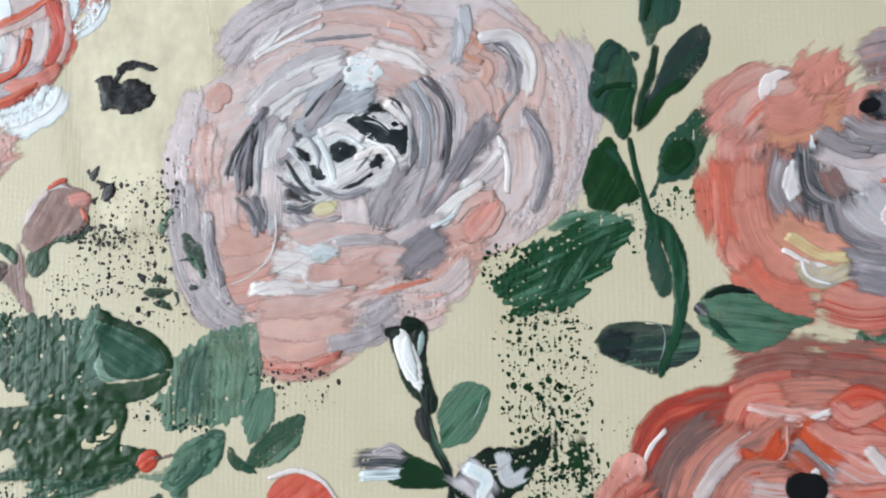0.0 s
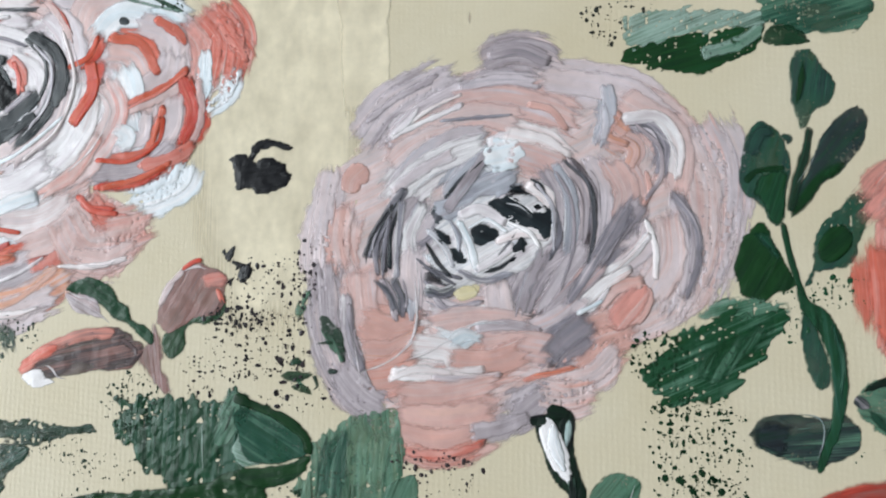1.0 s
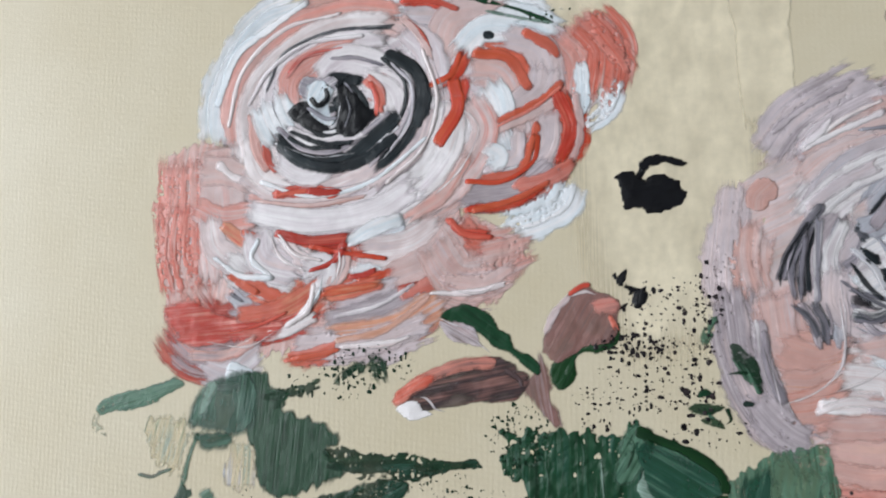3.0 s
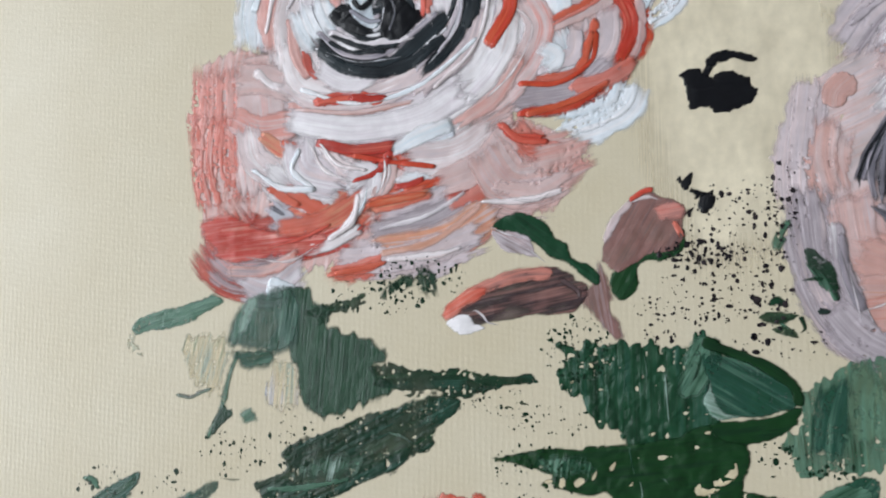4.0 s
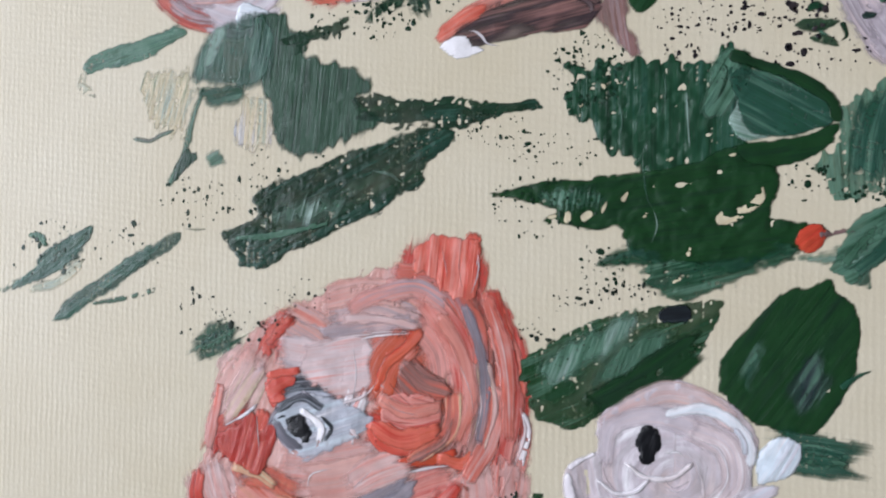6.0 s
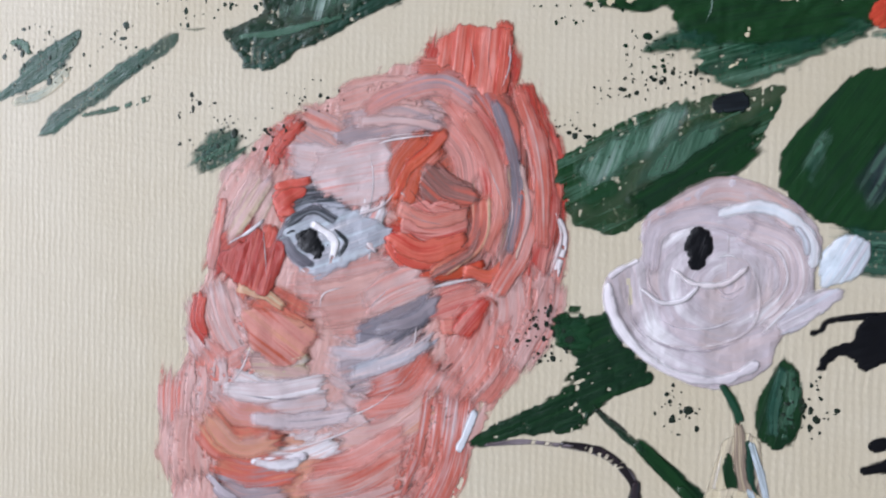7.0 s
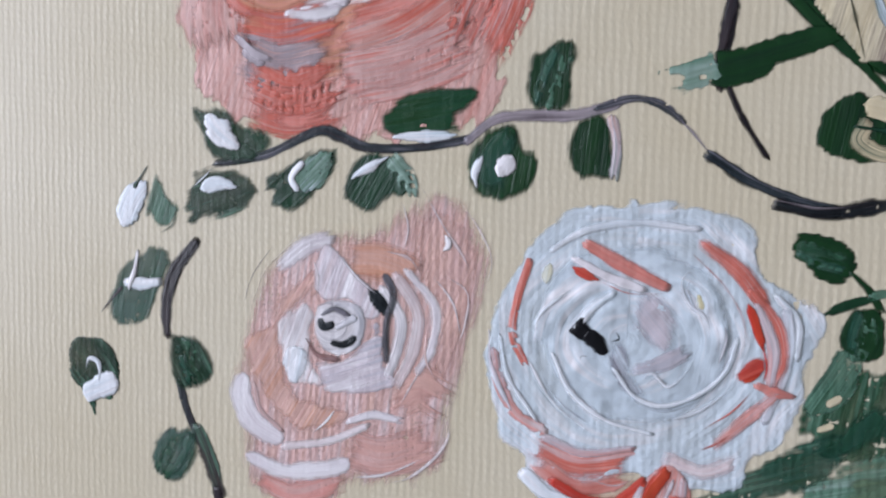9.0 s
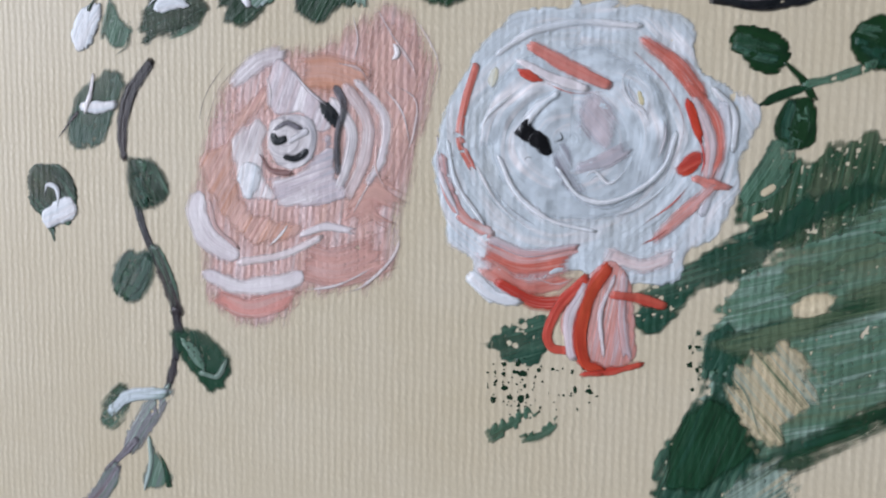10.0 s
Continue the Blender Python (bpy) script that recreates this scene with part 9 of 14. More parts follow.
stroke(T, "petal", "beige/peach/mauve", [(-48.2, -15.6), (-45.8, -16.1), (-44.0, -17.2)], 1.41, h=0.3)
stroke(T, "petal", "mauve/beige/lilac", [(-46.9, -21.8), (-44.5, -23.4), (-41.5, -22.7)], 1.52, h=0.3)
stroke(T, "petal", "salmon/rose/pink", [(-52.0, -15.7), (-50.7, -19.7), (-48.1, -23.6)], 3.58, dry=0.05, h=0.25)
stroke(T, "petal", "coral/red/rose", [(-53.2, -16.9), (-53.2, -19.2), (-52.2, -20.9)], 1.45, h=0.25)
stroke(T, "petal", "rose/salmon/coral", [(-52.5, -22.1), (-50.0, -24.3), (-46.9, -23.0)], 3.58, dry=0.1, h=0.25)
stroke(T, "petal", "salmon/rose/coral", [(-53.0, -23.3), (-53.4, -27.9), (-52.8, -34.3)], 3.63, dry=0.2, h=0.2)
stroke(T, "petal", "pink/rose", [(-50.6, -23.1), (-50.7, -28.3), (-50.3, -34.1)], 2.40, dry=0.2, h=0.2)
stroke(T, "petal", "pink/white/rosy", [(-49.3, -24.8), (-45.0, -26.0), (-39.7, -24.9)], 2.34, h=0.35)
stroke(T, "petal", "rosy/pink/lilac", [(-48.7, -26.8), (-44.4, -27.4), (-39.1, -26.5)], 1.75, h=0.35)
stroke(T, "petal", "slate/mauve/lilac", [(-47.4, -28.7), (-43.2, -28.9), (-39.0, -28.2)], 0.35, h=0.3)
stroke(T, "petal", "rosy/pink/rose", [(-38.5, -22.0), (-34.5, -23.0), (-30.0, -19.5)], 3.38, h=0.3)
stroke(T, "petal", "rosy/mauve/pink", [(-37.4, -23.7), (-33.3, -22.4), (-30.0, -19.5)], 2.58, h=0.3)
stroke(T, "petal", "mauve/grey/rosy", [(-35.7, -19.7), (-32.8, -18.5), (-28.9, -16.2)], 2.23, h=0.35)
stroke(T, "petal", "slate/grey/mauve", [(-35.7, -20.2), (-32.8, -20.1), (-29.4, -17.8)], 1.34, h=0.35)
stroke(T, "petal", "pink/rose/salmon", [(-35.1, -16.9), (-32.3, -15.2), (-29.0, -14.0)], 2.79, h=0.3)
stroke(T, "petal", "pink/white", [(-28.9, -15.1), (-26.7, -14.5), (-24.5, -14.1)], 0.44, h=0.4)
stroke(T, "petal", "coral/salmon/red", [(-28.3, -17.8), (-26.1, -16.9), (-23.4, -16.0)], 2.72, h=0.3)
stroke(T, "petal", "coral/dusk/red", [(-27.2, -18.8), (-25.0, -18.2), (-22.9, -16.5)], 1.63, h=0.3)
stroke(T, "petal", "salmon/rose/coral", [(-21.3, -14.3), (-21.2, -18.1), (-23.3, -21.9)], 3.75, h=0.2, dry=0.1)
stroke(T, "petal", "coral/salmon/rose", [(-22.3, -17.6), (-23.9, -21.9), (-26.5, -25.3)], 3.25, h=0.2, dry=0.1)
stroke(T, "petal", "salmon/rose/coral", [(-18.1, -13.2), (-18.6, -17.4), (-20.6, -21.8)], 2.33, h=0.2, dry=0.2)
stroke(T, "petal", "white/pink", [(-16.9, -7.9), (-16.1, -10.0), (-16.8, -13.2)], 0.73, dry=0.1, h=0.35)
stroke(T, "petal", "salmon/rose", [(-17.8, -14.2), (-19.6, -18.5), (-21.2, -22.3)], 0.42, dry=0.2, h=0.3)
stroke(T, "petal", "salmon/coral/pink", [(-28.8, -21.1), (-31.0, -23.9), (-35.0, -25.8)], 3.35, h=0.25)
stroke(T, "petal", "rose/salmon/coral", [(-27.1, -23.2), (-29.9, -26.6), (-35.5, -28.0)], 3.34, h=0.25)
stroke(T, "petal", "pink/rose", [(-38.5, -27.1), (-35.5, -29.1), (-36.7, -30.3)], 2.28, h=0.25)
stroke(T, "petal", "peach/salmon/rose", [(-51.8, -27.8), (-48.7, -29.9), (-43.8, -29.6)], 4.75, h=0.25)
stroke(T, "petal", "salmon/coral/brown", [(-51.8, -30.7), (-48.0, -32.2), (-43.8, -31.9)], 3.56, h=0.25)
stroke(T, "petal", "salmon/rose/peach", [(-37.8, -30.9), (-32.6, -30.0), (-27.6, -26.4)], 3.36, h=0.25)
stroke(T, "petal", "pink/white/rosy", [(-45.6, -32.6), (-41.9, -32.3), (-37.8, -30.4)], 2.32, h=0.35)
stroke(T, "petal", "coral/salmon/rose", [(-36.6, -33.6), (-30.9, -32.1), (-26.5, -28.5)], 3.35, h=0.2)
stroke(T, "petal", "salmon/peach/rose", [(-48.0, -34.5), (-43.7, -34.7), (-37.8, -33.7)], 3.51, h=0.2)
stroke(T, "petal", "coral/salmon/red", [(-27.0, 3.3), (-23.7, -1.0), (-22.5, -5.8), (-23.2, -11.2)], 2.69, h=0.25, up=0.02)
stroke(T, "petal", "brown/coral/grey", [(-23.8, 4.3), (-21.5, 0.0), (-20.8, -5.3)], 1.82, h=0.25, up=0.02)
stroke(T, "petal", "beige/brown/salmon", [(-21.0, -3.7), (-20.6, -7.9), (-21.9, -12.5)], 1.71, h=0.25, up=0.02)
stroke(T, "petal", "coral/red/salmon", [(-20.0, 3.7), (-18.5, -1.6), (-17.8, -7.4), (-18.6, -13.2)], 2.01, h=0.25, up=0.02)
stroke(T, "petal", "salmon/coral/rose", [(-19.6, -6.3), (-19.8, -10.6), (-22.1, -14.9)], 1.92, h=0.25, up=0.02)
stroke(T, "petal", "coral/orange/salmon", [(-28.7, -1.0), (-31.1, -3.7), (-32.2, -6.9)], 3.32, h=0.3, up=0.02)
stroke(T, "petal", "coral/brown/salmon", [(-29.7, -3.9), (-27.1, -6.1), (-24.9, -6.4)], 3.27, h=0.3, up=0.03, kind="round")
stroke(T, "petal", "coral/salmon/red", [(-31.7, -8.0), (-28.7, -9.2), (-25.2, -8.2)], 3.84, h=0.3, up=0.03, kind="round")
stroke(T, "petal", "red/coral", [(-32.4, -10.5), (-29.8, -11.9), (-26.5, -11.2)], 2.87, h=0.3, up=0.03, kind="round")
stroke(T, "petal", "brown/coral/beige", [(-23.9, -6.4), (-24.3, -10.4), (-28.1, -13.5)], 2.06, h=0.3, up=0.03)
stroke(T, "petal", "white/pink", [(-35.9, -2.0), (-33.1, -0.9), (-28.6, -0.4)], 0.28, h=0.5, up=0.02)
stroke(T, "petal", "white/pink", [(-35.1, -2.0), (-34.6, -4.2), (-35.0, -7.2)], 0.22, h=0.5, up=0.02)
stroke(T, "petal", "white/pink", [(-31.4, -3.1), (-32.2, -5.3), (-31.3, -6.4)], 0.28, h=0.5, up=0.02)
stroke(T, "petal", "brown/deepred", [(-31.3, -5.3), (-29.1, -7.5), (-26.8, -8.8)], 0.27, h=0.3, up=0.02)
stroke(T, "petal", "brown/deepred", [(-22.8, -2.1), (-22.2, -5.8), (-23.0, -10.1)], 0.27, h=0.3, up=0.02)
stroke(T, "petal", "salmon/rose", [(-20.5, 1.6), (-19.1, -3.2), (-19.2, -9.0)], 0.26, h=0.4, up=0.02)
stroke(T, "petal", "grey/brown", [(-22.6, 2.2), (-21.2, -1.6), (-20.6, -5.3)], 0.32, h=0.3, up=0.02)
stroke(T, "petal", "white/pink", [(-30.0, -17.8), (-30.5, -21.1), (-32.2, -23.9)], 0.28, h=0.4, up=0.02)
stroke(T, "petal", "white/pink", [(-50.0, -26.0), (-48.1, -23.6), (-46.9, -20.7)], 0.30, h=0.4, up=0.02)
stroke(T, "petal", "white/pink", [(-43.8, -31.9), (-37.8, -29.8), (-32.1, -26.7)], 0.29, h=0.4, up=0.02)
stroke(T, "petal", "salmon/rosy/rose", [(-53.5, -28.3), (-53.9, -32.3), (-53.4, -35.9)], 3.56, dry=0.15, h=0.2)
stroke(T, "petal", "salmon/coral/peach", [(-52.0, -29.3), (-49.5, -31.5), (-44.1, -31.2)], 3.49, h=0.25)
stroke(T, "petal", "white/lilac", [(-46.5, -33.0), (-43.8, -32.6), (-41.5, -32.2)], 0.92, h=0.35)
stroke(T, "petal", "peach/coral/mauve", [(-50.7, -33.8), (-47.1, -34.4), (-42.4, -33.3)], 2.89, h=0.25)
stroke(T, "petal", "rosy/mauve/rose", [(-50.7, -36.3), (-47.6, -37.3), (-43.5, -36.7)], 2.90, h=0.25)
stroke(T, "petal", "coral/salmon/rose", [(-40.6, -34.3), (-35.5, -32.9), (-30.0, -29.4)], 3.32, h=0.25)
stroke(T, "petal", "coral/rosy/mauve", [(-41.2, -36.6), (-36.0, -35.1), (-31.1, -32.1)], 3.33, h=0.25)
stroke(T, "petal", "salmon/rose/coral", [(-41.7, -38.3), (-36.0, -37.3), (-30.5, -35.3)], 3.34, dry=0.15, h=0.2)
stroke(T, "petal", "salmon/coral/rose", [(-50.0, -38.8), (-46.4, -40.0), (-42.3, -38.9)], 3.48, dry=0.2, h=0.2)
stroke(T, "petal", "rose/coral/pink", [(-26.8, -25.0), (-27.8, -31.4), (-29.9, -36.3)], 4.83, dry=0.2, h=0.2)
stroke(T, "petal", "coral/salmon", [(-48.2, -40.4), (-45.2, -40.6), (-42.3, -39.7)], 2.31, dry=0.25, h=0.2)
stroke(T, "petal", "slate/mauve/lilac", [(-50.7, -36.3), (-49.4, -37.1)], 1.17, kind="round", h=0.25)
stroke(T, "petal", "white/ice", [(-24.4, -27.0), (-25.2, -29.1), (-25.7, -30.2)], 0.74, dry=0.1, h=0.3)
patch(T, "petal", "red/coral/salmon", [(-28.2, 6.5), (-27.7, 9.1), (-25.5, 9.9), (-21.4, 9.6), (-21.3, 5.9), (-22.3, 3.3), (-24.3, 3.7), (-27.0, 5.4)], turn=85, h=0.35, rag=0.9, feather=0.4)
stroke(T, "petal", "salmon/pink", [(-25.5, 9.2), (-25.0, 7.0), (-24.6, 4.9)], 0.29, h=0.4, feather=0.3)
stroke(T, "petal", "deepred/brown", [(-23.4, 9.1), (-23.5, 6.4), (-23.1, 4.3)], 0.24, h=0.3, feather=0.3)
stroke(T, "petal", "white/pink", [(-21.5, 9.3), (-21.5, 6.1), (-22.4, 3.3)], 0.24, h=0.8, feather=0.2)
stroke(T, "petal", "rose/salmon/mauve", [(-35.9, 1.8), (-32.6, 3.5), (-28.1, 4.4), (-24.5, 2.5)], 2.17, h=0.2, rag=0.6, feather=1.2)
stroke(T, "petal", "mauve/rose/pink", [(-36.0, 0.9), (-32.0, 1.0), (-28.1, 0.3)], 1.31, h=0.2, rag=0.5, feather=0.9)
stroke(T, "petal", "salmon/coral/rose", [(-20.5, 3.3), (-18.9, -1.1), (-18.2, -5.3), (-18.1, -10.5)], 1.60, h=0.25, rag=0.5, feather=0.8)
stroke(T, "petal", "brown/grey/dusk", [(-22.6, 2.2), (-21.1, -2.1), (-20.5, -6.3), (-21.1, -11.1)], 1.24, h=0.25, rag=0.4, feather=0.7)
stroke(T, "petal", "beige/rose/brown", [(-20.1, -3.7), (-19.5, -7.9), (-20.5, -11.7)], 0.52, h=0.3, rag=0.4, feather=0.5)
stroke(T, "petal", "coral/dusk/salmon", [(-25.3, 1.1), (-23.0, -2.6), (-22.2, -7.4), (-23.5, -11.7)], 1.44, h=0.25, rag=0.4, feather=0.8)
stroke(T, "petal", "rose/white", [(-23.4, -3.2), (-21.9, -7.4), (-22.4, -12.0)], 0.24, h=0.6, feather=0.3)
stroke(T, "petal", "rose/white", [(-21.5, -3.7), (-21.0, -7.9), (-21.9, -11.9)], 0.19, h=0.6, feather=0.3)
stroke(T, "petal", "red/orange/coral", [(-32.2, -6.1), (-31.2, -3.7), (-29.1, -1.9), (-27.9, -0.4)], 1.29, h=0.3, rag=0.4, feather=0.5)
stroke(T, "petal", "dusk/brown/coral", [(-29.1, -3.9), (-27.3, -5.7), (-24.6, -6.5)], 1.77, h=0.3, rag=0.4, feather=0.6)
stroke(T, "petal", "coral/dusk/brown", [(-31.7, -7.6), (-29.0, -8.7), (-25.3, -8.0)], 1.49, h=0.3, rag=0.4, feather=0.5)
stroke(T, "petal", "red/coral/orange", [(-32.7, -10.2), (-29.5, -11.6), (-25.8, -10.6)], 1.89, h=0.35, rag=0.4, feather=0.4)
stroke(T, "petal", "deepred/red", [(-30.7, -4.2), (-29.0, -6.8), (-24.9, -7.9)], 0.25, h=0.4, feather=0.25)
stroke(T, "petal", "deepred/coral", [(-33.0, -8.5), (-30.0, -9.8), (-25.0, -9.7)], 0.25, h=0.4, feather=0.25)
stroke(T, "petal", "salmon/pink", [(-31.5, -6.1), (-30.4, -8.3), (-26.8, -9.2)], 0.25, h=0.7, feather=0.25)
stroke(T, "petal", "dusk/brown/grey", [(-28.4, -13.7), (-25.1, -11.7), (-24.1, -9.6)], 0.97, h=0.25, rag=0.4, feather=0.6)
patch(T, "petal", "rose/pink/salmon", [(-40.6, -2.0), (-36.0, -0.9), (-33.1, -1.5), (-33.0, -4.8), (-33.0, -6.4), (-35.9, -7.6), (-39.4, -6.4), (-41.2, -4.2)], turn=10, h=0.2, rag=0.5, feather=1.0)
stroke(T, "petal", "white/pink", [(-38.3, -1.8), (-35.4, -0.9), (-31.4, -0.5), (-28.5, -0.3)], 0.25, h=0.8, feather=0.25)
stroke(T, "petal", "white/pink", [(-37.5, -8.5), (-33.9, -7.3), (-32.1, -5.5)], 0.36, h=0.8, feather=0.3)
stroke(T, "petal", "white/pink", [(-35.0, -2.0), (-34.6, -4.8), (-34.9, -7.4)], 0.20, h=0.7, feather=0.2)
patch(T, "heart", "ice/silver/white", [(-44.1, -9.4), (-40.5, -7.5), (-35.9, -7.9), (-33.0, -9.3), (-34.6, -11.9), (-38.1, -13.1), (-40.4, -14.4), (-43.7, -12.2)], turn=20, h=0.3, rag=0.6, feather=0.7)
stroke(T, "heart", "grey/slate/silver", [(-43.6, -9.2), (-40.8, -7.7), (-38.3, -8.8)], 1.05, h=0.3, rag=0.5, feather=0.5)
stroke(T, "heart", "slate/grey", [(-43.8, -10.7), (-42.8, -12.1), (-41.2, -13.1)], 1.17, h=0.3, rag=0.5, feather=0.5)
patch(T, "heart", "black", [(-42.4, -10.1), (-41.2, -9.5), (-40.1, -10.2), (-39.5, -11.5), (-39.7, -12.5), (-40.7, -12.4), (-42.0, -11.6)], turn=40, h=0.4, rag=0.4, feather=0.25)
stroke(T, "heart", "slate/black", [(-38.1, -9.9), (-37.3, -10.8), (-37.9, -11.9)], 0.57, h=0.4, feather=0.3)
stroke(T, "heart", "white", [(-40.5, -9.2), (-38.6, -10.6), (-38.7, -12.3)], 0.73, h=0.5, feather=0.3)
patch(T, "petal", "red/coral", [(-45.1, -6.6), (-43.8, -5.8), (-41.4, -5.3), (-41.7, -6.5), (-42.9, -6.8), (-42.8, -8.0), (-44.1, -8.4), (-45.1, -7.7)], turn=30, h=0.4, rag=0.5, feather=0.3)
patch(T, "petal", "red/deepred/coral", [(-51.3, -12.4), (-48.9, -11.1), (-46.5, -9.5), (-45.4, -11.6), (-44.4, -10.3), (-44.0, -12.8), (-45.1, -15.0), (-45.8, -16.2), (-48.2, -15.5), (-50.4, -14.1)], turn=75, h=0.35, rag=0.6, feather=0.4)
stroke(T, "petal", "pink/white", [(-46.1, -9.5), (-45.8, -12.1), (-45.6, -15.3)], 0.22, h=0.7, feather=0.2)
stroke(T, "petal", "lilac/rose/beige", [(-49.7, -10.5), (-47.7, -7.6), (-45.7, -4.5)], 1.85, h=0.2, rag=0.6, feather=1.0)
stroke(T, "petal", "white/lilac", [(-49.5, -11.0), (-47.7, -10.0), (-46.4, -9.0)], 0.49, h=0.6, feather=0.4)
stroke(T, "petal", "coral/red", [(-44.8, -2.2), (-43.6, -0.6), (-42.4, 0.5)], 1.28, h=0.2, rag=0.8, feather=0.7)
patch(T, "petal", "orange/salmon/peach", [(-48.3, -18.0), (-46.4, -17.6), (-44.0, -17.9), (-40.2, -19.6), (-41.8, -22.7), (-44.4, -23.5), (-46.8, -22.0), (-47.7, -20.2)], turn=-35, h=0.2, rag=0.6, feather=1.0)
patch(T, "petal", "beige/rose/taupe", [(-46.9, -21.6), (-44.5, -23.4), (-41.8, -22.9), (-41.2, -24.1), (-45.1, -24.7), (-47.5, -23.6)], turn=0, h=0.15, rag=0.6, feather=1.0)
patch(T, "petal", "coral/red/salmon", [(-26.6, -19.1), (-25.9, -16.9), (-23.4, -15.7), (-22.8, -16.8), (-23.9, -19.0), (-25.5, -19.8)], turn=50, h=0.25, rag=0.6, feather=0.9)
stroke(T, "petal", "grey/mauve/silver", [(-33.7, -19.1), (-30.3, -18.1), (-28.2, -16.4)], 1.50, h=0.25, rag=0.5, feather=0.9)
stroke(T, "petal", "mauve/silver/pink", [(-36.2, -23.6), (-31.4, -21.8), (-28.6, -20.0)], 1.71, h=0.25, rag=0.5, feather=1.0)
stroke(T, "petal", "pink/lilac/rose", [(-38.6, -21.5), (-35.6, -21.5), (-32.8, -20.1)], 1.55, h=0.2, rag=0.5, feather=1.1)
stroke(T, "petal", "lilac/pink/white", [(-49.6, -26.0), (-45.0, -26.0), (-39.7, -24.8)], 1.95, h=0.25, rag=0.4, feather=0.9)
stroke(T, "petal", "pink/lilac", [(-46.5, -28.7), (-42.0, -28.8), (-36.7, -27.8)], 1.71, h=0.25, rag=0.4, feather=0.9)
stroke(T, "petal", "grey/mauve", [(-48.7, -26.3), (-43.8, -26.6), (-39.0, -25.8)], 0.27, h=0.3, feather=0.3)
stroke(T, "petal", "grey/mauve", [(-46.5, -28.9), (-42.0, -28.7), (-37.3, -27.9)], 0.21, h=0.3, feather=0.3)
stroke(T, "petal", "red/coral", [(-52.6, -16.6), (-52.9, -18.9), (-52.1, -20.5)], 1.23, h=0.25, rag=0.6, feather=0.6)
stroke(T, "petal", "white/lilac", [(-46.5, -33.0), (-44.0, -33.2), (-41.9, -32.8)], 1.29, h=0.25, rag=0.5, feather=0.8)
stroke(T, "petal", "rosy/peach/salmon", [(-51.8, -29.0), (-48.6, -31.7), (-44.4, -30.8)], 2.43, h=0.2, rag=0.5, feather=1.2)
stroke(T, "petal", "mauve/lilac", [(-51.4, -35.0), (-49.8, -36.4), (-48.6, -36.8)], 1.00, h=0.2, rag=0.5, feather=0.8)
stroke(T, "petal", "white/pink", [(-32.0, -25.0), (-29.9, -22.2), (-28.4, -20.0)], 0.20, h=0.8, feather=0.2)
stroke(T, "petal", "white/pink", [(-29.4, -25.7), (-28.7, -23.9), (-26.3, -22.0)], 0.20, h=0.8, feather=0.2)
stroke(T, "petal", "white/pink", [(-40.0, -17.7), (-39.5, -15.9), (-36.6, -15.0)], 0.21, h=0.8, feather=0.2)
stroke(T, "petal", "pink/white", [(-37.9, -28.4), (-34.4, -26.8), (-32.2, -25.1)], 0.21, h=0.7, feather=0.2)
stroke(T, "petal", "pink/white", [(-31.0, -27.5), (-28.5, -25.4), (-27.1, -23.2)], 0.20, h=0.7, feather=0.2)
stroke(T, "petal", "white/pink", [(-35.7, -15.8), (-35.1, -17.2), (-32.3, -14.6)], 0.21, h=0.7, feather=0.2)
stroke(T, "petal", "white/pink", [(-16.9, -7.9), (-16.5, -10.5), (-18.1, -15.3)], 0.42, h=0.6, feather=0.4, dry=0.1)

# small white rose beside it
T = thing("painted_leaf", -8.0, -3.7, "dark green leaf with pale streaks tucked behind the roses", "leaf", "broad leaves")
patch(T, "blade", "green/leaf/sage", [(-17.0, -2.9), (-13.1, -0.8), (-9.1, 1.4), (-3.7, 3.1), (2.9, 3.7), (2.5, 1.8), (0.2, -2.2), (-2.6, -4.7), (-7.0, -6.3), (-9.4, -8.9), (-11.5, -9.7), (-15.6, -8.4), (-16.7, -5.3)], turn=25, h=0.15, rag=0.6, dry=0.05, cloth=0.8)
patch(T, "blade", "mist/sage/green", [(-16.2, -3.7), (-13.6, -1.7), (-10.6, 0.2), (-6.7, 1.9), (-5.2, 1.4), (-7.1, -1.7), (-10.5, -3.7), (-13.6, -5.3)], turn=70, h=0.08, feather=1.6, cloth=0.8)
patch(T, "blade", "sage/green", [(-10.0, -5.2), (-8.1, -1.7), (-3.7, 0.8), (-1.3, 0.6), (-3.2, -2.2), (-6.5, -4.7)], turn=70, h=0.08, feather=1.6, cloth=0.8)
stroke(T, "blade", "leaf/pine", [(-9.5, -7.3), (-4.1, -4.2), (0.7, -0.7)], 2.99, h=0.12, dry=0.1)
stroke(T, "dab", "black/slate", [(-2.5, 2.1), (-0.8, 2.3)], 1.77, kind="round", h=0.25, dry=0.05)
T = thing("painted_leaf", 7.2, -0.8, "dark green leaf with soft grey brush marks", "leaf", "broad leaves")
patch(T, "blade", "pine/leaf/pine", [(2.5, -5.2), (2.5, -3.0), (3.7, -0.9), (6.3, 2.3), (8.8, 4.4), (11.7, 5.5), (12.9, 6.3), (13.5, 4.6), (14.9, 3.6), (15.4, 0.8), (15.2, -1.9), (14.3, -4.5), (12.0, -8.2), (10.4, -9.3), (8.0, -8.8), (4.4, -7.5)], turn=55, h=0.25, rag=0.4)
patch(T, "blade", "teal/slate/sage", [(8.7, -4.5), (10.3, -1.1), (12.5, -1.8), (12.8, -4.4), (10.4, -7.3), (9.0, -6.9)], turn=60, h=0.15, rag=0.8, feather=2.0)
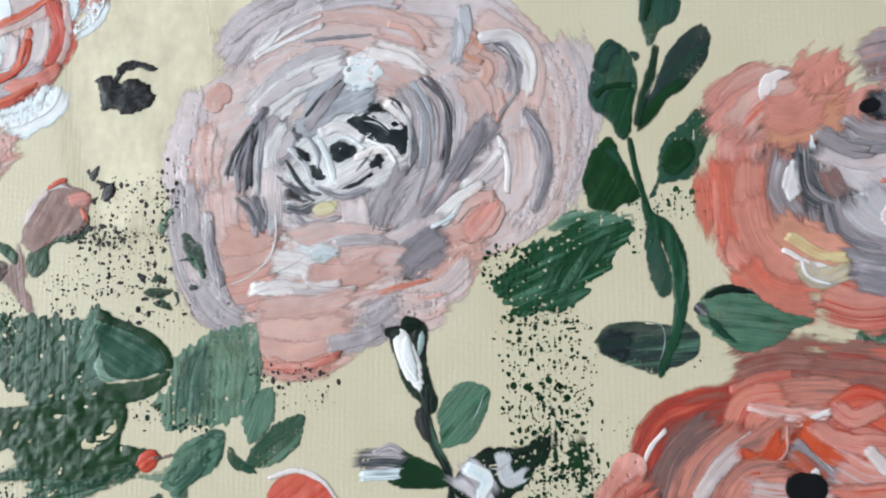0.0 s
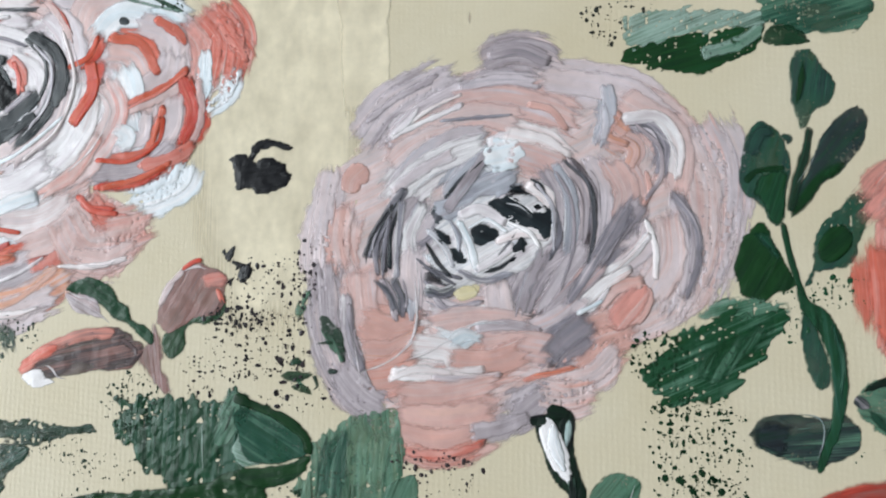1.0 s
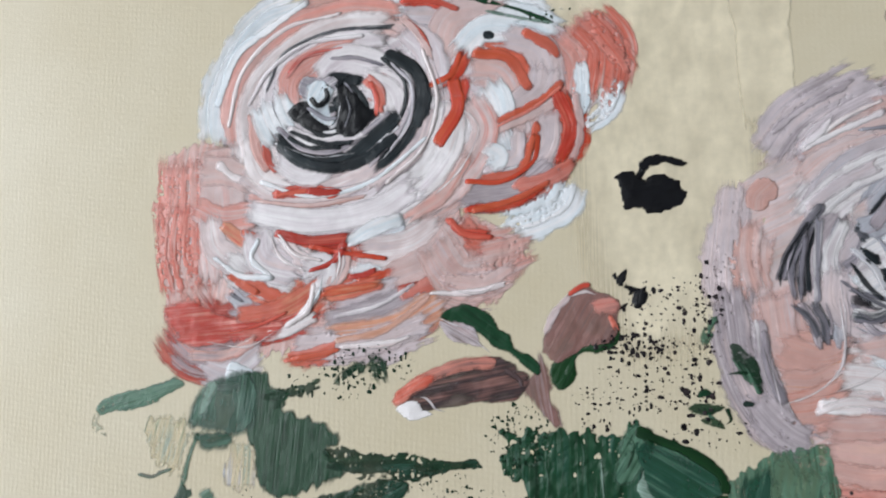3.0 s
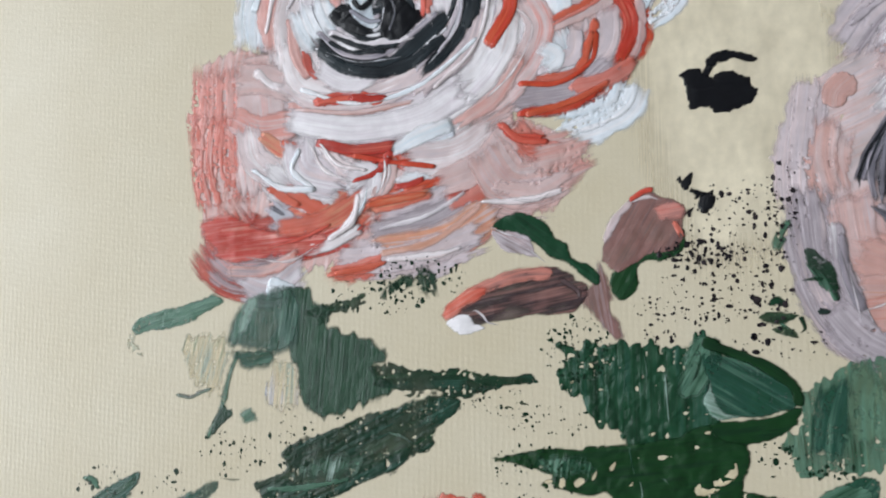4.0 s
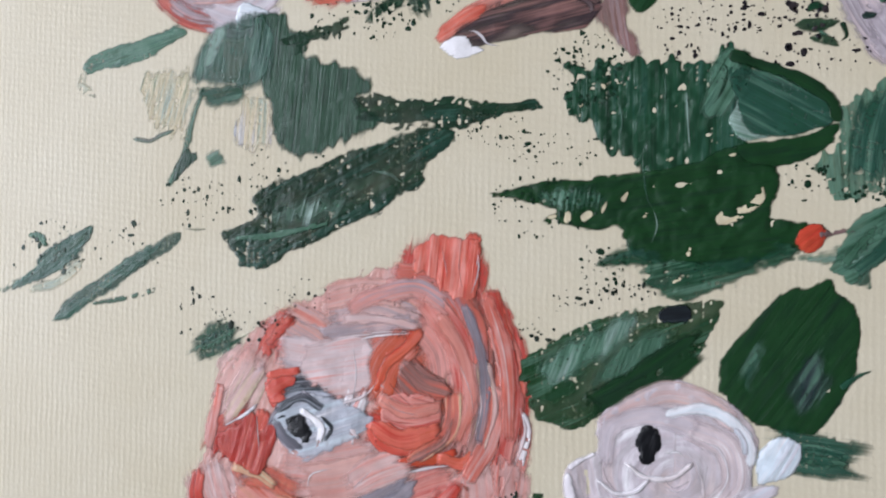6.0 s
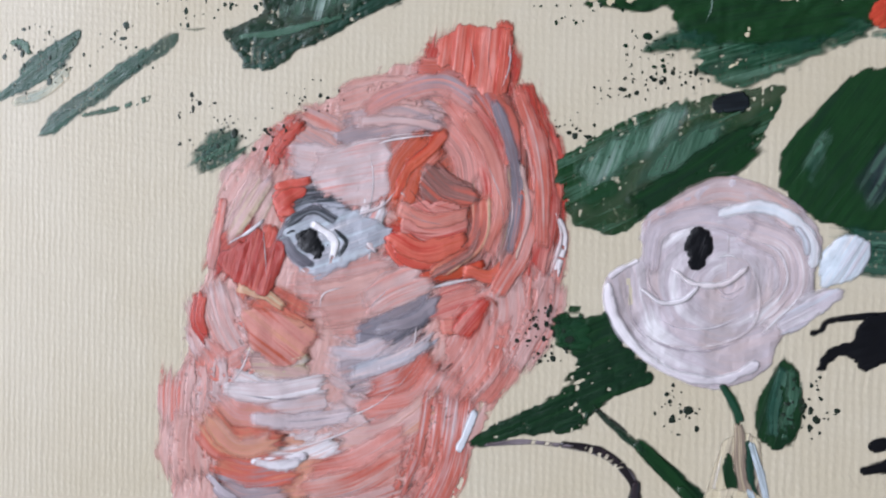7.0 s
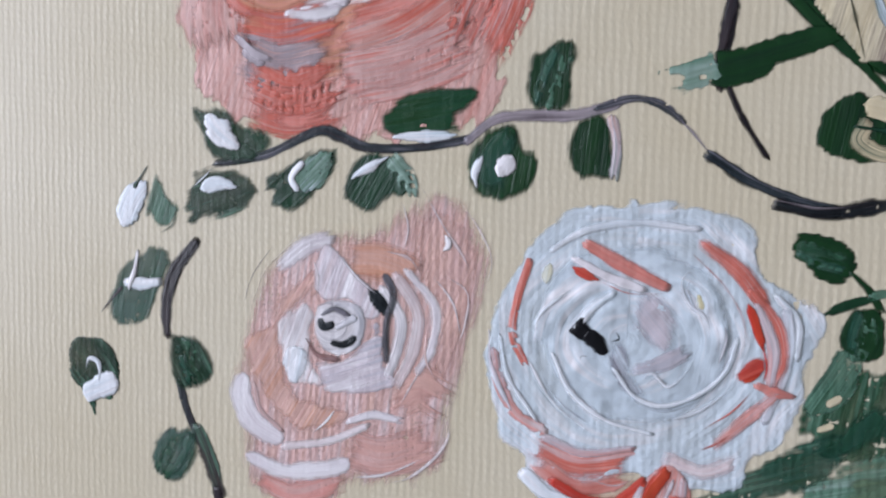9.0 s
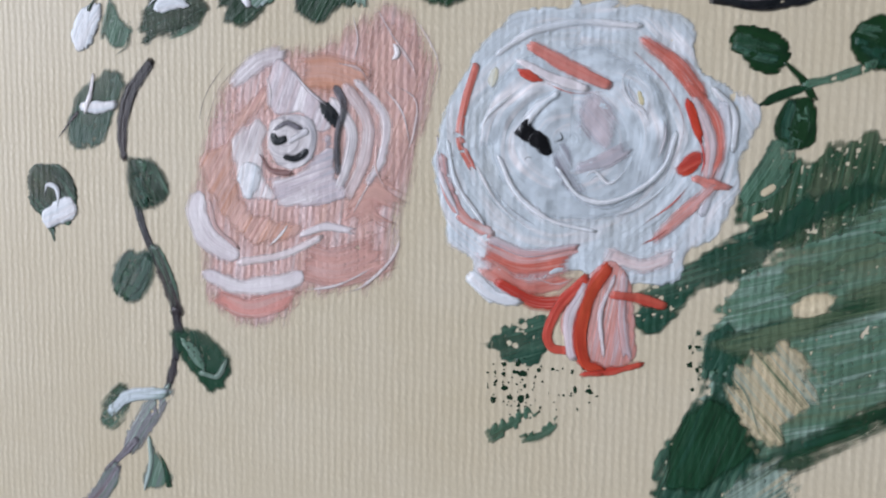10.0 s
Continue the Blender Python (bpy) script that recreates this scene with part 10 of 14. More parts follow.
patch(T, "blade", "teal/sage/pine", [(4.4, -4.6), (5.1, -2.0), (6.6, -0.4), (6.4, -3.0), (5.3, -5.7)], turn=60, h=0.15, rag=0.8, feather=1.6)
stroke(T, "blade", "teal/green", [(13.8, -4.4), (15.2, -3.3), (16.6, -2.7)], 0.68, kind="taper", h=0.2)
T = thing("painted_leaf", 10.8, -11.5, "short muted green leaf end beside the white rose", "leaf", "loose leaves")
stroke(T, "blade", "green/teal/sage", [(7.4, -10.6), (11.0, -11.0), (15.5, -11.4)], 3.74, h=0.12, dry=0.15)
stroke(T, "brush_mark", "sage/teal/green", [(8.8, -10.4), (11.4, -10.4), (13.9, -10.9)], 1.03, h=0.15, dry=0.22, feather=0.5)
stroke(T, "brush_mark", "green/sage", [(8.8, -11.2), (11.3, -11.7), (13.9, -11.7)], 1.03, h=0.15, dry=0.3, feather=0.5)
T = thing("painted_leaf", -15.3, -24.2, "dark green forked leaf under the white rose", "leaf", "broad leaves")
patch(T, "blade", "leaf/pine/leaf", [(-25.3, -29.8), (-21.6, -27.3), (-17.7, -25.1), (-14.8, -22.1), (-16.7, -19.5), (-17.0, -17.4), (-14.6, -17.1), (-11.6, -16.9), (-10.3, -20.0), (-8.2, -22.6), (-12.5, -25.4), (-14.1, -27.9), (-18.6, -28.6), (-22.3, -29.5)], turn=25, h=0.3, rag=0.7, feather=0.4, dry=0.02)
patch(T, "blade", "green/leaf", [(-17.0, -18.4), (-16.5, -17.3), (-14.1, -17.2), (-13.8, -19.4), (-14.7, -20.9), (-16.2, -20.1)], turn=5, h=0.2, rag=1.2, dry=0.16)
T = thing("painted_leaf", 3.3, -24.7, "upright dark green leaf under the white rose", "leaf", "broad leaves")
patch(T, "blade", "leaf/pine", [(3.2, -19.9), (4.3, -21.6), (5.1, -24.1), (4.0, -28.1), (2.1, -28.3), (0.9, -25.6)], turn=75, h=0.2, rag=0.4)
stroke(T, "brush_mark", "sage/teal/green", [(3.2, -21.8), (2.6, -24.5), (2.5, -27.4)], 1.22, h=0.15, dry=0.22, feather=0.5)
stroke(T, "brush_mark", "green/sage", [(4.2, -21.9), (4.1, -24.7), (3.3, -27.5)], 1.21, h=0.15, dry=0.3, feather=0.5)
T = thing("painted_mark", 8.5, -18.5, "looping black paint mark on bare canvas", "paint mark", "black marks")
stroke(T, "dab", "black", [(5.3, -18.2), (6.3, -17.8), (6.9, -17.0), (9.5, -16.5), (12.7, -16.2)], 0.58, kind="round", h=0.3)
patch(T, "dab", "black", [(5.9, -21.3), (6.5, -19.9), (7.7, -19.0), (9.2, -18.4), (9.5, -17.1), (10.8, -16.3), (12.5, -16.1), (12.9, -17.8), (13.5, -19.0), (13.0, -20.2), (11.0, -20.6), (9.7, -21.4), (8.6, -20.0), (7.2, -20.5), (6.5, -21.5)], turn=20, h=0.4, rag=0.4, feather=0.15)
stroke(T, "dab", "black", [(10.7, -27.7), (11.8, -27.4)], 1.03, kind="round", h=0.3)
stroke(T, "dab", "black", [(9.6, -30.0), (11.4, -29.5), (13.2, -28.7)], 1.03, kind="round", h=0.3)
T = thing("painted_rose", -2.4, -13.8, "small pinkish white rose with one black dot", "flower", "painted roses")
patch(T, "underpaint", "pink/lilac/white", [(-12.3, -13.7), (-10.9, -12.5), (-9.1, -11.7), (-9.3, -9.4), (-8.5, -7.6), (-6.0, -6.5), (-3.6, -4.8), (-1.2, -4.4), (1.7, -5.5), (4.2, -6.8), (5.8, -8.7), (6.3, -10.6), (5.7, -12.6), (5.7, -14.6), (4.8, -16.6), (3.1, -18.7), (2.0, -21.2), (-0.3, -22.8), (-3.2, -23.4), (-5.7, -22.7), (-8.2, -21.3), (-10.3, -19.3), (-11.8, -17.3), (-12.6, -15.1)], swirl=[(-1.7, -14.1)], h=0.5, rag=0.25, feather=0.35, cloth=0.4)
stroke(T, "petal", "rose/pink/blush", [(-8.4, -8.9), (-6.0, -7.2), (-2.6, -5.6), (1.2, -6.3), (3.9, -8.2)], 2.16, h=0.15, rag=0.3, feather=1.4)
stroke(T, "petal", "pink/lilac/pink", [(-8.4, -12.4), (-7.7, -9.3), (-4.5, -8.0), (-1.1, -8.5), (1.8, -10.2)], 2.18, h=0.2, rag=0.3, feather=1.6)
stroke(T, "petal", "lilac/pink/white", [(0.3, -9.2), (3.4, -10.7), (4.0, -14.2), (1.5, -17.2)], 2.50, h=0.2, rag=0.3, feather=1.8)
patch(T, "petal", "white/ice/lilac", [(6.1, -10.9), (7.4, -9.8), (8.8, -9.3), (9.9, -10.1), (10.1, -11.8), (9.1, -13.1), (7.4, -13.7), (6.0, -14.2)], turn=60, h=0.5, rag=0.4)
patch(T, "petal", "white/lilac/ice", [(5.2, -14.4), (7.0, -13.8), (8.1, -14.1), (7.0, -15.9), (5.2, -17.5), (3.3, -18.5), (2.9, -16.7)], turn=30, h=0.3, rag=0.6, feather=0.7)
stroke(T, "petal", "white/ice", [(-2.6, -7.8), (0.8, -7.0), (3.7, -8.0), (5.5, -10.2), (5.4, -12.5)], 1.00, kind="round", h=0.3, feather=0.9)
stroke(T, "petal", "ice/lilac", [(3.9, -8.7), (4.8, -9.9), (5.0, -11.4)], 0.66, kind="round", h=0.2, feather=0.8)
stroke(T, "petal", "rose/lilac", [(4.6, -8.4), (5.9, -10.1), (5.8, -12.1)], 0.37, h=0.2, feather=0.5)
stroke(T, "petal", "white/lilac", [(-12.1, -14.0), (-11.8, -16.4), (-10.4, -19.0), (-8.0, -21.2), (-5.2, -22.4), (-1.8, -22.5), (1.3, -20.8)], 0.98, kind="round", h=0.5, feather=0.7)
stroke(T, "petal", "white/lilac", [(-12.1, -13.7), (-10.9, -12.8), (-9.3, -11.9)], 0.54, kind="round", h=0.5, feather=0.5)
stroke(T, "petal", "mauve/lilac", [(-10.2, -15.1), (-9.7, -17.5), (-7.5, -19.5), (-3.8, -20.1), (-0.2, -19.0)], 0.36, h=0.3, feather=0.4)
stroke(T, "petal", "white/pink", [(-10.6, -14.3), (-10.2, -17.1), (-8.2, -19.2), (-4.5, -19.7), (-1.3, -19.0), (0.8, -17.3), (1.0, -14.2), (-0.2, -11.5), (-1.1, -9.8)], 0.34, h=0.9, feather=0.3, up=0.02)
stroke(T, "petal", "white/lilac", [(-8.8, -14.8), (-7.3, -15.8), (-5.4, -15.5), (-4.3, -14.5)], 0.48, h=0.9, feather=0.4, up=0.02)
stroke(T, "petal", "white/pink", [(-6.0, -13.0), (-4.5, -14.0), (-2.0, -14.0), (-0.2, -12.7)], 0.60, h=0.8, feather=0.5, up=0.02)
stroke(T, "petal", "mauve/pink", [(-8.4, -12.4), (-8.5, -14.0), (-7.5, -15.4)], 0.27, h=0.3, feather=0.3)
stroke(T, "petal", "lilac/white", [(-3.0, -14.6), (-1.4, -15.3), (-0.1, -14.4)], 0.39, h=0.8, feather=0.4)
stroke(T, "petal", "mauve/lilac", [(-2.8, -13.8), (-1.7, -14.9), (-0.3, -14.2)], 0.22, h=0.3, feather=0.3)
stroke(T, "petal", "white/lilac", [(0.6, -10.0), (2.6, -11.0), (3.4, -13.3), (2.5, -15.7)], 0.29, h=0.8, feather=0.3)
stroke(T, "petal", "mauve/pink", [(1.2, -17.2), (2.4, -16.5), (3.8, -14.7)], 0.21, h=0.3, feather=0.3)
stroke(T, "petal", "white/lilac", [(-7.8, -17.1), (-5.8, -18.0), (-2.9, -17.9), (-0.5, -16.9)], 0.35, h=0.7, feather=0.4)
stroke(T, "petal", "white", [(-2.5, -11.6), (-1.4, -11.4), (-0.7, -11.8)], 0.34, h=0.8, feather=0.4)
patch(T, "dot", "black", [(-5.5, -10.4), (-5.0, -9.2), (-4.0, -8.9), (-3.1, -9.7), (-3.0, -11.1), (-3.5, -11.6), (-3.6, -12.4), (-4.4, -12.9), (-5.2, -12.4), (-4.9, -11.6), (-5.5, -11.1)], turn=70, h=0.5, rag=0.3, feather=0.15)
T = thing("painted_leaf", -51.5, -1.9, "short green leaf scrap brushed on the canvas", "leaf", "knife leaves")
stroke(T, "blade", "teal/green/sage", [(-54.0, -3.1), (-50.9, -1.6), (-48.2, 0.0)], 2.74, h=0.15, dry=0.05, rag=0.8)
stroke(T, "brush_mark", "sage/teal/green", [(-53.0, -2.3), (-51.2, -1.2), (-49.3, -0.3)], 0.72, h=0.15, dry=0.22, feather=0.5)
stroke(T, "brush_mark", "green/sage", [(-52.6, -2.7), (-50.8, -1.9), (-49.1, -0.9)], 0.72, h=0.15, dry=0.3, feather=0.5)
T = thing("painted_twig", -5.5, -31.3, "thin dark green diagonal twig", "twig", "twigs")
stroke(T, "stalk", "leaf/pine/green", [(-8.6, -29.5), (-5.5, -31.9), (-2.0, -34.6)], 1.31, h=0.2)
stroke(T, "stalk", "umber/green", [(-12.7, -26.1), (-10.6, -28.1), (-8.1, -30.0)], 0.51, dry=0.15, h=0.15)
speckles("dark flecks beside the coral rose", "pine/umber", [(-47.2, 0.3, 4.1, 2.4, 30), (-40.7, 3.6, 3.4, 1.7, 16), (-53.4, 0.4, 3.6, 3.6, 24), (-15.7, -0.0, 2.1, 1.6, 16), (-18.0, -19.5, 2.6, 3.2, 50), (-5.6, -25.7, 2.0, 2.5, 24), (5.4, -24.6, 1.9, 2.9, 40), (-11.2, 3.5, 3.1, 1.5, 20), (-6.2, 4.4, 3.0, 1.0, 30)])

# vine with glossy white-flecked leaves
T = thing("painted_vine", -32.7, -43.7, "thin dark grey painted vine winding across the canvas", "vine", "vines")
stroke(T, "stalk", "umber/slate/grey", [(-53.7, -46.2), (-48.9, -45.4), (-44.0, -43.3), (-41.9, -43.7), (-39.3, -44.7), (-34.7, -44.7), (-30.2, -44.0)], 0.92, h=0.25, rag=0.3)
stroke(T, "stalk", "grey/mauve/umber", [(-30.2, -44.0), (-27.8, -42.3), (-24.5, -42.0), (-21.2, -42.0), (-18.0, -41.1)], 0.94, h=0.25, rag=0.3)
stroke(T, "stalk", "grey/slate/mauve", [(-19.4, -41.4), (-16.7, -40.7), (-14.5, -41.2), (-12.7, -42.5)], 0.72, dry=0.04, h=0.2)
stroke(T, "stalk", "grey/mauve", [(-13.4, -41.9), (-11.8, -43.6), (-10.5, -45.2)], 0.31, dry=0.1, h=0.2)
stroke(T, "stalk", "black/slate/grey", [(-10.4, -45.3), (-7.4, -47.2), (-4.4, -48.5), (-1.1, -49.4)], 1.12, h=0.25, dry=0.05)
stroke(T, "stalk", "slate/black/mauve", [(-5.2, -49.1), (-1.9, -49.6), (2.1, -49.0), (5.1, -48.1)], 1.25, h=0.2, dry=0.04)
stroke(T, "stalk", "umber/black", [(-56.0, -53.6), (-58.1, -56.3), (-59.0, -59.5), (-59.0, -62.2)], 1.24, h=0.25)
stroke(T, "stalk", "umber/slate", [(-57.6, -67.0), (-57.0, -69.1), (-56.1, -71.2)], 1.02, dry=0.04, h=0.2)
stroke(T, "stalk", "slate/umber/sage", [(-55.8, -71.2), (-54.6, -73.8), (-53.5, -76.9)], 1.47, h=0.2, dry=0.08)
stroke(T, "stalk", "umber/slate", [(-53.8, -76.9), (-53.5, -79.1), (-53.9, -81.9)], 1.04, dry=0.04, h=0.2)
stroke(T, "stalk", "umber/slate", [(-53.9, -81.9), (-54.6, -84.2), (-55.2, -85.3)], 0.82, dry=0.04, h=0.2)
stroke(T, "stalk", "sage/grey/mist", [(-54.6, -84.7), (-57.1, -87.8), (-59.0, -90.8)], 1.79, h=0.2, dry=0.1)
stroke(T, "stalk", "umber/grey", [(-58.4, -90.2), (-60.3, -92.1), (-61.6, -93.4)], 0.73, dry=0.04, h=0.2)
stroke(T, "stalk", "taupe/grey/sage", [(-60.7, -93.3), (-62.4, -95.8), (-65.0, -98.4)], 1.86, h=0.15, dry=0.1)
T = thing("vine_leaf", -52.8, -43.4, "dark green vine leaf with a white highlight", "leaf", "vine leaves")
patch(T, "blade", "green/pine", [(-56.3, -41.1), (-52.8, -41.4), (-51.2, -42.9), (-48.4, -43.4), (-48.9, -45.4), (-52.8, -46.1), (-54.8, -44.7)], turn=-50, h=0.2, rag=0.5, feather=0.8)
stroke(T, "highlight", "white/ice", [(-54.8, -41.6), (-53.4, -43.4), (-51.3, -44.9)], 2.37, kind="leaf", h=0.35, up=0.1)
T = thing("vine_leaf", -52.9, -49.1, "dark green vine leaf with a white highlight under the vine", "leaf", "vine leaves")
patch(T, "blade", "green/pine/sage", [(-56.0, -47.0), (-52.8, -46.5), (-50.6, -47.5), (-49.8, -49.0), (-51.7, -51.1), (-54.6, -51.2), (-56.8, -52.0), (-56.6, -49.4)], turn=20, h=0.2, rag=0.6, feather=0.8)
stroke(T, "highlight", "white/ice", [(-55.6, -48.6), (-53.4, -48.0), (-51.6, -48.4)], 1.30, kind="leaf", h=0.35, up=0.1)
stroke(T, "highlight", "ice/white", [(-56.0, -48.3), (-54.8, -47.3), (-54.4, -46.8)], 0.27, h=0.35, up=0.1)
T = thing("vine_leaf", -45.6, -47.7, "dark green vine leaf with a pale curled highlight", "leaf", "vine leaves")
patch(T, "blade", "green/pine", [(-48.8, -47.5), (-45.6, -45.9), (-42.4, -44.7), (-42.1, -46.6), (-44.0, -48.9), (-46.4, -50.7), (-48.1, -49.7)], turn=40, h=0.2, rag=0.6, feather=0.8)
stroke(T, "highlight", "mist/sage/ice", [(-46.2, -48.7), (-44.6, -47.2), (-42.4, -45.1)], 2.60, kind="leaf", h=0.25, up=0.08)
stroke(T, "highlight", "white/ice", [(-45.1, -45.9), (-46.3, -47.4), (-45.6, -48.7)], 0.73, h=0.35, kind="round", up=0.1)
T = thing("vine_leaf", -38.7, -47.8, "round dark green vine leaf with a slanted white highlight", "leaf", "vine leaves")
patch(T, "blade", "pine/green", [(-41.1, -46.6), (-39.8, -45.4), (-36.7, -45.5), (-35.6, -47.1), (-35.1, -48.5), (-37.2, -49.0), (-39.5, -50.5), (-41.2, -48.9)], turn=60, h=0.2, rag=0.5, feather=0.8)
stroke(T, "highlight", "white/ice", [(-40.9, -47.6), (-39.3, -46.6), (-37.1, -45.4)], 0.81, kind="leaf", h=0.35, up=0.1)
stroke(T, "highlight", "sage/mist", [(-36.7, -46.1), (-35.6, -47.5), (-35.4, -48.5)], 2.00, dry=0.25, h=0.2, up=0.08)
T = thing("vine_leaf", -27.2, -46.0, "rounded dark green vine leaf with two white flecks", "leaf", "vine leaves")
patch(T, "blade", "pine/leaf/green", [(-28.7, -43.4), (-26.4, -42.5), (-25.4, -44.6), (-24.1, -46.1), (-25.3, -48.1), (-27.4, -49.1), (-29.6, -48.4), (-30.1, -45.6)], turn=80, h=0.2, rag=0.4, feather=0.8)
stroke(T, "highlight", "sage/teal/green", [(-27.7, -47.9), (-28.2, -46.0), (-26.8, -43.7)], 2.10, h=0.25, up=0.06)
stroke(T, "highlight", "white", [(-27.2, -46.5), (-26.8, -45.9)], 1.62, kind="round", h=0.35, up=0.1)
stroke(T, "highlight", "white/ice", [(-28.9, -45.3), (-29.6, -46.7), (-29.4, -48.2)], 0.77, kind="leaf", h=0.35, up=0.1)
T = thing("vine_leaf", -19.8, -44.7, "upright dark green vine leaf with a pinkish edge", "leaf", "vine leaves")
patch(T, "blade", "pine/leaf", [(-21.0, -42.5), (-18.9, -42.0), (-18.2, -44.6), (-18.3, -47.2), (-20.6, -47.0), (-21.7, -45.0)], turn=85, h=0.2, rag=0.4, feather=0.8)
stroke(T, "highlight", "blush/lilac/sage", [(-18.2, -42.5), (-17.8, -44.6), (-18.0, -46.9)], 0.82, h=0.2, up=0.08)
stroke(T, "highlight", "sage/mist", [(-21.3, -45.3), (-21.0, -46.4), (-20.7, -47.0)], 0.19, h=0.3, up=0.1)
T = thing("vine_leaf", -23.4, -38.6, "upright dark green vine leaf above the vine", "leaf", "vine leaves")
patch(T, "blade", "pine/leaf", [(-24.8, -36.9), (-21.6, -35.8), (-21.5, -38.6), (-21.9, -41.3), (-24.7, -41.1), (-25.3, -39.2)], turn=88, h=0.2, rag=0.5, feather=0.8)
stroke(T, "brush_mark", "sage/teal/green", [(-23.0, -36.7), (-23.9, -38.5), (-24.5, -40.7)], 1.16, h=0.15, dry=0.22, feather=0.5)
stroke(T, "brush_mark", "green/sage", [(-22.1, -37.1), (-22.6, -39.1), (-23.6, -41.0)], 1.16, h=0.15, dry=0.3, feather=0.5)
T = thing("vine_leaf", -33.7, -41.7, "wide dark green vine leaf with a white lower edge", "leaf", "vine leaves")
patch(T, "blade", "leaf/green/pine", [(-37.8, -41.9), (-35.7, -40.3), (-32.2, -39.6), (-29.5, -39.8), (-29.8, -41.3), (-31.7, -42.5), (-30.7, -43.4), (-35.7, -43.9), (-37.5, -43.4)], turn=10, h=0.2, rag=0.5, feather=0.8)
stroke(T, "highlight", "white/ice/mist", [(-37.0, -43.8), (-33.7, -43.7), (-30.9, -43.6)], 1.08, kind="leaf", h=0.3, up=0.1)
T = thing("vine_leaf", -61.0, -49.7, "white and green vine leaf with a thin dark line", "leaf", "vine leaves")
patch(T, "blade", "sage/green", [(-60.1, -47.1), (-59.2, -48.9), (-57.9, -50.2), (-58.7, -51.8), (-61.0, -51.3), (-60.7, -48.9)], turn=70, h=0.15, rag=0.6, feather=0.8)
stroke(T, "highlight", "white/ice", [(-63.6, -52.4), (-62.5, -49.7), (-60.9, -47.8)], 2.61, kind="leaf", h=0.3, up=0.1)
stroke(T, "highlight", "slate/green", [(-62.2, -48.4), (-61.1, -46.8), (-60.7, -46.3)], 0.45, h=0.2, kind="taper", up=0.1)
stroke(T, "highlight", "green", [(-57.9, -49.9), (-58.2, -51.8), (-59.5, -52.7)], 0.34, h=0.2, up=0.1)
T = thing("vine_leaf", -62.0, -57.8, "dark green and white vine leaf with a trailing tail", "leaf", "vine leaves")
patch(T, "blade", "green/teal", [(-63.2, -55.4), (-59.9, -54.1), (-58.7, -55.2), (-59.6, -57.9), (-62.0, -61.3), (-65.1, -61.2), (-64.4, -57.6)], turn=75, h=0.15, rag=0.6, feather=0.8)
stroke(T, "highlight", "white/ice", [(-62.9, -57.5), (-61.4, -57.6), (-59.9, -57.4)], 1.26, h=0.3, up=0.1)
stroke(T, "highlight", "white", [(-62.0, -54.8), (-62.3, -56.4), (-62.8, -57.8)], 0.51, h=0.3, up=0.1)
stroke(T, "blade", "umber", [(-63.8, -58.1), (-65.4, -59.8), (-66.9, -61.5)], 0.41, kind="taper", h=0.15, up=0.05)
T = thing("vine_leaf", -66.8, -66.6, "small dark green leaf with a white hook mark", "leaf", "vine leaves")
stroke(T, "blade", "green/pine/sage", [(-69.2, -63.3), (-66.5, -66.3), (-65.0, -69.1)], 4.53, kind="leaf", h=0.2, rag=0.4)
stroke(T, "blade", "green/teal", [(-67.8, -67.5), (-67.2, -69.1), (-66.8, -70.8)], 1.20, kind="taper", h=0.15)
stroke(T, "highlight", "white/ice", [(-67.2, -68.3), (-65.9, -67.7), (-65.1, -67.3)], 2.14, kind="round", h=0.3, up=0.1)
stroke(T, "highlight", "white/ice", [(-67.7, -66.1), (-67.4, -65.1), (-66.3, -65.5), (-66.2, -67.4)], 0.42, h=0.35, up=0.1)
T = thing("vine_leaf", -56.6, -64.5, "plain dark green vine leaf", "leaf", "vine leaves")
patch(T, "blade", "green/pine/sage", [(-58.6, -62.1), (-56.2, -62.4), (-54.4, -64.2), (-54.3, -66.1), (-56.3, -67.3), (-58.1, -67.0), (-58.8, -64.5)], turn=-60, h=0.2, rag=0.3, feather=0.8)
stroke(T, "brush_mark", "sage/teal/green", [(-57.8, -63.2), (-57.3, -65.1), (-56.3, -66.8)], 1.20, h=0.15, dry=0.22, feather=0.5)
stroke(T, "brush_mark", "green/sage", [(-57.0, -62.8), (-55.9, -64.5), (-55.4, -66.4)], 1.19, h=0.15, dry=0.3, feather=0.5)
T = thing("vine_leaf", -58.3, -73.5, "round plain dark green vine leaf beside the stalk", "leaf", "vine leaves")
patch(T, "blade", "green/teal/pine", [(-56.1, -71.0), (-55.8, -73.2), (-57.4, -76.0), (-59.6, -76.1), (-60.6, -74.2), (-59.5, -71.7)], turn=60, h=0.2, rag=0.4, feather=0.8)
stroke(T, "brush_mark", "sage/teal/green", [(-58.9, -75.6), (-57.6, -74.0), (-56.7, -72.1)], 1.16, h=0.15, dry=0.22, feather=0.5)
stroke(T, "brush_mark", "green/sage", [(-59.7, -75.2), (-58.8, -73.3), (-57.5, -71.7)], 1.17, h=0.15, dry=0.3, feather=0.5)
T = thing("vine_leaf", -50.9, -81.1, "dark green vine leaf with pale inner marks", "leaf", "vine leaves")
patch(T, "blade", "teal/green", [(-54.7, -78.6), (-51.4, -78.5), (-48.5, -80.7), (-47.9, -82.6), (-49.8, -84.7), (-51.5, -83.4), (-53.6, -81.3)], turn=-50, h=0.2, rag=0.5, feather=0.8)
stroke(T, "highlight", "mist/sage/ice", [(-53.3, -79.4), (-51.8, -80.9), (-50.6, -82.8)], 1.15, kind="leaf", h=0.25, up=0.08)
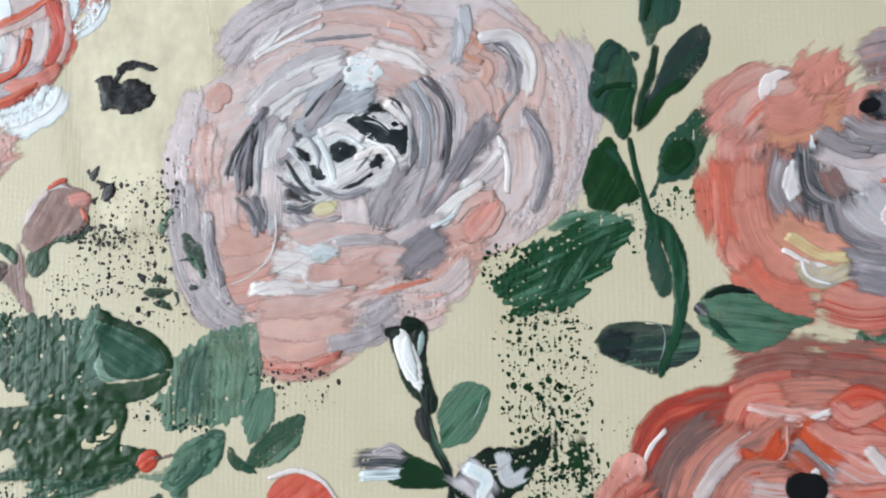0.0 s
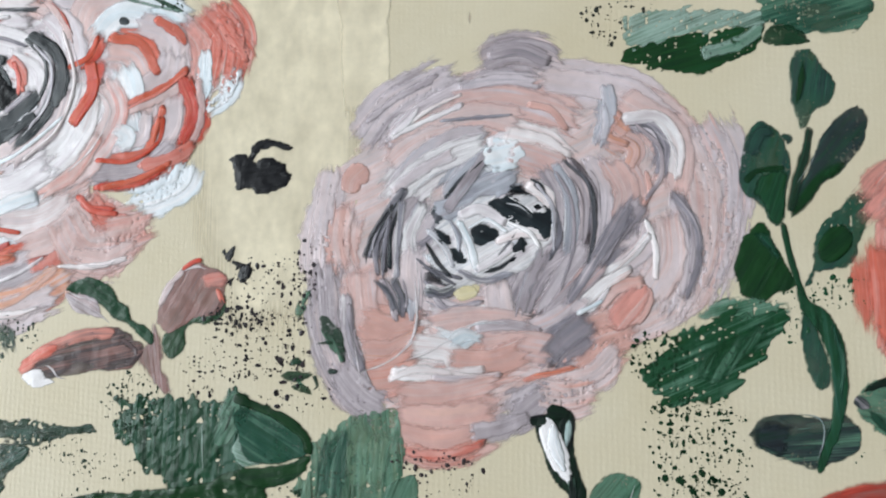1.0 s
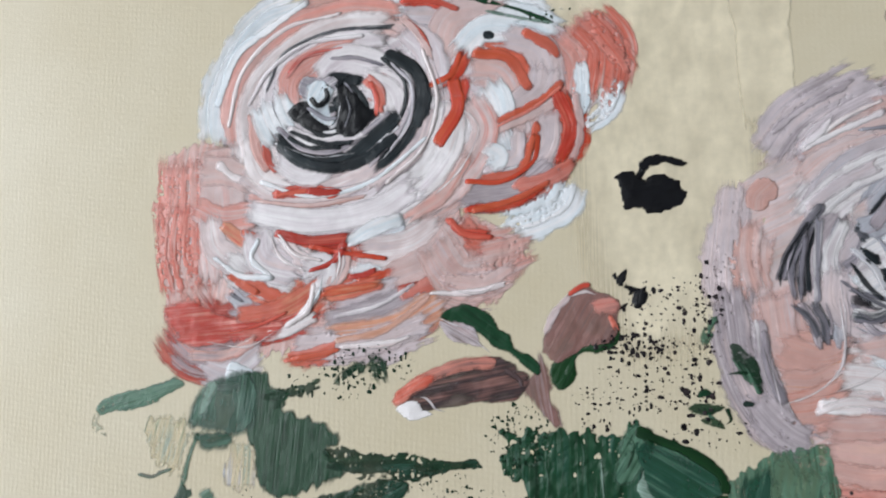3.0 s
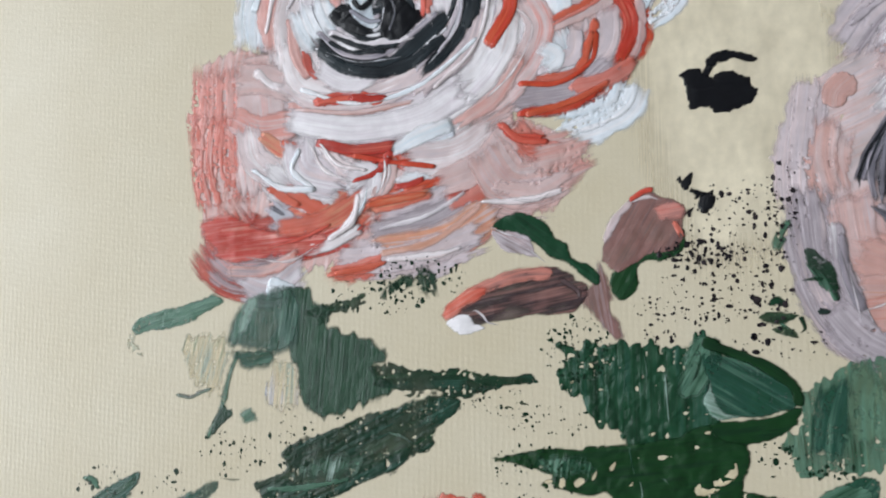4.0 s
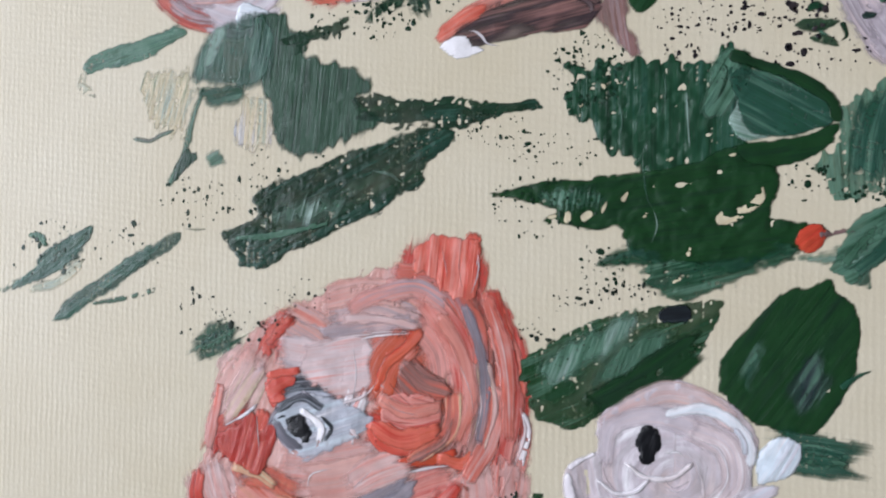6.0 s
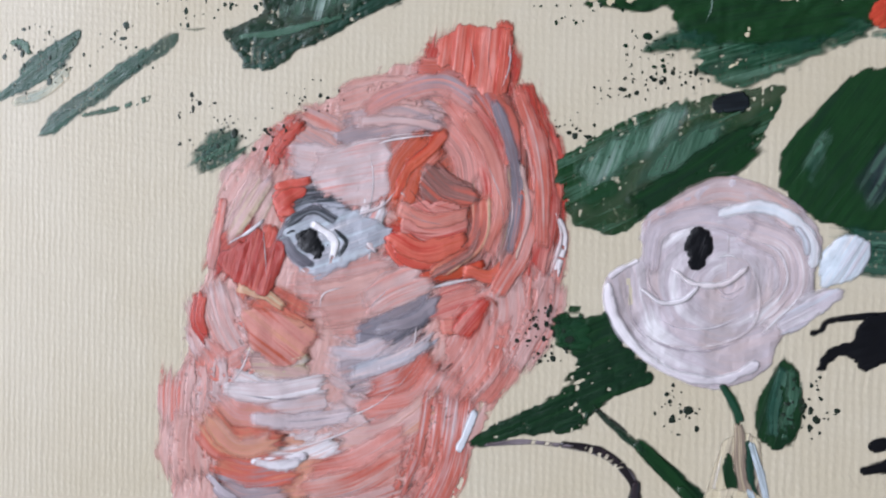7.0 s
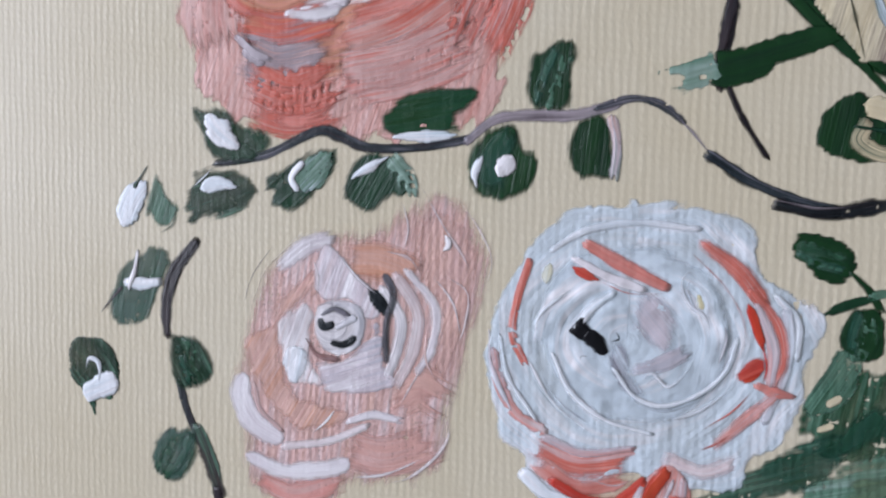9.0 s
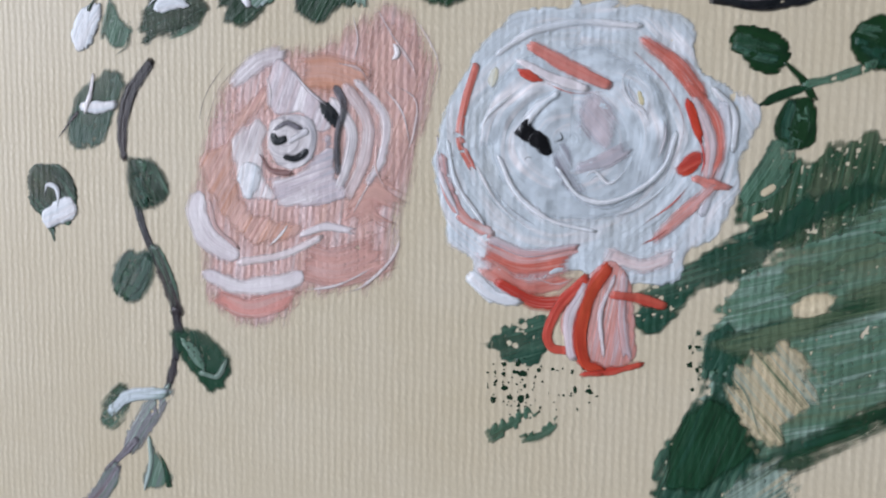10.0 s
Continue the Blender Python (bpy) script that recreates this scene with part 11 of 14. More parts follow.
stroke(T, "highlight", "mist/green", [(-50.9, -82.8), (-49.4, -83.0), (-48.5, -81.5)], 0.57, h=0.25, up=0.08, dry=0.2)
T = thing("vine_leaf", -59.9, -87.1, "oval green vine leaf with a pale curl", "leaf", "vine leaves")
patch(T, "blade", "sage/green/leaf", [(-62.4, -87.9), (-61.4, -85.8), (-59.5, -84.5), (-58.6, -86.2), (-59.6, -88.3), (-61.5, -89.6)], turn=40, h=0.2, rag=0.4, feather=0.8)
stroke(T, "highlight", "mist/ice/sage", [(-60.8, -87.2), (-58.9, -85.6), (-55.2, -85.1)], 1.19, h=0.25, up=0.08)
T = thing("vine_leaf", -55.7, -91.9, "narrow grey green leaf at the foot of the vine", "leaf", "vine leaves")
patch(T, "blade", "mist/sage/grey", [(-57.0, -89.5), (-55.6, -91.6), (-54.3, -93.8), (-56.0, -94.7), (-57.6, -94.4), (-57.1, -91.8)], turn=70, h=0.15, rag=0.5, feather=0.8)
stroke(T, "highlight", "ice/mist", [(-56.8, -90.0), (-56.7, -92.3), (-57.4, -94.7)], 0.54, h=0.25, up=0.08)
stroke(T, "blade", "green/teal", [(-54.8, -94.4), (-55.3, -92.2), (-56.7, -90.0)], 0.72, kind="taper", h=0.15, up=0.05)

# pale pink rose above the bare canvas
T = thing("painted_rose", -43.0, -62.0, "pale pink rose in thin peach and white paint", "flower", "painted roses")
patch(T, "underpaint", "blush/rose/pink", [(-51.7, -70.7), (-52.2, -67.5), (-51.7, -63.3), (-51.0, -60.1), (-49.3, -55.9), (-46.0, -53.3), (-42.8, -52.2), (-39.6, -51.6), (-36.5, -50.2), (-33.5, -48.5), (-31.0, -48.8), (-28.9, -50.7), (-27.9, -53.6), (-28.1, -56.5), (-29.3, -60.4), (-29.7, -64.3), (-31.2, -68.4), (-31.5, -71.5), (-33.6, -73.7), (-37.3, -74.7), (-40.5, -75.3), (-42.7, -78.0), (-46.0, -78.4), (-49.4, -77.1), (-51.3, -74.4)], turn=80, h=0.08, rag=0.8, feather=2.6, cloth=1.0)
patch(T, "petal", "rose/blush/rosy", [(-35.5, -50.7), (-32.5, -49.7), (-30.0, -51.7), (-28.9, -54.5), (-29.6, -59.4), (-30.7, -63.4), (-32.7, -64.5), (-33.3, -59.5), (-34.9, -55.1)], turn=70, h=0.1, rag=0.8, feather=2.2, cloth=1.0)
patch(T, "petal", "peach/blush/rosy", [(-48.3, -60.5), (-47.1, -57.9), (-45.2, -56.3), (-44.0, -55.2), (-43.7, -56.9), (-45.7, -59.0), (-47.6, -61.1), (-47.3, -64.1), (-46.0, -67.1), (-42.7, -68.0), (-40.3, -68.4), (-42.7, -70.0), (-46.0, -69.9), (-48.3, -68.0), (-50.0, -65.3), (-50.9, -62.2)], turn=60, h=0.15, rag=0.5, feather=1.1)
stroke(T, "petal", "peach/blush", [(-40.6, -54.6), (-38.0, -54.6), (-35.2, -55.5)], 2.87, h=0.12, rag=0.4, feather=1.6)
stroke(T, "petal", "blush/rosy/rose", [(-40.5, -71.6), (-37.3, -72.0), (-32.9, -70.5)], 3.21, h=0.12, rag=0.5, feather=1.6)
stroke(T, "petal", "blush/salmon/rose", [(-49.5, -75.2), (-46.0, -76.3), (-41.6, -74.9)], 2.00, h=0.1, rag=0.6, feather=1.6)
stroke(T, "petal", "rosy/blush", [(-36.3, -66.7), (-34.3, -65.6), (-32.2, -66.5)], 3.12, h=0.1, rag=0.6, feather=1.8)
stroke(T, "petal", "lilac/white", [(-47.1, -55.3), (-44.9, -53.5), (-42.8, -52.9)], 1.69, h=0.12, rag=0.4, feather=1.0)
patch(T, "petal", "lilac/white/pink", [(-47.6, -60.6), (-45.5, -58.9), (-44.0, -59.4), (-44.6, -61.4), (-44.4, -64.0), (-42.6, -66.0), (-45.4, -66.0), (-47.1, -64.7)], turn=70, h=0.25, rag=0.4, feather=0.7)
patch(T, "petal", "white/lilac/pink", [(-44.2, -57.4), (-43.8, -54.8), (-42.8, -53.2), (-41.6, -54.2), (-40.0, -56.0), (-38.4, -57.3), (-37.9, -59.3), (-39.5, -59.8), (-40.6, -58.3), (-42.7, -58.4)], turn=70, h=0.3, rag=0.3, feather=0.5)
patch(T, "petal", "white/ice", [(-47.2, -64.2), (-46.6, -62.7), (-45.1, -62.7), (-44.8, -64.0), (-45.4, -65.7), (-46.3, -66.0)], turn=80, h=0.3, rag=0.3, feather=0.4)
patch(T, "petal", "white/lilac/silver", [(-44.1, -64.0), (-41.6, -63.6), (-39.5, -62.3), (-38.0, -60.2), (-37.4, -63.7), (-36.3, -65.2), (-37.9, -66.3), (-40.6, -66.6), (-43.0, -66.3)], turn=20, h=0.3, rag=0.5, feather=0.8)
stroke(T, "petal", "lilac/white/grey", [(-37.5, -57.3), (-36.0, -59.6), (-36.2, -62.1), (-37.0, -64.4)], 1.11, h=0.3, rag=0.3, feather=0.7)
stroke(T, "petal", "lilac/pink/white", [(-36.3, -56.1), (-34.5, -59.1), (-34.9, -62.6), (-36.2, -65.3)], 1.24, h=0.3, rag=0.3, feather=0.8)
stroke(T, "petal", "pink/white/lilac", [(-35.3, -55.6), (-32.9, -58.5), (-33.2, -62.0), (-34.3, -64.1)], 1.00, h=0.25, rag=0.4, feather=0.9)
patch(T, "heart", "silver/white/grey", [(-44.2, -60.5), (-43.6, -58.8), (-41.7, -58.2), (-39.8, -58.7), (-39.2, -60.2), (-39.7, -62.3), (-41.6, -63.2), (-43.3, -62.7), (-44.1, -61.4)], swirl=[(-42.3, -60.3)], h=0.4, rag=0.3, feather=0.4)
stroke(T, "heart", "black/slate", [(-43.6, -59.9), (-43.2, -60.7), (-42.1, -60.4)], 0.72, h=0.4, kind="round", feather=0.3)
stroke(T, "heart", "slate/grey", [(-43.0, -59.4), (-42.1, -59.0), (-41.1, -59.4)], 0.57, h=0.4, feather=0.4)
stroke(T, "heart", "white/silver", [(-42.1, -60.8), (-41.0, -60.2), (-40.0, -59.6)], 0.62, h=0.4, kind="round", feather=0.4)
stroke(T, "heart", "black/slate", [(-42.6, -62.1), (-41.2, -62.2), (-40.0, -61.4)], 0.67, h=0.4, kind="round", feather=0.3)
stroke(T, "heart", "mauve/brown/grey", [(-44.7, -62.1), (-43.8, -63.3), (-42.1, -63.6)], 0.53, h=0.4, feather=0.3)
patch(T, "heart", "black/slate", [(-39.2, -56.8), (-37.8, -57.4), (-37.1, -58.7), (-37.4, -59.5), (-38.4, -58.7)], turn=-40, h=0.3, rag=0.2, feather=0.2)
stroke(T, "heart", "slate/grey", [(-37.6, -55.6), (-36.7, -57.6), (-37.3, -60.2), (-37.3, -63.8)], 0.79, h=0.3, kind="round", feather=0.4)
stroke(T, "petal", "white/lilac", [(-50.9, -65.2), (-51.3, -67.5), (-49.9, -70.1), (-46.9, -71.6)], 1.93, kind="round", h=0.15, feather=0.9)
stroke(T, "petal", "pink/rose", [(-49.9, -66.6), (-49.4, -68.7), (-47.4, -70.4)], 0.51, h=0.2, feather=0.5)
stroke(T, "petal", "white/lilac", [(-51.0, -73.0), (-47.1, -74.2), (-43.0, -73.8), (-40.4, -72.9)], 1.57, kind="round", h=0.15, feather=0.9)
stroke(T, "petal", "white/pink", [(-46.7, -71.9), (-42.7, -71.1), (-39.2, -69.5)], 0.97, h=0.3, rag=0.3, feather=0.6)
stroke(T, "petal", "white/lilac", [(-40.5, -69.1), (-38.4, -68.4), (-36.0, -68.7)], 0.76, h=0.35, rag=0.4, feather=0.6)
stroke(T, "ridge", "white/pink", [(-32.3, -67.9), (-31.5, -69.4), (-32.5, -71.5), (-35.1, -73.8), (-37.3, -74.5)], 0.41, h=0.6, feather=0.3)
stroke(T, "ridge", "white", [(-40.4, -74.3), (-37.3, -73.7), (-34.1, -72.1)], 0.33, h=0.6, feather=0.3)
stroke(T, "ridge", "white/pink", [(-35.9, -49.5), (-35.4, -51.7), (-35.7, -53.3)], 0.27, h=0.8)
stroke(T, "ridge", "white/pink", [(-34.1, -48.3), (-32.4, -51.2), (-30.3, -54.3), (-29.8, -56.1)], 0.31, h=0.8)
stroke(T, "ridge", "white", [(-32.1, -52.1), (-31.8, -53.0), (-32.5, -53.7)], 0.71, kind="leaf", h=0.6)
stroke(T, "ridge", "white/pink", [(-31.1, -49.0), (-29.1, -51.7), (-28.0, -54.5), (-29.1, -57.7)], 0.30, h=0.8)
stroke(T, "ridge", "pink/white", [(-33.1, -55.8), (-31.3, -58.1), (-30.5, -61.2)], 0.27, h=0.8)
stroke(T, "ridge", "pink/white", [(-32.4, -55.5), (-30.1, -57.0), (-30.2, -59.7), (-30.9, -61.9)], 0.27, h=0.8)
stroke(T, "ridge", "white/pink", [(-37.5, -53.7), (-35.3, -54.3), (-34.3, -55.6)], 0.32, h=0.7)
stroke(T, "ridge", "white/pink", [(-34.2, -64.2), (-35.2, -65.9), (-35.9, -67.3)], 0.28, h=0.7)
stroke(T, "ridge", "pink/blush", [(-33.6, -60.5), (-33.7, -63.0), (-32.7, -65.0)], 0.23, h=0.7)
stroke(T, "ridge", "white", [(-42.1, -68.3), (-43.0, -69.4), (-44.0, -70.3)], 0.34, h=0.6)
stroke(T, "ridge", "white/pink", [(-44.2, -54.8), (-43.7, -56.3), (-43.9, -58.1)], 0.29, h=0.6)
stroke(T, "ridge", "white/lilac", [(-41.7, -54.3), (-40.0, -56.2), (-38.3, -57.5)], 0.28, h=0.6)
stroke(T, "ridge", "mauve/beige", [(-47.9, -53.3), (-50.2, -56.4), (-51.2, -59.7)], 0.15, h=0.3)
stroke(T, "ridge", "mauve/beige", [(-46.3, -53.3), (-49.0, -56.1), (-50.5, -60.1)], 0.15, h=0.3)

# leaves beside the pale rose
T = thing("painted_leaf", -21.5, -78.3, "muted green pointed leaf under the red petal", "leaf", "loose leaves")
patch(T, "blade", "green/teal/sage", [(-24.0, -78.3), (-21.5, -76.5), (-18.3, -75.3), (-18.0, -78.0), (-18.9, -80.1), (-21.9, -79.5)], turn=20, h=0.12, dry=0.12, rag=0.7)
stroke(T, "blade", "green/sage", [(-22.8, -86.5), (-21.3, -85.4), (-19.3, -83.9)], 1.32, dry=0.25)
stroke(T, "blade", "green/sage", [(-19.8, -86.5), (-18.3, -85.9), (-17.1, -84.8)], 1.11, dry=0.3)
speckles("muted green flecks on the canvas", "green/pine", [(-18.4, -82.1, 5.5, 3.0, 50), (-21.4, -81.8, 2.0, 2.5, 30), (-5.2, -78.7, 1.4, 2.8, 24)])
T = thing("painted_leaf", -1.8, -53.0, "dark green leaf with a serrated end", "leaf", "twig leaves")
patch(T, "blade", "pine/leaf", [(-4.2, -51.6), (-1.6, -51.6), (0.3, -52.8), (0.6, -54.2), (-1.0, -54.9), (-2.8, -53.9), (-4.1, -53.0)], turn=-20, h=0.2, rag=0.6)
stroke(T, "brush_mark", "sage/teal/green", [(-3.4, -52.9), (-2.0, -53.6), (-0.3, -54.0)], 0.83, h=0.15, dry=0.22, feather=0.5)
stroke(T, "brush_mark", "green/sage", [(-3.3, -52.3), (-1.7, -52.6), (-0.1, -53.3)], 0.83, h=0.15, dry=0.3, feather=0.5)
T = thing("painted_leaf", 1.1, -59.0, "rounded dark green leaf on a twig", "leaf", "twig leaves")
patch(T, "blade", "pine/leaf", [(0.5, -57.0), (2.4, -57.3), (2.8, -60.4), (1.0, -61.2), (-0.4, -60.2), (-0.2, -58.4)], turn=70, h=0.2, rag=0.4)
stroke(T, "brush_mark", "sage/teal/green", [(0.8, -57.7), (0.5, -58.9), (0.5, -60.3)], 1.04, h=0.15, dry=0.22, feather=0.5)
stroke(T, "brush_mark", "green/sage", [(1.6, -57.9), (1.7, -59.2), (1.3, -60.4)], 1.04, h=0.15, dry=0.3, feather=0.5)
T = thing("painted_leaf", 6.7, -52.7, "dark green leaf at the end of a twig", "leaf", "twig leaves")
patch(T, "blade", "pine/leaf", [(5.0, -51.6), (6.6, -50.6), (9.4, -51.3), (10.4, -53.9), (8.9, -55.3), (7.0, -54.9), (4.9, -53.3)], turn=-50, h=0.2, rag=0.4)
stroke(T, "brush_mark", "sage/teal/green", [(5.6, -52.7), (7.2, -53.7), (9.1, -54.1)], 1.29, h=0.15, dry=0.22, feather=0.5)
stroke(T, "brush_mark", "green/sage", [(5.9, -51.8), (7.7, -52.2), (9.4, -53.2)], 1.29, h=0.15, dry=0.3, feather=0.5)
T = thing("painted_twig", 2.0, -55.9, "thin dark green painted twig with three arms", "twig", "twigs")
stroke(T, "stalk", "pine/leaf", [(0.4, -54.4), (1.5, -55.5), (2.4, -57.0)], 0.60, h=0.2)
stroke(T, "stalk", "pine/green", [(-1.8, -57.6), (0.3, -56.6), (2.8, -55.9)], 0.87, kind="leaf", h=0.2)
stroke(T, "stalk", "green/sage/pine", [(2.0, -55.9), (4.0, -55.4), (7.2, -54.2)], 0.85, dry=0.2, h=0.15)
T = thing("painted_leaves", 1.5, -72.7, "broad muted green leaves scraped thinly over bare weave", "leaves", "leaf masses")
patch(T, "blade", "olive/green/sage", [(-1.7, -63.6), (1.0, -61.9), (6.3, -60.1), (11.5, -59.4), (12.0, -67.7), (5.6, -68.4), (1.4, -69.4), (-1.7, -69.1), (-2.7, -66.3)], turn=80, feather=0.8, dry=0.05, h=0.12, cloth=1.0, rag=1.0)
patch(T, "blade", "teal/sage/green", [(-0.4, -60.4), (1.2, -61.0), (0.7, -64.0), (-1.0, -65.4), (-2.7, -65.4), (-1.5, -62.7)], turn=60, h=0.12, cloth=0.8)
patch(T, "blade", "sage/teal/green", [(-10.5, -73.2), (-6.9, -70.7), (-4.3, -68.7), (-0.0, -67.2), (0.1, -69.0), (-1.1, -71.4), (-5.9, -73.0), (-9.0, -76.5), (-11.1, -75.7)], turn=20, feather=0.7, dry=0.05, h=0.12, cloth=0.8)
patch(T, "blade", "olive/sage/mist", [(-3.6, -74.1), (-1.2, -70.5), (3.9, -68.0), (11.9, -65.5), (12.9, -81.2), (8.8, -81.5), (3.9, -85.7), (-0.4, -87.5), (-4.1, -84.4), (-5.2, -78.7)], turn=15, feather=1.0, dry=0.02, h=0.1, cloth=1.0, rag=1.0)
patch(T, "blade", "sage/teal/green", [(-5.3, -76.3), (-2.2, -75.7), (-1.6, -80.9), (-0.1, -84.1), (-0.4, -87.5), (2.4, -89.2), (2.6, -93.5), (-8.3, -94.8), (-8.4, -86.3), (-6.4, -83.7), (-4.7, -81.1)], turn=70, feather=0.8, dry=0.05, h=0.12, cloth=0.8, rag=1.2)
patch(T, "blade", "green/olive/teal", [(-4.9, -77.2), (0.8, -74.6), (4.5, -73.0), (8.5, -71.0), (12.1, -69.0), (12.3, -72.1), (8.4, -74.2), (2.6, -76.3), (-2.1, -78.5)], turn=15, feather=1.4, h=0.1, cloth=0.7)
patch(T, "blade", "teal/green", [(-1.7, -67.7), (2.0, -64.9), (7.3, -63.4), (7.8, -64.7), (3.0, -67.1), (-0.8, -69.0)], turn=70, feather=1.2, h=0.1, cloth=0.7)
patch(T, "blade", "pine/green/teal", [(-6.2, -83.6), (-4.2, -81.5), (-1.9, -83.3), (-0.4, -86.1), (-2.6, -88.2), (-4.8, -89.9), (-7.6, -89.7), (-7.7, -86.2)], turn=70, feather=1.0, h=0.12, cloth=0.5)
patch(T, "blade", "teal/green/pine", [(-0.8, -87.1), (3.4, -84.3), (9.1, -80.5), (12.8, -78.9), (12.9, -81.6), (8.1, -83.9), (3.2, -87.2), (0.6, -89.4)], turn=25, feather=1.2, h=0.12, cloth=0.6)
patch(T, "blade", "mist/beige/olive", [(-2.5, -79.0), (0.5, -76.9), (3.5, -78.1), (4.3, -80.9), (2.6, -83.9), (-0.0, -85.5), (-2.4, -82.8)], turn=-50, h=0.06, feather=1.2, rag=1.4, cloth=1.0, up=0.03)
patch(T, "blade", "olive/mist/beige", [(-2.5, -88.7), (0.1, -86.7), (2.3, -88.2), (2.2, -93.6), (-2.8, -94.2)], turn=40, h=0.06, feather=1.2, rag=1.4, cloth=1.0, up=0.03)
patch(T, "blade", "olive/sage/mist", [(3.9, -77.2), (7.6, -75.1), (12.4, -73.0), (12.7, -77.5), (7.9, -79.7), (5.0, -80.4)], turn=20, h=0.06, feather=1.2, rag=1.4, cloth=1.0, up=0.03)
patch(T, "gap", "beige/cream", [(2.0, -73.6), (3.2, -71.7), (4.7, -71.1), (4.6, -73.4), (3.4, -74.9)], turn=20, h=0.02, feather=0.8, cloth=1.0, rag=1.2)
patch(T, "blade", "sage/olive", [(0.2, -71.3), (3.1, -69.4), (8.0, -67.8), (8.5, -69.2), (4.9, -71.6), (1.6, -73.6)], turn=15, h=0.06, feather=1.2, rag=1.4, cloth=1.0, up=0.03)
stroke(T, "gap", "beige/cream", [(-1.2, -64.7), (-0.4, -64.2), (-0.2, -63.8)], 0.62, kind="round", h=0.02)
stroke(T, "gap", "beige/cream", [(-1.8, -66.8), (-0.5, -66.2)], 0.45, kind="round", h=0.02)
stroke(T, "ridge", "sage/mist", [(-3.0, -79.5), (-1.5, -81.3), (-0.3, -84.6)], 0.23, h=0.3)
stroke(T, "ridge", "sage/mist", [(-3.6, -74.8), (1.5, -72.7), (5.7, -70.6)], 0.18, h=0.3)
stroke(T, "ridge", "beige/mist", [(5.2, -85.5), (7.7, -83.9), (9.2, -82.4)], 0.18, h=0.3)

# pale blue-white rose with red edges
T = thing("painted_rose", -15.7, -60.2, "thick pale blue white rose with red streaks and black heart", "flower", "painted roses")
patch(T, "underpaint", "ice/ice/white", [(-28.7, -62.3), (-28.2, -59.4), (-26.5, -55.9), (-25.5, -53.5), (-24.6, -52.1), (-22.8, -50.7), (-21.4, -49.6), (-18.2, -49.3), (-14.6, -49.1), (-11.1, -49.3), (-8.0, -50.2), (-6.6, -51.2), (-6.4, -54.6), (-4.8, -55.5), (-3.1, -56.8), (-1.9, -57.7), (-2.1, -60.3), (-3.2, -62.2), (-2.9, -64.0), (-3.5, -66.3), (-4.6, -68.7), (-6.8, -69.4), (-7.1, -71.7), (-9.3, -72.6), (-12.9, -72.2), (-16.1, -71.4), (-19.8, -73.7), (-22.6, -74.6), (-24.6, -73.1), (-25.2, -71.0), (-27.2, -69.7), (-27.2, -67.2)], swirl=[(-16.0, -60.4)], h=0.45, rag=0.6, cloth=0.6, feather=0.5)
patch(T, "petal", "ice/ice/white", [(-24.4, -59.3), (-22.6, -55.4), (-19.0, -53.0), (-14.0, -52.9), (-10.0, -55.2), (-8.5, -59.2), (-9.2, -63.4), (-12.2, -66.3), (-16.2, -67.5), (-20.4, -66.3), (-23.1, -63.1)], swirl=[(-16.5, -60.4)], h=0.7, rag=0.5, feather=1.2)
# darker silver for the centre fold, then its shadow laid on as grey paint
patch(T, "petal", "silver/lilac/ice", [(-16.3, -57.8), (-15.0, -56.4), (-13.2, -57.3), (-12.6, -59.8), (-13.6, -61.3), (-16.0, -59.6)], turn=-50, h=0.25, rag=0.4, feather=1.6)
patch(T, "petal", "grey/silver/ice", [(-18.1, -62.4), (-17.5, -60.4), (-16.2, -61.3), (-16.3, -63.2), (-14.7, -64.6), (-16.3, -65.0), (-17.7, -63.9)], turn=-60, h=0.2, rag=0.4, feather=1.2)
stroke(T, "petal", "silver/lilac", [(-15.5, -62.7), (-13.9, -62.2), (-12.1, -61.2)], 1.40, h=0.2, rag=0.3, feather=1.2)
stroke(T, "petal", "white/ice", [(-20.6, -59.4), (-19.5, -57.8), (-17.9, -56.6)], 0.83, h=0.9, rag=0.3, feather=0.5)
stroke(T, "petal", "white/ice", [(-10.7, -55.7), (-11.7, -54.6), (-12.4, -55.5), (-11.8, -57.1), (-10.6, -58.0), (-10.1, -59.4), (-10.9, -60.4)], 0.39, h=1.1, feather=0.3, up=0.02)
stroke(T, "petal", "silver/grey", [(-11.0, -56.1), (-11.7, -55.3), (-11.9, -56.0), (-11.4, -57.2), (-10.8, -57.9)], 0.24, h=0.3, feather=0.3)
stroke(T, "petal", "white/ice", [(-15.4, -63.8), (-14.5, -63.0), (-13.2, -64.0), (-11.8, -62.7), (-11.1, -61.1)], 0.40, h=1.1, feather=0.3, up=0.02)
stroke(T, "petal", "silver/ice", [(-15.0, -64.0), (-14.2, -63.4), (-13.2, -64.4)], 0.24, h=0.4, feather=0.3)
stroke(T, "petal", "white/ice", [(-17.4, -63.0), (-15.8, -65.0), (-13.5, -65.6), (-10.8, -64.5), (-8.7, -62.4), (-8.0, -60.0)], 0.51, h=1.0, feather=0.4, up=0.02)
stroke(T, "petal", "silver/ice", [(-17.0, -64.0), (-15.4, -65.6), (-13.1, -66.0), (-10.5, -64.9)], 0.24, h=0.4, feather=0.3)
stroke(T, "petal", "white/ice", [(-22.5, -62.1), (-21.0, -65.0), (-18.1, -67.2), (-14.6, -68.0)], 0.54, h=0.9, feather=0.4, up=0.02)
stroke(T, "petal", "white/ice", [(-24.9, -62.2), (-22.6, -65.9), (-19.4, -68.3)], 0.43, h=0.9, feather=0.4)
stroke(T, "petal", "silver/ice", [(-24.4, -62.1), (-22.2, -65.7), (-19.3, -67.8)], 0.21, h=0.4, feather=0.3)
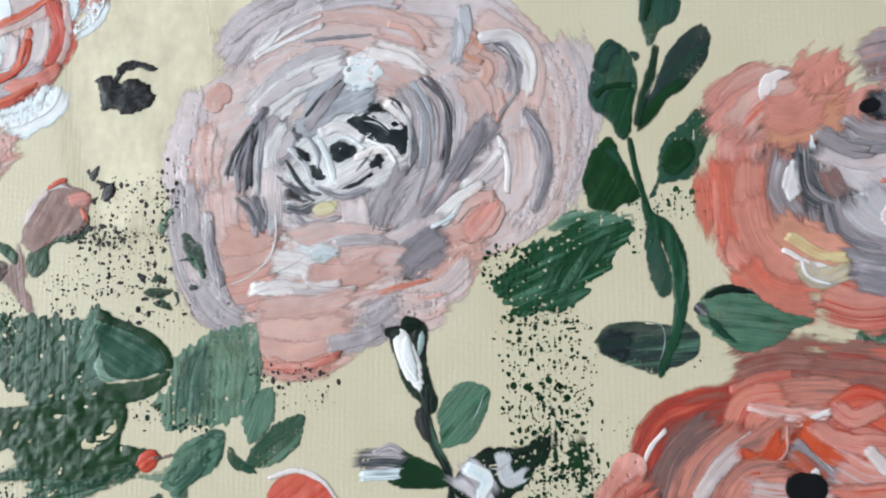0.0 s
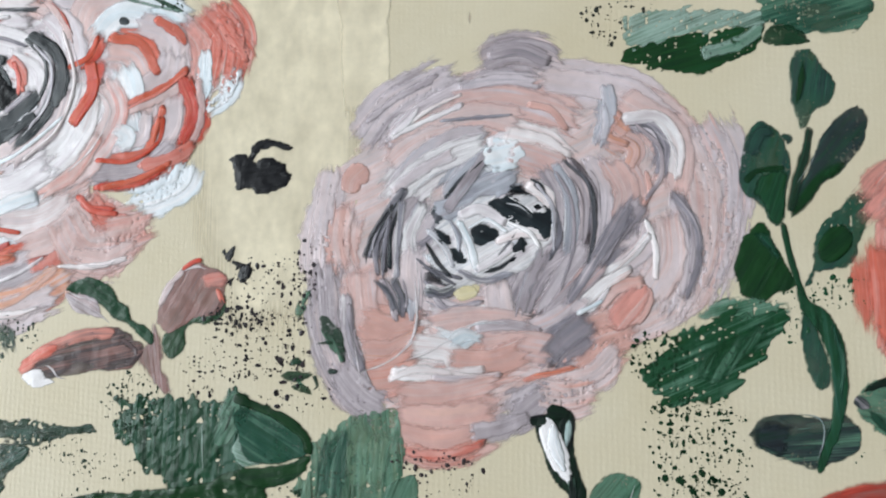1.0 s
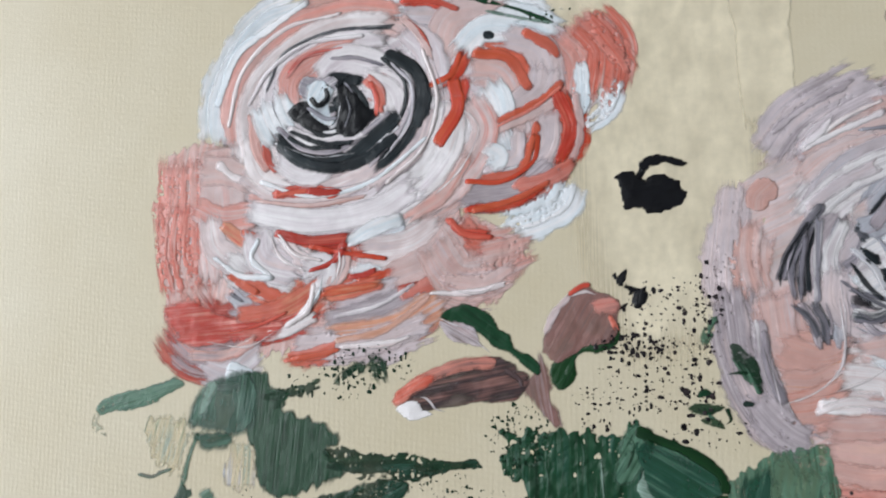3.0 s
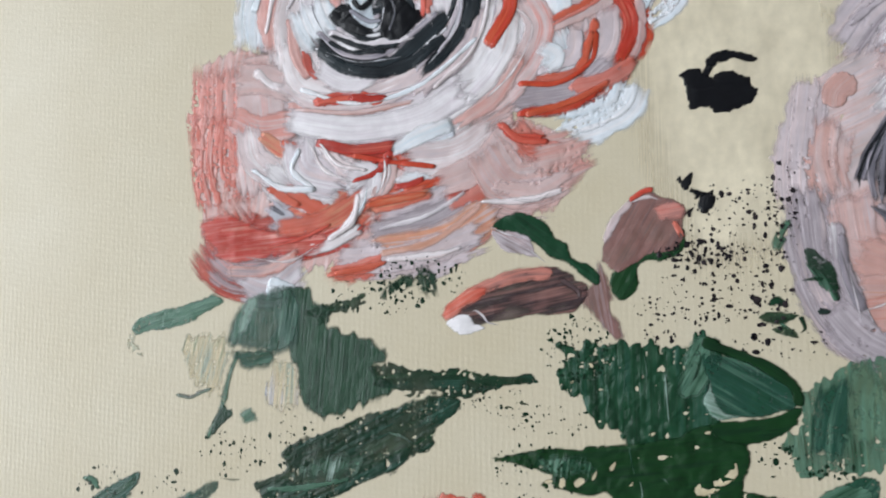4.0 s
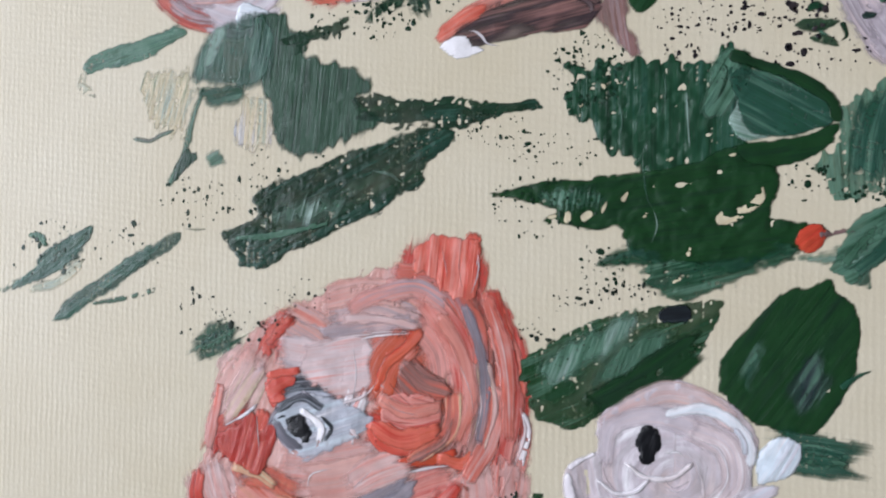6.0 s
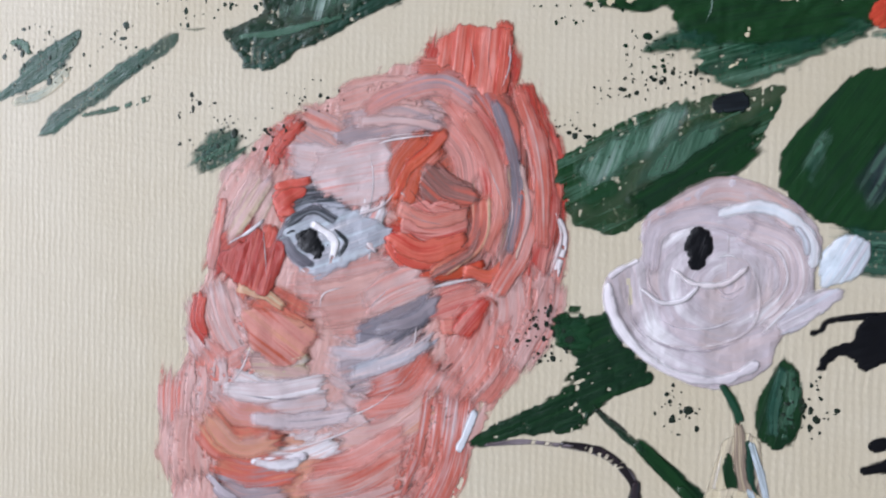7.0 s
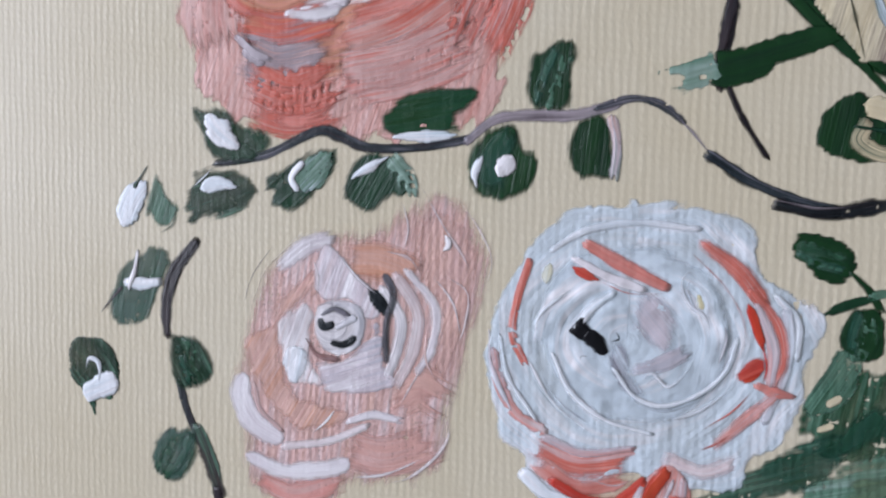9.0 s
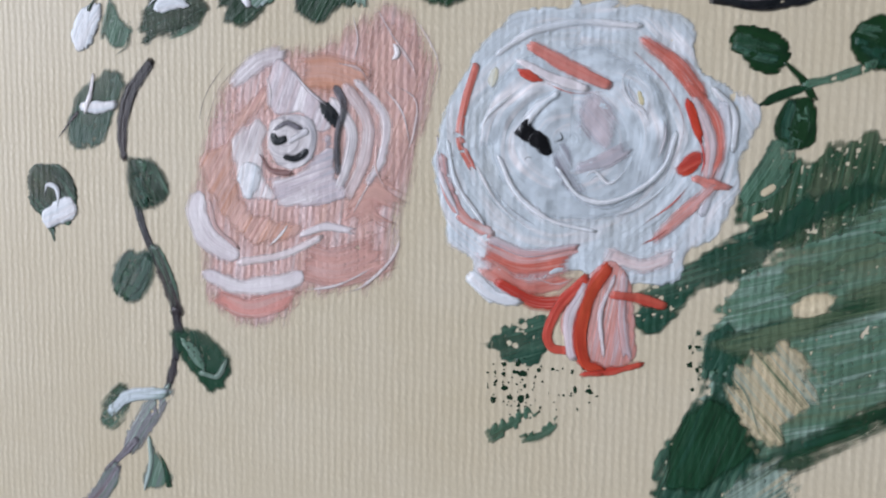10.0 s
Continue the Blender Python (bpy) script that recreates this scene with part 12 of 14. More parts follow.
stroke(T, "petal", "white/ice", [(-13.9, -67.0), (-10.8, -65.9), (-8.2, -63.8)], 0.39, h=0.9, feather=0.4)
stroke(T, "petal", "white/ice", [(-24.4, -60.2), (-23.5, -58.3), (-21.1, -56.3)], 0.38, h=0.9, feather=0.4)
stroke(T, "petal", "white/silver", [(-9.4, -57.9), (-8.8, -59.7), (-9.4, -62.1)], 0.31, h=0.8, feather=0.3)
stroke(T, "petal", "ice/white", [(-22.7, -53.0), (-20.0, -51.4), (-15.9, -50.7), (-11.4, -51.1)], 0.64, h=0.6, rag=0.4, feather=0.8)
stroke(T, "petal", "white/ice", [(-5.0, -56.4), (-3.5, -58.2), (-3.5, -60.8)], 0.71, h=0.6, rag=0.4, feather=0.6)
stroke(T, "petal", "ice/lilac", [(-4.3, -57.7), (-4.0, -60.4), (-4.5, -63.2), (-5.6, -66.0)], 0.83, h=0.5, rag=0.4, feather=0.7)
stroke(T, "petal", "yellow/ice", [(-23.1, -54.7), (-23.3, -55.5)], 0.93, kind="round", h=0.2, feather=0.5)
stroke(T, "petal", "yellow/cream", [(-11.0, -56.6), (-10.8, -57.3)], 0.51, kind="round", h=0.12, feather=0.4)
stroke(T, "petal", "coral/salmon", [(-19.8, -52.7), (-17.1, -54.2), (-13.8, -55.8)], 1.09, h=0.4, rag=0.3, feather=0.4)
stroke(T, "petal", "white/lilac", [(-20.8, -53.9), (-18.5, -55.1), (-15.6, -56.1)], 0.82, h=0.6, rag=0.3, feather=0.4)
stroke(T, "petal", "red/coral", [(-21.3, -54.4), (-20.1, -55.1), (-18.7, -55.6)], 0.83, h=0.4, kind="leaf")
stroke(T, "petal", "coral/salmon/lilac", [(-18.9, -55.6), (-16.5, -56.5), (-13.8, -56.4)], 0.32, h=0.4, feather=0.3)
stroke(T, "petal", "salmon/coral/pink", [(-10.6, -52.4), (-8.2, -54.2), (-6.3, -56.6)], 1.45, h=0.35, rag=0.3, feather=0.6)
stroke(T, "petal", "mauve/coral/lilac", [(-11.4, -53.3), (-9.1, -55.6), (-7.7, -57.9), (-7.4, -59.7), (-7.9, -61.5)], 0.27, h=0.4, feather=0.3)
stroke(T, "petal", "salmon/coral/pink", [(-6.9, -56.1), (-5.0, -58.6), (-4.5, -61.4), (-5.1, -63.2)], 1.01, h=0.35, rag=0.3, feather=0.6)
stroke(T, "petal", "pink/lilac/salmon", [(-6.4, -57.3), (-5.3, -60.5), (-5.4, -63.0)], 0.91, h=0.35, rag=0.3, feather=0.6)
stroke(T, "petal", "red/orange", [(-7.3, -56.8), (-6.6, -58.7), (-5.9, -60.8)], 0.84, h=0.4, kind="leaf")
stroke(T, "petal", "red", [(-6.3, -59.6), (-5.7, -61.8), (-5.9, -63.3)], 0.30, h=0.4)
patch(T, "petal", "orange/red/coral", [(-8.0, -62.8), (-7.3, -61.9), (-6.4, -61.2), (-5.8, -61.9), (-6.4, -63.2), (-7.2, -63.4)], turn=30, h=0.4, rag=0.3, feather=0.4)
stroke(T, "petal", "coral/salmon", [(-6.1, -63.5), (-5.1, -63.9), (-3.9, -64.1)], 0.72, h=0.35, feather=0.3)
stroke(T, "petal", "coral/deepred", [(-6.9, -64.2), (-8.2, -65.7), (-10.3, -67.3)], 0.31, h=0.4, feather=0.3)
stroke(T, "petal", "pink/salmon/lilac", [(-5.1, -64.3), (-6.9, -66.1), (-9.2, -68.3)], 1.23, h=0.35, rag=0.4, feather=0.7)
stroke(T, "petal", "coral/deepred", [(-8.1, -67.5), (-9.2, -68.4), (-10.5, -69.1)], 0.24, h=0.35, dry=0.08)
stroke(T, "petal", "salmon/coral/pink", [(-24.8, -54.4), (-25.7, -57.4), (-26.1, -60.3), (-25.0, -62.8)], 0.78, dry=0.12, h=0.35)
stroke(T, "petal", "lilac/salmon/pink", [(-27.6, -62.2), (-27.0, -64.8), (-25.6, -67.2), (-23.3, -68.5)], 1.05, dry=0.12, h=0.3)
stroke(T, "petal", "mauve/lilac/ice", [(-28.1, -60.3), (-27.8, -63.4), (-25.9, -67.3)], 0.40, dry=0.1, h=0.5)
stroke(T, "petal", "white/ice", [(-27.1, -60.8), (-26.3, -64.2), (-24.0, -67.5)], 0.44, h=0.8, feather=0.4)
stroke(T, "petal", "salmon/coral/pink", [(-23.8, -69.9), (-20.3, -71.1), (-16.0, -70.4)], 2.41, h=0.2, rag=0.5, feather=1.1)
stroke(T, "petal", "pink/lilac/salmon", [(-23.0, -69.1), (-19.9, -70.1), (-16.1, -69.4)], 0.80, h=0.35, rag=0.3, feather=0.5)
stroke(T, "petal", "coral/salmon/rose", [(-23.4, -71.6), (-20.2, -73.2), (-16.4, -72.3)], 1.95, h=0.25, rag=0.4, feather=0.8)
stroke(T, "petal", "coral/red/salmon", [(-22.2, -72.9), (-19.3, -74.3), (-16.8, -74.3)], 1.27, h=0.3, rag=0.4, feather=0.5)
stroke(T, "petal", "white/pink", [(-19.8, -72.1), (-17.4, -72.7), (-15.5, -71.9)], 0.37, h=0.6, feather=0.3)
stroke(T, "petal", "white/ice", [(-24.7, -72.5), (-22.9, -73.9), (-20.9, -74.4)], 1.17, h=0.4, dry=0.08)
stroke(T, "petal", "white/pink/lilac", [(-12.9, -70.2), (-10.2, -70.9), (-7.6, -69.8)], 1.58, h=0.25, rag=0.5, feather=1.0)
patch(T, "petal", "pink/salmon/lilac", [(-14.7, -71.7), (-12.9, -70.5), (-11.2, -71.9), (-10.6, -75.7), (-10.5, -78.7), (-12.6, -79.9), (-14.9, -80.1), (-16.3, -78.3), (-17.0, -75.8), (-16.1, -73.3)], turn=80, h=0.35, rag=0.3, feather=0.4)
stroke(T, "petal", "red/coral", [(-15.1, -72.3), (-17.0, -74.4), (-18.1, -76.9), (-17.7, -78.3), (-16.5, -78.5)], 1.01, h=0.35, rag=0.3)
stroke(T, "petal", "white/lilac/pink", [(-15.0, -73.1), (-16.2, -75.7), (-15.9, -78.7)], 1.12, h=0.4, rag=0.3, feather=0.4)
stroke(T, "petal", "red/orange", [(-13.2, -71.3), (-14.4, -73.2), (-15.3, -76.6), (-14.9, -79.3), (-13.6, -80.0)], 1.12, h=0.5, rag=0.3, feather=0.3)
stroke(T, "petal", "white/lilac", [(-12.6, -72.1), (-13.6, -75.1), (-13.3, -78.5)], 0.49, h=0.6, feather=0.3)
stroke(T, "petal", "salmon/lilac/coral", [(-11.7, -72.0), (-11.8, -75.3), (-11.3, -78.7)], 0.89, h=0.4, feather=0.4)
stroke(T, "petal", "red/coral", [(-14.8, -80.4), (-12.6, -80.0), (-10.3, -79.3)], 0.65, h=0.4, feather=0.3)
stroke(T, "petal", "coral/red", [(-12.4, -73.4), (-10.5, -73.6), (-8.6, -74.1)], 0.88, h=0.35, rag=0.3)
stroke(T, "petal", "black", [(-20.7, -59.3), (-19.6, -60.2), (-17.9, -61.8)], 1.69, kind="taper", h=0.4, up=0.06)
stroke(T, "petal", "black", [(-20.0, -60.0), (-18.8, -60.9), (-18.4, -61.8)], 1.41, kind="round", h=0.4)
stroke(T, "petal", "black/slate", [(-17.9, -60.6), (-17.2, -60.3), (-17.5, -59.6)], 0.33, h=0.4)
stroke(T, "petal", "slate/grey", [(-19.0, -62.1), (-20.2, -61.9), (-20.3, -62.7)], 0.24, h=0.4)

# dark looping stalks
T = thing("painted_stalk", 0.1, -30.4, "striped cream and green stalk below the white rose", "stalk", "stalks")
patch(T, "stem", "beige/cream/taupe", [(-1.8, -28.0), (0.5, -27.2), (1.7, -28.8), (1.8, -32.7), (3.2, -35.6), (3.1, -38.0), (1.2, -38.4), (-0.7, -36.4), (-3.0, -34.5), (-2.7, -31.0)], turn=80, h=0.2, rag=0.3)
stroke(T, "stem", "leaf/pine", [(-1.3, -29.0), (-1.0, -30.9), (-0.5, -33.4)], 1.63, kind="leaf", h=0.25)
stroke(T, "stem", "pine/teal", [(0.3, -28.4), (0.6, -31.8), (1.6, -35.7), (3.0, -37.6)], 1.05, h=0.25)
stroke(T, "stem", "teal/ice/leaf", [(0.8, -28.4), (1.8, -31.8), (2.5, -35.6)], 0.66, h=0.3)
stroke(T, "stem", "cream/white", [(-1.6, -28.5), (-2.4, -32.0), (-2.6, -34.0)], 0.43, h=0.3)
stroke(T, "stem", "beige/taupe", [(-0.4, -26.9), (-0.1, -30.9), (1.2, -35.2)], 1.05, h=0.25)
stroke(T, "stem", "leaf/teal", [(-1.7, -23.3), (-0.7, -25.0), (-0.2, -26.4)], 0.86, h=0.25)
stroke(T, "stem", "pine/leaf", [(0.8, -38.2), (3.5, -39.5), (7.2, -42.1)], 1.04, h=0.25)
T = thing("painted_stalk", -7.0, -29.8, "dark green diagonal stalk meeting the striped stem", "stalk", "stalks")
stroke(T, "stem", "leaf/pine", [(-8.9, -28.9), (-5.5, -32.2), (-2.6, -35.0), (1.7, -38.6)], 1.26, h=0.2, rag=0.3)
stroke(T, "stem", "green/umber", [(-13.2, -25.7), (-10.9, -27.4), (-8.4, -29.6)], 0.60, dry=0.2, h=0.15)
stroke(T, "stem", "umber/black/mauve", [(-15.8, -29.3), (-12.3, -29.8), (-9.8, -31.9), (-9.3, -34.4), (-10.2, -39.1)], 0.90, h=0.2, dry=0.12)
stroke(T, "stem", "umber/mauve", [(-23.0, -29.8), (-19.4, -29.3), (-15.3, -29.4)], 0.52, dry=0.04, h=0.15)
stroke(T, "stem", "black/umber/slate", [(-9.2, -32.7), (-9.7, -35.3), (-10.1, -37.9), (-10.0, -39.7)], 0.95, h=0.2)
stroke(T, "stem", "umber/black", [(-9.4, -39.7), (-8.2, -42.3), (-6.4, -45.2)], 0.52, dry=0.04, h=0.2)
stroke(T, "stem", "pine/leaf", [(-5.1, -32.8), (-2.9, -35.3), (-0.4, -37.7), (2.0, -40.2)], 0.91, h=0.25)
T = thing("painted_leaf", -8.6, -37.7, "long narrow dark green leaf crossed by a stalk", "leaf", "loose leaves")
patch(T, "blade", "leaf/pine", [(-10.3, -37.2), (-7.0, -36.2), (-2.9, -35.3), (-1.3, -36.4), (-4.0, -37.6), (-6.1, -38.2), (-6.4, -39.1), (-8.9, -39.7), (-10.6, -39.7)], turn=15, h=0.15, rag=0.4)
patch(T, "blade", "mist/sage", [(-14.6, -38.7), (-12.4, -37.9), (-10.3, -37.5), (-10.2, -39.7), (-13.2, -40.3), (-13.9, -39.8), (-12.8, -39.2)], turn=15, h=0.12, rag=0.6, dry=0.1)
T = thing("painted_leaf", -0.6, -43.0, "round dark green bud leaf with cream and grey folds", "leaf", "loose leaves")
patch(T, "blade", "leaf/pine", [(-2.6, -41.9), (-0.7, -40.4), (1.7, -40.9), (4.8, -42.0), (5.0, -45.5), (1.9, -45.6), (-0.5, -45.6), (-2.7, -44.5)], turn=80, h=0.2, rag=0.3)
stroke(T, "blade", "cream/beige", [(0.5, -41.3), (2.1, -41.7), (4.9, -42.4)], 2.03, kind="round", h=0.3)
stroke(T, "blade", "mist/beige/teal", [(0.6, -43.0), (0.3, -44.1), (1.9, -45.1), (4.2, -45.1)], 1.39, h=0.3)
stroke(T, "blade", "pine/teal", [(0.2, -43.0), (2.2, -43.3), (4.9, -43.4)], 0.57, h=0.3)
T = thing("painted_stalk", 1.5, -36.0, "cream and brown stalk with dark lines", "stalk", "stalks")
patch(T, "stem", "beige/cream/taupe", [(-3.4, -33.8), (-2.6, -32.5), (1.3, -32.7), (3.1, -36.9), (1.9, -38.3), (-0.0, -37.9), (-1.3, -35.9)], turn=75, h=0.2, rag=0.3)
stroke(T, "stem", "pine/black", [(-1.0, -32.6), (-0.1, -36.0), (0.4, -38.1)], 0.33, h=0.25)
stroke(T, "stem", "pine/teal/ice", [(0.7, -32.6), (1.8, -35.2), (3.1, -37.3)], 0.73, h=0.25)

# upright sprig of dark leaves
T = thing("painted_sprig", 72.4, 39.5, "upright sprig with dark blue green leaves in smooth paint", "sprig", "sprigs")
patch(T, "leaf", "green/teal/slate", [(71.6, 66.5), (72.3, 69.0), (73.2, 69.9), (74.7, 68.9), (75.4, 67.6), (76.6, 65.6), (76.0, 63.2), (74.6, 62.8), (73.9, 61.7), (73.0, 60.0), (72.2, 61.5), (71.7, 63.7)], turn=80, h=0.3, rag=0.4)
stroke(T, "leaf", "pine/leaf", [(72.3, 63.0), (72.9, 65.8), (73.3, 68.6)], 0.95, kind="leaf", h=0.3, feather=0.5)
patch(T, "leaf", "green/teal/slate", [(65.4, 54.1), (65.8, 57.0), (66.7, 59.8), (67.9, 61.1), (69.3, 60.7), (70.2, 59.6), (71.0, 57.5), (71.2, 55.3), (70.7, 52.6), (70.4, 49.8), (69.7, 48.5), (68.7, 49.1), (68.0, 50.9), (67.0, 51.6), (66.0, 52.6)], turn=75, h=0.3, rag=0.3)
stroke(T, "leaf", "slate/teal", [(66.8, 56.9), (68.1, 59.6), (69.7, 59.5)], 1.69, kind="round", h=0.2, feather=0.9)
stroke(T, "leaf", "pine/leaf", [(66.1, 53.8), (67.6, 55.1), (70.7, 55.4)], 0.72, kind="round", h=0.4, feather=0.3)
patch(T, "leaf", "pine/green/leaf", [(67.1, 52.3), (68.1, 54.6), (70.7, 55.0), (70.6, 52.2), (70.3, 49.7), (69.7, 48.7), (68.7, 49.3), (68.2, 51.0)], turn=70, h=0.25, rag=0.3, feather=0.5)
patch(T, "leaf", "slate/teal", [(70.4, 59.5), (71.9, 59.4), (71.8, 58.6), (71.0, 58.0)], turn=40, h=0.2, rag=0.3)
patch(T, "leaf", "teal/slate/green", [(71.0, 49.3), (71.4, 51.8), (72.8, 54.2), (73.9, 56.7), (74.9, 59.1), (76.7, 61.1), (79.0, 62.6), (80.0, 61.0), (79.6, 58.4), (77.8, 55.7), (76.5, 54.1), (74.8, 53.7), (73.4, 51.3), (72.0, 49.9)], turn=50, h=0.3, rag=0.4)
patch(T, "leaf", "green/leaf/pine", [(71.1, 49.4), (72.1, 51.8), (73.8, 54.2), (75.8, 55.9), (77.6, 56.0), (76.5, 54.3), (74.8, 53.7), (73.4, 51.4), (72.0, 50.0)], turn=50, h=0.2, rag=0.3, feather=0.9)
stroke(T, "stalk", "slate/pine/teal", [(73.6, 59.6), (73.0, 57.0), (72.1, 54.3), (71.2, 50.8)], 1.19, h=0.3, rag=0.3)
stroke(T, "sheen", "sage/silver", [(74.4, 57.5), (73.5, 55.6), (72.0, 53.6)], 0.24, h=0.4)
patch(T, "leaf", "green/teal/slate", [(73.6, 45.9), (74.0, 47.6), (75.3, 49.3), (77.0, 50.6), (78.0, 52.0), (80.0, 52.4), (80.8, 51.5), (79.9, 49.5), (78.9, 47.5), (78.2, 45.4), (76.8, 43.8), (75.2, 43.5), (73.8, 43.1), (72.9, 41.7), (72.3, 41.3), (72.8, 42.8), (73.5, 44.5)], turn=45, h=0.25, rag=0.5, dry=0.03)
patch(T, "leaf", "pine/leaf", [(73.8, 46.2), (75.0, 47.9), (76.6, 48.6), (77.6, 47.9), (77.8, 46.5), (76.8, 44.8), (75.2, 44.0), (74.0, 44.7)], turn=40, h=0.4, rag=0.2, feather=0.25)
patch(T, "leaf", "pine/leaf/pine", [(64.5, 43.7), (65.0, 45.8), (65.6, 47.3), (66.6, 48.2), (67.7, 49.0), (68.7, 48.1), (69.3, 46.4), (70.2, 44.3), (71.6, 42.0), (71.1, 41.0), (69.1, 40.5), (68.1, 39.6), (66.8, 39.6), (65.4, 40.8)], turn=60, h=0.35, rag=0.5)
stroke(T, "leaf", "slate/teal/green", [(66.3, 47.7), (68.1, 47.1), (70.0, 43.9)], 1.55, h=0.2, feather=0.8, kind="leaf")
stroke(T, "stalk", "pine/green", [(70.3, 48.4), (70.9, 44.9), (71.7, 41.8), (72.4, 39.6)], 0.77, h=0.3, rag=0.3)
patch(T, "leaf", "slate/teal/pine", [(71.9, 38.0), (72.4, 38.9), (73.4, 37.5), (74.3, 34.7), (74.9, 31.4), (74.7, 30.0), (73.5, 29.8), (72.5, 31.0), (71.9, 33.4), (71.6, 36.1)], turn=80, h=0.3, rag=0.4)
patch(T, "leaf", "teal/slate/sage", [(65.7, 24.4), (66.5, 25.8), (68.2, 26.6), (70.2, 26.9), (72.7, 26.6), (74.4, 26.4), (76.3, 26.7), (77.6, 25.1), (77.7, 23.8), (76.8, 22.4), (74.5, 21.4), (72.6, 20.8), (69.4, 21.7), (66.8, 22.9)], turn=5, h=0.3, rag=0.3)
patch(T, "leaf", "pine/slate/black", [(65.8, 24.4), (66.7, 25.6), (68.8, 26.2), (70.1, 24.8), (69.3, 22.1), (67.1, 22.9)], turn=10, h=0.2, rag=0.8, feather=1.2)
patch(T, "stalk", "pine/green/teal", [(71.4, 41.6), (72.8, 39.8), (74.8, 38.5), (76.0, 36.0), (76.7, 32.7), (76.4, 28.7), (75.7, 25.4), (74.6, 22.7), (73.4, 20.3), (72.8, 20.5), (73.6, 23.1), (74.3, 25.4), (74.9, 28.7), (74.8, 32.0), (74.3, 34.7), (73.0, 37.1), (71.8, 39.1)], turn=95, h=0.4, rag=0.25)
stroke(T, "stalk", "sage/teal/green", [(75.3, 36.7), (76.1, 32.7), (75.8, 28.7)], 0.52, h=0.3, feather=0.5)
stroke(T, "sheen", "silver/sage", [(70.8, 26.9), (73.1, 26.5), (73.8, 25.4), (73.6, 23.5), (72.8, 21.4)], 0.23, h=0.4)
speckles("green dry-brush flecks beside the sprig", "green", [(77.0, 40.7, 4.0, 2.0, 60), (71.1, 38.1, 2.7, 3.3, 40), (74.6, 22.2, 3.9, 2.6, 10)])
T = thing("painted_leaf", 61.7, 32.8, "mossy green oval leaf with a speckled edge", "leaf", "broad leaves")
patch(T, "blade", "mist/sage/green", [(60.3, 37.7), (61.8, 39.3), (64.5, 40.2), (67.8, 39.9), (70.4, 39.2), (70.9, 38.0), (67.8, 37.8), (63.8, 37.6)], turn=15, h=0.15, rag=0.7, feather=0.7, dry=0.05, cloth=0.8)
patch(T, "blade", "leaf/green/sage", [(53.4, 31.4), (55.0, 33.2), (57.3, 35.2), (59.7, 36.9), (62.4, 38.1), (65.8, 38.5), (68.4, 38.2), (70.2, 37.9), (69.4, 35.4), (68.0, 33.4), (65.7, 31.8), (64.3, 29.8), (63.9, 28.4), (62.3, 27.7), (59.9, 27.7), (57.9, 27.2), (55.9, 28.1), (54.5, 29.8)], turn=25, h=0.3, dry=0.05, rag=1.3, cloth=0.8)
patch(T, "blade", "sage/green/leaf", [(59.0, 33.2), (61.4, 35.2), (65.1, 36.2), (69.1, 37.1), (68.0, 34.1), (65.3, 32.1), (63.0, 30.1), (60.3, 30.5)], turn=60, h=0.15, rag=1.2, feather=2.2, cloth=0.9)
speckles("dark green weave flecks trailing down the canvas", "pine/leaf", [(55.6, 32.9, 3.4, 3.4, 110), (59.6, 25.4, 6.0, 2.7, 90), (60.2, 21.5, 6.0, 4.0, 170), (60.1, 16.8, 5.6, 3.3, 200), (60.7, 11.6, 5.5, 3.9, 200), (59.6, 27.4, 4.7, 1.3, 70), (62.0, 7.8, 5.2, 3.2, 200), (68.5, 11.8, 3.9, 3.9, 30)])
stroke(T, "fleck", "black/pine", [(59.5, 16.8), (60.1, 14.2), (59.4, 11.6)], 2.88, dry=0.5, h=0.15)
stroke(T, "fleck", "pine/leaf", [(62.1, 13.0), (62.6, 9.1), (63.2, 5.3)], 4.53, dry=0.5, h=0.15)
T = thing("painted_leaf", 96.9, 24.8, "pale grey green leaf above the red rose", "leaf", "broad leaves")
patch(T, "blade", "mist/sage/green", [(96.1, 27.3), (98.0, 28.3), (102.8, 27.3), (102.5, 22.2), (98.8, 21.0), (94.9, 21.6), (95.0, 24.1)], turn=75, h=0.2, rag=0.4)
stroke(T, "brush_mark", "sage/teal/green", [(95.6, 23.4), (98.4, 23.4), (101.2, 24.3)], 1.99, h=0.15, dry=0.22, feather=0.5)
stroke(T, "brush_mark", "green/sage", [(95.4, 25.0), (98.2, 25.8), (101.1, 25.8)], 2.00, h=0.15, dry=0.3, feather=0.5)

# coral rose with grey folds
T = thing("painted_rose", 93.7, 41.1, "coral rose with grey and pink inner folds", "flower", "painted roses")
patch(T, "underpaint", "dusk/salmon/rose", [(80.2, 48.8), (82.6, 52.2), (87.3, 55.5), (91.8, 56.0), (95.1, 57.9), (95.5, 53.8), (104.3, 53.5), (104.0, 28.6), (98.0, 28.6), (93.1, 28.3), (88.1, 28.0), (83.7, 30.0), (82.6, 32.6), (80.1, 34.0), (80.0, 41.3)], turn=80, h=0.2, rag=0.6, feather=0.8)
stroke(T, "petal", "dusk/salmon/brown", [(80.5, 48.5), (83.9, 52.1), (88.6, 54.7)], 6.80, h=0.12, rag=0.9, feather=1.0)
stroke(T, "petal", "dusk/rose/coral", [(82.5, 49.4), (85.9, 52.8), (91.1, 53.9)], 6.78, h=0.12, rag=0.9, feather=1.0)
stroke(T, "petal", "salmon/dusk", [(90.4, 53.3), (93.1, 55.9), (95.4, 57.9)], 5.62, h=0.12, rag=0.9, feather=1.0)
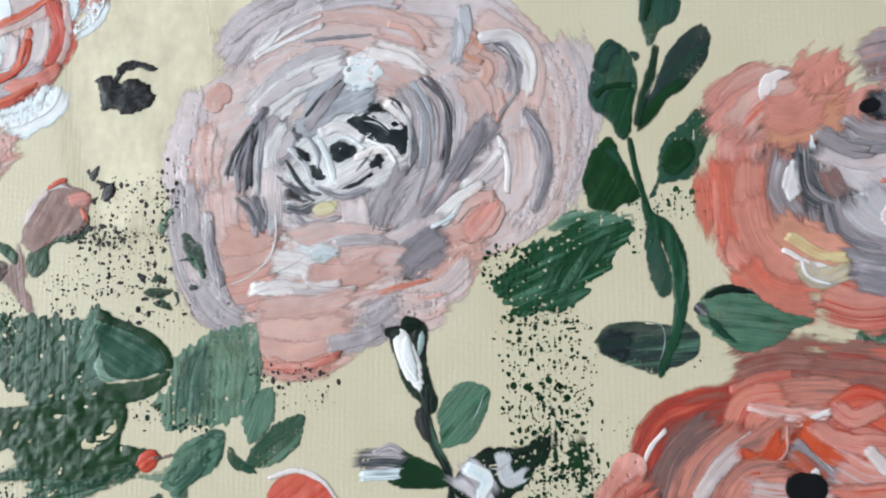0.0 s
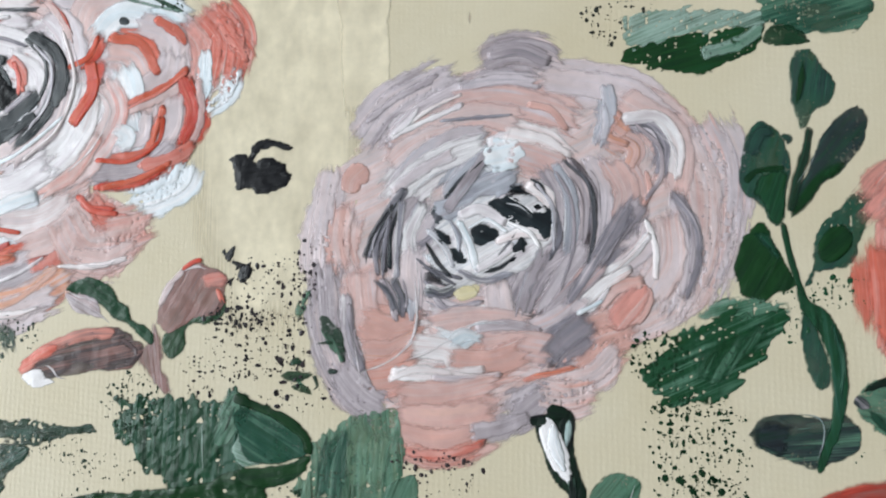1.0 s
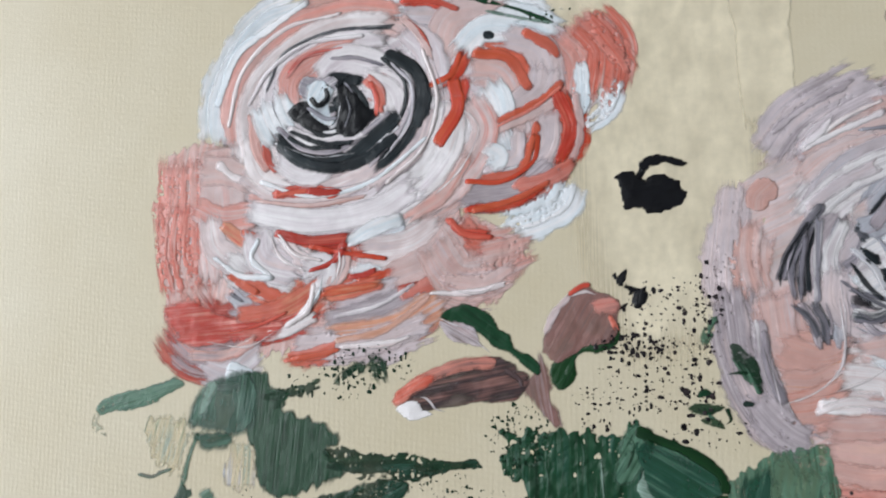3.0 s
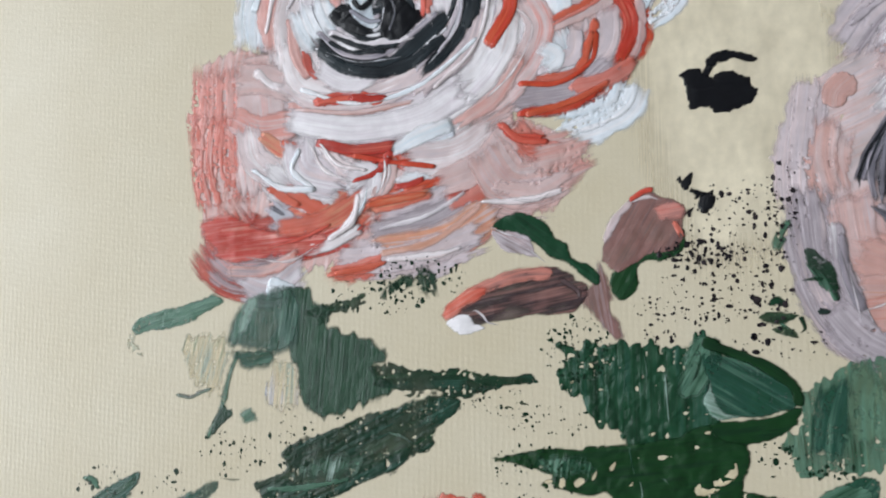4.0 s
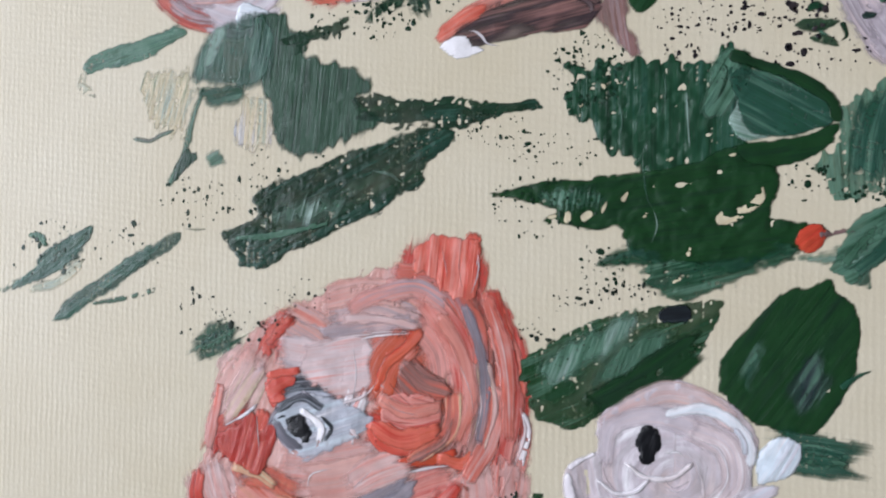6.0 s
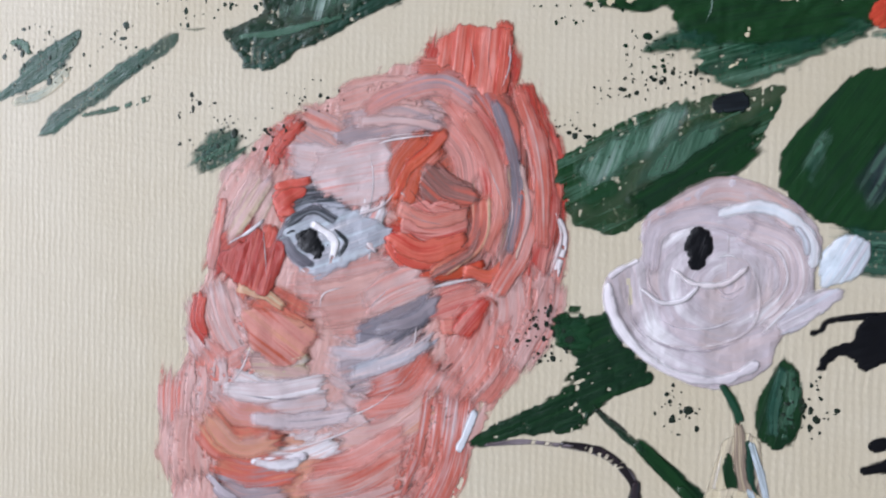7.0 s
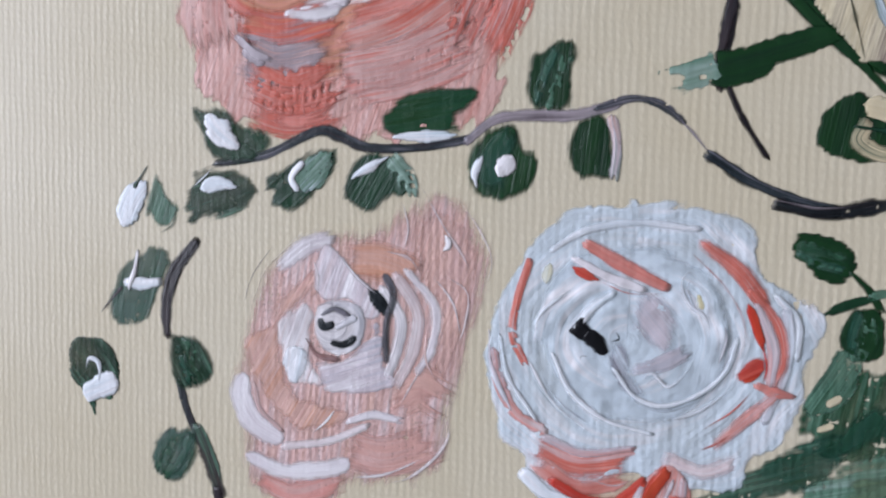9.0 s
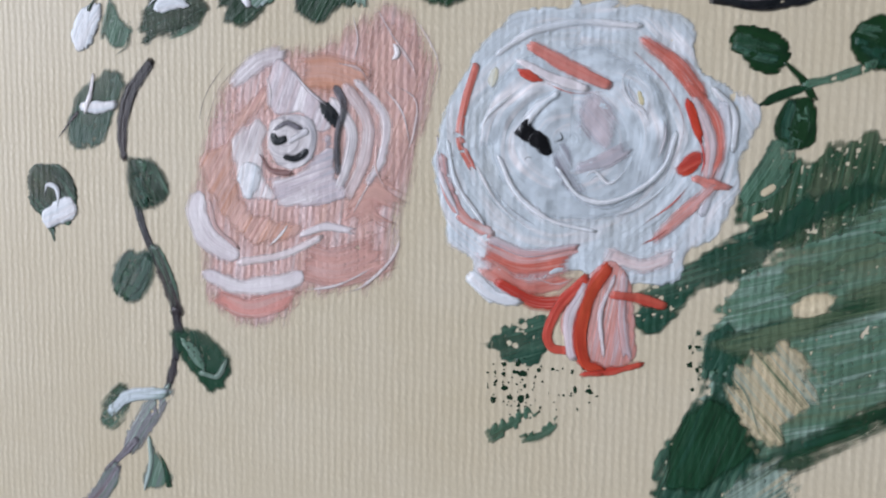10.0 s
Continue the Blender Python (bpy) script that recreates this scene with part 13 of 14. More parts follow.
stroke(T, "petal", "salmon/peach/dusk", [(85.7, 48.7), (90.3, 49.9), (95.4, 51.8)], 6.71, h=0.12, rag=0.9, feather=1.0)
stroke(T, "petal", "dusk/salmon", [(85.8, 51.4), (89.7, 51.3), (92.3, 53.2)], 6.74, h=0.12, rag=0.9, feather=1.0)
stroke(T, "petal", "dusk/coral/salmon", [(81.4, 46.1), (81.6, 41.3), (81.7, 35.3)], 6.71, h=0.12, rag=0.9, feather=1.0)
stroke(T, "petal", "salmon/dusk/coral", [(84.3, 46.0), (84.4, 39.9), (86.5, 34.6)], 6.67, h=0.12, rag=0.9, feather=1.0)
stroke(T, "petal", "dusk/dusk/salmon", [(83.5, 41.3), (84.9, 35.9), (89.5, 31.2)], 6.61, h=0.12, rag=0.9, feather=1.0)
stroke(T, "petal", "dusk/coral", [(82.6, 33.3), (85.6, 30.0), (91.2, 28.6)], 6.55, h=0.12, rag=0.9, feather=1.0)
stroke(T, "petal", "salmon/dusk/red", [(91.3, 30.6), (95.6, 29.3), (100.5, 29.9)], 6.43, h=0.12, rag=0.9, feather=1.0)
stroke(T, "petal", "mauve/brown/salmon", [(88.5, 46.9), (87.7, 42.5), (88.5, 37.8)], 6.65, h=0.12, rag=0.9, feather=1.0)
stroke(T, "petal", "grey/mauve/lilac", [(88.2, 45.9), (87.4, 41.9), (89.1, 38.5)], 4.43, h=0.12, rag=0.9, feather=1.0)
stroke(T, "petal", "grey/slate/lilac", [(90.8, 47.2), (91.2, 42.4), (94.9, 40.4)], 4.80, h=0.12, rag=0.9, feather=1.0)
stroke(T, "petal", "pink/lilac/blush", [(92.1, 47.1), (96.4, 45.0), (102.6, 45.5)], 5.49, h=0.12, rag=0.9, feather=1.0)
stroke(T, "petal", "mauve/grey/pink", [(92.1, 48.8), (95.2, 47.0), (101.5, 47.5)], 3.70, h=0.12, rag=0.9, feather=1.0)
stroke(T, "petal", "grey/mauve/umber", [(92.1, 48.5), (95.2, 46.7), (97.7, 46.3)], 2.86, h=0.12, rag=0.9, feather=1.0)
stroke(T, "petal", "lilac/mauve/umber", [(95.3, 50.1), (98.4, 48.3), (104.0, 48.5)], 3.30, h=0.12, rag=0.9, feather=1.0)
stroke(T, "petal", "pink/lilac/white", [(92.6, 44.4), (96.9, 43.0), (102.5, 43.5)], 3.67, h=0.12, rag=0.9, feather=1.0)
stroke(T, "petal", "mauve/brown/grey", [(92.6, 44.4), (93.4, 42.4), (94.9, 41.4)], 4.40, h=0.12, rag=0.9, feather=1.0)
stroke(T, "petal", "grey/mauve/slate", [(93.7, 41.1), (94.7, 37.1), (98.9, 35.1), (104.5, 35.6)], 6.49, h=0.12, rag=0.9, feather=1.0)
stroke(T, "petal", "mauve/grey/lilac", [(92.8, 35.1), (97.0, 33.1), (104.3, 33.1)], 4.30, h=0.12, rag=0.9, feather=1.0)
stroke(T, "petal", "peach/salmon", [(86.6, 38.5), (89.7, 35.8), (94.6, 34.5)], 5.47, h=0.12, rag=0.9, feather=1.0)
stroke(T, "petal", "peach/yellow/salmon", [(88.4, 36.5), (91.5, 34.5), (94.6, 34.1)], 2.56, h=0.12, rag=0.9, feather=1.0)
stroke(T, "petal", "lilac/beige/mauve", [(89.5, 33.2), (91.3, 31.6), (94.5, 32.5)], 4.34, h=0.12, rag=0.9, feather=1.0)
stroke(T, "petal", "lilac/grey/mauve", [(95.1, 31.9), (99.3, 31.2), (104.2, 31.8)], 5.34, h=0.12, rag=0.9, feather=1.0)
stroke(T, "petal", "brown/mauve/salmon", [(96.9, 56.5), (99.5, 57.1), (103.3, 57.6)], 6.68, h=0.12, rag=0.9, feather=1.0)
stroke(T, "petal", "dusk/salmon/brown", [(80.5, 48.5), (83.9, 52.1), (88.6, 54.7)], 4.00, h=0.25, dry=0.08)
stroke(T, "petal", "dusk/rose/coral", [(82.5, 49.4), (85.9, 52.8), (91.1, 53.9)], 3.99, h=0.25)
stroke(T, "petal", "white/pink", [(85.6, 52.8), (87.0, 55.5), (89.3, 56.2)], 1.60, kind="leaf", h=0.3)
stroke(T, "petal", "salmon/dusk", [(90.4, 53.3), (93.1, 55.9), (95.4, 57.9)], 3.30, h=0.25, dry=0.1)
stroke(T, "petal", "salmon/peach/dusk", [(85.7, 48.7), (90.3, 49.9), (95.4, 51.8)], 3.95, h=0.25)
stroke(T, "petal", "dusk/salmon", [(85.8, 51.4), (89.7, 51.3), (92.3, 53.2)], 3.97, h=0.25)
stroke(T, "petal", "dusk/coral/salmon", [(81.4, 46.1), (81.6, 41.3), (81.7, 35.3)], 3.95, h=0.25, dry=0.12)
stroke(T, "petal", "salmon/dusk/coral", [(84.3, 46.0), (84.4, 39.9), (86.5, 34.6)], 3.92, h=0.25)
stroke(T, "petal", "dusk/dusk/salmon", [(83.5, 41.3), (84.9, 35.9), (89.5, 31.2)], 3.89, h=0.25)
stroke(T, "petal", "dusk/coral", [(82.6, 33.3), (85.6, 30.0), (91.2, 28.6)], 3.85, h=0.2)
stroke(T, "petal", "salmon/dusk/red", [(91.3, 30.6), (95.6, 29.3), (100.5, 29.9)], 3.78, h=0.2)
stroke(T, "petal", "mauve/brown/salmon", [(88.5, 46.9), (87.7, 42.5), (88.5, 37.8)], 3.91, h=0.3)
stroke(T, "petal", "grey/mauve/lilac", [(88.2, 45.9), (87.4, 41.9), (89.1, 38.5)], 2.61, h=0.3)
stroke(T, "petal", "white/lilac", [(89.8, 46.2), (89.0, 43.2), (88.3, 40.2)], 2.61, kind="leaf", h=0.4)
stroke(T, "petal", "white/ice", [(91.2, 48.8), (91.3, 45.1), (91.5, 41.8)], 0.91, kind="leaf", h=0.4)
stroke(T, "petal", "grey/slate/lilac", [(90.8, 47.2), (91.2, 42.4), (94.9, 40.4)], 2.85, h=0.35)
stroke(T, "petal", "pink/lilac/blush", [(92.1, 47.1), (96.4, 45.0), (102.6, 45.5)], 3.23, h=0.3)
stroke(T, "petal", "mauve/grey/pink", [(92.1, 48.8), (95.2, 47.0), (101.5, 47.5)], 2.21, h=0.3)
stroke(T, "petal", "grey/mauve/umber", [(92.1, 48.5), (95.2, 46.7), (97.7, 46.3)], 1.69, h=0.35)
stroke(T, "petal", "lilac/mauve/umber", [(95.3, 50.1), (98.4, 48.3), (104.0, 48.5)], 1.94, h=0.35)
stroke(T, "petal", "pink/lilac/white", [(92.6, 44.4), (96.9, 43.0), (102.5, 43.5)], 2.19, h=0.35)
stroke(T, "petal", "mauve/brown/grey", [(92.6, 44.4), (93.4, 42.4), (94.9, 41.4)], 2.59, h=0.35)
stroke(T, "petal", "grey/mauve/slate", [(93.7, 41.1), (94.7, 37.1), (98.9, 35.1), (104.5, 35.6)], 3.82, h=0.35)
stroke(T, "petal", "slate/grey/mauve", [(93.0, 39.8), (94.1, 36.4), (98.3, 35.1)], 0.77, h=0.4)
stroke(T, "petal", "grey/lilac/silver", [(96.2, 41.7), (98.5, 39.0), (103.4, 38.9)], 5.10, h=0.35)
stroke(T, "petal", "white/pink/lilac", [(98.6, 39.7), (101.0, 38.3), (103.4, 38.3)], 2.54, h=0.4, kind="round")
stroke(T, "petal", "mauve/grey/lilac", [(92.8, 35.1), (97.0, 33.1), (104.3, 33.1)], 2.53, h=0.3)
stroke(T, "petal", "peach/salmon", [(86.6, 38.5), (89.7, 35.8), (94.6, 34.5)], 3.22, h=0.3)
stroke(T, "petal", "peach/yellow/salmon", [(88.4, 36.5), (91.5, 34.5), (94.6, 34.1)], 1.54, h=0.3)
stroke(T, "petal", "white/pink", [(87.7, 34.9), (90.2, 33.5), (93.3, 32.7)], 0.64, h=0.45)
stroke(T, "petal", "lilac/beige/mauve", [(89.5, 33.2), (91.3, 31.6), (94.5, 32.5)], 2.55, h=0.3)
stroke(T, "petal", "white/lilac", [(89.3, 33.9), (90.1, 31.9), (92.6, 30.9)], 0.51, h=0.4)
stroke(T, "petal", "lilac/grey/mauve", [(95.1, 31.9), (99.3, 31.2), (104.2, 31.8)], 3.14, h=0.3)
stroke(T, "petal", "black/slate/grey", [(96.7, 52.1), (99.2, 52.0), (103.0, 52.2)], 2.86, h=0.35, rag=0.8)
stroke(T, "petal", "slate/grey", [(98.6, 53.0), (99.8, 51.6), (100.4, 50.2)], 2.60, h=0.35)
stroke(T, "petal", "brown/mauve/salmon", [(96.9, 56.5), (99.5, 57.1), (103.3, 57.6)], 3.93, h=0.3, dry=0.1)
stroke(T, "petal", "black", [(97.3, 51.7), (98.3, 52.0)], 1.69, kind="round", h=0.35)
stroke(T, "petal", "coral/dusk", [(98.9, 42.9), (101.2, 43.2), (103.7, 43.4)], 0.77, h=0.4)

# red rose
T = thing("painted_rose", 87.4, 12.0, "red and coral rose with brown outer petals", "flower", "painted roses")
patch(T, "underpaint", "brown/deepred/dusk", [(71.8, 14.4), (78.2, 17.3), (82.1, 20.9), (87.8, 22.5), (94.0, 21.6), (103.6, 21.0), (102.5, 2.5), (68.3, 1.6), (70.4, 8.6)], turn=40, h=0.2, rag=0.7, feather=0.8)
stroke(T, "petal", "brown/taupe/dusk", [(73.5, 6.1), (75.5, 11.2), (80.1, 15.1)], 7.53, h=0.12, rag=0.9, feather=1.0)
stroke(T, "petal", "brown/dusk/taupe", [(76.0, 5.5), (78.6, 10.6), (83.2, 14.5)], 6.42, h=0.12, rag=0.9, feather=1.0)
stroke(T, "petal", "lilac/pink/brown", [(76.6, 6.2), (79.9, 10.7), (83.8, 13.9)], 3.20, h=0.12, rag=0.9, feather=1.0)
stroke(T, "petal", "deepred/brown/dusk", [(81.5, 19.6), (86.5, 20.9), (92.7, 20.6)], 7.51, h=0.12, rag=0.9, feather=1.0)
stroke(T, "petal", "deepred/brown/coral", [(89.0, 20.9), (95.1, 20.3), (102.3, 19.7)], 6.34, h=0.12, rag=0.9, feather=1.0)
stroke(T, "petal", "dusk/red", [(81.4, 19.0), (84.6, 20.3), (87.8, 20.6)], 2.53, h=0.12, rag=0.9, feather=1.0)
stroke(T, "petal", "brown/dusk/taupe", [(83.9, 17.7), (88.9, 18.4), (95.0, 18.4)], 5.32, h=0.12, rag=0.9, feather=1.0)
stroke(T, "petal", "pink/salmon/white", [(83.3, 17.0), (87.6, 16.1), (91.3, 16.2)], 2.76, h=0.12, rag=0.9, feather=1.0)
stroke(T, "petal", "dusk/salmon/red", [(92.5, 17.1), (94.3, 15.9), (97.4, 17.2)], 3.77, h=0.12, rag=0.9, feather=1.0)
stroke(T, "petal", "dusk/salmon/red", [(90.0, 14.9), (93.5, 13.1), (99.6, 12.8)], 4.19, h=0.12, rag=0.9, feather=1.0)
stroke(T, "petal", "brown/dusk/taupe", [(81.8, 12.0), (84.4, 13.3), (87.5, 15.5)], 4.64, h=0.12, rag=0.9, feather=1.0)
stroke(T, "petal", "brown/orange/mauve", [(86.8, 11.4), (89.1, 9.6), (90.9, 7.7)], 4.57, h=0.12, rag=0.9, feather=1.0)
stroke(T, "petal", "salmon/dusk/brown", [(80.4, 5.6), (82.9, 8.8), (87.3, 9.5)], 6.34, h=0.12, rag=0.9, feather=1.0)
stroke(T, "petal", "dusk/pink/red", [(82.3, 7.6), (87.2, 7.0), (92.1, 7.8)], 5.25, h=0.12, rag=0.9, feather=1.0)
stroke(T, "petal", "dusk/salmon/lilac", [(92.2, 10.9), (95.8, 9.1), (100.5, 9.2)], 6.22, h=0.12, rag=0.9, feather=1.0)
stroke(T, "petal", "white/pink/lilac", [(95.9, 12.2), (98.2, 9.7), (100.5, 8.5)], 2.67, h=0.12, rag=0.9, feather=1.0)
stroke(T, "petal", "dusk/deepred", [(68.3, 3.5), (69.7, 6.0), (72.3, 8.0)], 7.55, h=0.12, rag=0.9, feather=1.0)
stroke(T, "petal", "brown/deepred/coral", [(71.0, 9.2), (73.7, 14.4), (78.8, 16.4), (83.3, 17.0)], 5.09, h=0.25)
stroke(T, "petal", "brown/taupe/dusk", [(73.5, 6.1), (75.5, 11.2), (80.1, 15.1)], 4.43, h=0.25)
stroke(T, "petal", "brown/dusk/taupe", [(76.0, 5.5), (78.6, 10.6), (83.2, 14.5)], 3.77, h=0.25)
stroke(T, "petal", "white/pink", [(70.7, 9.2), (71.7, 12.1), (73.4, 14.1)], 0.57, h=0.4)
stroke(T, "petal", "lilac/pink/brown", [(76.6, 6.2), (79.9, 10.7), (83.8, 13.9)], 1.88, h=0.3)
stroke(T, "petal", "deepred/brown/dusk", [(81.5, 19.6), (86.5, 20.9), (92.7, 20.6)], 4.42, h=0.25)
stroke(T, "petal", "deepred/brown/coral", [(89.0, 20.9), (95.1, 20.3), (102.3, 19.7)], 3.73, h=0.25)
stroke(T, "petal", "dusk/red", [(81.4, 19.0), (84.6, 20.3), (87.8, 20.6)], 1.52, h=0.3)
stroke(T, "petal", "brown/dusk/taupe", [(83.9, 17.7), (88.9, 18.4), (95.0, 18.4)], 3.13, h=0.3)
stroke(T, "petal", "red/dusk/orange", [(81.9, 14.5), (83.3, 17.0), (87.6, 17.7)], 3.78, h=0.3)
stroke(T, "petal", "pink/salmon/white", [(83.3, 17.0), (87.6, 16.1), (91.3, 16.2)], 1.63, h=0.4)
stroke(T, "petal", "white/pink", [(88.8, 15.2), (90.6, 16.2), (92.5, 16.8)], 0.87, h=0.45)
stroke(T, "petal", "red/coral/deepred", [(91.9, 15.9), (95.6, 17.2), (99.7, 15.3)], 3.70, h=0.35)
stroke(T, "petal", "dusk/salmon/red", [(92.5, 17.1), (94.3, 15.9), (97.4, 17.2)], 2.23, h=0.35)
stroke(T, "petal", "red/orange/deepred", [(88.1, 14.6), (91.1, 12.7), (97.1, 11.6)], 3.70, h=0.35)
stroke(T, "petal", "dusk/salmon/red", [(90.0, 14.9), (93.5, 13.1), (99.6, 12.8)], 2.46, h=0.35)
stroke(T, "petal", "brown/dusk/taupe", [(81.8, 12.0), (84.4, 13.3), (87.5, 15.5)], 2.76, h=0.35)
stroke(T, "petal", "red/orange/deepred", [(81.8, 11.3), (84.3, 10.7), (86.9, 13.9)], 2.50, h=0.35)
stroke(T, "petal", "pink/salmon", [(87.0, 14.5), (86.8, 12.0), (84.9, 10.1)], 0.50, h=0.45)
stroke(T, "petal", "slate/mauve/grey", [(88.0, 12.7), (90.4, 10.2), (93.3, 9.0)], 1.85, h=0.35)
stroke(T, "petal", "white/lilac", [(89.0, 12.7), (91.0, 10.8), (92.5, 9.3)], 0.31, h=0.45)
stroke(T, "petal", "brown/orange/mauve", [(86.8, 11.4), (89.1, 9.6), (90.9, 7.7)], 2.72, h=0.35)
stroke(T, "petal", "white/lilac", [(90.1, 10.5), (89.7, 9.0), (89.0, 7.7)], 1.48, kind="leaf", h=0.4)
stroke(T, "petal", "salmon/dusk/brown", [(80.4, 5.6), (82.9, 8.8), (87.3, 9.5)], 3.73, h=0.3)
stroke(T, "petal", "dusk/pink/red", [(82.3, 7.6), (87.2, 7.0), (92.1, 7.8)], 3.09, h=0.35)
stroke(T, "petal", "dusk/salmon/lilac", [(92.2, 10.9), (95.8, 9.1), (100.5, 9.2)], 3.66, h=0.35)
stroke(T, "petal", "white/pink/lilac", [(95.9, 12.2), (98.2, 9.7), (100.5, 8.5)], 1.58, h=0.4)
stroke(T, "petal", "red/dusk/brown", [(91.4, 6.5), (95.6, 6.6), (100.4, 7.3)], 3.64, h=0.35)
stroke(T, "petal", "black", [(87.8, 7.7), (89.1, 8.0), (89.6, 7.4)], 3.08, kind="round", h=0.4, up=0.06)
stroke(T, "petal", "dusk/salmon/rose", [(67.4, 6.0), (69.1, 9.2), (69.8, 9.9)], 3.83, h=0.2, dry=0.1, kind="round")
stroke(T, "petal", "dusk/deepred", [(68.3, 3.5), (69.7, 6.0), (72.3, 8.0)], 4.44, h=0.2, dry=0.1)
T = thing("painted_rose", 30.3, 5.9, "edge of a bright red bloom with a pale rim", "flower", "painted roses")
patch(T, "petal", "red/coral", [(26.1, 5.6), (27.1, 7.8), (29.9, 8.6), (33.1, 7.6), (34.8, 5.3), (32.4, 2.6), (26.9, 2.5)], turn=40, h=0.25, rag=0.3)
stroke(T, "petal", "white/pink", [(26.7, 8.1), (29.9, 9.0), (33.1, 7.8), (34.8, 5.8)], 0.68, h=0.35, up=0.05)

# leaf between the two red roses
T = thing("painted_leaf", 83.6, 27.0, "dark grey green leaf with a pale blue tip", "leaf", "broad leaves")
patch(T, "blade", "teal/sage/green", [(77.4, 28.7), (78.3, 30.1), (80.6, 30.9), (83.1, 30.8), (85.1, 29.3), (86.9, 28.2), (88.8, 27.5), (90.5, 26.7), (88.1, 25.7), (87.0, 24.6), (84.1, 23.5), (82.2, 23.2), (80.7, 24.3), (78.8, 25.6), (77.5, 27.3)], turn=-8, h=0.3, rag=0.4, up=0.05)
stroke(T, "blade", "pine/black", [(78.1, 29.4), (80.9, 30.5), (84.4, 30.0)], 0.91, kind="leaf", h=0.2)
stroke(T, "blade", "pine/teal", [(78.6, 27.4), (80.4, 25.4), (82.3, 24.0)], 1.13, kind="leaf", h=0.2, feather=0.6)
stroke(T, "vein", "mist/sage", [(79.3, 27.2), (83.0, 26.6), (87.0, 26.1)], 0.28, h=0.3)
stroke(T, "vein", "mist/sage", [(79.9, 28.4), (83.7, 27.9), (88.0, 27.0)], 0.28, h=0.3)
stroke(T, "blade", "lilac/slate/black", [(77.7, 28.4), (78.3, 27.9)], 1.14, kind="round", h=0.25)

# white-centred bud on a dark stalk
T = thing("painted_bud", 43.6, 22.1, "dark green closed bud with a white stripe", "bud", "painted buds")
patch(T, "sepal", "pine/black", [(41.2, 26.1), (43.3, 26.5), (44.0, 27.2), (45.9, 26.5), (45.7, 23.4), (46.4, 19.4), (47.3, 17.4), (46.7, 15.7), (45.4, 16.7), (43.3, 18.7), (42.1, 21.4), (41.2, 24.1)], turn=75, h=0.25, rag=0.3)
stroke(T, "petal", "white", [(42.3, 26.1), (43.2, 22.7), (45.4, 18.0)], 2.32, kind="leaf", h=0.3, up=0.08)
stroke(T, "petal", "white/ice", [(43.4, 25.5), (43.4, 22.7), (44.7, 19.4)], 1.50, kind="leaf", h=0.3, up=0.08)
stroke(T, "petal", "ice/sage", [(45.2, 25.8), (45.0, 24.1), (44.8, 22.4)], 0.82, kind="leaf", h=0.3, up=0.08)
stroke(T, "sepal", "black/pine", [(43.3, 26.7), (44.3, 26.5)], 1.79, kind="round", h=0.3)
stroke(T, "sepal", "black/pine", [(41.2, 25.6), (41.9, 25.7)], 1.51, kind="round", h=0.3)
stroke(T, "stalk", "pine/black/sage", [(45.5, 18.7), (45.7, 15.4), (46.7, 12.1), (48.4, 8.8), (48.8, 4.9)], 1.07, h=0.25)
stroke(T, "stalk", "slate/umber", [(44.8, 16.7), (45.3, 14.1), (46.1, 12.4)], 1.48, kind="leaf", h=0.2)
stroke(T, "stalk", "slate", [(43.3, 28.2), (43.4, 27.4), (43.6, 26.5)], 0.21, h=0.15)
T = thing("painted_leaf", 49.8, 15.8, "muted green leaf with a pale vein beside the stalk", "leaf", "loose leaves")
patch(T, "blade", "teal/sage/green", [(47.4, 11.8), (47.1, 16.1), (48.8, 18.7), (50.8, 19.8), (53.2, 18.8), (52.8, 15.8), (50.8, 12.8)], turn=50, h=0.2, rag=0.4)
stroke(T, "vein", "mist/white", [(52.7, 18.4), (51.8, 16.1), (50.7, 14.2)], 0.27, h=0.3, up=0.05)
T = thing("painted_bud", 43.4, 9.4, "dark green bud with pale grey brushed petals", "bud", "painted buds")
patch(T, "sepal", "pine/leaf", [(39.6, 11.5), (42.0, 11.7), (44.7, 10.7), (47.8, 9.2), (48.1, 7.4), (44.1, 7.1), (41.3, 7.7), (40.6, 10.0)], turn=-15, h=0.2, rag=0.4)
stroke(T, "petal", "lilac/slate/silver", [(37.5, 10.3), (40.6, 10.5), (43.0, 10.4)], 2.69, h=0.25, dry=0.05)
stroke(T, "petal", "white/ice/slate", [(38.2, 8.5), (40.6, 8.7), (42.7, 8.9)], 1.48, h=0.3)
stroke(T, "petal", "slate/lilac/pine", [(39.6, 11.3), (41.3, 12.0), (42.7, 11.4)], 0.81, h=0.3)
T = thing("painted_bud", 54.1, 10.2, "dark bud with icy white brushed petals", "bud", "painted buds")
patch(T, "sepal", "black/pine", [(51.1, 10.8), (53.5, 12.2), (57.4, 12.2), (60.1, 13.9), (60.1, 11.0), (58.1, 9.0), (55.4, 5.7), (51.4, 5.0), (48.8, 7.5)], turn=20, h=0.2, rag=0.5, dry=0.06)
stroke(T, "petal", "ice/lilac/slate", [(49.4, 9.5), (51.4, 8.2), (53.4, 5.7)], 3.29, h=0.25)
stroke(T, "petal", "white/ice", [(50.8, 9.5), (52.8, 8.3), (52.1, 6.3)], 1.71, h=0.3)
stroke(T, "petal", "ice/lilac", [(54.8, 10.9), (55.4, 8.3), (57.4, 9.0)], 1.96, h=0.25, dry=0.1)
stroke(T, "petal", "white/lilac", [(52.8, 9.7), (54.4, 9.6), (55.4, 10.3)], 0.33, h=0.3)

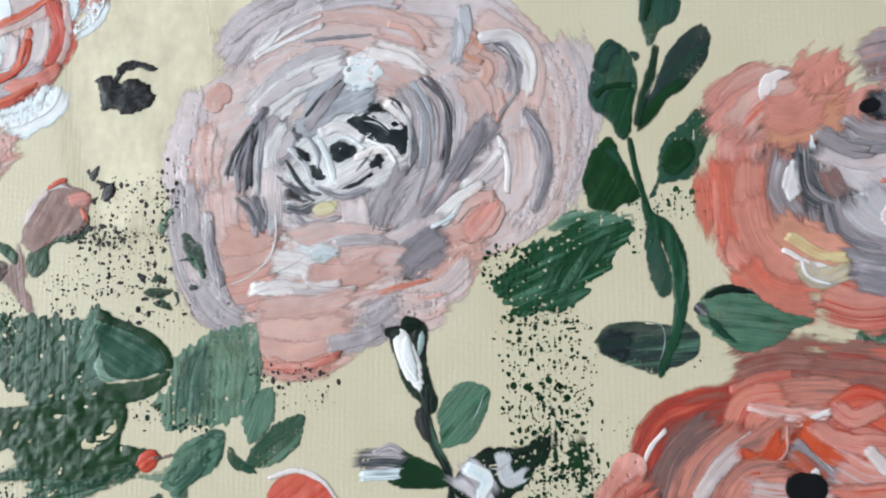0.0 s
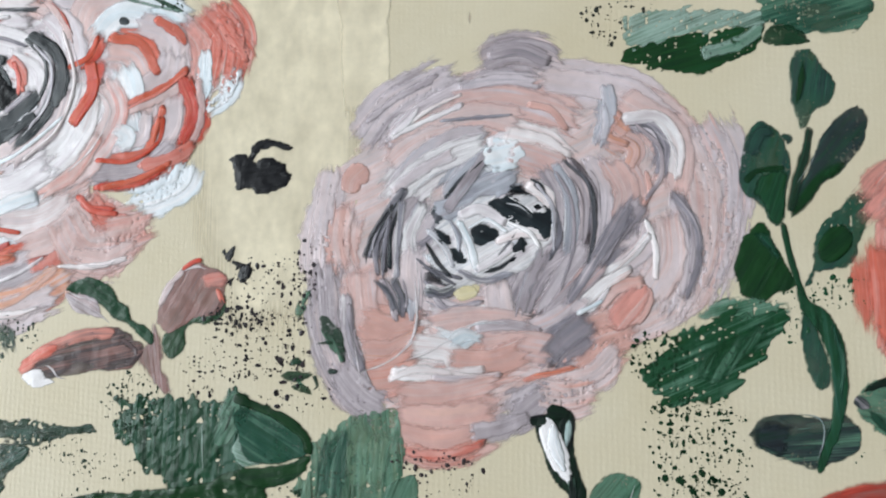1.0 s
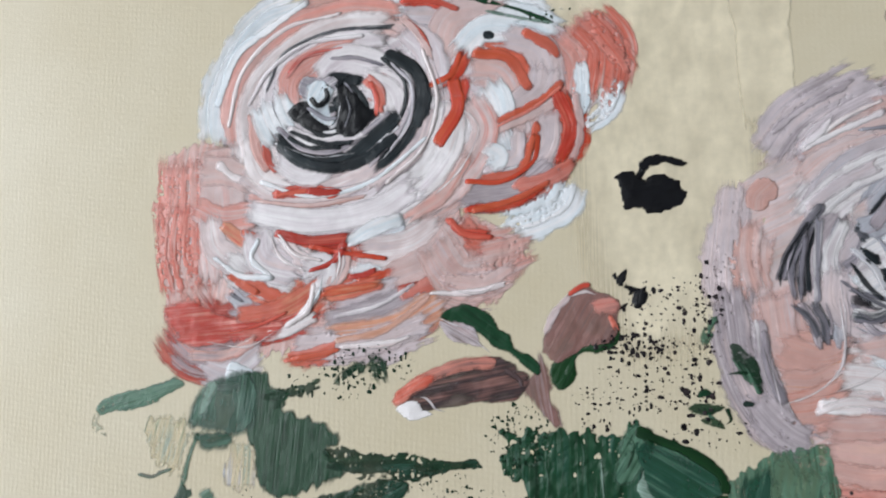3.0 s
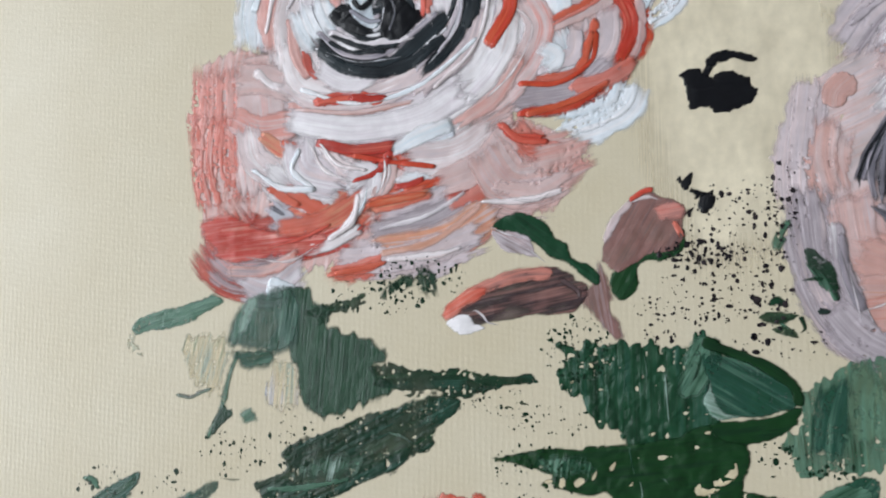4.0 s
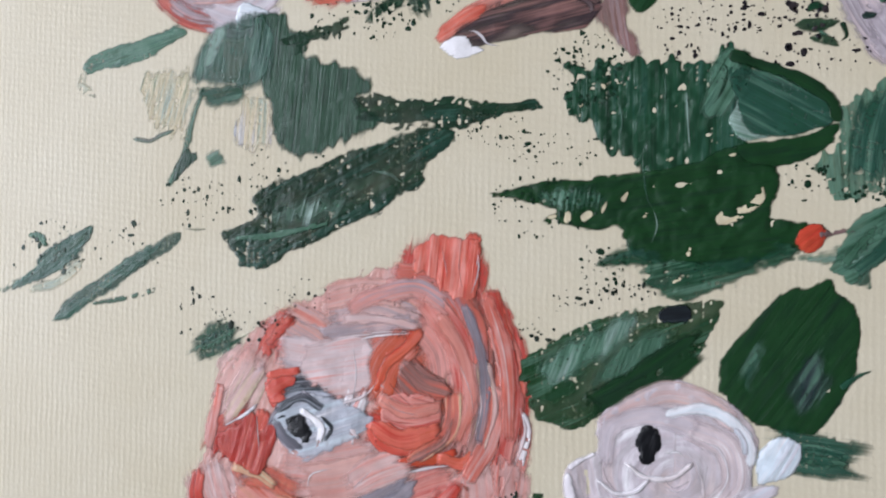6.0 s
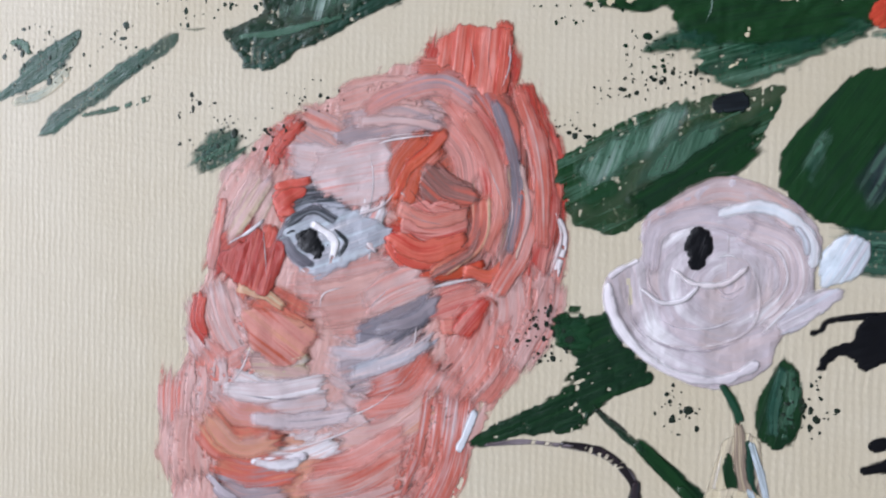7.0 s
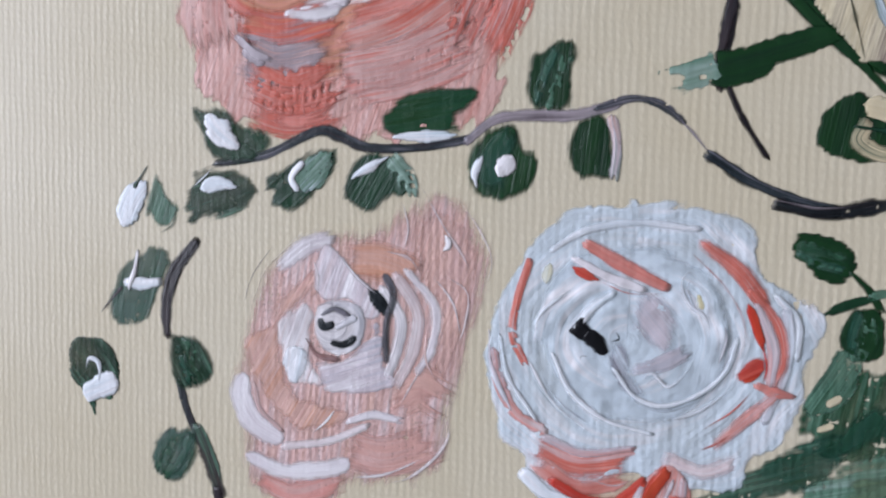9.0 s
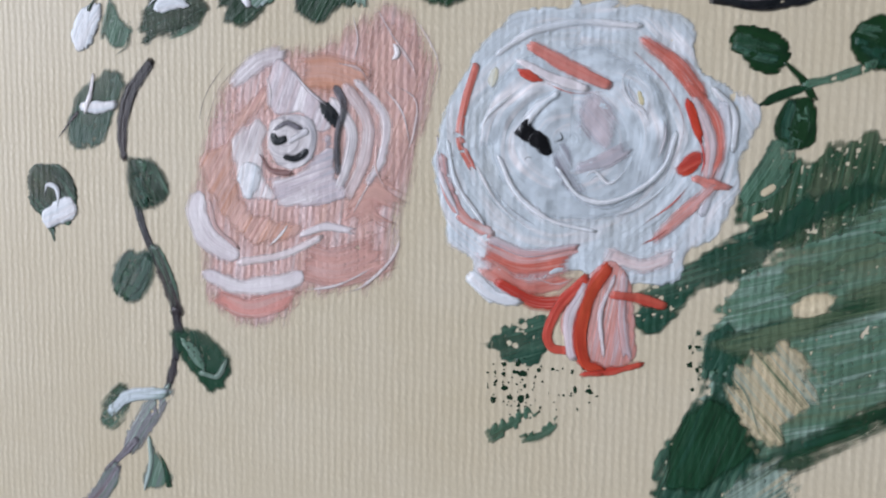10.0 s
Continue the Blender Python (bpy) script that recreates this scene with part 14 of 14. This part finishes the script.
# leaves under the grey rose
T = thing("painted_leaf", 7.4, 22.0, "dark green leaf with a smooth pale face", "leaf", "broad leaves")
patch(T, "blade", "sage/teal/green", [(3.1, 26.9), (7.2, 26.2), (11.8, 24.1), (13.4, 21.3), (9.0, 19.7), (5.2, 20.6)], turn=-30, h=0.25, rag=0.3)
stroke(T, "blade", "pine/leaf", [(3.4, 28.0), (8.8, 25.9), (12.6, 23.4), (13.5, 20.9)], 1.16, h=0.3, kind="round")
T = thing("painted_leaf", 25.2, 15.2, "pair of small muted green leaves", "leaf", "loose leaves")
stroke(T, "blade", "green/sage/teal", [(26.5, 18.9), (25.1, 15.9), (23.8, 11.8)], 3.48, kind="leaf", h=0.2)
stroke(T, "blade", "sage/green/teal", [(30.8, 15.6), (27.4, 12.2), (23.2, 9.1)], 3.87, kind="leaf", h=0.2)
stroke(T, "blade", "green/teal", [(21.3, 11.7), (22.4, 9.7), (25.3, 8.4)], 1.39, kind="leaf", h=0.2)
T = thing("painted_leaf", 16.7, 10.3, "muted green round-ended leaf", "leaf", "loose leaves")
patch(T, "blade", "green/sage/teal", [(12.8, 6.8), (14.5, 10.9), (18.0, 13.0), (20.6, 11.7), (19.6, 9.0), (16.1, 6.9), (14.7, 5.4)], turn=30, h=0.15, dry=0.04, rag=0.5)
stroke(T, "brush_mark", "sage/teal/green", [(15.1, 6.8), (17.2, 8.5), (19.0, 10.8)], 1.47, h=0.15, dry=0.22, feather=0.5)
stroke(T, "brush_mark", "green/sage", [(14.2, 7.5), (15.9, 9.7), (18.1, 11.5)], 1.47, h=0.15, dry=0.3, feather=0.5)
speckles("dark flecks under the grey rose", "pine/umber", [(7.5, 39.1, 6.0, 6.7, 80), (10.8, 31.9, 2.9, 2.9, 30), (30.8, 18.6, 4.9, 2.8, 40), (27.9, 20.7, 4.9, 1.4, 30), (11.8, 43.4, 2.2, 3.0, 20)])

# dark leaves at the top edge
T = thing("painted_leaf", 60.2, 71.6, "dark green leaf with a pale streaked upper side", "leaf", "broad leaves")
patch(T, "blade", "pine/leaf/green", [(52.5, 70.9), (56.2, 71.8), (62.9, 72.9), (68.9, 73.3), (68.1, 70.5), (64.8, 68.6), (60.8, 67.2), (56.8, 68.2), (52.8, 68.8)], turn=15, h=0.2, dry=0.05, rag=0.8)
patch(T, "blade", "sage/mist/green", [(51.8, 74.9), (57.6, 75.7), (68.3, 74.8), (68.8, 73.0), (62.9, 72.6), (55.5, 71.5), (52.8, 70.9)], turn=20, h=0.12, dry=0.12, rag=0.8)
stroke(T, "blade", "mist/sage", [(62.2, 69.8), (66.2, 71.0), (68.5, 72.6)], 1.50, h=0.2, dry=0.1)
T = thing("painted_leaf", 74.7, 74.1, "ragged dark green leaf pair at the sprig's side", "leaf", "broad leaves")
patch(T, "blade", "green/teal/sage", [(68.3, 76.2), (74.2, 77.2), (80.6, 76.9), (80.4, 72.4), (75.9, 71.9), (72.1, 72.4), (68.9, 73.7)], turn=15, h=0.2, dry=0.1, rag=0.8)
stroke(T, "blade", "green/pine", [(68.5, 71.2), (71.4, 71.6), (74.3, 70.6)], 2.69, kind="leaf", h=0.2)
speckles("dark flecks near the top leaves", "pine/umber", [(50.5, 73.9, 2.1, 2.8, 40), (48.1, 75.5, 1.4, 1.4, 8), (54.3, 76.6, 2.8, 1.1, 20)])
T = thing("painted_leaf", -21.2, 87.6, "dark green leaf end behind the white rose", "leaf", "loose leaves")
patch(T, "blade", "green/pine/sage", [(-27.1, 88.6), (-25.0, 91.3), (-15.1, 90.3), (-14.3, 86.2), (-18.3, 85.6), (-24.1, 86.1)], turn=10, h=0.15, dry=0.06, rag=0.7)
stroke(T, "blade", "pine/green", [(-21.6, 84.8), (-16.7, 83.2), (-10.3, 81.1), (-5.6, 78.7)], 0.72, h=0.2, dry=0.1)
stroke(T, "blade", "green/mist", [(-13.5, 80.9), (-8.7, 79.4), (-5.6, 78.7)], 0.55, h=0.2, dry=0.15)
speckles("dark flecks above the white rose", "pine", [(-10.3, 84.2, 3.2, 1.6, 12), (-6.4, 80.0, 3.1, 0.9, 14), (10.2, 85.2, 1.5, 0.6, 6), (-13.5, 86.1, 3.2, 1.6, 8)])
